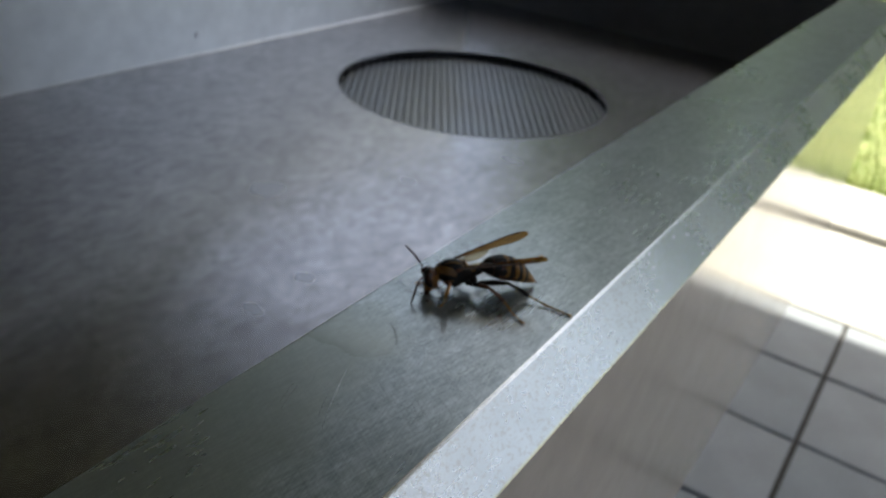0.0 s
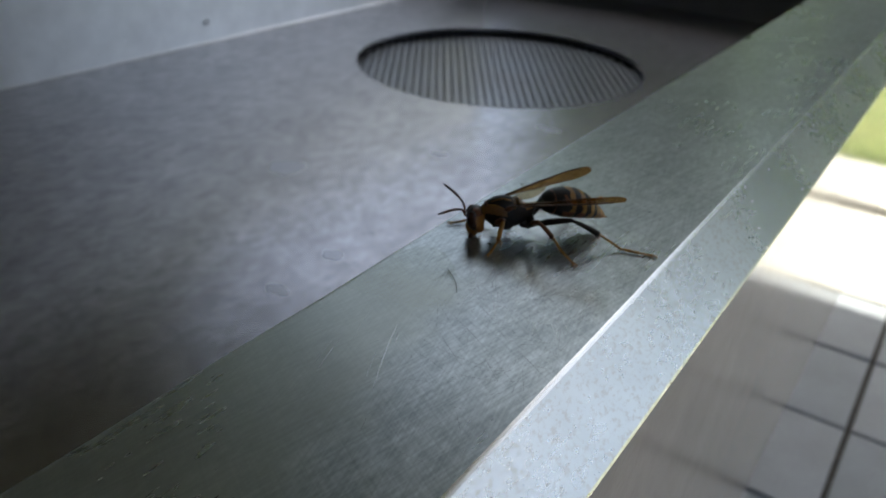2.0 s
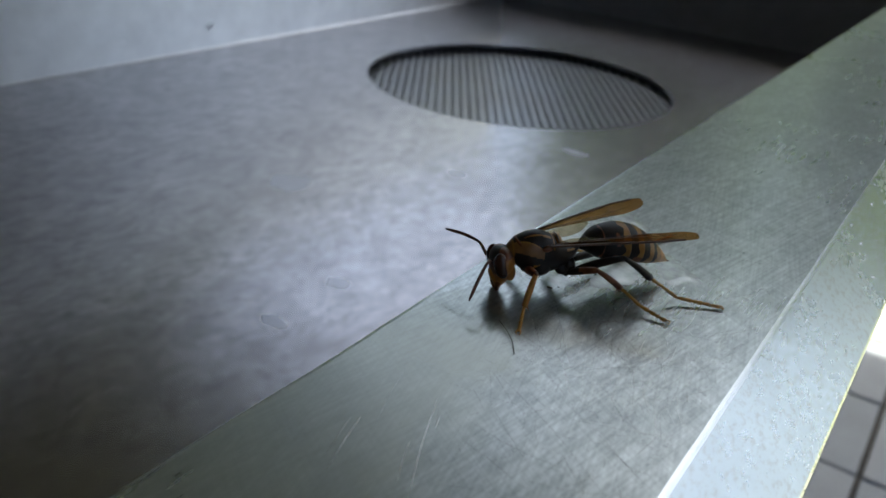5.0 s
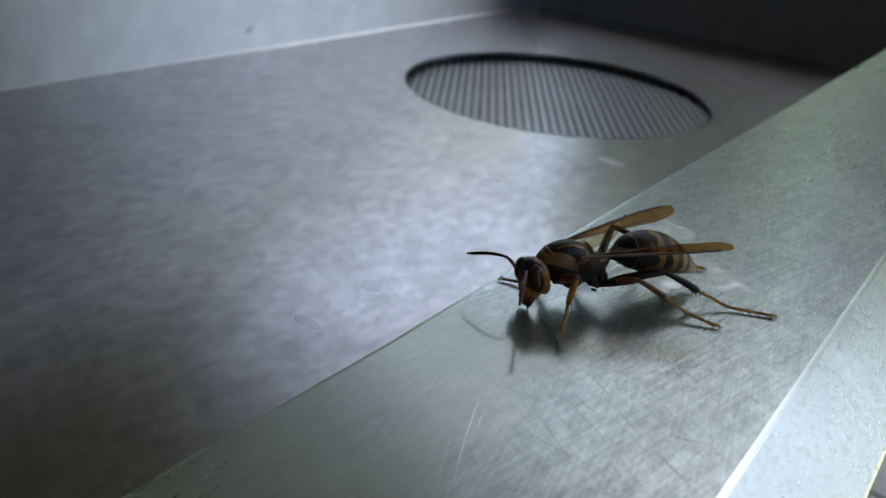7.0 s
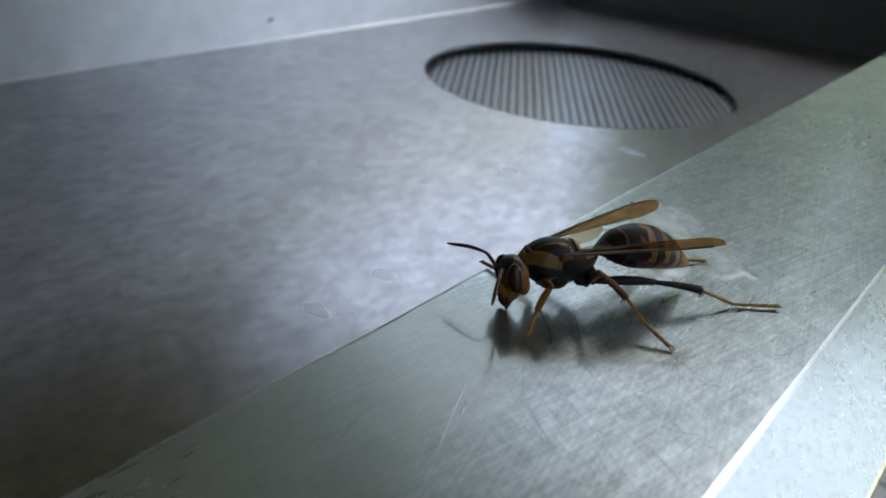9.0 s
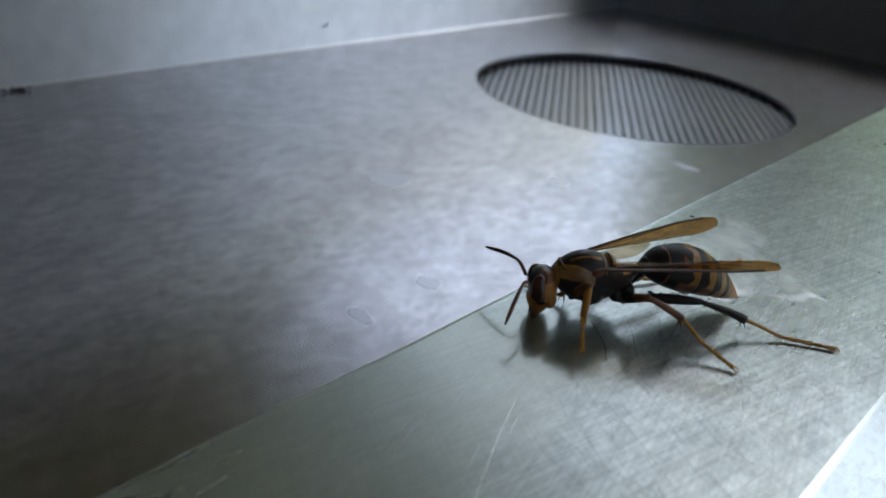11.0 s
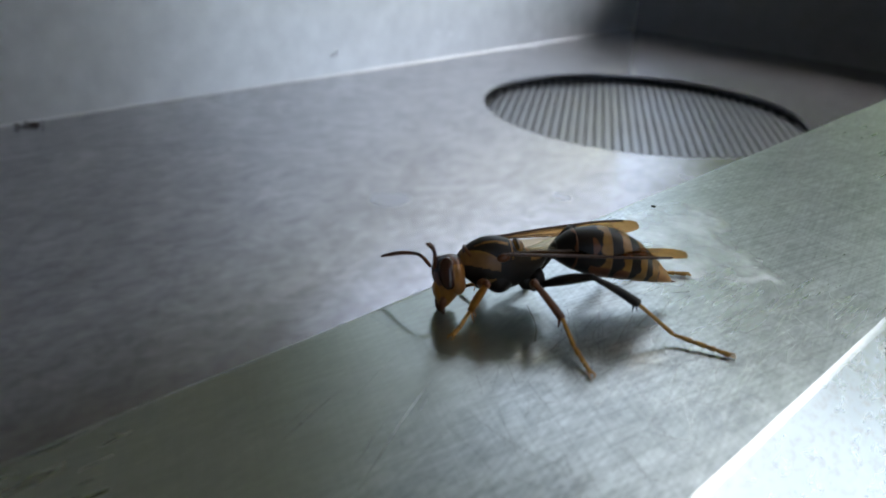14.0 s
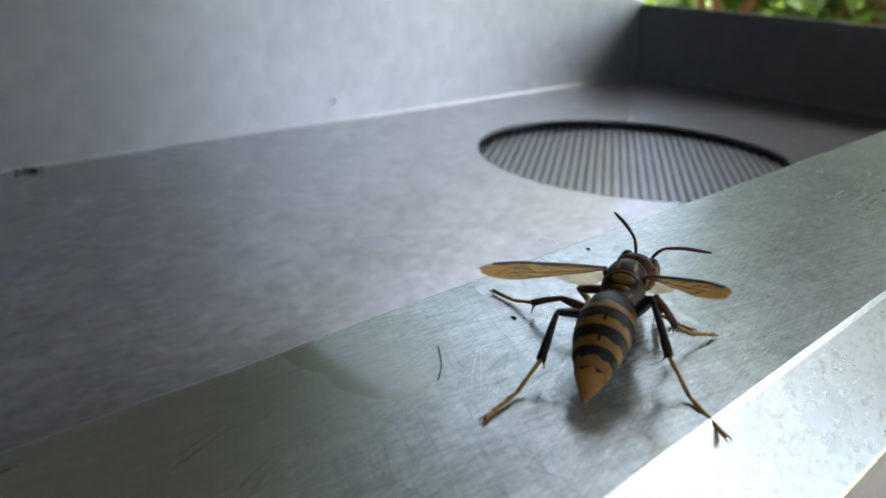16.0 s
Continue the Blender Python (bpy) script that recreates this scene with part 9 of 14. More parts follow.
    walk(limbs["hind", "left"][2], [
        (0, pose(-0.01161, 0.00418, -0.00294, 2.8, 9.7, 136.7)), (0.25, pose(-0.01151, 0.00437, -0.00292, 1.2, 18.1, 141.4)),
        (0.5, pose(-0.01152, 0.00468, -0.00291, -0.4, 26.7, 148.5)), (0.75, pose(-0.01158, 0.00507, -0.00251, 0.2, 30.7, 156.4)),
        (1, pose(-0.01164, 0.00546, -0.00211, 0.8, 33.1, 163)), (1.17, pose(-0.01167, 0.00659, -0.00162, 0.9, 36.7, 170.7)),
        (1.25, pose(-0.01059, 0.00813, -0.00106, 1.2, 31.4, -175.3)), (1.33, pose(-0.01082, 0.0084, -0.00035, 1.6, 45.6, -168.8)),
        (1.5, pose(-0.01088, 0.00834, -0.00054, 1.3, 43.9, -169.9)), (1.67, pose(-0.01098, 0.008, -0.00079, 1.4, 41.7, -170.6)),
        (1.75, pose(-0.01019, 0.00642, -0.00172, 0.7, 26.1, 174.2)), (1.83, pose(-0.01089, 0.0052, -0.00181, 0.2, 34.1, 161.7)),
        (2, pose(-0.01135, 0.0039, -0.00252, 0.2, 29, 155.6)), (2.25, pose(-0.01166, 0.0039, -0.00272, 0.8, 30.1, 160)),
        (2.5, pose(-0.012, 0.00392, -0.00291, 1, 31.4, 162.4)), (2.75, pose(-0.01233, 0.00367, -0.00327, -0.3, 28, 156.9)),
        (3, pose(-0.01264, 0.00343, -0.00361, -1.6, 22.8, 150.2)), (3.25, pose(-0.01272, 0.00338, -0.00364, -0.7, 22.4, 149.9)),
        (3.5, pose(-0.01282, 0.00336, -0.00366, 0.6, 19.9, 152.3)), (3.67, pose(-0.01281, 0.00448, -0.00296, 1.2, 26.2, 160)),
        (3.75, pose(-0.01064, 0.00373, -0.00235, 1.1, 21.2, 157.9)), (3.83, pose(-0.00893, 0.00363, -0.00128, 1.2, 35.7, 159)),
        (4, pose(-0.00905, 0.00457, -0.00097, 1.3, 36, 165)), (4.25, pose(-0.00931, 0.00441, -0.00099, 1.3, 34.1, 164.3)),
        (4.5, pose(-0.00961, 0.00425, -0.00105, 1.4, 32, 163.1)), (4.75, pose(-0.00995, 0.00409, -0.00113, 1.5, 29.8, 161.3)),
        (5, pose(-0.01033, 0.00392, -0.00123, 1.7, 27.6, 159.2)), (5.25, pose(-0.01076, 0.00377, -0.00135, 2, 25.3, 156.8)),
        (5.5, pose(-0.01121, 0.00363, -0.00147, 2.3, 23.2, 154.4)), (5.75, pose(-0.01167, 0.00352, -0.00157, 2.6, 19.7, 152)),
        (6, pose(-0.0121, 0.00342, -0.00165, 2.8, 16.9, 150)), (6.25, pose(-0.01248, 0.00332, -0.0017, 3, 15, 148.6)),
        (6.5, pose(-0.01277, 0.00318, -0.00173, 3.1, 13.8, 147.9)), (6.75, pose(-0.01263, 0.00326, -0.00174, 3, 14.8, 149.7)),
        (7, pose(-0.01246, 0.00331, -0.00174, 2.9, 17.3, 152.5)), (7.25, pose(-0.01279, 0.00253, -0.00216, 2.8, 16.7, 155.3)),
        (7.5, pose(-0.01308, 0.00179, -0.00253, 2.6, 18.2, 157.5)), (7.75, pose(-0.01296, 0.00257, -0.00254, 1.9, 23, 158.7)),
        (8, pose(-0.01286, 0.00344, -0.00253, 1.5, 25.4, 159.8)), (8.25, pose(-0.01306, 0.00295, -0.00259, 2.2, 24, 161.1)),
        (8.5, pose(-0.01325, 0.00248, -0.00264, 2.8, 22.6, 163.2)), (8.75, pose(-0.01339, 0.00276, -0.00266, 2.7, 22.3, 166.5)),
        (9, pose(-0.0135, 0.00302, -0.00268, 2.6, 21.7, 169.4)), (9.25, pose(-0.01353, 0.00313, -0.00276, 2.4, 20.1, 171.2)),
        (9.5, pose(-0.01278, 0.00256, -0.00298, 2.1, 13.6, 158.5)), (9.75, pose(-0.01242, 0.00217, -0.00288, 1.8, 19.5, 145.6)),
        (10, pose(-0.01248, 0.00242, -0.00297, 1.5, 18.5, 148.2)), (10.25, pose(-0.01255, 0.00267, -0.00304, 1.2, 17.9, 150.9)),
        (10.5, pose(-0.01263, 0.00291, -0.0031, 1, 17.7, 153.7)), (10.75, pose(-0.01272, 0.00316, -0.00315, 0.9, 18.1, 156.7)),
        (11, pose(-0.01281, 0.0034, -0.00319, 0.8, 19.1, 159.9)), (11.25, pose(-0.0131, 0.00305, -0.00354, 0.9, 22.5, 162.6)),
        (11.5, pose(-0.01327, 0.00267, -0.00386, 1, 25.3, 164.9)), (12, pose(-0.01335, 0.00134, -0.0043, 0, 15.5, 165.5)),
        (12.17, pose(-0.01343, 0.00304, -0.00352, 0.3, 24.6, 175.7)), (12.25, pose(-0.01105, 0.00317, -0.00321, -0.2, 13.3, 160.1)),
        (12.33, pose(-0.00986, 0.00352, -0.00208, -0.5, 34.2, 142.2)), (12.5, pose(-0.0094, 0.00574, -0.00154, 0, 36.9, 157)),
        (12.75, pose(-0.00964, 0.00617, -0.0015, 0.2, 35.3, 158.3)), (13, pose(-0.00971, 0.00652, -0.00139, 0.4, 34.4, 159.8)),
        (13.5, pose(-0.00932, 0.00638, -0.00162, 0.2, 34.8, 152.8)), (13.75, pose(-0.00937, 0.00611, -0.00174, 1.5, 34, 149.8)),
        (14, pose(-0.00945, 0.00586, -0.00187, 2.6, 32.9, 145.2)), (14.25, pose(-0.0094, 0.00666, -0.00068, 3.7, 37.5, 161.1)),
        (14.5, pose(-0.00995, 0.00768, 0.00023, 3, 40.5, -176.4)), (14.75, pose(-0.00861, 0.00524, -0.00115, 2.5, 36.7, 167.9)),
        (15, pose(-0.00721, 0.00281, -0.00251, 1.8, 35.1, 158.4)), (15.1, pose(-0.00573, 0.00233, -0.00172, 2.1, 38.4, 176.1)),
        (15.2, pose(-0.00576, 0.00232, -0.00129, 5.4, 52.1, -158.2)), (15.3, pose(-0.00598, 0.00268, -0.00183, 10.8, 55.8, -143.2)),
        (15.4, pose(-0.00841, 0.00105, -0.00007, 0.1, 60.9, 108.4)), (15.5, pose(-0.00443, 0.00417, -0.00288, 3.9, 31.1, 130.8)),
        (15.6, pose(-0.00518, 0.00387, -0.00384, 3.4, 23.1, 143.6)), (15.7, pose(-0.01093, 0.00568, -0.00069, 4.6, 25.8, 150.2)),
        (15.8, pose(-0.01107, 0.00477, -0.00191, 2, 25.8, 158.8)), (15.9, pose(-0.01127, 0.00442, -0.00206, 1.3, 20.6, 163.3)),
        (16, pose(-0.0117, 0.00452, -0.00216, 3.3, 21.4, 165.2)),
    ])
    walk(limbs["hind", "left"][3], [
        (0, pose(-0.01437, 0.00678, -0.00359, 2.8, 1.9, 136.3)), (0.25, pose(-0.01439, 0.00667, -0.00412, 1.1, 2.7, 141.1)),
        (0.5, pose(-0.01455, 0.00653, -0.0047, -0.3, 3.9, 148.7)), (0.75, pose(-0.01474, 0.00645, -0.00456, 0.2, 5.5, 156.3)),
        (1, pose(-0.01485, 0.00645, -0.00431, 0.7, 8, 162.6)), (1.17, pose(-0.01485, 0.00711, -0.00401, 0.7, 11.5, 170.3)),
        (1.25, pose(-0.01401, 0.00785, -0.00315, 1, 6.3, -175.8)), (1.33, pose(-0.01357, 0.00785, -0.00321, 1.2, 20.5, -169.6)),
        (1.5, pose(-0.01372, 0.00783, -0.00333, 1, 18.8, -170.5)), (1.67, pose(-0.01394, 0.00751, -0.00346, 1.1, 16.5, -171.3)),
        (1.75, pose(-0.01377, 0.00679, -0.00348, 0.6, 1, 173.9)), (1.83, pose(-0.01405, 0.00624, -0.00406, 0.2, 9, 161.6)),
        (2, pose(-0.01453, 0.00535, -0.00446, 0.2, 4.5, 155.5)), (2.25, pose(-0.01492, 0.00509, -0.00473, 0.7, 5, 159.7)),
        (2.5, pose(-0.01526, 0.00496, -0.00501, 0.8, 6.3, 162)), (2.75, pose(-0.01555, 0.00504, -0.00514, -0.3, 5.8, 157)),
        (3, pose(-0.01575, 0.00522, -0.00512, -1.5, 5.8, 150.6)), (3.25, pose(-0.01584, 0.00519, -0.00513, -0.6, 5.3, 150.1)),
        (3.5, pose(-0.01605, 0.00506, -0.00498, 0.6, 4.2, 152.1)), (3.67, pose(-0.01616, 0.00571, -0.00471, 1.1, 3.3, 159.5)),
        (3.75, pose(-0.01411, 0.00514, -0.0038, 1, -3.9, 157.4)), (3.83, pose(-0.01197, 0.0048, -0.00362, 1, 10.6, 158.4)),
        (4, pose(-0.01219, 0.00541, -0.00332, 1.1, 10.8, 164.5)), (4.25, pose(-0.01251, 0.00531, -0.00324, 1.1, 8.9, 163.8)),
        (4.5, pose(-0.01286, 0.00524, -0.00317, 1.2, 6.8, 162.5)), (4.75, pose(-0.01325, 0.0052, -0.00312, 1.3, 4.7, 160.7)),
        (5, pose(-0.01366, 0.00519, -0.00309, 1.6, 2.4, 158.5)), (5.25, pose(-0.01409, 0.0052, -0.00307, 1.8, 0.2, 156)),
        (5.5, pose(-0.01454, 0.00523, -0.00305, 2.1, -1.8, 153.4)), (5.75, pose(-0.01496, 0.00526, -0.00291, 2.4, -2.1, 151)),
        (6, pose(-0.01535, 0.00529, -0.00279, 2.7, -2.3, 149.1)), (6.25, pose(-0.01569, 0.00528, -0.0027, 2.9, -2.3, 147.7)),
        (6.5, pose(-0.01596, 0.00519, -0.00266, 3, -2.3, 147.1)), (6.75, pose(-0.01588, 0.00515, -0.00273, 2.9, -2.2, 148.9)),
        (7, pose(-0.01578, 0.00504, -0.0029, 2.8, -1.8, 151.6)), (7.25, pose(-0.01618, 0.00409, -0.00328, 2.7, -0.8, 154.5)),
        (7.5, pose(-0.01651, 0.00321, -0.00375, 2.4, 0.4, 156.7)), (7.75, pose(-0.01634, 0.00389, -0.00409, 1.7, 1.9, 158)),
        (8, pose(-0.01623, 0.00468, -0.00423, 1.4, 2.8, 159.3)), (8.25, pose(-0.01649, 0.00412, -0.00421, 2, 1.7, 160.2)),
        (8.5, pose(-0.01676, 0.00353, -0.00417, 2.6, 0.4, 162.2)), (8.75, pose(-0.01697, 0.00362, -0.00416, 2.5, 0.3, 165.5)),
        (9, pose(-0.01715, 0.0037, -0.00416, 2.4, 0.2, 168.4)), (9.25, pose(-0.0173, 0.00372, -0.00415, 2.3, 0.3, 170.4)),
        (9.5, pose(-0.01641, 0.004, -0.00392, 2.1, -11.5, 157.5)), (9.75, pose(-0.01544, 0.00424, -0.00418, 1.7, 3, 145.1)),
        (10, pose(-0.01561, 0.00435, -0.0042, 1.4, 3.1, 147.8)), (10.25, pose(-0.01577, 0.00446, -0.00423, 1.2, 3.2, 150.6)),
        (10.5, pose(-0.01594, 0.00454, -0.00428, 1, 3.4, 153.5)), (10.75, pose(-0.0161, 0.00461, -0.00435, 0.8, 3.7, 156.5)),
        (11, pose(-0.01625, 0.00466, -0.00446, 0.8, 4, 159.7)), (11.25, pose(-0.01654, 0.00413, -0.00503, 0.8, 4.4, 162.4)),
        (11.5, pose(-0.01671, 0.0036, -0.00555, 0.9, 4.6, 164.5)), (12, pose(-0.01694, 0.00227, -0.00533, 0, 4.2, 165.5)),
        (12.17, pose(-0.01708, 0.00331, -0.00519, 0.3, 3.5, 175.6)), (12.25, pose(-0.01473, 0.0045, -0.00414, -0.2, -11.8, 160.2)),
        (12.33, pose(-0.01248, 0.00556, -0.00433, -0.4, 9.1, 142.4)), (12.5, pose(-0.01235, 0.007, -0.00395, 0, 11.8, 157)),
        (12.75, pose(-0.01268, 0.00738, -0.00382, 0.2, 10.2, 158.2)), (13, pose(-0.01282, 0.00767, -0.00366, 0.3, 9.2, 159.6)),
        (13.5, pose(-0.01225, 0.00789, -0.00391, 0.2, 9.7, 152.7)), (13.75, pose(-0.01224, 0.00779, -0.00398, 1.3, 8.8, 149.1)),
        (14, pose(-0.01222, 0.00778, -0.00405, 2.2, 7.8, 144.1)), (14.25, pose(-0.01241, 0.00769, -0.00312, 3, 12.4, 159.5)),
        (14.5, pose(-0.01299, 0.00749, -0.00237, 2.3, 15.4, -177.7)), (14.75, pose(-0.01175, 0.00592, -0.00355, 2, 11.6, 166.8)),
        (15, pose(-0.01026, 0.00402, -0.00482, 1.5, 10, 157.6)), (15.1, pose(-0.00887, 0.00254, -0.00421, 1.7, 13.2, 175.2)),
        (15.2, pose(-0.00805, 0.00141, -0.00446, 3.7, 27.1, -160.8)), (15.3, pose(-0.00779, 0.00132, -0.00515, 7.1, 30.9, -148.5)),
        (15.4, pose(-0.00903, 0.0029, -0.00358, 0, 35.8, 108.3)), (15.5, pose(-0.00668, 0.00677, -0.00495, 3.4, 6, 129.1)),
        (15.6, pose(-0.00808, 0.00601, -0.00537, 3.2, 3.9, 142.5)), (15.7, pose(-0.01407, 0.00748, -0.00244, 4.2, 0.7, 148.2)),
        (15.8, pose(-0.01444, 0.00608, -0.00366, 1.8, 0.7, 157.9)), (15.9, pose(-0.01481, 0.00548, -0.00344, 1.3, -0.2, 162.9)),
        (16, pose(-0.01526, 0.00545, -0.0036, 3.1, 0.2, 164)),
    ])
    walk(limbs["fore", "right"][0], [
        (0, pose(0.00349, -0.00101, -0.00175, -0.3, -10, -120.4)), (0.25, pose(0.00349, -0.00101, -0.00175, 0.9, -8.7, -119.6)),
        (0.5, pose(0.00349, -0.00101, -0.00175, 2.1, -7.1, -118.7)), (0.67, pose(0.00349, -0.00101, -0.00175, 2.1, -10.4, -120)),
        (0.75, pose(0.00349, -0.00101, -0.00175, 2, -8.7, -121.2)), (0.83, pose(0.00349, -0.00101, -0.00175, 1.9, -3.3, -116.3)),
        (1, pose(0.00349, -0.00101, -0.00175, 1.9, -5.4, -120.1)), (1.25, pose(0.00349, -0.00101, -0.00175, 2.2, -5.7, -121)),
        (1.5, pose(0.00349, -0.00101, -0.00175, 2.4, -6.5, -122.6)), (1.67, pose(0.00349, -0.00101, -0.00175, 2.4, -7.6, -123.4)),
        (1.75, pose(0.00349, -0.00101, -0.00175, 2.5, -3.3, -115.9)), (1.83, pose(0.00349, -0.00101, -0.00175, 2.5, 0.5, -107.3)),
        (2, pose(0.00349, -0.00101, -0.00175, 2.6, 0, -109)), (2.25, pose(0.00349, -0.00101, -0.00175, 3, 0, -109.8)),
        (2.5, pose(0.00349, -0.00101, -0.00175, 3.7, -0.4, -111.4)), (2.75, pose(0.00349, -0.00101, -0.00175, 4, -5.2, -119.7)),
        (3, pose(0.00349, -0.00101, -0.00175, 3.9, -9.8, -127.9)), (3.17, pose(0.00349, -0.00101, -0.00175, 3.8, -11.9, -129.5)),
        (3.25, pose(0.00349, -0.00101, -0.00175, 3.7, -8.9, -125.2)), (3.33, pose(0.00349, -0.00101, -0.00175, 3.4, -6.6, -121.6)),
        (3.5, pose(0.00349, -0.00101, -0.00175, 2.8, -7.1, -121.3)), (3.75, pose(0.00349, -0.00101, -0.00175, 1.6, -7.9, -120.9)),
        (4, pose(0.00349, -0.00101, -0.00175, 0.3, -7.4, -119.4)), (4.25, pose(0.00349, -0.00101, -0.00175, -0.4, -7.6, -119.4)),
        (4.5, pose(0.00349, -0.00101, -0.00175, -1.2, -7.5, -119.4)), (4.75, pose(0.00349, -0.00101, -0.00175, -1.9, -7.3, -119.3)),
        (5, pose(0.00349, -0.00101, -0.00175, -2.6, -7.4, -119.3)), (5.25, pose(0.00349, -0.00101, -0.00175, -3.2, -7.4, -119.3)),
        (5.5, pose(0.00349, -0.00101, -0.00175, -4, 2.6, -111.6)), (5.75, pose(0.00349, -0.00101, -0.00175, -4.3, -2.4, -116.4)),
        (6, pose(0.00349, -0.00101, -0.00175, -4.5, -5.4, -118.3)), (6.25, pose(0.00349, -0.00101, -0.00175, -4.7, -6.6, -118.9)),
        (6.5, pose(0.00349, -0.00101, -0.00175, -4.8, -6.9, -119)), (6.75, pose(0.00349, -0.00101, -0.00175, -4.4, -7.1, -119.3)),
        (7, pose(0.00349, -0.00101, -0.00175, -3.7, -7.1, -119.6)), (7.25, pose(0.00349, -0.00101, -0.00175, -2.6, -7.3, -119.6)),
        (7.5, pose(0.00349, -0.00101, -0.00175, -1.3, -7.5, -119.6)), (7.67, pose(0.00349, -0.00101, -0.00175, 0, -10.6, -121.9)),
        (7.75, pose(0.00349, -0.00101, -0.00175, 0.6, -7.8, -121.5)), (7.83, pose(0.00349, -0.00101, -0.00175, 1, -3.7, -116.8)),
        (8, pose(0.00349, -0.00101, -0.00175, 1.8, -6.1, -121.5)), (8.25, pose(0.00349, -0.00101, -0.00175, 1.2, -5.8, -121.3)),
        (8.5, pose(0.00349, -0.00101, -0.00175, 0.4, -3.8, -118.9)), (8.75, pose(0.00349, -0.00101, -0.00175, 0.4, -3.8, -118.5)),
        (9, pose(0.00349, -0.00101, -0.00175, 0.4, -4.4, -118.8)), (9.25, pose(0.00349, -0.00101, -0.00175, 0.5, -5.2, -119.6)),
        (9.5, pose(0.00349, -0.00101, -0.00175, 0.7, -6.2, -120.3)), (9.75, pose(0.00349, -0.00101, -0.00175, 0.9, -8.2, -121.3)),
        (10, pose(0.00349, -0.00101, -0.00175, 1, -9.7, -121)), (10.25, pose(0.00349, -0.00101, -0.00175, 1.2, -8.7, -119.8)),
        (10.5, pose(0.00349, -0.00101, -0.00175, 1.5, -7.7, -118.8)), (10.75, pose(0.00349, -0.00101, -0.00175, 1.7, -6.6, -118.1)),
        (11, pose(0.00349, -0.00101, -0.00175, 2.1, -5.7, -117.7)), (11.25, pose(0.00349, -0.00101, -0.00175, 2.9, -5.2, -118.1)),
        (11.5, pose(0.00349, -0.00101, -0.00175, 3.5, -4.2, -118.4)), (11.67, pose(0.00349, -0.00101, -0.00175, 3.3, -6.1, -120.1)),
        (11.75, pose(0.00349, -0.00101, -0.00175, 3.1, -8, -121)), (11.83, pose(0.00349, -0.00101, -0.00175, 2.9, -7.4, -121.6)),
        (12, pose(0.00349, -0.00101, -0.00175, 2.5, -7.2, -121.7)), (12.25, pose(0.00349, -0.00101, -0.00175, 1.3, -7.9, -135.5)),
        (12.5, pose(0.00349, -0.00101, -0.00175, 0.6, -2.3, -123.2)), (12.75, pose(0.00349, -0.00101, -0.00175, 0.3, -2.1, -122.5)),
        (13, pose(0.00349, -0.00101, -0.00175, 0.1, -2, -121.6)), (13.5, pose(0.00349, -0.00101, -0.00175, 1.3, -3.9, -117.7)),
        (13.75, pose(0.00349, -0.00101, -0.00175, 1.8, -3.9, -117.8)), (14, pose(0.00349, -0.00101, -0.00175, 2.1, -3.8, -117.9)),
        (14.17, pose(0.00349, -0.00101, -0.00175, 0.9, 1.8, -109.5)), (14.25, pose(0.00349, -0.00101, -0.00175, 0, 2.6, -105.8)),
        (14.33, pose(0.00349, -0.00101, -0.00175, -0.6, 3.6, -104.6)), (14.5, pose(0.00349, -0.00101, -0.00175, -2, 13.1, -92.2)),
        (14.67, pose(0.00349, -0.00101, -0.00175, -3, 28.2, -54.3)), (14.75, pose(0.00349, -0.00101, -0.00175, -2.4, 16.2, -65.4)),
        (14.83, pose(0.00349, -0.00101, -0.00175, -2.3, 21.7, -48.8)), (15, pose(0.00349, -0.00101, -0.00175, -1.6, 24.8, -22.4)),
        (15.1, pose(0.00349, -0.00101, -0.00175, -1.3, 17.4, -31.2)), (15.2, pose(0.00349, -0.00101, -0.00175, -2.2, 19.4, -13.2)),
        (15.3, pose(0.00349, -0.00101, -0.00175, 1.3, 16.1, -43.3)), (15.4, pose(0.00349, -0.00101, -0.00175, 1.4, -4.1, -117.2)),
        (15.5, pose(0.00349, -0.00101, -0.00175, -1.1, -3.8, -118.4)), (15.6, pose(0.00349, -0.00101, -0.00175, -0.3, -4, -118.9)),
        (15.7, pose(0.00349, -0.00101, -0.00175, -4.6, -4.9, -119.6)), (15.8, pose(0.00349, -0.00101, -0.00175, -1.5, -3.8, -118.4)),
        (15.9, pose(0.00349, -0.00101, -0.00175, -1.1, -4.5, -118.7)), (16, pose(0.00349, -0.00101, -0.00175, -1, -4.3, -119.3)),
    ])
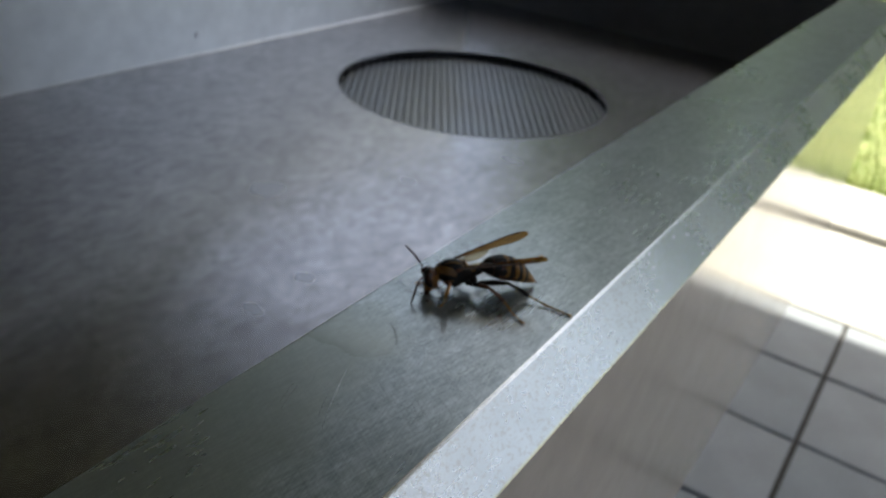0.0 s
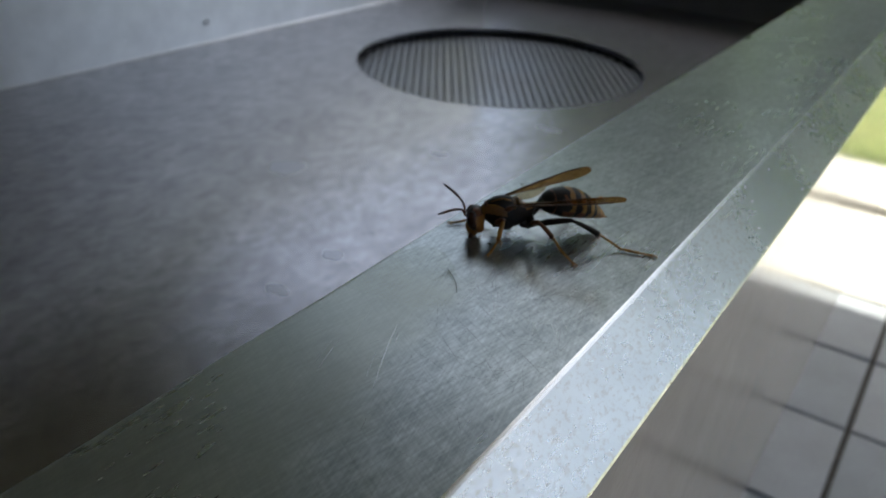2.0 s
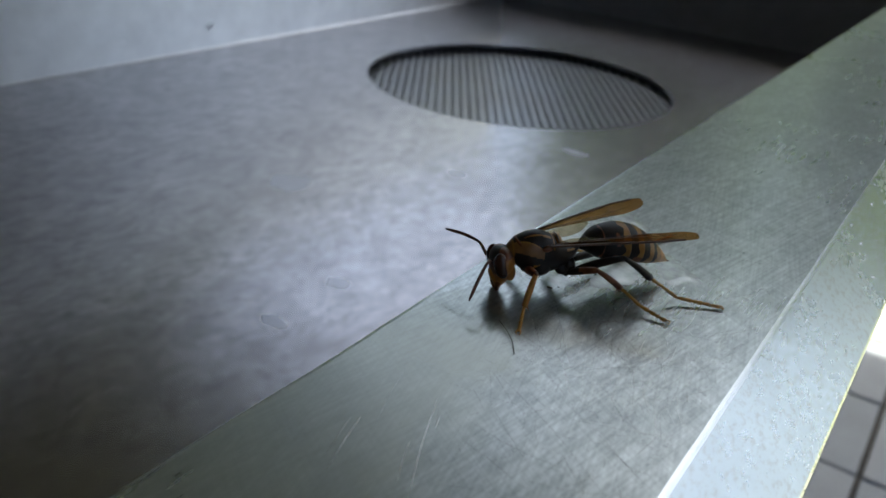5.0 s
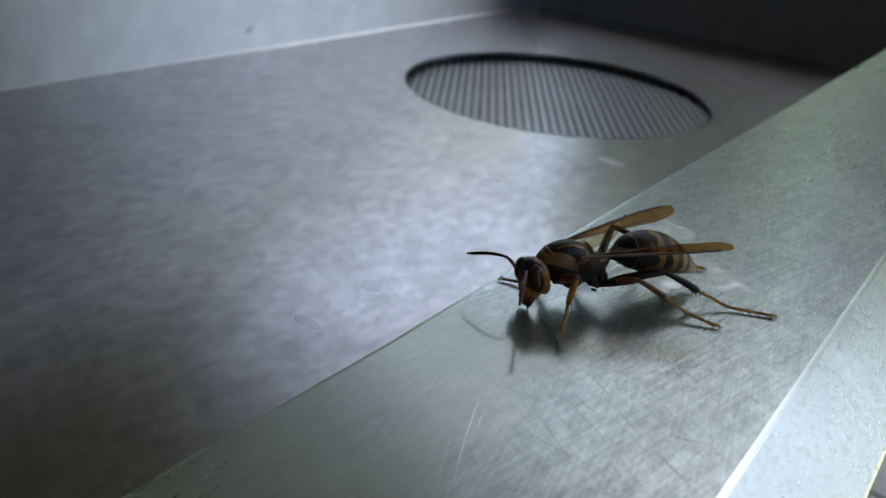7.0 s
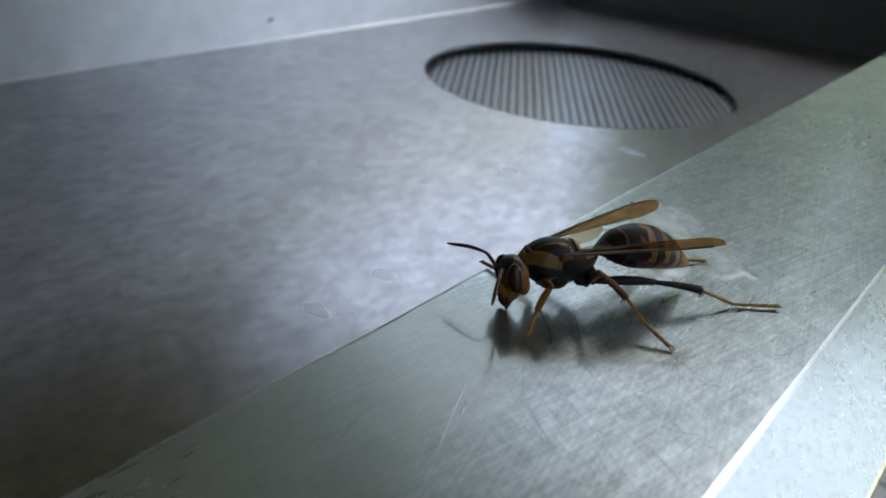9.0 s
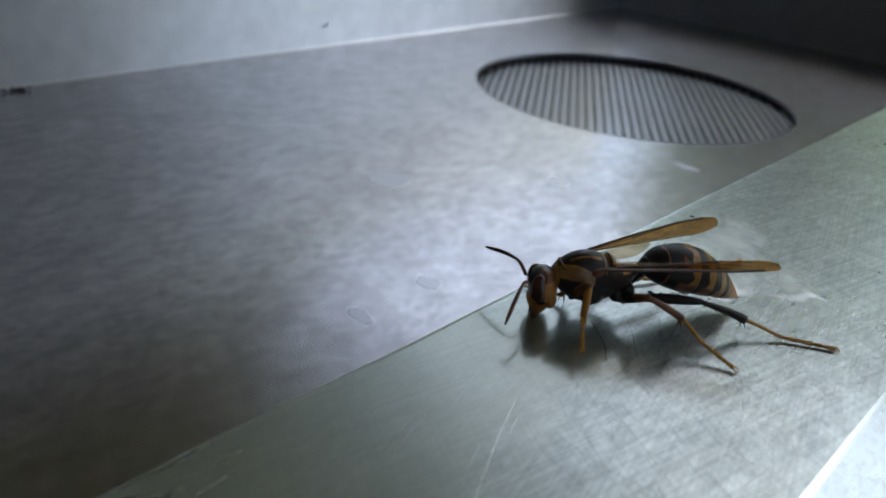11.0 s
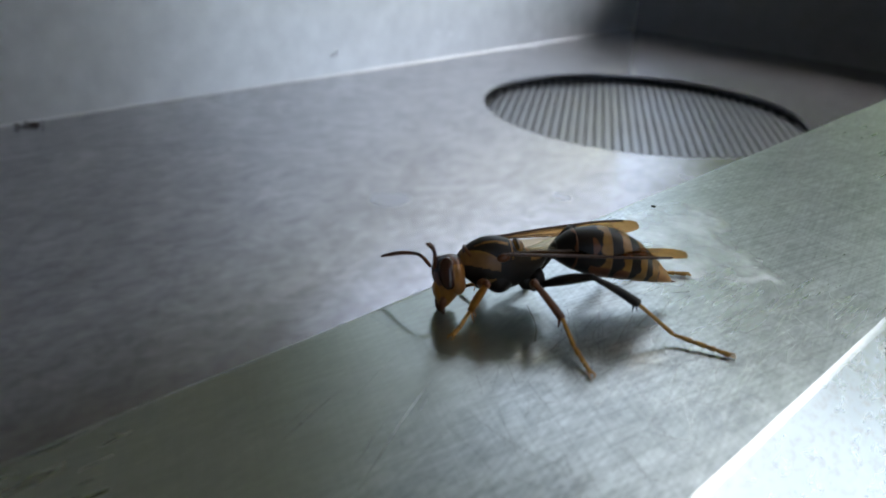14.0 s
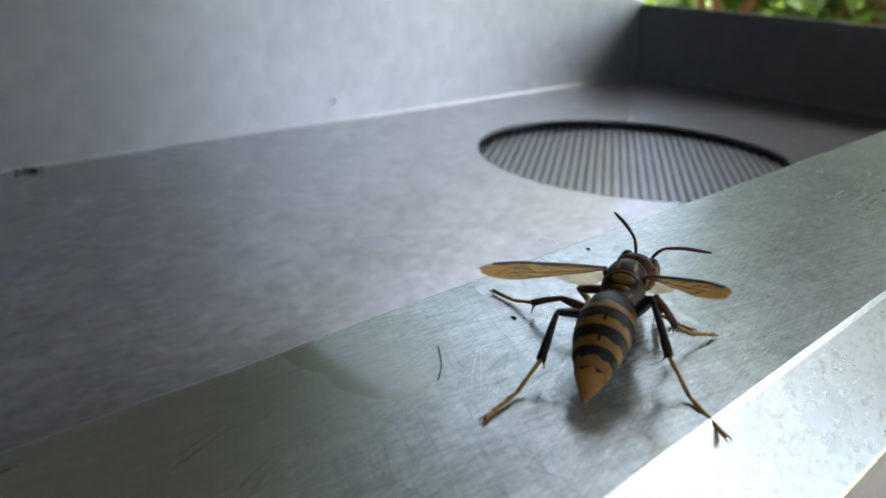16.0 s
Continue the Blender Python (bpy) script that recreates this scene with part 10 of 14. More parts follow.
    walk(limbs["fore", "right"][1], [
        (0, pose(0.00162, -0.00418, -0.0011, -0.7, 36.4, 41.4)), (0.25, pose(0.00166, -0.00422, -0.00119, -1.4, 36.8, 46.9)),
        (0.5, pose(0.0017, -0.00426, -0.00129, -2.6, 36.6, 52.1)), (0.67, pose(0.00165, -0.00419, -0.00107, -2.8, 43.2, 52.9)),
        (0.75, pose(0.00157, -0.00417, -0.00118, -2.3, 41.7, 27.8)), (0.83, pose(0.00183, -0.00435, -0.00153, -1.7, 32.2, 14.9)),
        (1, pose(0.00162, -0.00423, -0.0014, -1.5, 34.6, 2.5)), (1.25, pose(0.00157, -0.0042, -0.00138, -1.2, 32.4, 2.9)),
        (1.5, pose(0.00149, -0.00414, -0.00133, -0.8, 30.9, 2.9)), (1.67, pose(0.00145, -0.0041, -0.00116, -0.8, 30.5, -0.4)),
        (1.75, pose(0.00185, -0.00437, -0.00153, -1.2, 24.9, 5.7)), (1.83, pose(0.00237, -0.00458, -0.00178, -1.4, 20.4, 8.8)),
        (2, pose(0.00227, -0.00455, -0.00175, -1.7, 19.2, 7.6)), (2.25, pose(0.00222, -0.00453, -0.00175, -2.2, 20.8, 8.9)),
        (2.5, pose(0.00212, -0.00449, -0.00173, -2.7, 22.6, 9.9)), (2.75, pose(0.00164, -0.00424, -0.00141, -2, 26.8, 6)),
        (3, pose(0.00122, -0.00391, -0.00111, -0.9, 31.3, 0.5)), (3.17, pose(0.00116, -0.00383, -0.00098, -1.5, 37.7, 1.8)),
        (3.25, pose(0.00135, -0.00403, -0.00117, -2, 34.7, 4.8)), (3.33, pose(0.00154, -0.00417, -0.00132, -2.3, 32.3, 6.5)),
        (3.5, pose(0.00156, -0.00418, -0.00129, -2.7, 35.8, 9.4)), (3.75, pose(0.00158, -0.00418, -0.00123, -2.2, 38.7, 23.6)),
        (4, pose(0.00167, -0.00424, -0.00127, -0.8, 38.7, 39.2)), (4.25, pose(0.00166, -0.00424, -0.00116, 0.1, 39.7, 42.3)),
        (4.5, pose(0.00167, -0.00424, -0.00116, 0.9, 40.1, 44.2)), (4.75, pose(0.00167, -0.00424, -0.00128, 1.7, 40.8, 43.8)),
        (5, pose(0.00167, -0.00424, -0.00127, 2.3, 42.8, 40.2)), (5.25, pose(0.00167, -0.00424, -0.00127, 3.5, 44.3, 47)),
        (5.5, pose(0.00211, -0.00448, -0.00192, 2.5, 32.7, 32.3)), (5.75, pose(0.00183, -0.00436, -0.00159, 3.1, 39.4, 33.7)),
        (6, pose(0.00172, -0.00429, -0.0014, 4, 44.1, 37.7)), (6.25, pose(0.00169, -0.00426, -0.00132, 4.8, 46.6, 42.1)),
        (6.5, pose(0.00168, -0.00425, -0.0013, 5.3, 47.8, 45)), (6.75, pose(0.00167, -0.00424, -0.00129, 4.6, 46.7, 43.3)),
        (7, pose(0.00165, -0.00424, -0.00129, 3.3, 45.4, 40.7)), (7.25, pose(0.00165, -0.00423, -0.00127, 2, 46.3, 39.9)),
        (7.5, pose(0.00165, -0.00423, -0.00127, 0.4, 47.2, 38.7)), (7.67, pose(0.00154, -0.00413, -0.00106, -1, 46.5, 36.4)),
        (7.75, pose(0.00155, -0.00417, -0.00124, -1.9, 39.2, 18.9)), (7.83, pose(0.0018, -0.00434, -0.00151, -2.1, 31.2, 9.6)),
        (8, pose(0.00154, -0.00418, -0.00135, -2.2, 28.5, 6.5)), (8.25, pose(0.00155, -0.00419, -0.00138, -2.6, 33.2, -2)),
        (8.5, pose(0.00168, -0.00428, -0.0015, -3.1, 36.1, -12.3)), (8.75, pose(0.00171, -0.00429, -0.0015, -3.1, 36, -11.2)),
        (9, pose(0.00169, -0.00427, -0.00147, -3, 36.5, -9.5)), (9.25, pose(0.00165, -0.00425, -0.00141, -2.8, 37.2, -6.9)),
        (9.5, pose(0.00161, -0.00422, -0.00135, -2.6, 38.1, -3.2)), (9.75, pose(0.00156, -0.00417, -0.00122, -2.3, 40.4, 19.2)),
        (10, pose(0.00159, -0.00417, -0.00112, -2, 42.7, 35.4)), (10.25, pose(0.00165, -0.00422, -0.00118, -1.9, 39.9, 43.3)),
        (10.5, pose(0.0017, -0.00426, -0.00125, -2, 36.7, 49.2)), (10.75, pose(0.00173, -0.00428, -0.00132, -2.2, 33.5, 53.1)),
        (11, pose(0.00176, -0.0043, -0.00138, -2.5, 30.9, 54.8)), (11.25, pose(0.00173, -0.00429, -0.00141, -3.5, 34.6, 47.3)),
        (11.5, pose(0.00171, -0.00429, -0.00148, -4.1, 38.1, 34.7)), (11.67, pose(0.00162, -0.00423, -0.00135, -3.9, 41.1, 32.5)),
        (11.75, pose(0.00158, -0.00418, -0.00123, -4.2, 50.5, 31.3)), (11.83, pose(0.00154, -0.00417, -0.00127, -2.3, 44.8, 11.9)),
        (12, pose(0.00153, -0.00416, -0.00128, -0.9, 44.9, 0.3)), (12.25, pose(0.00084, -0.0036, -0.00124, 0.1, 13.7, -17.5)),
        (12.5, pose(0.00144, -0.00414, -0.0016, -0.2, -8.2, -9.9)), (12.75, pose(0.00147, -0.00416, -0.00161, -0.3, -12.1, -8.7)),
        (13, pose(0.00152, -0.00419, -0.00162, -0.3, -16.4, -7.6)), (13.5, pose(0.00175, -0.00431, -0.00149, -1.4, 18.7, 59.7)),
        (13.75, pose(0.00174, -0.00431, -0.0015, -1.9, 19.2, 62.4)), (14, pose(0.00174, -0.00431, -0.0015, -2, 19.7, 65.1)),
        (14.17, pose(0.00224, -0.00453, -0.00187, -0.7, 13.2, 74.3)), (14.25, pose(0.00247, -0.0046, -0.00192, -0.2, 23.3, 70.8)),
        (14.33, pose(0.00254, -0.00462, -0.00199, -0.3, 19.3, 57.2)), (14.5, pose(0.00335, -0.00465, -0.0026, -0.4, 15.1, 42.3)),
        (14.67, pose(0.00541, -0.00368, -0.00352, 0.8, 12.6, 61.3)), (14.75, pose(0.00498, -0.00428, -0.00279, 1.3, 26.4, 72.8)),
        (14.83, pose(0.00577, -0.00362, -0.00314, 1.8, 18.3, 97)), (15, pose(0.00663, -0.0023, -0.00332, 1, 33.6, 85)),
        (15.1, pose(0.00654, -0.00285, -0.00287, -1.5, 30.4, 52.9)), (15.2, pose(0.00692, -0.00181, -0.00299, -3, 16.9, 4.2)),
        (15.3, pose(0.00611, -0.00347, -0.00279, -2.3, 17, -15.1)), (15.4, pose(0.00178, -0.00433, -0.00148, -2.7, 40.3, 20.2)),
        (15.5, pose(0.00171, -0.00429, -0.0015, -1.9, 35.7, 14)), (15.6, pose(0.00168, -0.00427, -0.00149, -2.3, 35, 17)),
        (15.7, pose(0.00165, -0.00425, -0.00143, -1.7, 44.9, -1.4)), (15.8, pose(0.00171, -0.00429, -0.0015, 0.9, 34, 41.5)),
        (15.9, pose(0.00169, -0.00428, -0.00146, 0.5, 31.8, 40.7)), (16, pose(0.00166, -0.00426, -0.00147, -1.9, 35.3, 17.9)),
    ])
    walk(limbs["fore", "right"][2], [
        (0, pose(0.00382, -0.00225, -0.00327, -2.5, 15.6, -4.7)), (0.25, pose(0.00365, -0.00209, -0.00337, -1.5, 12.9, -14.3)),
        (0.5, pose(0.0035, -0.00195, -0.00346, 0.2, 12, -27)), (0.67, pose(0.00325, -0.00208, -0.00357, 0.1, 10.2, -29.7)),
        (0.75, pose(0.00398, -0.0029, -0.00361, -0.3, -1.5, -20.4)), (0.83, pose(0.00481, -0.00356, -0.00348, -0.7, 11.9, -13.3)),
        (1, pose(0.00462, -0.0041, -0.00347, -1, 12.6, -6.6)), (1.25, pose(0.00464, -0.00404, -0.00333, -0.9, 12.9, -0.9)),
        (1.5, pose(0.00461, -0.00398, -0.0032, -0.9, 11.8, 6.6)), (1.67, pose(0.00459, -0.00412, -0.00311, -1.2, 12.2, 12.2)),
        (1.75, pose(0.00514, -0.00404, -0.00306, -1.1, -0.1, 6.2)), (1.83, pose(0.00575, -0.00406, -0.00305, -1.1, 10.2, 1.5)),
        (2, pose(0.00568, -0.00409, -0.00295, -1.5, 12.1, 5.4)), (2.25, pose(0.00558, -0.004, -0.00304, -2.1, 11.9, 7.8)),
        (2.5, pose(0.00543, -0.00391, -0.00313, -2.4, 11.4, 8.6)), (2.75, pose(0.00487, -0.0039, -0.00306, -1.9, 10.4, 7.3)),
        (3, pose(0.00433, -0.00389, -0.00301, -1, 9.8, 3.2)), (3.17, pose(0.00404, -0.00374, -0.00321, -0.4, 7.8, -9.2)),
        (3.25, pose(0.00434, -0.00377, -0.00325, -0.6, -2.2, -11.5)), (3.33, pose(0.0046, -0.00382, -0.00327, -0.8, 10.9, -13.7)),
        (3.5, pose(0.00447, -0.0037, -0.00342, -0.7, 11.4, -26)), (3.75, pose(0.00419, -0.00304, -0.00351, -0.8, 12.3, -32.4)),
        (4, pose(0.00387, -0.00244, -0.00355, -1, 13.7, -37.5)), (4.25, pose(0.00374, -0.00235, -0.00358, -1.3, 15.1, -42.5)),
        (4.5, pose(0.00366, -0.0023, -0.00361, -1.9, 16.5, -50.9)), (4.75, pose(0.00366, -0.00233, -0.00366, -2.6, 17.2, -61.6)),
        (5, pose(0.00371, -0.00252, -0.00375, -3.3, 16.3, -73.4)), (5.25, pose(0.00345, -0.00234, -0.00381, -2.4, 4.2, -35.2)),
        (5.5, pose(0.0047, -0.00285, -0.00389, -0.5, 21.4, -3.6)), (5.75, pose(0.00417, -0.0028, -0.00391, -1.2, 21.5, -12.9)),
        (6, pose(0.00379, -0.00268, -0.00394, -2.1, 20.8, -22)), (6.25, pose(0.00355, -0.00258, -0.00397, -2.8, 20, -29.3)),
        (6.5, pose(0.00341, -0.00253, -0.004, -3.1, 18.8, -33.5)), (6.75, pose(0.00349, -0.00253, -0.00394, -3.4, 18.7, -36.5)),
        (7, pose(0.00359, -0.00257, -0.00388, -3.5, 17.5, -38.1)), (7.25, pose(0.00358, -0.00262, -0.00391, -3.2, 16.9, -33.5)),
        (7.5, pose(0.00359, -0.00268, -0.00394, -2.7, 15.5, -29.8)), (7.67, pose(0.00356, -0.00264, -0.0037, -2.1, 14.1, -32.9)),
        (7.75, pose(0.00422, -0.00325, -0.00355, -1.7, 1.2, -30.3)), (7.83, pose(0.00487, -0.00382, -0.0034, -1.4, 10.4, -29.6)),
        (8, pose(0.00472, -0.00382, -0.00309, -1, 12.3, -34)), (8.25, pose(0.0046, -0.0043, -0.00337, -1.5, 12.7, -47.1)),
        (8.5, pose(0.00456, -0.0049, -0.00365, -2.1, 12.6, -58.8)), (8.75, pose(0.0046, -0.00486, -0.00365, -1.9, 12.3, -63.6)),
        (9, pose(0.00457, -0.00476, -0.00363, -1.7, 11.8, -66.5)), (9.25, pose(0.00453, -0.00459, -0.00362, -1.4, 11.1, -68.1)),
        (9.5, pose(0.00447, -0.00438, -0.0036, -1.1, 10.2, -69.2)), (9.75, pose(0.00419, -0.00326, -0.00358, -1.3, -1.9, -53.1)),
        (10, pose(0.00377, -0.00262, -0.00359, -1.4, 8.9, -32)), (10.25, pose(0.00368, -0.0023, -0.00352, -1.1, 8.9, -34.1)),
        (10.5, pose(0.00361, -0.00204, -0.00343, -0.7, 9.7, -36.6)), (10.75, pose(0.00356, -0.00185, -0.00333, -0.3, 11, -40.1)),
        (11, pose(0.00356, -0.00175, -0.00325, 0.1, 12.1, -44.9)), (11.25, pose(0.00376, -0.00209, -0.00349, 1.3, 12.3, -58.6)),
        (11.5, pose(0.00407, -0.00266, -0.00373, 2.3, 12.8, -69.9)), (11.67, pose(0.00394, -0.00275, -0.00375, 2.1, 13.1, -65.9)),
        (11.75, pose(0.00355, -0.00298, -0.00405, 0.5, -3.8, -34.4)), (11.83, pose(0.00407, -0.00363, -0.00384, -0.8, 10.8, -5)),
        (12, pose(0.00411, -0.00415, -0.00386, -0.8, 11.8, 4)), (12.25, pose(0.00422, -0.00467, -0.0021, -1.2, 47.9, 15.6)),
        (12.5, pose(0.00499, -0.00475, -0.00108, -1.9, 74.3, 39.4)), (12.75, pose(0.005, -0.0047, -0.00085, -1.2, 77.1, 54)),
        (13, pose(0.00499, -0.00466, -0.00059, -0.6, 78.5, 62.4)), (13.5, pose(0.00349, -0.00133, -0.00266, 0.4, 32.1, -51.8)),
        (13.75, pose(0.00334, -0.00116, -0.0027, -0.7, 27.3, -49)), (14, pose(0.00318, -0.0012, -0.00273, -2.1, 23.7, -42.6)),
        (14.17, pose(0.0032, -0.00112, -0.00271, -3, 26.6, -30.7)), (14.25, pose(0.00357, -0.00144, -0.00336, -3, 1.5, -12.7)),
        (14.33, pose(0.0044, -0.00173, -0.00319, -2.7, 20.8, 4.1)), (14.5, pose(0.00595, -0.00228, -0.00355, -0.4, 17.3, 41.9)),
        (14.67, pose(0.00712, -0.00056, -0.00432, -0.1, 11, 42.9)), (14.75, pose(0.00594, -0.00116, -0.00441, -0.7, 4.5, 26.6)),
        (14.83, pose(0.00535, -0.00019, -0.00428, -1.9, 28.6, -12.8)), (15, pose(0.00689, 0.00072, -0.00534, -1.3, 14.8, -8.3)),
        (15.1, pose(0.00844, -0.00035, -0.00471, -1.7, 15.5, -3.8)), (15.2, pose(0.0104, -0.00156, -0.00405, -3.4, 28.4, 6.1)),
        (15.3, pose(0.00947, -0.00438, -0.00386, -5, 24.6, 5.2)), (15.4, pose(0.00439, -0.00337, -0.00384, -0.3, 34.1, -65.5)),
        (15.5, pose(0.00458, -0.00358, -0.00363, 0.1, 36.9, -138.7)), (15.6, pose(0.00454, -0.0034, -0.00358, -0.1, 35.9, -124.3)),
        (15.7, pose(0.00423, -0.00431, -0.004, -1.8, 8.4, -151.8)), (15.8, pose(0.00397, -0.00229, -0.00354, -2.4, 21.6, -91.6)),
        (15.9, pose(0.00404, -0.00226, -0.00338, -1.9, 13.9, -76.1)), (16, pose(0.00449, -0.00335, -0.00358, -1.7, 11.1, -106.7)),
    ])
    walk(limbs["fore", "right"][3], [
        (0, pose(0.00577, -0.00241, -0.00381, -2.4, 5.6, -4.3)), (0.25, pose(0.00557, -0.00258, -0.00382, -1.5, 3.6, -14)),
        (0.5, pose(0.00527, -0.00286, -0.00388, 0.2, 2, -27)), (0.67, pose(0.00498, -0.00307, -0.00393, 0.1, 2.1, -29.7)),
        (0.75, pose(0.00595, -0.00364, -0.00355, -0.3, -24.2, -20.2)), (0.83, pose(0.00674, -0.00402, -0.00389, -0.7, 2.3, -13.2)),
        (1, pose(0.00659, -0.00433, -0.00391, -1, 2.5, -6.5)), (1.25, pose(0.00663, -0.00407, -0.00379, -0.9, 2.1, -0.8)),
        (1.5, pose(0.00659, -0.00376, -0.00361, -0.9, 1.8, 6.8)), (1.67, pose(0.00653, -0.00371, -0.00354, -1.2, 1.9, 12.4)),
        (1.75, pose(0.00723, -0.00381, -0.00306, -1.2, -22.8, 6.7)), (1.83, pose(0.00774, -0.004, -0.00341, -1.1, 1.8, 1.7)),
        (2, pose(0.00766, -0.0039, -0.00338, -1.5, 2, 5.7)), (2.25, pose(0.00755, -0.00373, -0.00346, -2, 1.8, 8.1)),
        (2.5, pose(0.0074, -0.00361, -0.00353, -2.4, 1.3, 9.1)), (2.75, pose(0.00686, -0.00365, -0.00342, -1.8, 0.4, 7.6)),
        (3, pose(0.00633, -0.00378, -0.00335, -1, -0.2, 3.3)), (3.17, pose(0.00602, -0.00406, -0.00348, -0.4, 0.1, -9.2)),
        (3.25, pose(0.0064, -0.00419, -0.00316, -0.6, -24.9, -11.2)), (3.33, pose(0.00654, -0.0043, -0.00365, -0.8, 0.8, -13.5)),
        (3.5, pose(0.00627, -0.00457, -0.00382, -0.7, 1.3, -25.8)), (3.75, pose(0.00586, -0.00411, -0.00394, -0.8, 2.5, -32.3)),
        (4, pose(0.00544, -0.00364, -0.00403, -0.9, 3.6, -37.3)), (4.25, pose(0.00519, -0.00368, -0.00411, -1.3, 4.3, -42.3)),
        (4.5, pose(0.0049, -0.00381, -0.00419, -1.8, 4.7, -50.5)), (4.75, pose(0.00459, -0.00405, -0.00426, -2.5, 4.9, -61.1)),
        (5, pose(0.00427, -0.00439, -0.00432, -3.2, 4.7, -72.8)), (5.25, pose(0.00517, -0.00355, -0.00397, -2.6, -18.4, -34.2)),
        (5.5, pose(0.0066, -0.00296, -0.00464, -0.5, 8.4, -3.5)), (5.75, pose(0.00602, -0.00322, -0.00466, -1.2, 8.8, -12.7)),
        (6, pose(0.00555, -0.0034, -0.00466, -2, 8.9, -21.6)), (6.25, pose(0.00522, -0.00352, -0.00466, -2.6, 8.8, -28.7)),
        (6.5, pose(0.00502, -0.00359, -0.00466, -3, 8.7, -33)), (6.75, pose(0.00504, -0.00368, -0.00459, -3.2, 8.2, -35.8)),
        (7, pose(0.00512, -0.00376, -0.00449, -3.4, 7.4, -37.4)), (7.25, pose(0.00521, -0.0037, -0.0045, -3, 6.6, -32.9)),
        (7.5, pose(0.00529, -0.00366, -0.00448, -2.6, 5.4, -29.3)), (7.67, pose(0.00521, -0.00371, -0.0042, -2, 4.1, -32.5)),
        (7.75, pose(0.00604, -0.00431, -0.00359, -1.8, -21.5, -29.6)), (7.83, pose(0.00661, -0.0048, -0.00377, -1.4, 3, -29.4)),
        (8, pose(0.00637, -0.00493, -0.00353, -1, 2.3, -33.8)), (8.25, pose(0.00595, -0.00575, -0.00382, -1.4, 2.5, -46.8)),
        (8.5, pose(0.00559, -0.0066, -0.00409, -2, 2.5, -58.4)), (8.75, pose(0.00548, -0.00664, -0.00408, -1.9, 2.3, -63.3)),
        (9, pose(0.00537, -0.00658, -0.00405, -1.6, 2.3, -66.2)), (9.25, pose(0.00527, -0.00644, -0.00401, -1.4, 2.3, -67.9)),
        (9.5, pose(0.00518, -0.00625, -0.00396, -1.1, 2.3, -69)), (9.75, pose(0.00545, -0.00494, -0.00351, -1.4, -24.5, -52.5)),
        (10, pose(0.00547, -0.00368, -0.0039, -1.4, 3.1, -31.8)), (10.25, pose(0.00534, -0.00343, -0.00384, -1.1, 2.8, -34)),
        (10.5, pose(0.00521, -0.00324, -0.00377, -0.7, 2.6, -36.5)), (10.75, pose(0.00508, -0.00314, -0.00372, -0.3, 2.3, -40)),
        (11, pose(0.00497, -0.00315, -0.00368, 0.1, 2, -45)), (11.25, pose(0.0048, -0.00379, -0.00392, 1.2, 1.5, -58.9)),
        (11.5, pose(0.00475, -0.00452, -0.00418, 2.2, 1.4, -70.4)), (11.67, pose(0.00475, -0.00456, -0.00421, 2.1, 1.6, -66.3)),
        (11.75, pose(0.00529, -0.00416, -0.00391, 0.6, -26.4, -34.6)), (11.83, pose(0.00606, -0.00381, -0.00422, -0.8, 1.3, -4.9)),
        (12, pose(0.0061, -0.00401, -0.00427, -0.8, 1.7, 4.1)), (12.25, pose(0.00558, -0.00429, -0.00366, -0.9, 25.3, 16.1)),
        (12.5, pose(0.00543, -0.00439, -0.0031, -0.8, 51.7, 40.6)), (12.75, pose(0.00527, -0.00432, -0.0029, -0.4, 54.5, 54.7)),
        (13, pose(0.00518, -0.00428, -0.00266, -0.2, 55.9, 62.8)), (13.5, pose(0.00459, -0.00273, -0.00378, 0.4, 9.5, -52)),
        (13.75, pose(0.00456, -0.00267, -0.00366, -0.6, 4.7, -48.7)), (14, pose(0.0046, -0.0025, -0.00358, -1.9, 1.5, -41.8)),
        (14.17, pose(0.00481, -0.00208, -0.00365, -2.7, 4, -29.6)), (14.25, pose(0.00563, -0.0019, -0.00341, -3.2, -21.1, -11.4)),
        (14.33, pose(0.00632, -0.00159, -0.00392, -2.6, 6.1, 4.8)), (14.5, pose(0.00739, -0.00099, -0.00415, -0.4, 7.6, 42)),
        (14.67, pose(0.00857, 0.00079, -0.0047, -0.1, 7.2, 42.9)), (14.75, pose(0.00782, -0.00022, -0.00458, -0.7, -18.1, 26.9)),
        (14.83, pose(0.00715, -0.0006, -0.00529, -1.7, 6, -12.1)), (15, pose(0.00884, 0.00044, -0.00586, -1.3, 4.7, -8)),
        (15.1, pose(0.01046, -0.00048, -0.00528, -1.7, -7.1, -3.2)), (15.2, pose(0.01225, -0.00136, -0.00506, -3, 6, 7.4)),
        (15.3, pose(0.01138, -0.0042, -0.00473, -4.5, 2.1, 7.1)), (15.4, pose(0.00511, -0.00495, -0.00502, -0.3, 11.5, -65.4)),
        (15.5, pose(0.00332, -0.00469, -0.00489, 0.1, 14.3, -138.8)), (15.6, pose(0.00358, -0.00481, -0.00481, 0, 13.3, -124.3)),
        (15.7, pose(0.00245, -0.00526, -0.0043, -1.8, -1.7, -151.5)), (15.8, pose(0.00392, -0.00421, -0.0043, -2.2, 3.1, -90.9)),
        (15.9, pose(0.00452, -0.00417, -0.00387, -1.8, 3.7, -75.7)), (16, pose(0.00392, -0.00526, -0.00397, -1.7, 1, -106.4)),
    ])
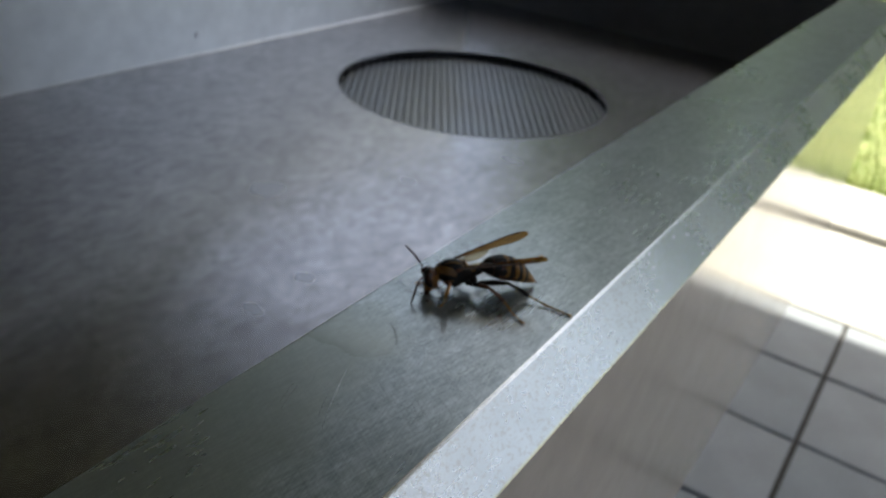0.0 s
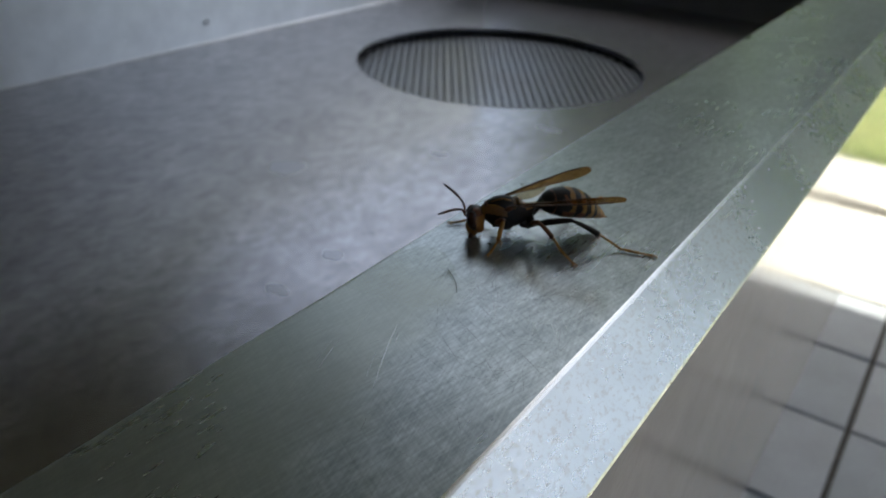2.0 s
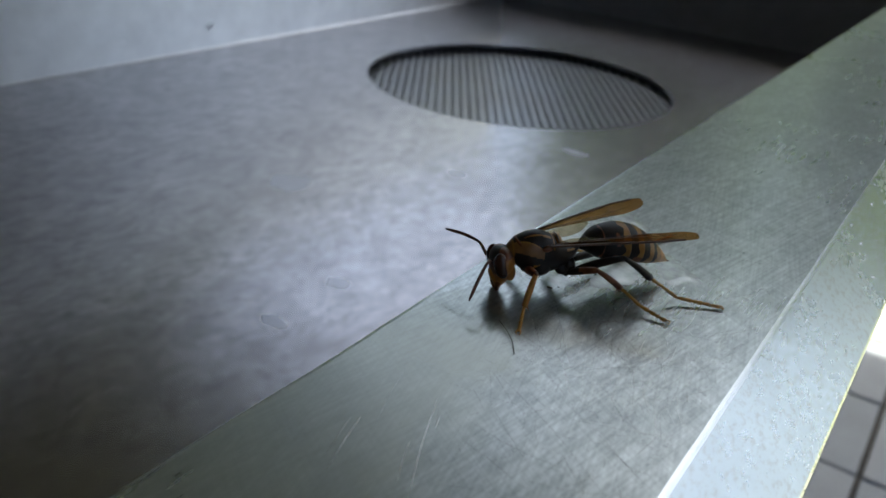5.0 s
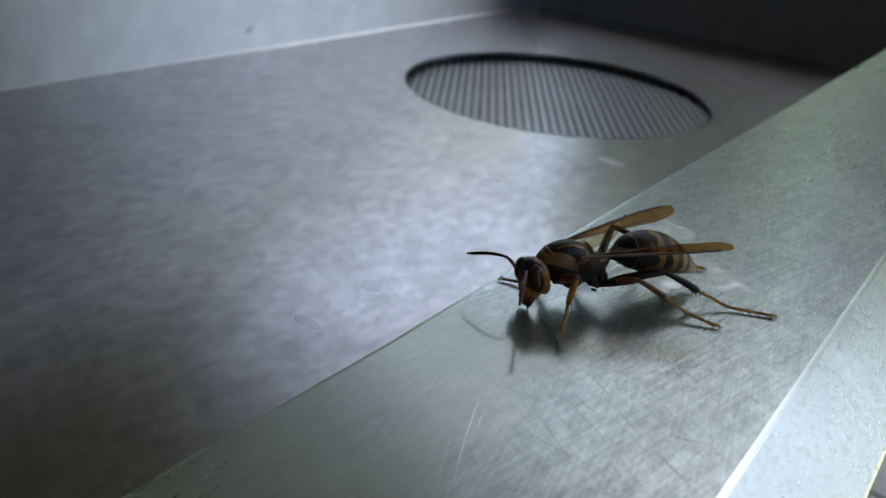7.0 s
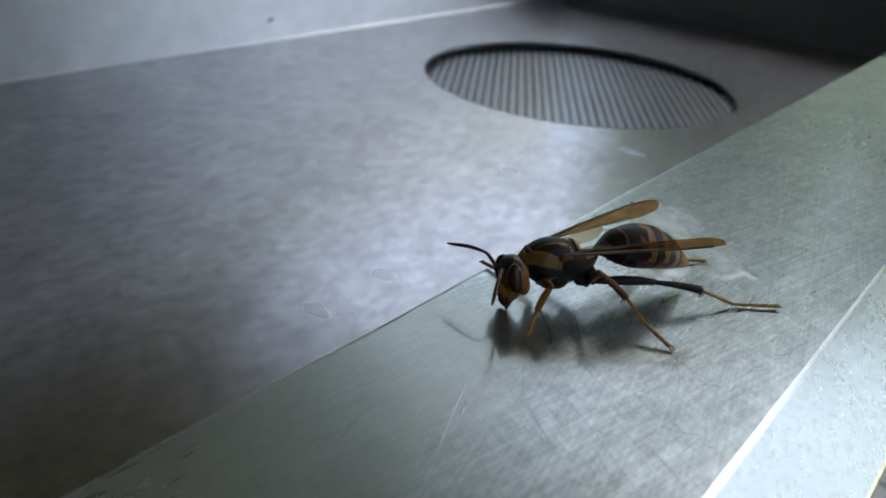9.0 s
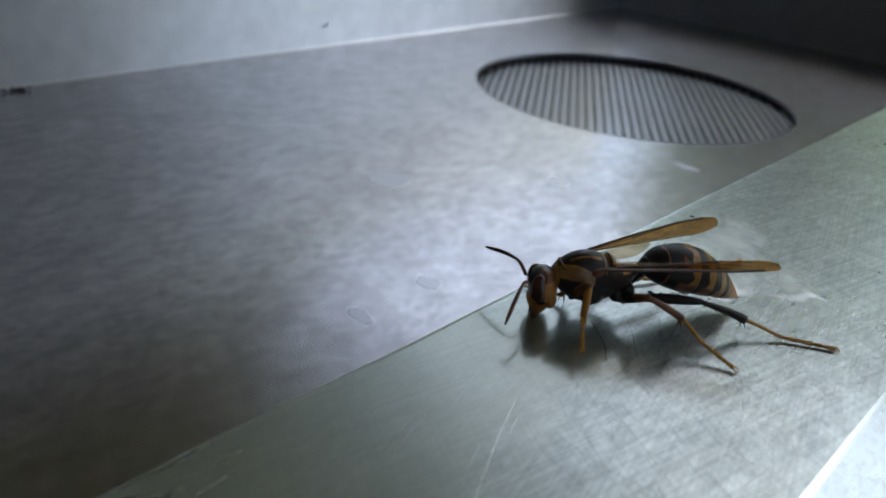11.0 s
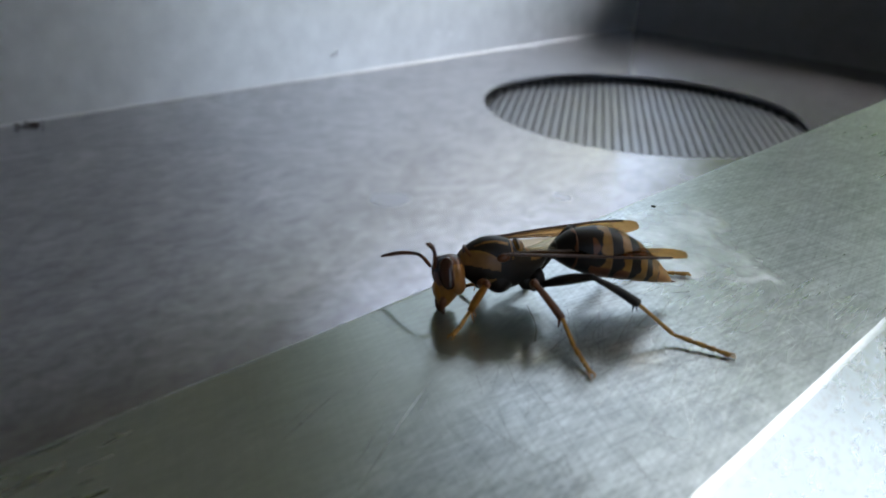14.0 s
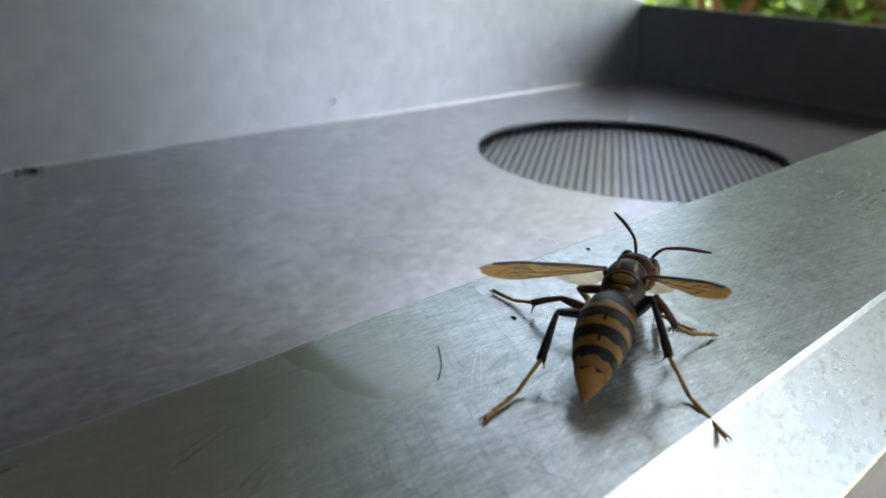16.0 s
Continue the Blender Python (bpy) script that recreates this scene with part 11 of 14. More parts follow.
    walk(limbs["mid", "right"][0], [
        (0, pose(-0.00154, -0.00119, -0.00224, -2.5, -17.5, -66.2)), (0.25, pose(-0.00154, -0.00119, -0.00224, -0.4, -16.6, -68.2)),
        (0.5, pose(-0.00154, -0.00119, -0.00224, 1.7, -14.1, -73.5)), (0.67, pose(-0.00154, -0.00119, -0.00224, 1.7, -12.3, -78.5)),
        (0.75, pose(-0.00154, -0.00119, -0.00224, 1.4, -14.4, -74.1)), (0.83, pose(-0.00154, -0.00119, -0.00224, 1.4, -13.2, -77.5)),
        (1, pose(-0.00154, -0.00119, -0.00224, 1.3, -13.3, -78)), (1.25, pose(-0.00154, -0.00119, -0.00224, 1.8, -13.5, -77.7)),
        (1.5, pose(-0.00154, -0.00119, -0.00224, 2.3, -13.3, -78.5)), (1.67, pose(-0.00154, -0.00119, -0.00224, 2.3, -12.6, -80.7)),
        (1.75, pose(-0.00154, -0.00119, -0.00224, 1.8, -22.9, -62.9)), (1.83, pose(-0.00154, -0.00119, -0.00224, 1.5, -32, -55.1)),
        (2, pose(-0.00154, -0.00119, -0.00224, 1.3, -24, -57.5)), (2.25, pose(-0.00154, -0.00119, -0.00224, 1.4, -24.5, -57.1)),
        (2.5, pose(-0.00154, -0.00119, -0.00224, 1.8, -23.9, -57.5)), (2.75, pose(-0.00154, -0.00119, -0.00224, 2.8, -22.8, -58.3)),
        (3, pose(-0.00154, -0.00119, -0.00224, 3.5, -21.3, -59.4)), (3.17, pose(-0.00154, -0.00119, -0.00224, 3.1, -18.7, -62.4)),
        (3.25, pose(-0.00154, -0.00119, -0.00224, 2.5, -20.9, -59.8)), (3.33, pose(-0.00154, -0.00119, -0.00224, 2, -21.2, -59.3)),
        (3.5, pose(-0.00154, -0.00119, -0.00224, 1.1, -19.2, -61.7)), (3.75, pose(-0.00154, -0.00119, -0.00224, 0.2, -18.5, -63.3)),
        (4, pose(-0.00154, -0.00119, -0.00224, -0.6, -17.3, -65.6)), (4.25, pose(-0.00154, -0.00119, -0.00224, -1.3, -16.6, -69.7)),
        (4.5, pose(-0.00154, -0.00119, -0.00224, -1.9, -15.1, -75.7)), (4.75, pose(-0.00154, -0.00119, -0.00224, -2.6, -13.2, -83.1)),
        (5, pose(-0.00154, -0.00119, -0.00224, -3.2, -11.1, -91.4)), (5.25, pose(-0.00154, -0.00119, -0.00224, -3.7, -9, -100.4)),
        (5.5, pose(-0.00154, -0.00119, -0.00224, -4.5, -13, -90.1)), (5.75, pose(-0.00154, -0.00119, -0.00224, -5, -15.9, -83.5)),
        (6, pose(-0.00154, -0.00119, -0.00224, -5.3, -13.7, -90.6)), (6.25, pose(-0.00154, -0.00119, -0.00224, -5.4, -12.2, -96.2)),
        (6.5, pose(-0.00154, -0.00119, -0.00224, -5.5, -11.4, -99.6)), (6.75, pose(-0.00154, -0.00119, -0.00224, -5.1, -11, -99.9)),
        (7, pose(-0.00154, -0.00119, -0.00224, -4.5, -11, -99.4)), (7.25, pose(-0.00154, -0.00119, -0.00224, -3.6, -10.3, -97.1)),
        (7.5, pose(-0.00154, -0.00119, -0.00224, -2.3, -9.4, -95.6)), (7.67, pose(-0.00154, -0.00119, -0.00224, -0.9, -8, -98.3)),
        (7.75, pose(-0.00154, -0.00119, -0.00224, -1, -21.2, -70.3)), (7.83, pose(-0.00154, -0.00119, -0.00224, -0.5, -20.8, -66.7)),
        (8, pose(-0.00154, -0.00119, -0.00224, -0.1, -22, -57.7)), (8.25, pose(-0.00154, -0.00119, -0.00224, -1.1, -20.3, -60.3)),
        (8.5, pose(-0.00154, -0.00119, -0.00224, -1.9, -16.6, -65.6)), (8.75, pose(-0.00154, -0.00119, -0.00224, -1.7, -14.6, -68.9)),
        (9, pose(-0.00154, -0.00119, -0.00224, -1.5, -13.5, -71.1)), (9.25, pose(-0.00154, -0.00119, -0.00224, -1.3, -13, -72.3)),
        (9.5, pose(-0.00154, -0.00119, -0.00224, -1, -12.9, -73)), (9.75, pose(-0.00154, -0.00119, -0.00224, -0.7, -12.8, -73.5)),
        (10, pose(-0.00154, -0.00119, -0.00224, -0.9, -22.3, -58.2)), (10.25, pose(-0.00154, -0.00119, -0.00224, -0.4, -19.1, -62.5)),
        (10.5, pose(-0.00154, -0.00119, -0.00224, 0.1, -18.6, -63.4)), (10.75, pose(-0.00154, -0.00119, -0.00224, 0.5, -17.9, -64.9)),
        (11, pose(-0.00154, -0.00119, -0.00224, 1, -16.8, -67.4)), (11.17, pose(-0.00154, -0.00119, -0.00224, 1.6, -15.6, -72.6)),
        (11.25, pose(-0.00154, -0.00119, -0.00224, 2, -1.9, -77.5)), (11.33, pose(-0.00154, -0.00119, -0.00224, 1.6, 3.1, -63.4)),
        (11.5, pose(-0.00154, -0.00119, -0.00224, 1.9, -16.6, -62.9)), (11.67, pose(-0.00154, -0.00119, -0.00224, 2.1, 7.6, -67)),
        (11.75, pose(-0.00154, -0.00119, -0.00224, 2.6, -3.5, -82.1)), (11.83, pose(-0.00154, -0.00119, -0.00224, 2.5, -12.8, -78.2)),
        (12, pose(-0.00154, -0.00119, -0.00224, 2.3, -12.6, -76.9)), (12.17, pose(-0.00154, -0.00119, -0.00224, 1.8, -11.1, -81.8)),
        (12.25, pose(-0.00154, -0.00119, -0.00224, 1.4, -13.1, -78.3)), (12.33, pose(-0.00154, -0.00119, -0.00224, 1, -12.2, -80.7)),
        (12.5, pose(-0.00154, -0.00119, -0.00224, 0.5, -9.9, -87.5)), (12.67, pose(-0.00154, -0.00119, -0.00224, 0.2, -7.2, -91.5)),
        (12.75, pose(-0.00154, -0.00119, -0.00224, 0, -19.3, -68)), (12.83, pose(-0.00154, -0.00119, -0.00224, -0.1, -16.5, -69.7)),
        (13, pose(-0.00154, -0.00119, -0.00224, -0.2, -16.6, -65.4)), (13.17, pose(-0.00154, -0.00119, -0.00224, 0.1, -14.9, -68.7)),
        (13.25, pose(-0.00154, -0.00119, -0.00224, 0.2, -22.5, -59)), (13.33, pose(-0.00154, -0.00119, -0.00224, 0.4, -27.4, -55.5)),
        (13.5, pose(-0.00154, -0.00119, -0.00224, 0.6, -23.2, -58.5)), (13.75, pose(-0.00154, -0.00119, -0.00224, -0.3, -22.3, -58.6)),
        (14, pose(-0.00154, -0.00119, -0.00224, -1.1, -21.1, -59.2)), (14.17, pose(-0.00154, -0.00119, -0.00224, -1.8, -22.1, -58.6)),
        (14.25, pose(-0.00154, -0.00119, -0.00224, -2.4, -23.6, -57.3)), (14.33, pose(-0.00154, -0.00119, -0.00224, -2.1, -14.3, -73.3)),
        (14.5, pose(-0.00154, -0.00119, -0.00224, -3.1, -20.1, -61.4)), (14.67, pose(-0.00154, -0.00119, -0.00224, -2.9, -24.5, -57.6)),
        (14.75, pose(-0.00154, -0.00119, -0.00224, -2.6, -25.9, -59.5)), (14.83, pose(-0.00154, -0.00119, -0.00224, -1.8, -3.2, -77.8)),
        (15, pose(-0.00154, -0.00119, -0.00224, -1.3, -8.7, -70.4)), (15.1, pose(-0.00154, -0.00119, -0.00224, -0.4, -15.2, -65)),
        (15.2, pose(-0.00154, -0.00119, -0.00224, 1.3, -14.1, -65.4)), (15.3, pose(-0.00154, -0.00119, -0.00224, 3.9, -13, -67.2)),
        (15.4, pose(-0.00154, -0.00119, -0.00224, -0.2, -13.7, -66.5)), (15.5, pose(-0.00154, -0.00119, -0.00224, -3.7, -22.6, -46.6)),
        (15.6, pose(-0.00154, -0.00119, -0.00224, -3.4, -20.3, -36.5)), (15.7, pose(-0.00154, -0.00119, -0.00224, -6.2, -19.1, -62)),
        (15.8, pose(-0.00154, -0.00119, -0.00224, -2.8, -31.6, -50.9)), (15.9, pose(-0.00154, -0.00119, -0.00224, -3.2, -58, -85.7)),
        (16, pose(-0.00154, -0.00119, -0.00224, -2.9, -57.2, -106.8)),
    ])
    walk(limbs["mid", "right"][1], [
        (0, pose(0.00013, -0.005, -0.00093, 1.9, 26.6, -163.8)), (0.25, pose(0.00001, -0.00507, -0.00099, 1.7, 26.5, -161.1)),
        (0.5, pose(-0.00034, -0.00525, -0.00118, 1.6, 25.4, -159.5)), (0.67, pose(-0.00069, -0.00537, -0.00131, 1.5, 24.4, -164.6)),
        (0.75, pose(-0.00039, -0.00525, -0.00115, 1.5, 25.6, -166.9)), (0.83, pose(-0.00062, -0.00534, -0.00125, 1.4, 24.6, -170.6)),
        (1, pose(-0.00066, -0.00534, -0.00124, 1.4, 24.2, -175.1)), (1.25, pose(-0.00064, -0.00534, -0.00122, 1.1, 24.2, -176)),
        (1.5, pose(-0.0007, -0.00535, -0.00124, 0.8, 24, -177.2)), (1.67, pose(-0.00085, -0.00539, -0.00129, 1.2, 29, -171)),
        (1.75, pose(0.00029, -0.00477, -0.00054, 2.4, 39.4, -149.9)), (1.83, pose(0.00058, -0.00422, 0.00007, 3.7, 50.1, -129.4)),
        (2, pose(0.0006, -0.00455, -0.00047, 3.7, 44.5, -116)), (2.25, pose(0.00062, -0.00452, -0.00043, 4.6, 48, -122.3)),
        (2.5, pose(0.0006, -0.00455, -0.00047, 5.7, 50.4, -130.7)), (2.75, pose(0.00057, -0.00461, -0.00055, 5.4, 48.3, -132.4)),
        (3, pose(0.00052, -0.00469, -0.00066, 4.9, 45.8, -134.5)), (3.17, pose(0.00037, -0.00485, -0.00084, 4, 41.9, -144.7)),
        (3.25, pose(0.00051, -0.00471, -0.00068, 4.1, 43.6, -145.2)), (3.33, pose(0.00053, -0.00469, -0.00066, 3.9, 42.9, -147)),
        (3.5, pose(0.00041, -0.00482, -0.00081, 3.3, 39.5, -156.2)), (3.75, pose(0.00032, -0.00489, -0.00086, 2, 35, -161.4)),
        (4, pose(0.00018, -0.00498, -0.00094, 1.1, 30.2, -166.2)), (4.25, pose(-0.00009, -0.00511, -0.00099, 0.7, 28.4, -168.8)),
        (4.5, pose(-0.0005, -0.00527, -0.0011, 0.5, 26.1, -171.5)), (4.75, pose(-0.00103, -0.00541, -0.00124, 0.3, 23.6, -173.6)),
        (5, pose(-0.00165, -0.00547, -0.0014, 0.1, 21, -174.4)), (5.25, pose(-0.00232, -0.00543, -0.00156, -0.2, 18, -173.5)),
        (5.5, pose(-0.00155, -0.00544, -0.00116, -0.2, 18.7, -175)), (5.75, pose(-0.00107, -0.00536, -0.00105, -0.4, 20.4, -173.9)),
        (6, pose(-0.00159, -0.00543, -0.0012, -0.4, 17.8, -175.2)), (6.25, pose(-0.002, -0.00543, -0.00132, -0.4, 15.5, -175.3)),
        (6.5, pose(-0.00226, -0.00541, -0.00138, -0.5, 13.6, -175.1)), (6.75, pose(-0.00228, -0.00541, -0.00141, -0.4, 13.5, -173.5)),
        (7, pose(-0.00224, -0.00542, -0.00141, 0, 13.6, -172.1)), (7.25, pose(-0.00207, -0.00545, -0.00146, 0.5, 15, -168.6)),
        (7.5, pose(-0.00196, -0.00547, -0.00153, 1, 16.2, -164.8)), (7.67, pose(-0.00216, -0.00547, -0.00164, 1.5, 20.6, -165.5)),
        (7.75, pose(-0.00017, -0.00502, -0.00066, 2.1, 38.7, -171.6)), (7.83, pose(0.00007, -0.00494, -0.00069, 2.1, 34.3, -176.8)),
        (8, pose(0.00062, -0.00461, -0.00061, 2.7, 42, -161.9)), (8.25, pose(0.00049, -0.00474, -0.00073, 2.3, 36.3, -145.5)),
        (8.5, pose(0.00018, -0.005, -0.001, 1.1, 28.4, -131.6)), (8.75, pose(-0.00003, -0.00513, -0.00114, 1.1, 26.7, -133)),
        (9, pose(-0.00017, -0.0052, -0.00122, 1.2, 25.9, -134.8)), (9.25, pose(-0.00025, -0.00524, -0.00116, 1.3, 25.5, -137)),
        (9.5, pose(-0.0003, -0.00526, -0.00127, 1.5, 25.5, -139.5)), (9.75, pose(-0.00033, -0.00527, -0.00127, 1.6, 25.6, -142.2)),
        (10, pose(0.00058, -0.00462, -0.00058, 2, 37, -150.8)), (10.25, pose(0.00036, -0.00485, -0.00082, 1.9, 30.5, -152.9)),
        (10.5, pose(0.00031, -0.00489, -0.00085, 2, 30.1, -157.2)), (10.75, pose(0.00022, -0.00495, -0.0009, 2, 29.5, -161.8)),
        (11, pose(0.00006, -0.00505, -0.00098, 2, 28.5, -166.6)), (11.17, pose(-0.00028, -0.0052, -0.00107, 1.7, 14.7, -174.8)),
        (11.25, pose(-0.0006, -0.00545, -0.00209, -3.3, -38.2, 83.6)), (11.33, pose(0.00041, -0.00509, -0.00248, -3.9, -67, 122.3)),
        (11.5, pose(0.00036, -0.00491, -0.00099, -6.9, -60.2, 57.2)), (11.67, pose(0.00015, -0.00517, -0.00282, -8.7, -75.2, 118.1)),
        (11.75, pose(-0.00094, -0.0055, -0.00197, -3.4, -27.6, 78.6)), (11.83, pose(-0.00068, -0.00536, -0.00127, 0.9, 15.9, 177.2)),
        (12, pose(-0.00058, -0.00534, -0.00129, 1, 27.1, -172.3)), (12.17, pose(-0.00093, -0.00543, -0.0014, 0.7, 25.8, -175.1)),
        (12.25, pose(-0.00068, -0.00535, -0.00125, 0.6, 27, -174.4)), (12.33, pose(-0.00085, -0.0054, -0.00132, 0.4, 25.2, -175.8)),
        (12.5, pose(-0.00135, -0.00548, -0.00149, 0.3, 23.5, -178.5)), (12.67, pose(-0.00166, -0.00552, -0.00169, 0.3, 24.4, -172.2)),
        (12.75, pose(0, -0.00501, -0.0008, 0.4, 35.9, -157.6)), (12.83, pose(-0.00009, -0.00511, -0.001, 0.3, 30.3, -152.7)),
        (13, pose(0.0002, -0.00499, -0.001, 0.2, 30.4, -135.7)), (13.17, pose(-0.00001, -0.00512, -0.00112, 0.6, 34.8, -143.5)),
        (13.25, pose(0.00053, -0.00465, -0.00057, 0.9, 45.6, -153.5)), (13.33, pose(0.00065, -0.00438, -0.00023, 1.2, 57.3, -170.7)),
        (13.5, pose(0.00055, -0.00461, -0.00052, 1.2, 54.3, 178.4)), (13.75, pose(0.00056, -0.00464, -0.00058, 2.6, 47.1, 169.5)),
        (14, pose(0.00055, -0.00469, -0.00067, 3.4, 39.6, 158.4)), (14.17, pose(0.00057, -0.00464, -0.0006, 3.5, 42.1, 150.6)),
        (14.25, pose(0.00062, -0.00455, -0.00049, 4.6, 51.1, 179)), (14.33, pose(-0.00033, -0.00524, -0.00116, 3.1, 30.7, -176.6)),
        (14.5, pose(0.00042, -0.00479, -0.00074, 1.6, 38.2, -154.8)), (14.67, pose(0.00059, -0.00454, -0.00043, -1.3, 41.7, -116)),
        (14.75, pose(0.00045, -0.00457, -0.00034, -1.7, 53.8, -114.7)), (14.83, pose(-0.00062, -0.00545, -0.002, -1.2, 21, -107.1)),
        (15, pose(-0.00009, -0.00525, -0.00158, -0.8, 26.3, -99.1)), (15.1, pose(0.00024, -0.00501, -0.0011, 0.9, 33.3, -103.8)),
        (15.2, pose(0.00022, -0.00504, -0.00117, 3.6, 31.9, -99.7)), (15.3, pose(0.0001, -0.00511, -0.00116, 8, 31.5, -108.6)),
        (15.4, pose(0.00015, -0.00508, -0.00121, 1.3, 29.3, -106.6)), (15.5, pose(0.00122, -0.00412, -0.00057, -1, 29.8, -123.5)),
        (15.6, pose(0.00175, -0.00362, -0.00073, -0.6, 25.4, -115.3)), (15.7, pose(0.00039, -0.00483, -0.00081, -4.7, 39, -134.5)),
        (15.8, pose(0.0008, -0.00407, 0.00005, -2.3, 40.8, -112.6)), (15.9, pose(-0.00137, -0.0035, 0.00146, -2.9, 51.6, -74.6)),
        (16, pose(-0.00223, -0.00345, 0.00143, -5.6, 52.6, -65.2)),
    ])
    walk(limbs["mid", "right"][2], [
        (0, pose(-0.00314, -0.00595, -0.00264, 2, 13.8, -170.4)), (0.25, pose(-0.00321, -0.00618, -0.0027, 1.6, 18.4, -168.2)),
        (0.5, pose(-0.00357, -0.00645, -0.00281, 1.4, 22.8, -164.2)), (0.67, pose(-0.00404, -0.00629, -0.00289, 1.6, 22.2, -158.7)),
        (0.75, pose(-0.00374, -0.00603, -0.0028, 1.2, 11.1, -171.7)), (0.83, pose(-0.00404, -0.00591, -0.00284, 1, 23, 175.4)),
        (1, pose(-0.00413, -0.00564, -0.0028, 1.3, 23.1, -179.9)), (1.25, pose(-0.00411, -0.00558, -0.00279, 0.9, 23.3, 179.2)),
        (1.5, pose(-0.00418, -0.00552, -0.00279, 0.5, 23, 177.7)), (1.67, pose(-0.00415, -0.00591, -0.00314, 0.5, 18.8, 175)),
        (1.75, pose(-0.00226, -0.00624, -0.00296, 1.1, 7.2, -172.5)), (1.83, pose(-0.00098, -0.00611, -0.00286, 2, 18.7, -154.5)),
        (2, pose(-0.00059, -0.007, -0.00314, 1.9, 11.9, -162.6)), (2.25, pose(-0.00074, -0.00668, -0.00327, 2.6, 11.7, -157.7)),
        (2.5, pose(-0.00098, -0.0064, -0.00341, 3.2, 12.2, -154.1)), (2.75, pose(-0.00113, -0.00648, -0.0034, 2.7, 13.4, -158.6)),
        (3, pose(-0.00134, -0.00659, -0.00339, 2, 14.1, -163.3)), (3.17, pose(-0.00195, -0.00649, -0.00339, 2.4, 15.3, -159.4)),
        (3.25, pose(-0.00176, -0.00629, -0.00331, 1.9, 6.7, -170.3)), (3.33, pose(-0.00181, -0.00621, -0.00326, 1.5, 19.2, 179)),
        (3.5, pose(-0.00228, -0.006, -0.00323, 2.1, 19, -175.1)), (3.75, pose(-0.00265, -0.00589, -0.00305, 1.6, 18.8, -176.1)),
        (4, pose(-0.00302, -0.00577, -0.00286, 1.1, 18.9, -177.7)), (4.25, pose(-0.00339, -0.00577, -0.00281, 0.8, 18.3, -177)),
        (4.5, pose(-0.00389, -0.00578, -0.00278, 0.6, 17.4, -176.5)), (4.75, pose(-0.0045, -0.0058, -0.00277, 0.4, 16.3, -176.2)),
        (5, pose(-0.0052, -0.00582, -0.00276, 0.2, 15.1, -176.2)), (5.25, pose(-0.00593, -0.00584, -0.00273, 0.1, 14, -176.4)),
        (5.5, pose(-0.00515, -0.00575, -0.00248, 0.1, 3.1, -178.2)), (5.75, pose(-0.00462, -0.00574, -0.00238, 0.1, 16.8, -179.9)),
        (6, pose(-0.0052, -0.00573, -0.00237, 0, 15.9, -179.7)), (6.25, pose(-0.00566, -0.00573, -0.00234, 0, 15.5, -179.3)),
        (6.5, pose(-0.00595, -0.00573, -0.00228, -0.1, 15.7, -178.4)), (6.75, pose(-0.00597, -0.00583, -0.0023, 0, 15.5, -177.5)),
        (7, pose(-0.00591, -0.00593, -0.00231, 0.3, 15.9, -175.5)), (7.25, pose(-0.00568, -0.00618, -0.00245, 0.7, 17, -171.4)),
        (7.5, pose(-0.00549, -0.00643, -0.00259, 1.2, 18.7, -168.1)), (7.67, pose(-0.00562, -0.00636, -0.00298, 1.5, 16, -169)),
        (7.75, pose(-0.00312, -0.00545, -0.00304, 1.1, -4.9, -141.7)), (7.83, pose(-0.00307, -0.00511, -0.00284, 0.6, 16.1, -101)),
        (8, pose(-0.00207, -0.00549, -0.00316, 1.7, 8.9, -114.7)), (8.25, pose(-0.00205, -0.00648, -0.00298, 1.2, 14.6, -120.2)),
        (8.5, pose(-0.00204, -0.00751, -0.00281, 0.7, 16.8, -125.1)), (8.75, pose(-0.00235, -0.00762, -0.00286, 0.7, 16.3, -124.6)),
        (9, pose(-0.00258, -0.00764, -0.00288, 0.7, 15.9, -123.9)), (9.25, pose(-0.00277, -0.00759, -0.0029, 0.7, 15.8, -123.2)),
        (9.5, pose(-0.00292, -0.00749, -0.00291, 0.8, 15.7, -122.4)), (9.75, pose(-0.00305, -0.00738, -0.00292, 0.9, 15.6, -121.6)),
        (10, pose(-0.00208, -0.00611, -0.00288, 1.6, 4.2, -149.3)), (10.25, pose(-0.00257, -0.00634, -0.00275, 1.7, 19.3, 177.5)),
        (10.5, pose(-0.00273, -0.00617, -0.00276, 1.6, 19.4, 179.5)), (10.75, pose(-0.00293, -0.00599, -0.00278, 1.6, 19.6, -177.9)),
        (11, pose(-0.0032, -0.00582, -0.0028, 1.6, 19.9, -174.6)), (11.17, pose(-0.00396, -0.00553, -0.00204, 2.2, 29.6, -166.3)),
        (11.25, pose(-0.00026, -0.00247, 0.00026, 2.9, -0.4, -119.7)), (11.33, pose(-0.00039, -0.00383, 0.00103, 1.3, -4.3, -56.2)),
        (11.5, pose(0.00139, -0.00332, 0.00232, 2.5, 8.8, -76.8)), (11.67, pose(-0.00032, -0.00431, 0.00087, 1.6, -4.1, -57.2)),
        (11.75, pose(-0.00027, -0.00219, -0.0002, 3.1, -0.7, -121.4)), (11.83, pose(-0.00434, -0.00518, -0.00232, 1.5, 33.8, -174.3)),
        (12, pose(-0.00394, -0.00579, -0.00303, 0.7, 26.7, -178.8)), (12.17, pose(-0.00435, -0.00572, -0.00306, 0.5, 26.1, -179.2)),
        (12.25, pose(-0.00406, -0.00568, -0.00298, 0.4, 14.2, -179.8)), (12.33, pose(-0.00429, -0.00565, -0.00294, 0.3, 26.4, 179.6)),
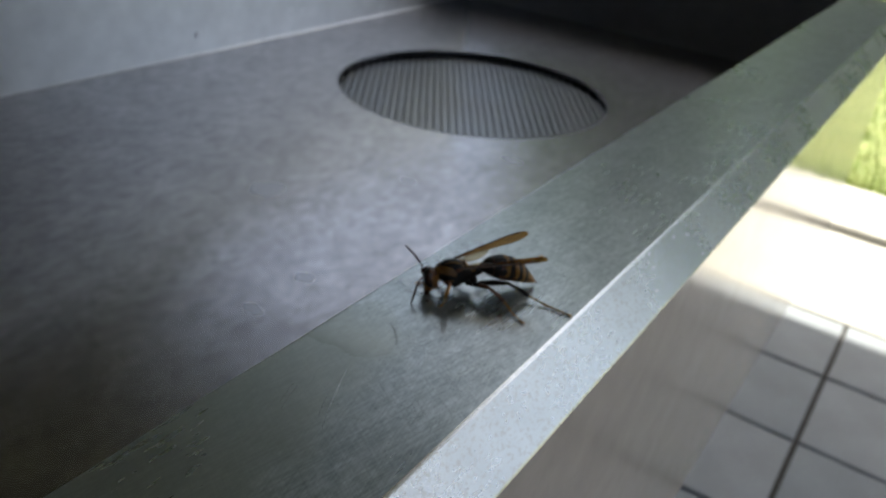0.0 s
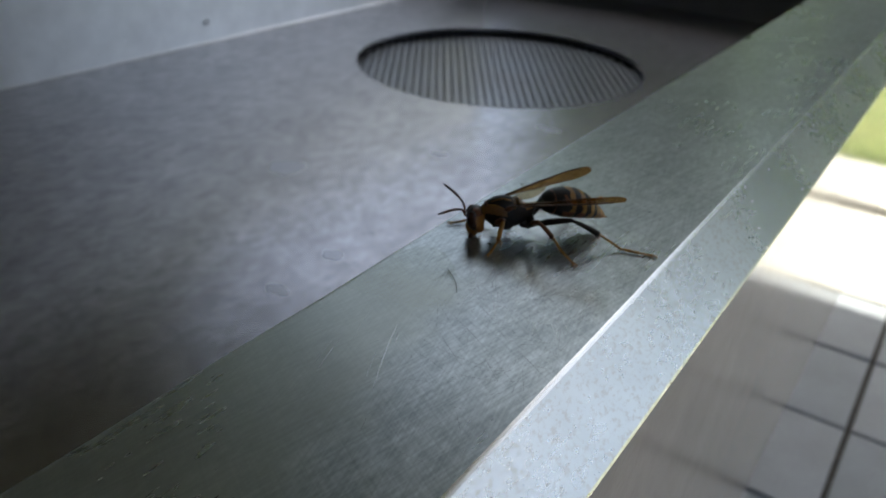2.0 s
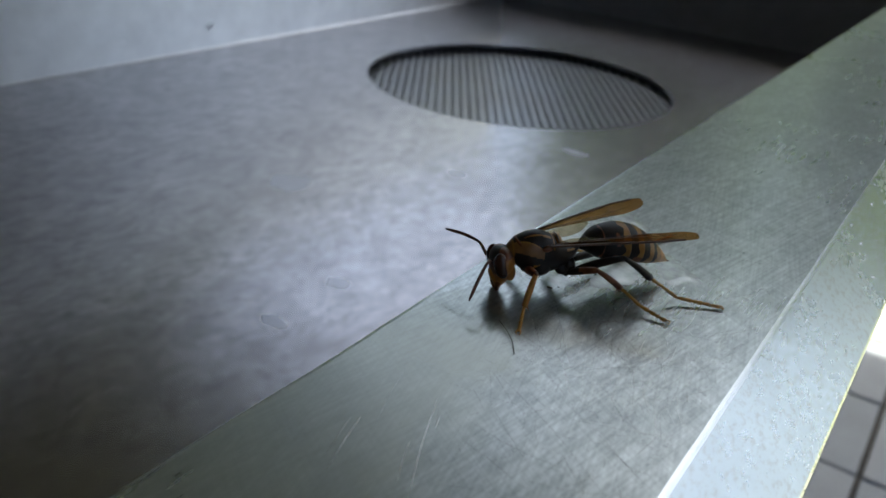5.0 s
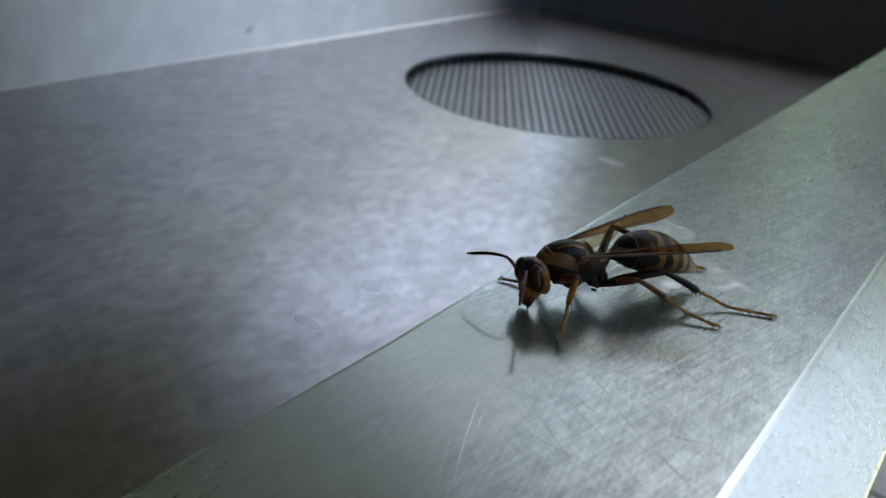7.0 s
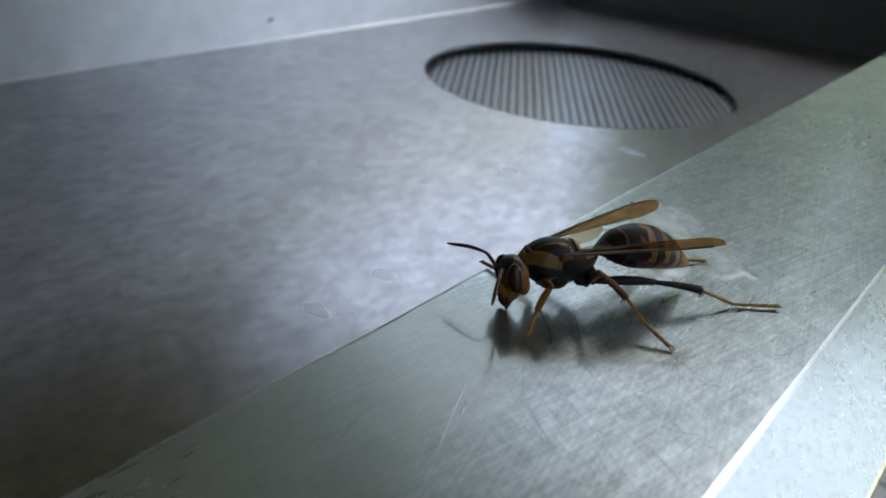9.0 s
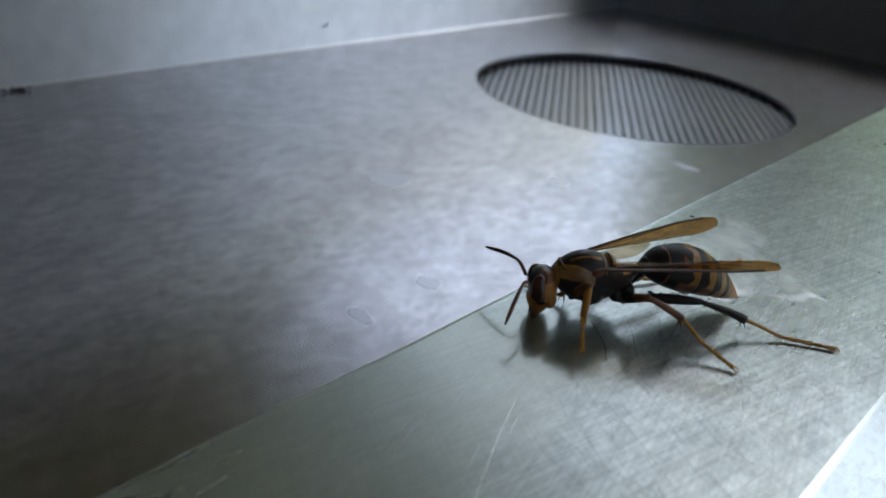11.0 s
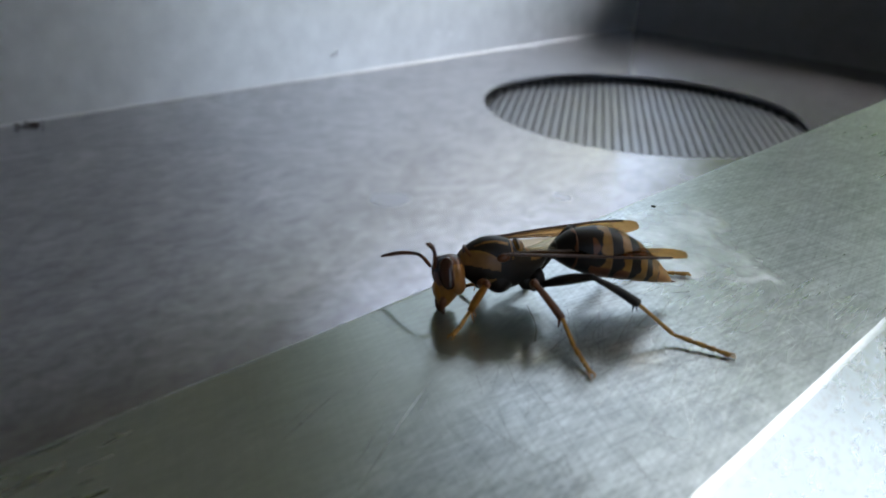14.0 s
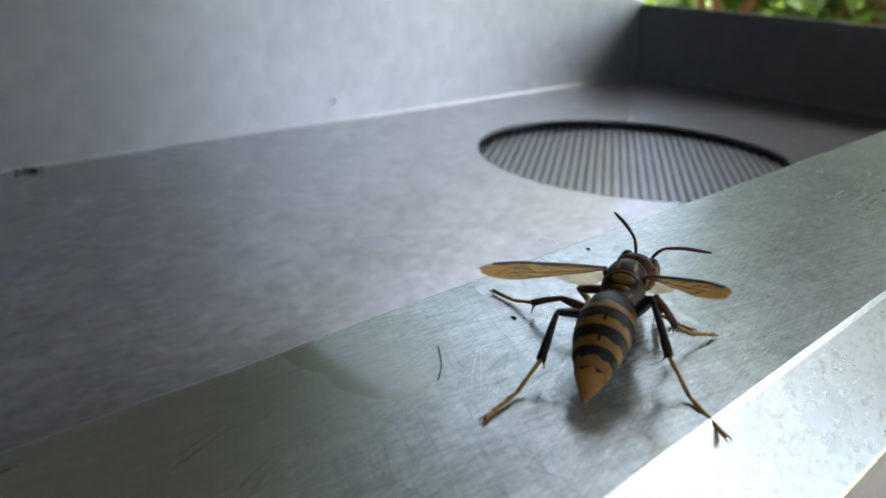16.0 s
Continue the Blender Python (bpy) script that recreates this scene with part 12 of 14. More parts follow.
        (12.5, pose(-0.00485, -0.00557, -0.00301, 0.3, 24.9, 177.7)), (12.67, pose(-0.0051, -0.00599, -0.00327, 0.2, 21.1, 171.8)),
        (12.75, pose(-0.00286, -0.00619, -0.00303, 0.3, 1.9, -158.9)), (12.83, pose(-0.00302, -0.00662, -0.00293, 0.2, 22, -121.7)),
        (13, pose(-0.00216, -0.00729, -0.00293, 0.2, 20.6, -133.7)), (13.17, pose(-0.00253, -0.00698, -0.0033, 0.5, 16.9, -130.6)),
        (13.25, pose(-0.00186, -0.00584, -0.00329, 0.7, 5.1, -129.4)), (13.33, pose(-0.00138, -0.00471, -0.00344, 1, 14.7, -126.3)),
        (13.5, pose(-0.00167, -0.00455, -0.00362, 1.3, 10.1, -124)), (13.75, pose(-0.00199, -0.00416, -0.00338, 1.9, 7.7, -120.1)),
        (14, pose(-0.00219, -0.0036, -0.0031, 2, 7.6, -116.1)), (14.17, pose(-0.0019, -0.00325, -0.00316, 0.9, 6.5, -110.9)),
        (14.25, pose(-0.00177, -0.00451, -0.00346, 2.1, -12.6, -150.1)), (14.33, pose(-0.0036, -0.00543, -0.00311, 2.5, 6.2, -171.5)),
        (14.5, pose(-0.00229, -0.00606, -0.0031, 2.1, 8, -174.2)), (14.67, pose(-0.00066, -0.0071, -0.00297, 2.2, 18.1, 172)),
        (14.75, pose(-0.00049, -0.00662, -0.00341, 0.2, -3.2, -143.4)), (14.83, pose(-0.00167, -0.00885, -0.00337, -1, 21, -111.7)),
        (15, pose(-0.00064, -0.00863, -0.00328, -1, 28.8, -93.1)), (15.1, pose(-0.00053, -0.0081, -0.00319, 0.3, 21.9, -87.1)),
        (15.2, pose(-0.00032, -0.00823, -0.00319, 2.5, 28.2, -81.1)), (15.3, pose(-0.00093, -0.00819, -0.00325, 7.5, 31.1, -96.2)),
        (15.4, pose(-0.0008, -0.00826, -0.00308, 0.9, 26.4, -95.2)), (15.5, pose(-0.0006, -0.00688, -0.00246, -1.7, 29.8, -112.6)),
        (15.6, pose(0.00028, -0.00674, -0.00236, -1.4, 27.6, -101.9)), (15.7, pose(-0.00169, -0.00694, -0.00321, -5.9, 10.6, -98.3)),
        (15.8, pose(-0.00031, -0.00674, -0.00244, -2.7, 24.2, -68.5)), (15.9, pose(-0.00074, -0.00578, -0.00153, -2, 28.8, -51.5)),
        (16, pose(-0.00125, -0.00555, -0.0016, -4, 28.8, -40.2)),
    ])
    walk(limbs["mid", "right"][3], [
        (0, pose(-0.00586, -0.00641, -0.00332, 2, 0.5, -170.9)), (0.25, pose(-0.00586, -0.00673, -0.0036, 1.5, 4.6, -168.6)),
        (0.5, pose(-0.00609, -0.00717, -0.00392, 1.3, 9, -164.6)), (0.67, pose(-0.0065, -0.00725, -0.00396, 1.5, 8.3, -159.1)),
        (0.75, pose(-0.0065, -0.00644, -0.00335, 1.2, -2.7, -171.9)), (0.83, pose(-0.00665, -0.00569, -0.00395, 0.9, 9.2, 175.1)),
        (1, pose(-0.00675, -0.00564, -0.00392, 1.2, 9.3, 179.8)), (1.25, pose(-0.00673, -0.00554, -0.00391, 0.8, 9.5, 179)),
        (1.5, pose(-0.0068, -0.00542, -0.0039, 0.5, 9.1, 177.6)), (1.67, pose(-0.00683, -0.00568, -0.00406, 0.5, 5, 174.9)),
        (1.75, pose(-0.00506, -0.00662, -0.00332, 1.1, -6.7, -172.7)), (1.83, pose(-0.00341, -0.00727, -0.00377, 1.9, 4.8, -155)),
        (2, pose(-0.00322, -0.00782, -0.00372, 1.9, 4.3, -162.8)), (2.25, pose(-0.00329, -0.00773, -0.00384, 2.5, 4.3, -158)),
        (2.5, pose(-0.00346, -0.0076, -0.004, 3.1, 4.6, -154.5)), (2.75, pose(-0.00368, -0.00748, -0.00405, 2.6, 5.6, -159)),
        (3, pose(-0.00395, -0.00737, -0.00408, 1.9, 6.4, -163.6)), (3.17, pose(-0.00449, -0.00745, -0.00414, 2.3, 5.8, -159.8)),
        (3.25, pose(-0.00454, -0.00677, -0.00364, 1.9, -7.2, -170.7)), (3.33, pose(-0.0045, -0.00616, -0.00419, 1.5, 5.6, 178.6)),
        (3.5, pose(-0.00496, -0.00623, -0.00416, 2, 5.2, -175.6)), (3.75, pose(-0.00534, -0.00607, -0.00396, 1.5, 5, -176.5)),
        (4, pose(-0.00571, -0.00588, -0.00378, 1, 5.1, -177.9)), (4.25, pose(-0.00609, -0.00591, -0.0037, 0.8, 4.5, -177.2)),
        (4.5, pose(-0.0066, -0.00594, -0.00364, 0.6, 3.6, -176.6)), (4.75, pose(-0.00723, -0.00598, -0.00357, 0.4, 2.5, -176.3)),
        (5, pose(-0.00794, -0.006, -0.0035, 0.2, 1.3, -176.2)), (5.25, pose(-0.00868, -0.00601, -0.00342, 0.1, 0.2, -176.4)),
        (5.5, pose(-0.00799, -0.00584, -0.00264, 0.1, -10.7, -178.3)), (5.75, pose(-0.00735, -0.00574, -0.0032, 0.1, 2.9, -180)),
        (6, pose(-0.00794, -0.00575, -0.00315, 0, 2, -179.7)), (6.25, pose(-0.00841, -0.00577, -0.0031, 0, 1.7, -179.2)),
        (6.5, pose(-0.00869, -0.0058, -0.00305, -0.1, 1.9, -178.4)), (6.75, pose(-0.00871, -0.00595, -0.00306, 0, 1.7, -177.5)),
        (7, pose(-0.00864, -0.00614, -0.00309, 0.3, 2, -175.6)), (7.25, pose(-0.00838, -0.00658, -0.00328, 0.7, 3.2, -171.6)),
        (7.5, pose(-0.00813, -0.00699, -0.00351, 1.1, 4.9, -168.4)), (7.67, pose(-0.00831, -0.00688, -0.00377, 1.5, 2.2, -169.4)),
        (7.75, pose(-0.00534, -0.00721, -0.0028, 1.2, -18.7, -142)), (7.83, pose(-0.00359, -0.0078, -0.00364, 0.6, 2.3, -101.1)),
        (8, pose(-0.00324, -0.00802, -0.0036, 1.7, 1.3, -115)), (8.25, pose(-0.00344, -0.00887, -0.0037, 1.1, 0.8, -120.5)),
        (8.5, pose(-0.00361, -0.00974, -0.00363, 0.7, 3, -125.3)), (8.75, pose(-0.0039, -0.00987, -0.00365, 0.6, 2.4, -124.7)),
        (9, pose(-0.00411, -0.00991, -0.00367, 0.7, 2.1, -124.1)), (9.25, pose(-0.00427, -0.00988, -0.00367, 0.7, 1.9, -123.4)),
        (9.5, pose(-0.00439, -0.00981, -0.00368, 0.8, 1.8, -122.6)), (9.75, pose(-0.00449, -0.00971, -0.00369, 0.9, 1.8, -121.9)),
        (10, pose(-0.00452, -0.00756, -0.00309, 1.6, -9.6, -149.7)), (10.25, pose(-0.00525, -0.00623, -0.00369, 1.6, 5.5, 177.1)),
        (10.5, pose(-0.00542, -0.00614, -0.00371, 1.5, 5.6, 179.1)), (10.75, pose(-0.00561, -0.00609, -0.00373, 1.5, 5.8, -178.3)),
        (11, pose(-0.00586, -0.00607, -0.00378, 1.5, 6.1, -175)), (11.17, pose(-0.00636, -0.00612, -0.00345, 2, 15.8, -166.8)),
        (11.25, pose(-0.00168, -0.00494, 0.00028, 3, -14.2, -120.5)), (11.33, pose(0.00119, -0.00619, 0.00125, 1.3, -18.1, -56.5)),
        (11.5, pose(0.00203, -0.00606, 0.00188, 2.5, -5, -77.5)), (11.67, pose(0.00122, -0.0067, 0.00107, 1.7, -17.9, -57.6)),
        (11.75, pose(-0.00176, -0.00462, -0.00017, 3.2, -14.5, -122.1)), (11.83, pose(-0.00669, -0.00541, -0.00391, 1.3, 20, -174.7)),
        (12, pose(-0.00648, -0.00585, -0.00431, 0.7, 12.9, -179)), (12.17, pose(-0.00691, -0.00576, -0.00431, 0.5, 12.2, -179.3)),
        (12.25, pose(-0.00682, -0.00569, -0.00368, 0.4, 0.3, -179.9)), (12.33, pose(-0.00685, -0.00563, -0.0042, 0.3, 12.5, 179.5)),
        (12.5, pose(-0.00743, -0.00547, -0.00421, 0.2, 11.1, 177.6)), (12.67, pose(-0.00773, -0.00561, -0.0043, 0.2, 7.3, 171.7)),
        (12.75, pose(-0.00551, -0.00721, -0.00313, 0.3, -11.9, -159)), (12.83, pose(-0.0044, -0.00887, -0.004, 0.2, 8.2, -121.8)),
        (13, pose(-0.004, -0.00922, -0.00393, 0.2, 6.8, -133.7)), (13.17, pose(-0.0043, -0.00905, -0.00413, 0.5, 3.1, -130.8)),
        (13.25, pose(-0.00366, -0.00803, -0.00355, 0.7, -8.8, -129.6)), (13.33, pose(-0.00301, -0.00692, -0.00416, 0.9, 2.5, -126.5)),
        (13.5, pose(-0.00322, -0.00684, -0.00411, 1.3, 2.5, -124.2)), (13.75, pose(-0.00339, -0.00657, -0.00376, 1.9, 1.2, -120.3)),
        (14, pose(-0.00342, -0.00611, -0.00347, 2, 0, -116.4)), (14.17, pose(-0.0029, -0.00586, -0.00348, 0.9, -0.4, -111)),
        (14.25, pose(-0.00418, -0.0059, -0.00284, 2.3, -26.4, -150.6)), (14.33, pose(-0.00636, -0.00585, -0.00342, 2.5, 0.8, -171.7)),
        (14.5, pose(-0.00506, -0.00634, -0.00349, 2.1, 0.2, -174.5)), (14.67, pose(-0.00334, -0.00672, -0.00385, 2.1, 4.2, 171.5)),
        (14.75, pose(-0.00277, -0.00831, -0.00326, 0.3, -17, -143.5)), (14.83, pose(-0.00265, -0.01132, -0.00439, -1, 7.2, -111.5)),
        (15, pose(-0.00077, -0.01112, -0.00465, -0.9, 15, -92.8)), (15.1, pose(-0.00039, -0.01074, -0.00425, 0.3, 8.1, -87.1)),
        (15.2, pose(0.00007, -0.0107, -0.00454, 2.3, 14.4, -81.7)), (15.3, pose(-0.00119, -0.01061, -0.00472, 6.7, 17.4, -98)),
        (15.4, pose(-0.00104, -0.0108, -0.00434, 0.8, 12.6, -95.5)), (15.5, pose(-0.00155, -0.00916, -0.00388, -1.5, 16, -112.2)),
        (15.6, pose(-0.00025, -0.00921, -0.00368, -1.3, 13.7, -101.6)), (15.7, pose(-0.00208, -0.00969, -0.00373, -5.8, 0.5, -97.2)),
        (15.8, pose(0.00064, -0.00915, -0.00361, -2.5, 10.4, -67.8)), (15.9, pose(0.00082, -0.00773, -0.0029, -1.8, 15, -51)),
        (16, pose(0.00065, -0.00717, -0.00297, -3.7, 15, -39.2)),
    ])
    walk(limbs["hind", "right"][0], [
        (0, pose(-0.00219, -0.00116, -0.00198, 1, -8.3, -148.2)), (0.17, pose(-0.00219, -0.00116, -0.00198, 1.2, -2.9, -147)),
        (0.25, pose(-0.00219, -0.00116, -0.00198, 1.2, -20.5, -133.5)), (0.33, pose(-0.00219, -0.00116, -0.00198, 1.7, -27.4, -123)),
        (0.5, pose(-0.00219, -0.00116, -0.00198, 2.2, -20.5, -124.5)), (0.75, pose(-0.00219, -0.00116, -0.00198, 2.1, -18.9, -127.2)),
        (1, pose(-0.00219, -0.00116, -0.00198, 2, -18.6, -128.7)), (1.25, pose(-0.00219, -0.00116, -0.00198, 2.2, -16.6, -128)),
        (1.5, pose(-0.00219, -0.00116, -0.00198, 2.4, -14.3, -127.5)), (1.75, pose(-0.00219, -0.00116, -0.00198, 2.5, -23, -131.6)),
        (2, pose(-0.00219, -0.00116, -0.00198, 2.8, -26.9, -139)), (2.25, pose(-0.00219, -0.00116, -0.00198, 3.3, -24.4, -138.9)),
        (2.5, pose(-0.00219, -0.00116, -0.00198, 3.8, -21.6, -138.9)), (2.67, pose(-0.00219, -0.00116, -0.00198, 3.8, -19.8, -140.4)),
        (2.75, pose(-0.00219, -0.00116, -0.00198, 4.4, -33.2, -137.9)), (2.83, pose(-0.00219, -0.00116, -0.00198, 4.1, -29.5, -139.3)),
        (3, pose(-0.00219, -0.00116, -0.00198, 3.9, -29.8, -140.9)), (3.17, pose(-0.00219, -0.00116, -0.00198, 3.7, -24.5, -140.4)),
        (3.25, pose(-0.00219, -0.00116, -0.00198, 3.7, -25.9, -138.4)), (3.33, pose(-0.00219, -0.00116, -0.00198, 3.2, -11.7, -143.3)),
        (3.5, pose(-0.00219, -0.00116, -0.00198, 2.8, -2.8, -144.7)), (3.75, pose(-0.00219, -0.00116, -0.00198, 1.7, -4.6, -145.3)),
        (4, pose(-0.00219, -0.00116, -0.00198, 0.7, -6.5, -146.1)), (4.25, pose(-0.00219, -0.00116, -0.00198, 0.2, -2.3, -147.7)),
        (4.5, pose(-0.00219, -0.00116, -0.00198, -0.3, 0.5, -149.7)), (4.75, pose(-0.00219, -0.00116, -0.00198, -0.7, 1.6, -151.7)),
        (5, pose(-0.00219, -0.00116, -0.00198, -1.1, 1.7, -153.7)), (5.25, pose(-0.00219, -0.00116, -0.00198, -1.3, 1.3, -155.6)),
        (5.5, pose(-0.00219, -0.00116, -0.00198, -1.5, 0.7, -157.4)), (5.75, pose(-0.00219, -0.00116, -0.00198, -2.3, -11.3, -150.4)),
        (6, pose(-0.00219, -0.00116, -0.00198, -4.1, -27.4, -132.8)), (6.25, pose(-0.00219, -0.00116, -0.00198, -4.1, -25.9, -135.1)),
        (6.5, pose(-0.00219, -0.00116, -0.00198, -4, -25.4, -137)), (6.67, pose(-0.00219, -0.00116, -0.00198, -3.7, -27, -138.4)),
        (6.75, pose(-0.00219, -0.00116, -0.00198, -4.2, -32.9, -131.9)), (6.83, pose(-0.00219, -0.00116, -0.00198, -4.2, -35, -130.5)),
        (7, pose(-0.00219, -0.00116, -0.00198, -3.6, -36.7, -131.5)), (7.25, pose(-0.00219, -0.00116, -0.00198, -2.6, -35.2, -127.8)),
        (7.5, pose(-0.00219, -0.00116, -0.00198, -1.2, -33.2, -124.8)), (7.75, pose(-0.00219, -0.00116, -0.00198, 0.9, -30.8, -128.8)),
        (8, pose(-0.00219, -0.00116, -0.00198, 2.2, -27.6, -133.4)), (8.17, pose(-0.00219, -0.00116, -0.00198, 2, -26.1, -135.8)),
        (8.25, pose(-0.00219, -0.00116, -0.00198, 1.7, -29.5, -132.5)), (8.33, pose(-0.00219, -0.00116, -0.00198, 1.4, -28.9, -133.5)),
        (8.5, pose(-0.00219, -0.00116, -0.00198, 1.2, -27.3, -135.8)), (8.75, pose(-0.00219, -0.00116, -0.00198, 1.3, -25, -137.6)),
        (9, pose(-0.00219, -0.00116, -0.00198, 1.3, -22.9, -139.1)), (9.25, pose(-0.00219, -0.00116, -0.00198, 1.4, -21, -140.4)),
        (9.5, pose(-0.00219, -0.00116, -0.00198, 1.4, -19, -141.6)), (9.75, pose(-0.00219, -0.00116, -0.00198, 1.5, -17, -142.9)),
        (10, pose(-0.00219, -0.00116, -0.00198, 1.5, -14.7, -144.1)), (10.25, pose(-0.00219, -0.00116, -0.00198, 1.7, -20.3, -141.9)),
        (10.5, pose(-0.00219, -0.00116, -0.00198, 1.8, -17.2, -143.6)), (10.75, pose(-0.00219, -0.00116, -0.00198, 1.9, -14, -145.3)),
        (11, pose(-0.00219, -0.00116, -0.00198, 2.1, -8.6, -147)), (11.17, pose(-0.00219, -0.00116, -0.00198, 2.4, 0.1, -147.9)),
        (11.25, pose(-0.00219, -0.00116, -0.00198, 3.1, -24, -132.5)), (11.33, pose(-0.00219, -0.00116, -0.00198, 3.5, -25.2, -129)),
        (11.5, pose(-0.00219, -0.00116, -0.00198, 3.8, -23.4, -127.6)), (11.67, pose(-0.00219, -0.00116, -0.00198, 3.5, -22.4, -125.2)),
        (11.75, pose(-0.00219, -0.00116, -0.00198, 3.4, -24.1, -120.7)), (11.83, pose(-0.00219, -0.00116, -0.00198, 3, -20.6, -124.5)),
        (12, pose(-0.00219, -0.00116, -0.00198, 2.6, -19.6, -122.2)), (12.17, pose(-0.00219, -0.00116, -0.00198, 1.9, -19.7, -127.7)),
        (12.25, pose(-0.00219, -0.00116, -0.00198, 1.7, -29.2, -119.7)), (12.33, pose(-0.00219, -0.00116, -0.00198, 1.1, -21.6, -130.4)),
        (12.5, pose(-0.00219, -0.00116, -0.00198, 0.6, -21.8, -135.4)), (12.75, pose(-0.00219, -0.00116, -0.00198, 0.3, -20.1, -140)),
        (13, pose(-0.00219, -0.00116, -0.00198, 0.2, -19.2, -144)), (13.17, pose(-0.00219, -0.00116, -0.00198, 0.5, -18.8, -144.8)),
        (13.25, pose(-0.00219, -0.00116, -0.00198, 0.8, -28.7, -140.8)), (13.33, pose(-0.00219, -0.00116, -0.00198, 1, -29.2, -140.8)),
        (13.5, pose(-0.00219, -0.00116, -0.00198, 1.4, -29.8, -141.2)), (13.75, pose(-0.00219, -0.00116, -0.00198, 2.5, -30.4, -140.9)),
        (14, pose(-0.00219, -0.00116, -0.00198, 3.3, -31.6, -140.2)), (14.17, pose(-0.00219, -0.00116, -0.00198, 2.6, -37.2, -137.4)),
        (14.25, pose(-0.00219, -0.00116, -0.00198, 2, -36, -139.2)), (14.33, pose(-0.00219, -0.00116, -0.00198, 1.8, -23.5, -151)),
        (14.5, pose(-0.00219, -0.00116, -0.00198, 0.8, -31.4, -144)), (14.67, pose(-0.00219, -0.00116, -0.00198, 0.2, -36.6, -139)),
        (14.75, pose(-0.00219, -0.00116, -0.00198, -0.2, -41.7, -134.4)), (14.83, pose(-0.00219, -0.00116, -0.00198, 0, -35.6, -139.2)),
        (15, pose(-0.00219, -0.00116, -0.00198, 0.3, -36.9, -137.2)), (15.1, pose(-0.00219, -0.00116, -0.00198, 1.8, -37.6, -134.9)),
        (15.2, pose(-0.00219, -0.00116, -0.00198, 4.1, -25.7, -134.9)), (15.3, pose(-0.00219, -0.00116, -0.00198, 8.7, -38, -136.7)),
        (15.4, pose(-0.00219, -0.00116, -0.00198, 2.2, -35.5, -136.9)), (15.5, pose(-0.00219, -0.00116, -0.00198, 0, -35.7, -137.4)),
        (15.6, pose(-0.00219, -0.00116, -0.00198, 2.9, -40.6, -172.1)), (15.7, pose(-0.00219, -0.00116, -0.00198, 0.1, -49.5, -169.4)),
        (15.8, pose(-0.00219, -0.00116, -0.00198, 0.9, -52.7, -168.6)), (15.9, pose(-0.00219, -0.00116, -0.00198, -0.1, -40.9, -151.1)),
        (16, pose(-0.00219, -0.00116, -0.00198, 1.5, -49.7, -151.8)),
    ])
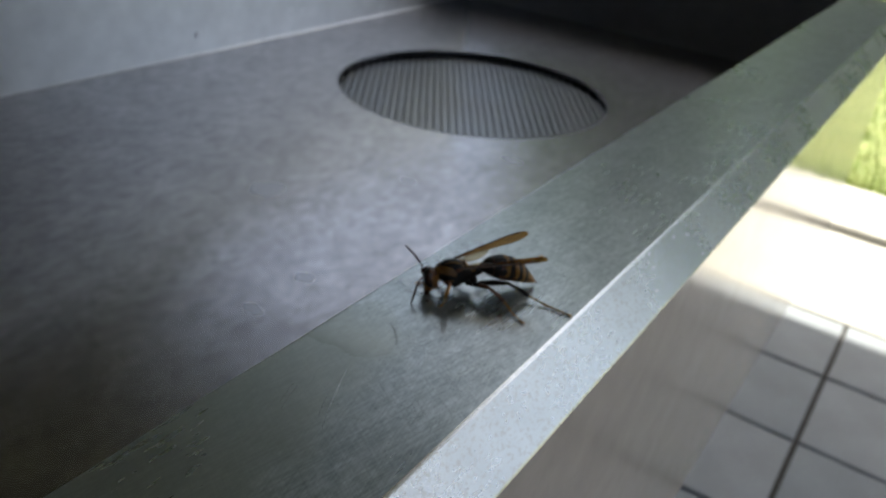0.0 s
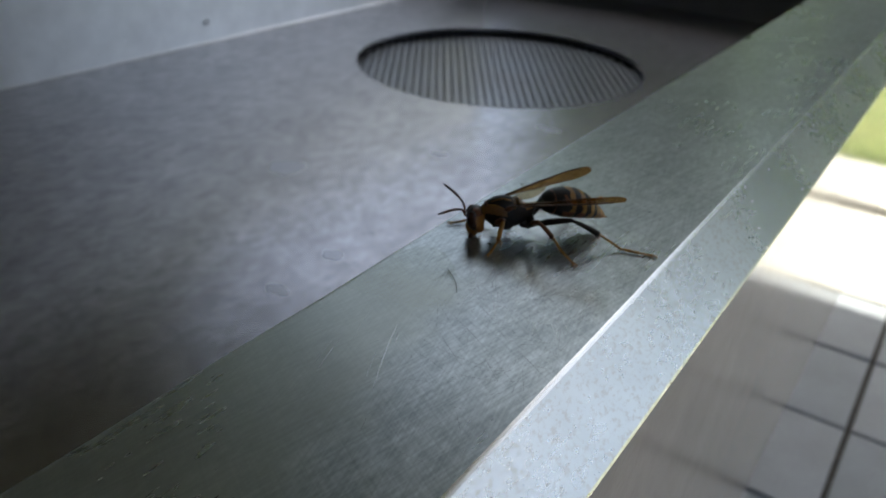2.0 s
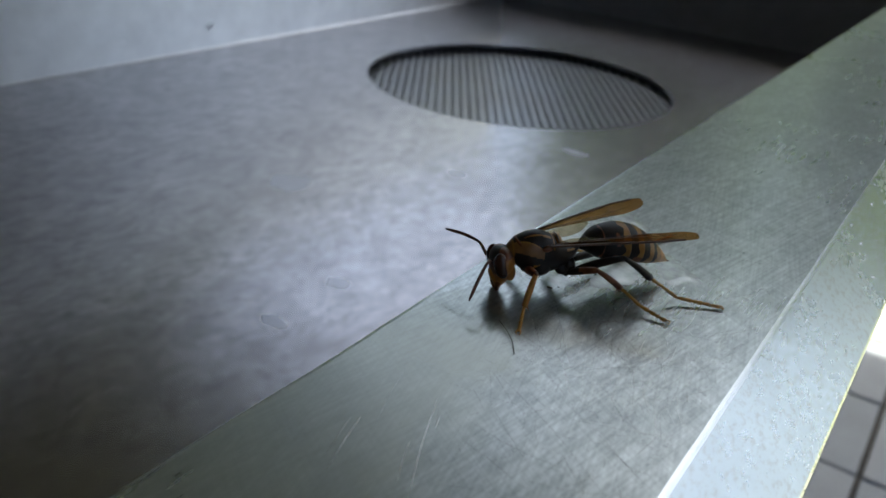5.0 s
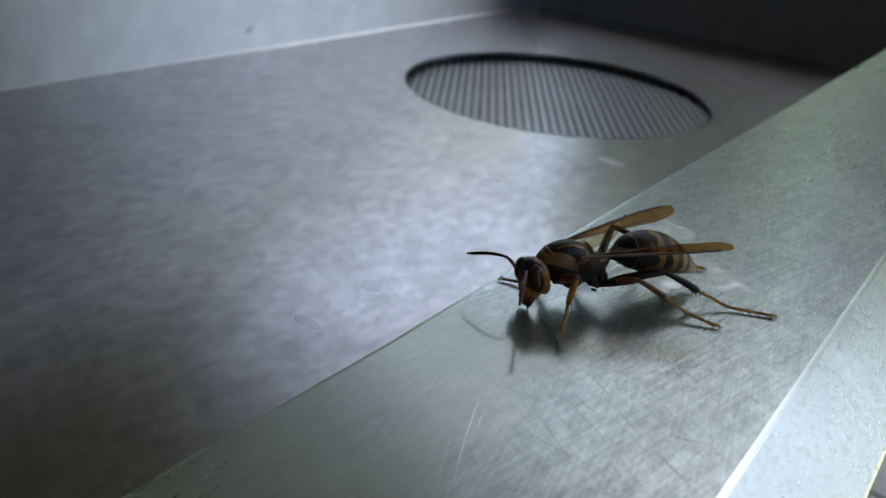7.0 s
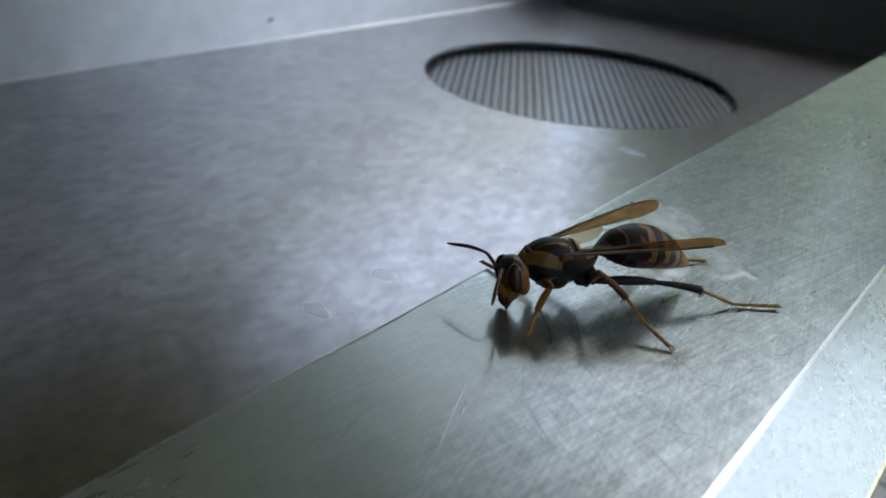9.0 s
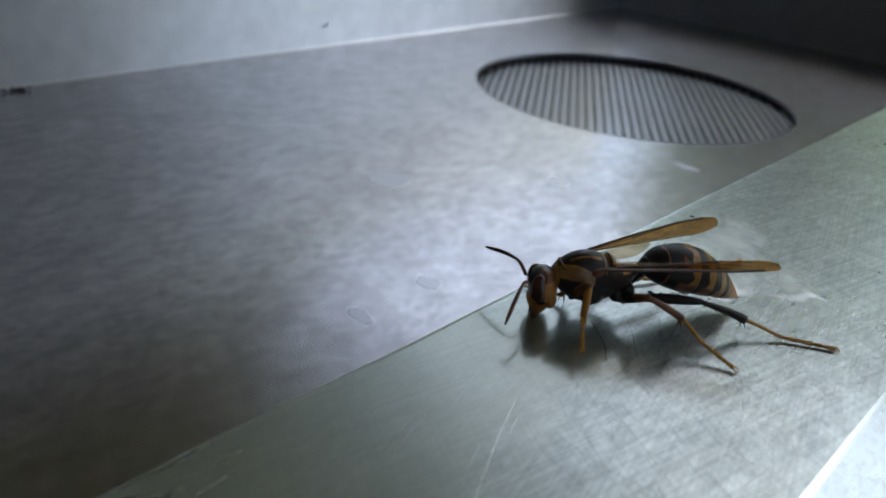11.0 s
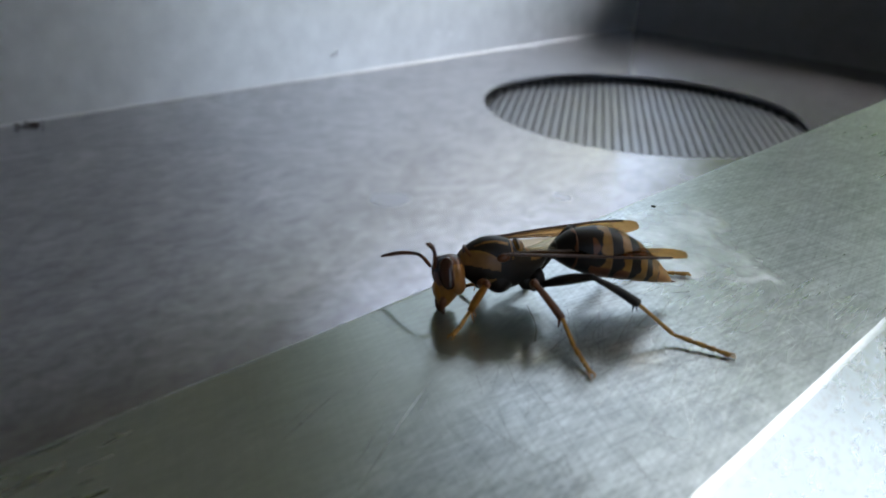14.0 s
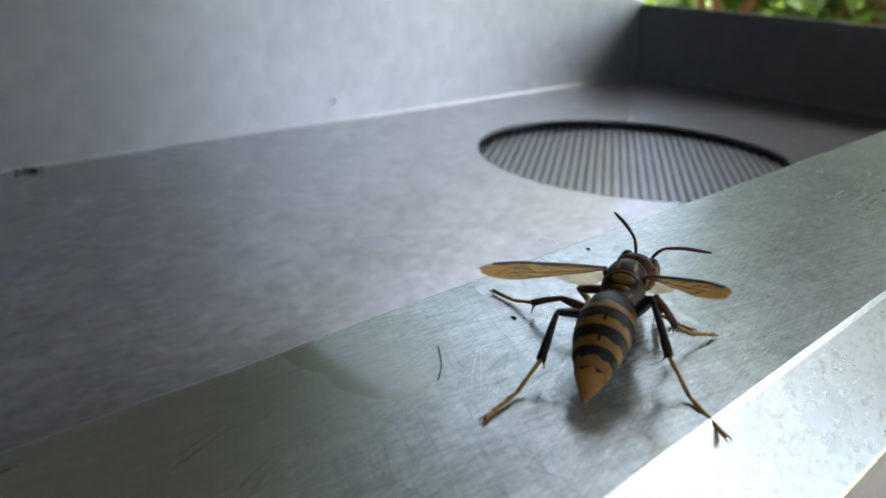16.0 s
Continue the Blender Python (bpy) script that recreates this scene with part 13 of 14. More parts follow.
    walk(limbs["hind", "right"][1], [
        (0, pose(-0.00761, -0.00462, -0.00106, 1.2, 8.4, -150.8)), (0.17, pose(-0.00759, -0.00477, -0.00165, 1.3, 5.5, -151.7)),
        (0.25, pose(-0.00635, -0.00564, 0.00028, 1.8, 33, -171.8)), (0.33, pose(-0.00531, -0.00606, 0.00099, 1.3, 39, 171.3)),
        (0.5, pose(-0.00561, -0.00624, 0.00028, 0.7, 38.3, 172.7)), (0.75, pose(-0.00588, -0.00612, 0.00011, 1.2, 37.6, 178.9)),
        (1, pose(-0.00601, -0.00603, 0.00008, 1.5, 38.1, -178)), (1.25, pose(-0.00599, -0.00613, -0.00014, 1, 36.1, 178.8)),
        (1.5, pose(-0.00599, -0.00622, -0.00038, 0.5, 33.8, 176.2)), (1.75, pose(-0.00613, -0.0057, 0.00053, 1.6, 35.3, -166.3)),
        (2, pose(-0.00652, -0.00504, 0.00094, 2.6, 29.4, -145.5)), (2.25, pose(-0.00662, -0.00512, 0.00068, 3.2, 27.4, -143.7)),
        (2.5, pose(-0.00671, -0.0052, 0.00039, 3.8, 25.1, -142)), (2.67, pose(-0.00687, -0.00513, 0.0002, 3.6, 24.8, -147.6)),
        (2.75, pose(-0.00619, -0.00488, 0.00155, 3.6, 40.5, -154.6)), (2.83, pose(-0.00644, -0.00492, 0.0012, 2.9, 35.6, -158.3)),
        (3, pose(-0.00653, -0.0048, 0.00122, 1.9, 37, -168.5)), (3.17, pose(-0.00671, -0.005, 0.00069, 2.4, 31.8, -162.9)),
        (3.25, pose(-0.00653, -0.00511, 0.00083, 2.6, 35, -163.3)), (3.33, pose(-0.00725, -0.00504, -0.00067, 2.8, 18.1, -155.2)),
        (3.5, pose(-0.00744, -0.00498, -0.00167, 2.7, 8.9, -149.6)), (3.75, pose(-0.00747, -0.00492, -0.00147, 1.8, 9, -150.1)),
        (4, pose(-0.00751, -0.00483, -0.00116, 0.8, 9.7, -150.1)), (4.25, pose(-0.00763, -0.0047, -0.00172, 0.2, 5.1, -150.2)),
        (4.5, pose(-0.00775, -0.00452, -0.00204, -0.3, 3.3, -150.7)), (4.75, pose(-0.00786, -0.00432, -0.00216, -0.7, 2.6, -152.2)),
        (5, pose(-0.00797, -0.00412, -0.00217, -1, 2, -153.9)), (5.25, pose(-0.00806, -0.00392, -0.00213, -1.3, 1.4, -155.7)),
        (5.5, pose(-0.00814, -0.00374, -0.00206, -1.5, 0.8, -157.4)), (5.75, pose(-0.00769, -0.00438, -0.00072, -0.9, 3, -167.5)),
        (6, pose(-0.00608, -0.00546, 0.00099, 0.1, 23.6, -179.8)), (6.25, pose(-0.0063, -0.00535, 0.00083, 0.4, 20.7, 176.3)),
        (6.5, pose(-0.00645, -0.00524, 0.00078, 0.7, 19, 173.6)), (6.67, pose(-0.00648, -0.00508, 0.00095, 0.7, 18.7, 175.1)),
        (6.75, pose(-0.00581, -0.00529, 0.00152, 0.9, 23.1, 174.2)), (6.83, pose(-0.00562, -0.00528, 0.00172, 1, 23.3, 174.6)),
        (7, pose(-0.00562, -0.00513, 0.00187, 1.1, 23.1, 176.1)), (7.25, pose(-0.00542, -0.00542, 0.00174, 1.5, 24.1, 178.3)),
        (7.5, pose(-0.00527, -0.00569, 0.00155, 1.8, 24.8, -179.3)), (7.75, pose(-0.00566, -0.00558, 0.00132, 1.9, 26.4, 178.1)),
        (8, pose(-0.00612, -0.00541, 0.001, 1.9, 27.3, 176.1)), (8.17, pose(-0.00634, -0.0053, 0.00085, 2.2, 25.6, 178.9)),
        (8.25, pose(-0.00598, -0.0054, 0.00119, 2.4, 28.3, 179.1)), (8.33, pose(-0.00607, -0.00536, 0.00113, 2.6, 27.1, -179.7)),
        (8.5, pose(-0.0063, -0.00525, 0.00098, 2.6, 25.4, -176.9)), (8.75, pose(-0.0065, -0.0052, 0.00075, 2.5, 24.3, -174.3)),
        (9, pose(-0.00668, -0.00515, 0.00053, 2.4, 23.2, -171.7)), (9.25, pose(-0.00683, -0.0051, 0.00032, 2.2, 22, -169.2)),
        (9.5, pose(-0.00697, -0.00504, 0.00012, 2.1, 20.8, -166.8)), (9.75, pose(-0.00711, -0.00498, -0.0001, 1.9, 19.4, -164.4)),
        (10, pose(-0.00724, -0.00492, -0.00034, 1.8, 17.8, -162.3)), (10.25, pose(-0.00695, -0.005, 0.00025, 1.9, 26.9, -158.4)),
        (10.5, pose(-0.00715, -0.00492, -0.00008, 1.9, 22.7, -157.2)), (10.75, pose(-0.00733, -0.00483, -0.00042, 1.9, 19.6, -153.6)),
        (11, pose(-0.00754, -0.00473, -0.00101, 2.1, 13.7, -150.7)), (11.17, pose(-0.00765, -0.00469, -0.00199, 2.4, 7.1, -150.5)),
        (11.25, pose(-0.00617, -0.00561, 0.00064, 2.2, 32.7, -171.3)), (11.33, pose(-0.00586, -0.0058, 0.00077, 2.2, 29.4, -173.2)),
        (11.5, pose(-0.0058, -0.00595, 0.00058, 1.7, 28, 174.9)), (11.67, pose(-0.00563, -0.00613, 0.00048, 1.1, 27.2, 170.5)),
        (11.75, pose(-0.00519, -0.00632, 0.00065, 0.7, 28.1, 168.2)), (11.83, pose(-0.00561, -0.00624, 0.00028, 0.4, 26, 166.7)),
        (12, pose(-0.00542, -0.0064, 0.00018, -0.1, 24.9, 162.8)), (12.17, pose(-0.0059, -0.00607, 0.00019, 0.3, 26.5, 174)),
        (12.25, pose(-0.00498, -0.00615, 0.00116, 0.4, 35.6, 178.2)), (12.33, pose(-0.00607, -0.00583, 0.0004, 0.5, 28.1, -171.9)),
        (12.5, pose(-0.00645, -0.00546, 0.00041, 0.5, 27.3, -159)), (12.75, pose(-0.00682, -0.00516, 0.00023, 0.3, 24.1, -157.8)),
        (13, pose(-0.00712, -0.00484, 0.00013, 0.3, 21.4, -156.7)), (13.17, pose(-0.00717, -0.00478, 0.00009, 0.5, 21.9, -159.8)),
        (13.25, pose(-0.00658, -0.00483, 0.00111, 0.7, 33.4, -164.3)), (13.33, pose(-0.00655, -0.00482, 0.00116, 0.8, 33.2, -165.8)),
        (13.5, pose(-0.00655, -0.00477, 0.00123, 1.1, 34.9, -171.9)), (13.75, pose(-0.00651, -0.00477, 0.00128, 2.6, 35.3, -172.4)),
        (14, pose(-0.0064, -0.00478, 0.0014, 4, 36.3, -172.7)), (14.17, pose(-0.00597, -0.00474, 0.00191, 3.9, 39.8, 179)),
        (14.25, pose(-0.00614, -0.00467, 0.00181, 3.8, 40.5, -179.4)), (14.33, pose(-0.00736, -0.00413, 0.00059, 3.3, 27.2, 166.9)),
        (14.5, pose(-0.00664, -0.00449, 0.00138, 3.3, 32.8, 167.2)), (14.67, pose(-0.00609, -0.00466, 0.00186, 3.1, 42.3, 167.9)),
        (14.75, pose(-0.00556, -0.0047, 0.0023, 5.2, 63, 129.4)), (14.83, pose(-0.00615, -0.00469, 0.00177, 2.7, 47.4, 164.2)),
        (15, pose(-0.00597, -0.00476, 0.00189, 2.5, 54.8, 161.3)), (15.1, pose(-0.0058, -0.00488, 0.00195, 3.4, 60.4, -153)),
        (15.2, pose(-0.00629, -0.00538, 0.00081, 4.9, 45.6, -108.8)), (15.3, pose(-0.00589, -0.00475, 0.00198, 3.7, 79.1, 156.1)),
        (15.4, pose(-0.00602, -0.00485, 0.00176, 3.3, 51.6, -156.1)), (15.5, pose(-0.00604, -0.0048, 0.00178, 2.5, 29.5, -176.8)),
        (15.6, pose(-0.00704, -0.00193, 0.00221, -1.5, 37.9, -104.5)), (15.7, pose(-0.00631, -0.00203, 0.00292, -6.9, 42.6, -116.4)),
        (15.8, pose(-0.00602, -0.00203, 0.00314, -3.3, 44.5, -83.6)), (15.9, pose(-0.00646, -0.00362, 0.00224, -3.1, 57.7, -91.3)),
        (16, pose(-0.00587, -0.00323, 0.00293, -1.5, 56.3, -122.5)),
    ])
    walk(limbs["hind", "right"][2], [
        (0, pose(-0.01201, -0.00707, -0.00179, 1.4, 17, -153.9)), (0.17, pose(-0.01205, -0.00717, -0.00214, 1.4, 17.5, -152.9)),
        (0.25, pose(-0.01057, -0.00625, -0.00249, 1.5, 13.9, -150.2)), (0.33, pose(-0.00921, -0.00546, -0.00222, 1.7, 27.1, -147.3)),
        (0.5, pose(-0.00957, -0.00573, -0.00287, 1.9, 23.3, -145.6)), (0.75, pose(-0.00991, -0.00604, -0.00299, 1.9, 21.1, -143.7)),
        (1, pose(-0.01, -0.00617, -0.00306, 2, 19.2, -141.6)), (1.25, pose(-0.0101, -0.00604, -0.00314, 2, 18.8, -140.6)),
        (1.5, pose(-0.01021, -0.00593, -0.00321, 2.1, 17.8, -140)), (1.75, pose(-0.01017, -0.00668, -0.00241, 2.4, 27.1, -141.2)),
        (2, pose(-0.01017, -0.00755, -0.00156, 2.8, 32, -142)), (2.25, pose(-0.01026, -0.00779, -0.00166, 3.5, 32.1, -139.3)),
        (2.5, pose(-0.01034, -0.00803, -0.00177, 4.2, 33.1, -138.5)), (2.67, pose(-0.01076, -0.0076, -0.00194, 4.3, 33.1, -136.9)),
        (2.75, pose(-0.00969, -0.00654, -0.00176, 2.8, 21.3, -158)), (2.83, pose(-0.01029, -0.00645, -0.00176, 1.2, 37.4, 179.5)),
        (3, pose(-0.01051, -0.00561, -0.00185, 1.1, 37.3, -177.5)), (3.17, pose(-0.01084, -0.00628, -0.00199, 1, 36, 177.6)),
        (3.25, pose(-0.01052, -0.00631, -0.00208, 2.5, 25.1, -162)), (3.33, pose(-0.01164, -0.00706, -0.00225, 3.5, 30.8, -143.5)),
        (3.5, pose(-0.01178, -0.00753, -0.00245, 3.1, 27.5, -146.4)), (3.75, pose(-0.01183, -0.00742, -0.00227, 1.9, 26.2, -148.4)),
        (4, pose(-0.01185, -0.00734, -0.00211, 0.9, 25.1, -150.8)), (4.25, pose(-0.01203, -0.00722, -0.00217, 0.3, 21.7, -151)),
        (4.5, pose(-0.01218, -0.007, -0.00233, -0.2, 16.2, -151.8)), (4.75, pose(-0.01235, -0.00669, -0.0024, -0.7, 11.9, -152.9)),
        (5, pose(-0.01253, -0.00636, -0.00235, -1, 9.5, -154.3)), (5.25, pose(-0.01269, -0.00602, -0.00225, -1.3, 8, -156)),
        (5.5, pose(-0.01284, -0.00569, -0.00213, -1.5, 7, -157.7)), (5.75, pose(-0.01265, -0.00548, -0.00098, -0.4, 14.1, -173.7)),
        (6, pose(-0.01074, -0.00548, -0.00105, 1.8, 24, 163.4)), (6.25, pose(-0.01105, -0.00504, -0.00097, 1.6, 23.9, 165.7)),
        (6.5, pose(-0.01123, -0.0047, -0.00087, 1.3, 24.2, 168.3)), (6.67, pose(-0.01128, -0.00466, -0.00069, 1.3, 25.6, 169.6)),
        (6.75, pose(-0.01046, -0.00482, -0.00048, 1.3, 18.9, 169.8)), (6.83, pose(-0.01027, -0.00484, -0.00029, 1.5, 29.2, 170.5)),
        (7, pose(-0.01029, -0.00481, -0.00012, 1.6, 31, 172.7)), (7.25, pose(-0.01006, -0.00528, -0.00034, 1.7, 32, 176.6)),
        (7.5, pose(-0.00988, -0.00575, -0.00058, 2, 33.7, 179.7)), (7.75, pose(-0.01022, -0.00543, -0.00094, 2.1, 33.9, 176.6)),
        (8, pose(-0.01063, -0.0051, -0.00133, 2, 32.5, 172.8)), (8.17, pose(-0.01092, -0.00522, -0.00135, 2.3, 32, 175)),
        (8.25, pose(-0.01046, -0.00533, -0.00122, 2.3, 23.8, 175.5)), (8.33, pose(-0.0106, -0.00538, -0.00118, 2.7, 32.3, 176.9)),
        (8.5, pose(-0.01089, -0.0055, -0.0012, 2.9, 31.7, 179.6)), (8.75, pose(-0.01112, -0.00566, -0.00135, 2.8, 30.7, 179.8)),
        (9, pose(-0.0113, -0.00582, -0.00147, 2.7, 29.8, 179.6)), (9.25, pose(-0.01146, -0.00598, -0.00158, 2.5, 29.2, 179.3)),
        (9.5, pose(-0.0116, -0.00613, -0.00169, 2.4, 28.6, 179)), (9.75, pose(-0.01173, -0.00627, -0.00179, 2.2, 28.2, 178.6)),
        (10, pose(-0.01186, -0.00639, -0.0019, 2, 28, 178.5)), (10.25, pose(-0.01116, -0.00667, -0.00205, 1.8, 17.5, -169)),
        (10.5, pose(-0.01147, -0.00673, -0.00204, 1.9, 26.6, -153.1)), (10.75, pose(-0.01162, -0.00695, -0.00213, 2, 26.7, -153.5)),
        (11, pose(-0.01185, -0.00715, -0.00222, 2.2, 27, -153.3)), (11.17, pose(-0.01205, -0.00717, -0.00262, 2.6, 25.4, -151)),
        (11.25, pose(-0.0104, -0.00625, -0.00211, 2.1, 17.8, -169.9)), (11.33, pose(-0.01025, -0.00632, -0.00173, 1.1, 37.4, 164.5)),
        (11.5, pose(-0.01027, -0.00555, -0.00181, 1.8, 38.7, 173.5)), (11.67, pose(-0.01009, -0.00538, -0.00185, 1.7, 38.4, 177.7)),
        (11.75, pose(-0.00958, -0.00541, -0.00175, 0.7, 30.2, 167.1)), (11.83, pose(-0.01006, -0.00518, -0.00195, -0.2, 37.7, 157)),
        (12, pose(-0.00983, -0.00504, -0.00196, -0.3, 37.2, 160.6)), (12.17, pose(-0.01042, -0.00559, -0.00208, -0.5, 35.4, 155.5)),
        (12.25, pose(-0.00911, -0.00602, -0.0018, 0.5, 21.7, -177.8)), (12.33, pose(-0.01052, -0.00646, -0.002, 1, 34.3, -150.6)),
        (12.5, pose(-0.01067, -0.00708, -0.00193, 0.5, 33.8, -158.2)), (12.75, pose(-0.01112, -0.00692, -0.00184, 0.3, 32.2, -159.1)),
        (13, pose(-0.01147, -0.00671, -0.00172, 0.3, 31, -158.8)), (13.17, pose(-0.0116, -0.00641, -0.0018, 0.5, 30.7, -158.7)),
        (13.25, pose(-0.01066, -0.00598, -0.00169, 0.6, 23.5, -171.5)), (13.33, pose(-0.01068, -0.00586, -0.00163, 0.5, 33.3, 174.8)),
        (13.5, pose(-0.01067, -0.00535, -0.00169, 0.8, 33.1, 176.7)), (13.75, pose(-0.01062, -0.00532, -0.00166, 2.3, 30.9, 176.1)),
        (14, pose(-0.01047, -0.0053, -0.00161, 3.5, 29.1, 174.1)), (14.17, pose(-0.00988, -0.00467, -0.00134, 3.4, 29, -176.8)),
        (14.25, pose(-0.01, -0.00471, -0.0015, 3, 13.8, 156.3)), (14.33, pose(-0.01177, -0.00311, -0.00174, 3.2, 25.6, 139.3)),
        (14.5, pose(-0.01081, -0.00354, -0.00138, 3.5, 27.8, 147.3)), (14.67, pose(-0.00977, -0.00387, -0.00156, 3, 30.1, 146.5)),
        (14.75, pose(-0.00703, -0.00292, -0.00223, 1.2, 13.1, -167.4)), (14.83, pose(-0.00946, -0.00375, -0.00197, -0.6, 31.6, -124.7)),
        (15, pose(-0.00875, -0.00382, -0.00226, -0.6, 35, -110.1)), (15.1, pose(-0.00803, -0.00602, -0.00248, 0.9, 29.1, -103.8)),
        (15.2, pose(-0.00744, -0.00875, -0.00282, 3.4, 32.4, -93.8)), (15.3, pose(-0.00676, -0.00436, -0.00301, 8.8, 42.1, -137.4)),
        (15.4, pose(-0.00891, -0.00613, -0.00222, 1.9, 35.3, -120.6)), (15.5, pose(-0.01046, -0.00505, -0.00072, -2.8, 38.8, -98.6)),
        (15.6, pose(-0.00805, -0.00582, -0.00091, -1.8, 37.2, -99.1)), (15.7, pose(-0.00797, -0.00539, -0.00052, -6.5, 30, -104.7)),
        (15.8, pose(-0.00562, -0.00564, -0.00042, -2.8, 38.1, -92.9)), (15.9, pose(-0.00652, -0.00634, -0.00206, -0.4, 21.4, -142.7)),
        (16, pose(-0.00739, -0.00561, -0.0013, 0.1, 29.5, -136.5)),
    ])
    walk(limbs["hind", "right"][3], [
        (0, pose(-0.01539, -0.00873, -0.00295, 1.3, -1.9, -154.4)), (0.17, pose(-0.01545, -0.00891, -0.00335, 1.4, -0.9, -153.3)),
        (0.25, pose(-0.01395, -0.00818, -0.00345, 1.4, -11.2, -150.8)), (0.33, pose(-0.01222, -0.00739, -0.00404, 1.5, 2, -148)),
        (0.5, pose(-0.01256, -0.00777, -0.00443, 1.8, 2.9, -146.3)), (0.75, pose(-0.01285, -0.0082, -0.0044, 1.8, 2.6, -144.3)),
        (1, pose(-0.01289, -0.00846, -0.00434, 1.9, 2.2, -142.2)), (1.25, pose(-0.01294, -0.00838, -0.00439, 1.9, 2.7, -141.1)),
        (1.5, pose(-0.01304, -0.0083, -0.00439, 2, 3.2, -140.5)), (1.75, pose(-0.01294, -0.00891, -0.00422, 2.1, 2.9, -142.1)),
        (2, pose(-0.01286, -0.00964, -0.00368, 2.4, 6.9, -143.2)), (2.25, pose(-0.01283, -0.01, -0.0038, 3, 7, -140.8)),
        (2.5, pose(-0.01286, -0.01026, -0.00396, 3.5, 8, -140.3)), (2.67, pose(-0.01322, -0.0099, -0.00413, 3.6, 8, -138.7)),
        (2.75, pose(-0.01315, -0.00794, -0.00322, 2.6, -3.8, -159.2)), (2.83, pose(-0.01348, -0.00642, -0.0042, 1, 12.2, 179)),
        (3, pose(-0.0137, -0.00575, -0.00428, 0.9, 12.2, -178)), (3.17, pose(-0.01408, -0.00614, -0.00435, 0.8, 10.9, 177.2)),
        (3.25, pose(-0.01398, -0.00743, -0.00378, 2.2, -0.1, -163.1)), (3.33, pose(-0.01441, -0.00912, -0.00431, 3, 5.7, -145)),
        (3.5, pose(-0.01477, -0.00952, -0.00433, 2.7, 2.6, -147.7)), (3.75, pose(-0.01491, -0.00932, -0.00405, 1.7, 1.2, -149.2)),
        (4, pose(-0.01504, -0.00911, -0.00382, 0.8, 0, -151.2)), (4.25, pose(-0.01535, -0.00906, -0.00368, 0.3, -1.1, -151.1)),
        (4.5, pose(-0.01574, -0.00891, -0.0035, -0.2, -1.7, -151.7)), (4.75, pose(-0.01619, -0.00866, -0.00331, -0.7, -2.3, -152.7)),
        (5, pose(-0.01668, -0.00835, -0.00312, -1, -2.9, -154.1)), (5.25, pose(-0.01717, -0.00801, -0.00294, -1.3, -3.5, -155.7)),
        (5.5, pose(-0.01764, -0.00766, -0.00277, -1.5, -4, -157.4)), (5.75, pose(-0.01653, -0.00591, -0.00197, -0.4, -10.9, -173.5)),
        (6, pose(-0.01425, -0.00443, -0.00269, 1.6, -1.1, 162.7)), (6.25, pose(-0.01461, -0.00414, -0.00259, 1.4, -1.3, 165.1)),
        (6.5, pose(-0.01481, -0.00396, -0.00252, 1.2, -0.9, 167.7)), (6.67, pose(-0.01484, -0.00401, -0.00242, 1.2, 0.4, 169)),
        (6.75, pose(-0.0142, -0.00414, -0.00178, 1.2, -6.2, 169.2)), (6.83, pose(-0.01372, -0.00426, -0.00225, 1.3, 4.1, 169.9)),
        (7, pose(-0.0137, -0.00437, -0.00219, 1.3, 5.8, 172)), (7.25, pose(-0.01345, -0.00508, -0.00247, 1.5, 6.9, 175.8)),
        (7.5, pose(-0.01322, -0.00573, -0.00281, 1.7, 8.6, 178.8)), (7.75, pose(-0.01354, -0.00523, -0.00318, 1.8, 8.7, 175.7)),
        (8, pose(-0.01398, -0.00468, -0.00349, 1.7, 7.4, 172)), (8.17, pose(-0.01432, -0.00492, -0.00347, 2, 6.8, 174)),
        (8.25, pose(-0.01412, -0.00504, -0.00284, 2.1, -1.4, 174.5)), (8.33, pose(-0.01399, -0.0052, -0.00333, 2.3, 7.2, 175.7)),
        (8.5, pose(-0.0143, -0.00548, -0.00331, 2.5, 6.6, 178.4)), (8.75, pose(-0.01457, -0.00565, -0.00339, 2.4, 5.5, 178.6)),
        (9, pose(-0.01478, -0.0058, -0.00347, 2.3, 4.7, 178.5)), (9.25, pose(-0.01496, -0.00594, -0.00354, 2.2, 4, 178.3)),
        (9.5, pose(-0.01512, -0.00607, -0.00361, 2.1, 3.5, 178)), (9.75, pose(-0.01526, -0.00619, -0.00369, 1.9, 3.1, 177.7)),
        (10, pose(-0.0154, -0.00629, -0.00378, 1.8, 2.8, 177.6)), (10.25, pose(-0.01492, -0.0074, -0.00326, 1.7, -7.6, -169.8)),
        (10.5, pose(-0.01467, -0.00836, -0.00384, 1.7, 1.4, -153.9)), (10.75, pose(-0.01483, -0.00855, -0.00394, 1.8, 1.6, -154.3)),
        (11, pose(-0.01505, -0.00876, -0.00404, 2, 1.9, -154.3)), (11.17, pose(-0.01532, -0.00898, -0.00439, 2.3, 1.5, -152)),
        (11.25, pose(-0.01416, -0.00692, -0.00333, 2, -7.3, -170.8)), (11.33, pose(-0.01333, -0.00547, -0.00417, 0.9, 12.2, 164.1)),
        (11.5, pose(-0.01338, -0.0052, -0.00432, 1.4, 13.6, 172.8)), (11.67, pose(-0.01323, -0.00526, -0.00434, 1.4, 13.2, 176.9)),
        (11.75, pose(-0.01297, -0.00463, -0.00377, 0.6, 5, 166.8)), (11.83, pose(-0.01298, -0.00394, -0.0044, -0.1, 12.6, 157)),
        (12, pose(-0.01285, -0.00398, -0.00439, -0.2, 12, 160.7)), (12.17, pose(-0.0134, -0.00424, -0.00441, -0.4, 10.3, 155.7)),
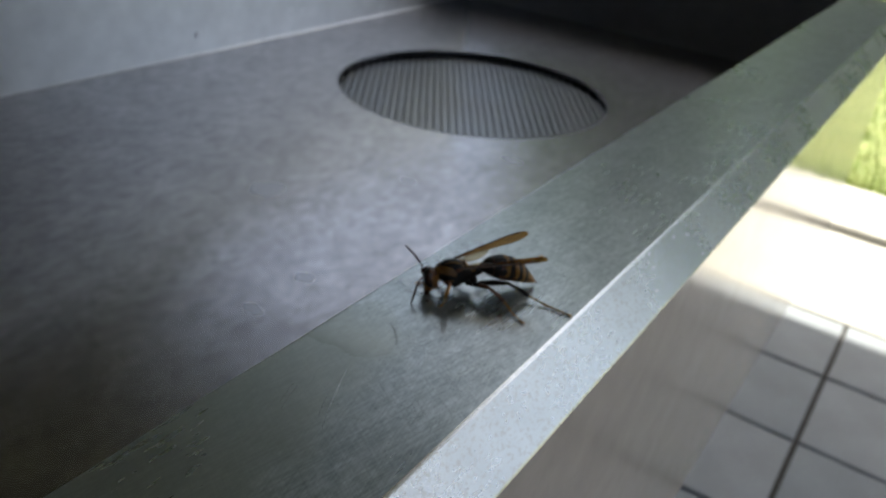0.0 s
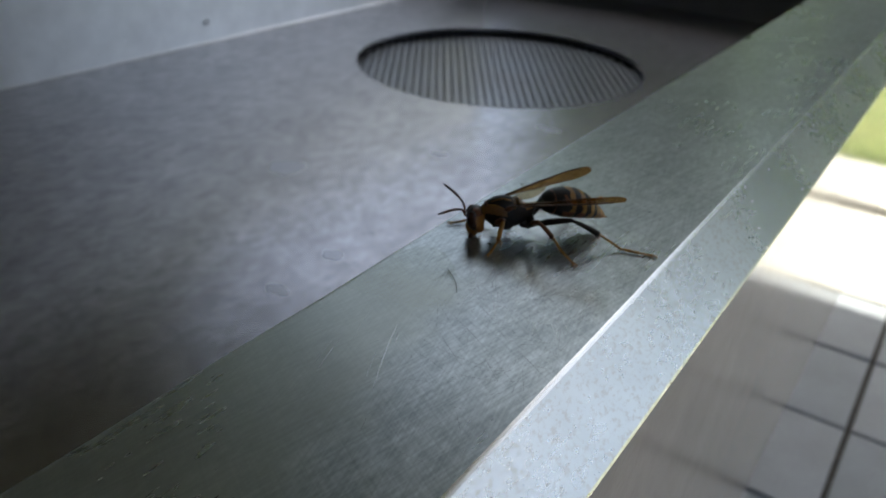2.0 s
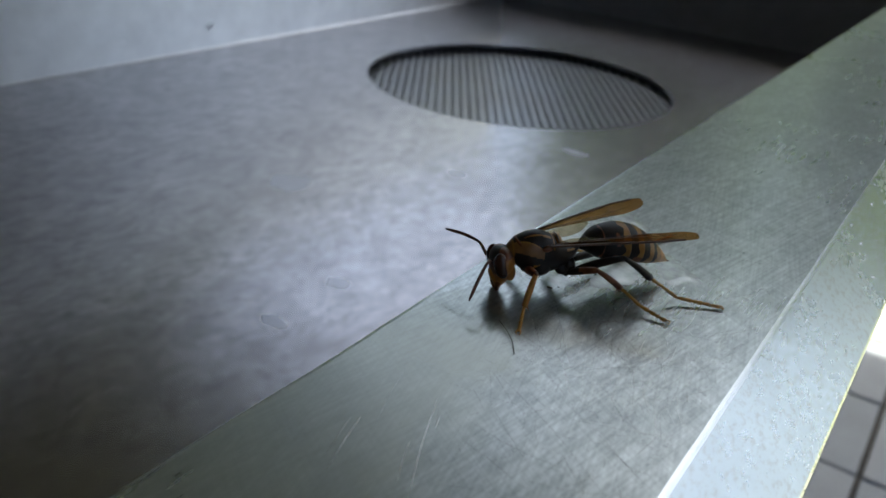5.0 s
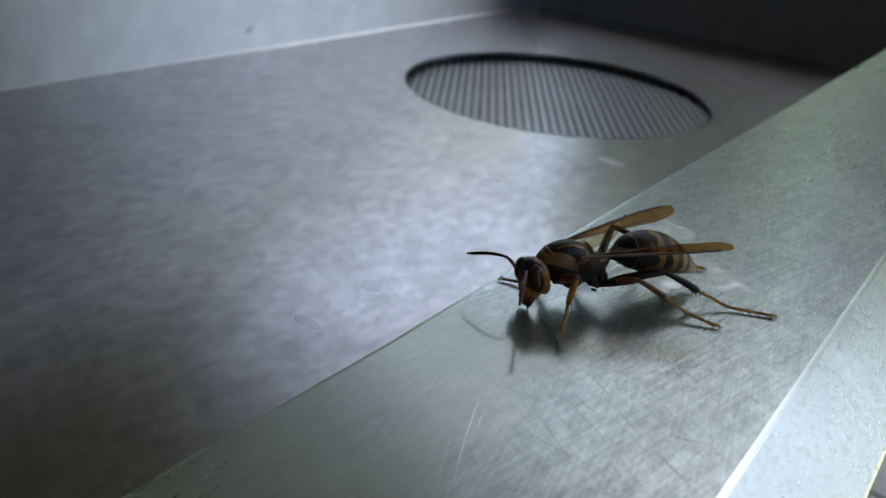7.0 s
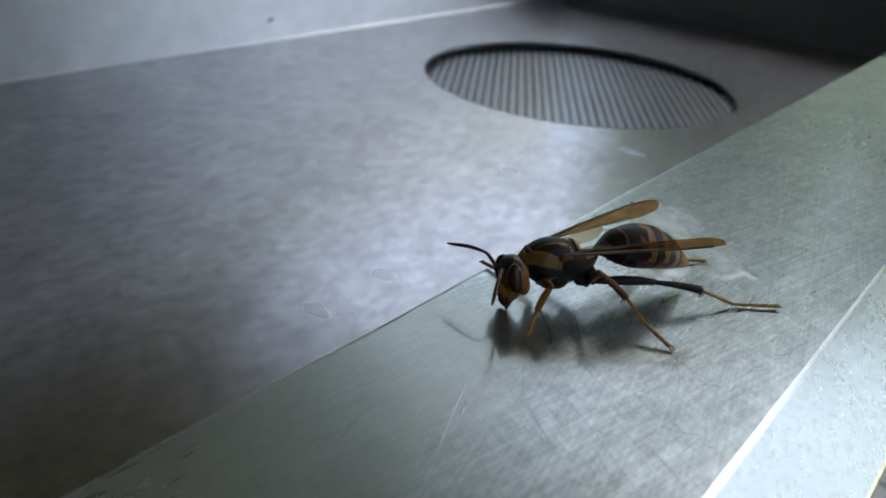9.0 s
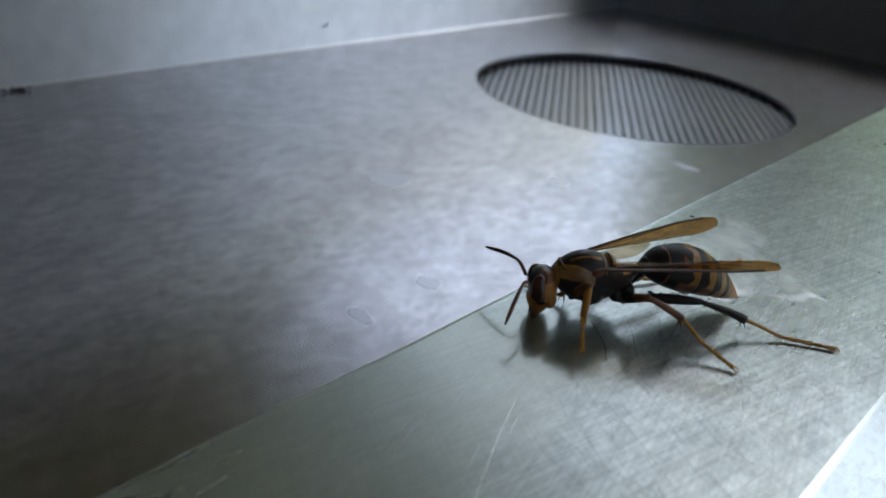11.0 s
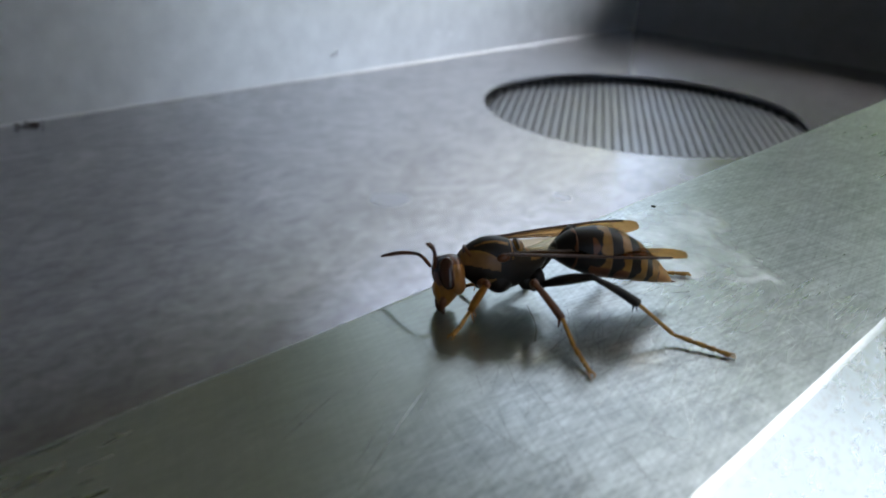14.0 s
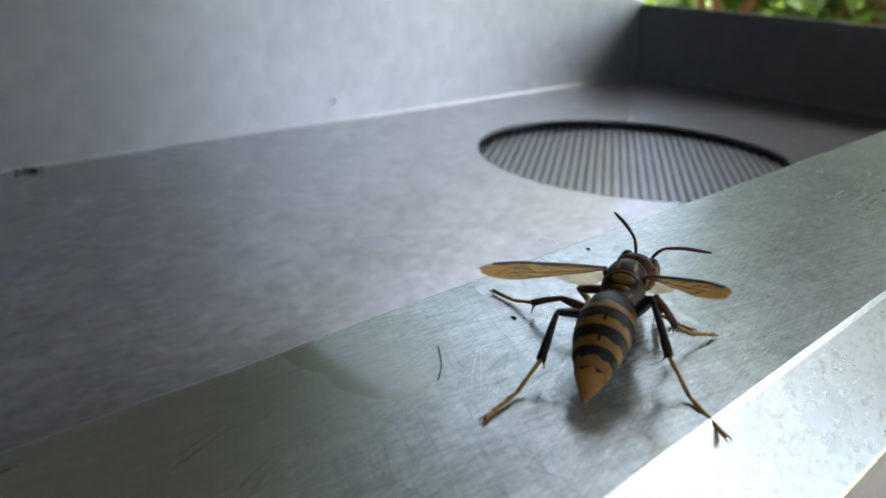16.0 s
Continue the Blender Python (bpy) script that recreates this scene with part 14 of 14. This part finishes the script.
        (12.25, pose(-0.01284, -0.00617, -0.00328, 0.4, -3.4, -178)), (12.33, pose(-0.01341, -0.00809, -0.00426, 0.8, 9.1, -151)),
        (12.5, pose(-0.01377, -0.00832, -0.00416, 0.4, 8.6, -158.4)), (12.75, pose(-0.01429, -0.00813, -0.00398, 0.3, 7, -159.2)),
        (13, pose(-0.01468, -0.00795, -0.00379, 0.3, 5.8, -159)), (13.17, pose(-0.01482, -0.00767, -0.00385, 0.5, 5.5, -159)),
        (13.25, pose(-0.0143, -0.00653, -0.00329, 0.5, -1.7, -171.7)), (13.33, pose(-0.01402, -0.00556, -0.00383, 0.5, 8.1, 174.6)),
        (13.5, pose(-0.01403, -0.00516, -0.00388, 0.7, 8, 176.4)), (13.75, pose(-0.01406, -0.00508, -0.00372, 2, 5.8, 175.1)),
        (14, pose(-0.01396, -0.00493, -0.00356, 3, 4, 172.6)), (14.17, pose(-0.01338, -0.00487, -0.00329, 3, 3.9, -178.2)),
        (14.25, pose(-0.01357, -0.00315, -0.00246, 3, -11.3, 155)), (14.33, pose(-0.01449, -0.00077, -0.00346, 2.9, 2.5, 138.1)),
        (14.5, pose(-0.0138, -0.00163, -0.00325, 3.1, 2.7, 145.9)), (14.67, pose(-0.01267, -0.00195, -0.00357, 2.6, 4.9, 145.2)),
        (14.75, pose(-0.01084, -0.00377, -0.00314, 1.2, -12, -167.9)), (14.83, pose(-0.01141, -0.00656, -0.00407, -0.5, 6.4, -124.4)),
        (15, pose(-0.00988, -0.00691, -0.00457, -0.5, 9.9, -109.9)), (15.1, pose(-0.00887, -0.00943, -0.00443, 0.8, 4, -104.2)),
        (15.2, pose(-0.00766, -0.01213, -0.00497, 2.9, 7.3, -95.3)), (15.3, pose(-0.00896, -0.00638, -0.0057, 6.8, 17.2, -141.3)),
        (15.4, pose(-0.01058, -0.00895, -0.00454, 1.6, 10.1, -121.4)), (15.5, pose(-0.01093, -0.00815, -0.00323, -2.3, 13.7, -97.4)),
        (15.6, pose(-0.00855, -0.00897, -0.00334, -1.5, 12.1, -98.3)), (15.7, pose(-0.00886, -0.00875, -0.00253, -5.6, 5, -102)),
        (15.8, pose(-0.00578, -0.0088, -0.00289, -2.3, 12.9, -91.6)), (15.9, pose(-0.00925, -0.00841, -0.00341, -0.4, 13.1, -142.7)),
        (16, pose(-0.00988, -0.00798, -0.00324, 0.1, 7.1, -136.6)),
    ])


motions()
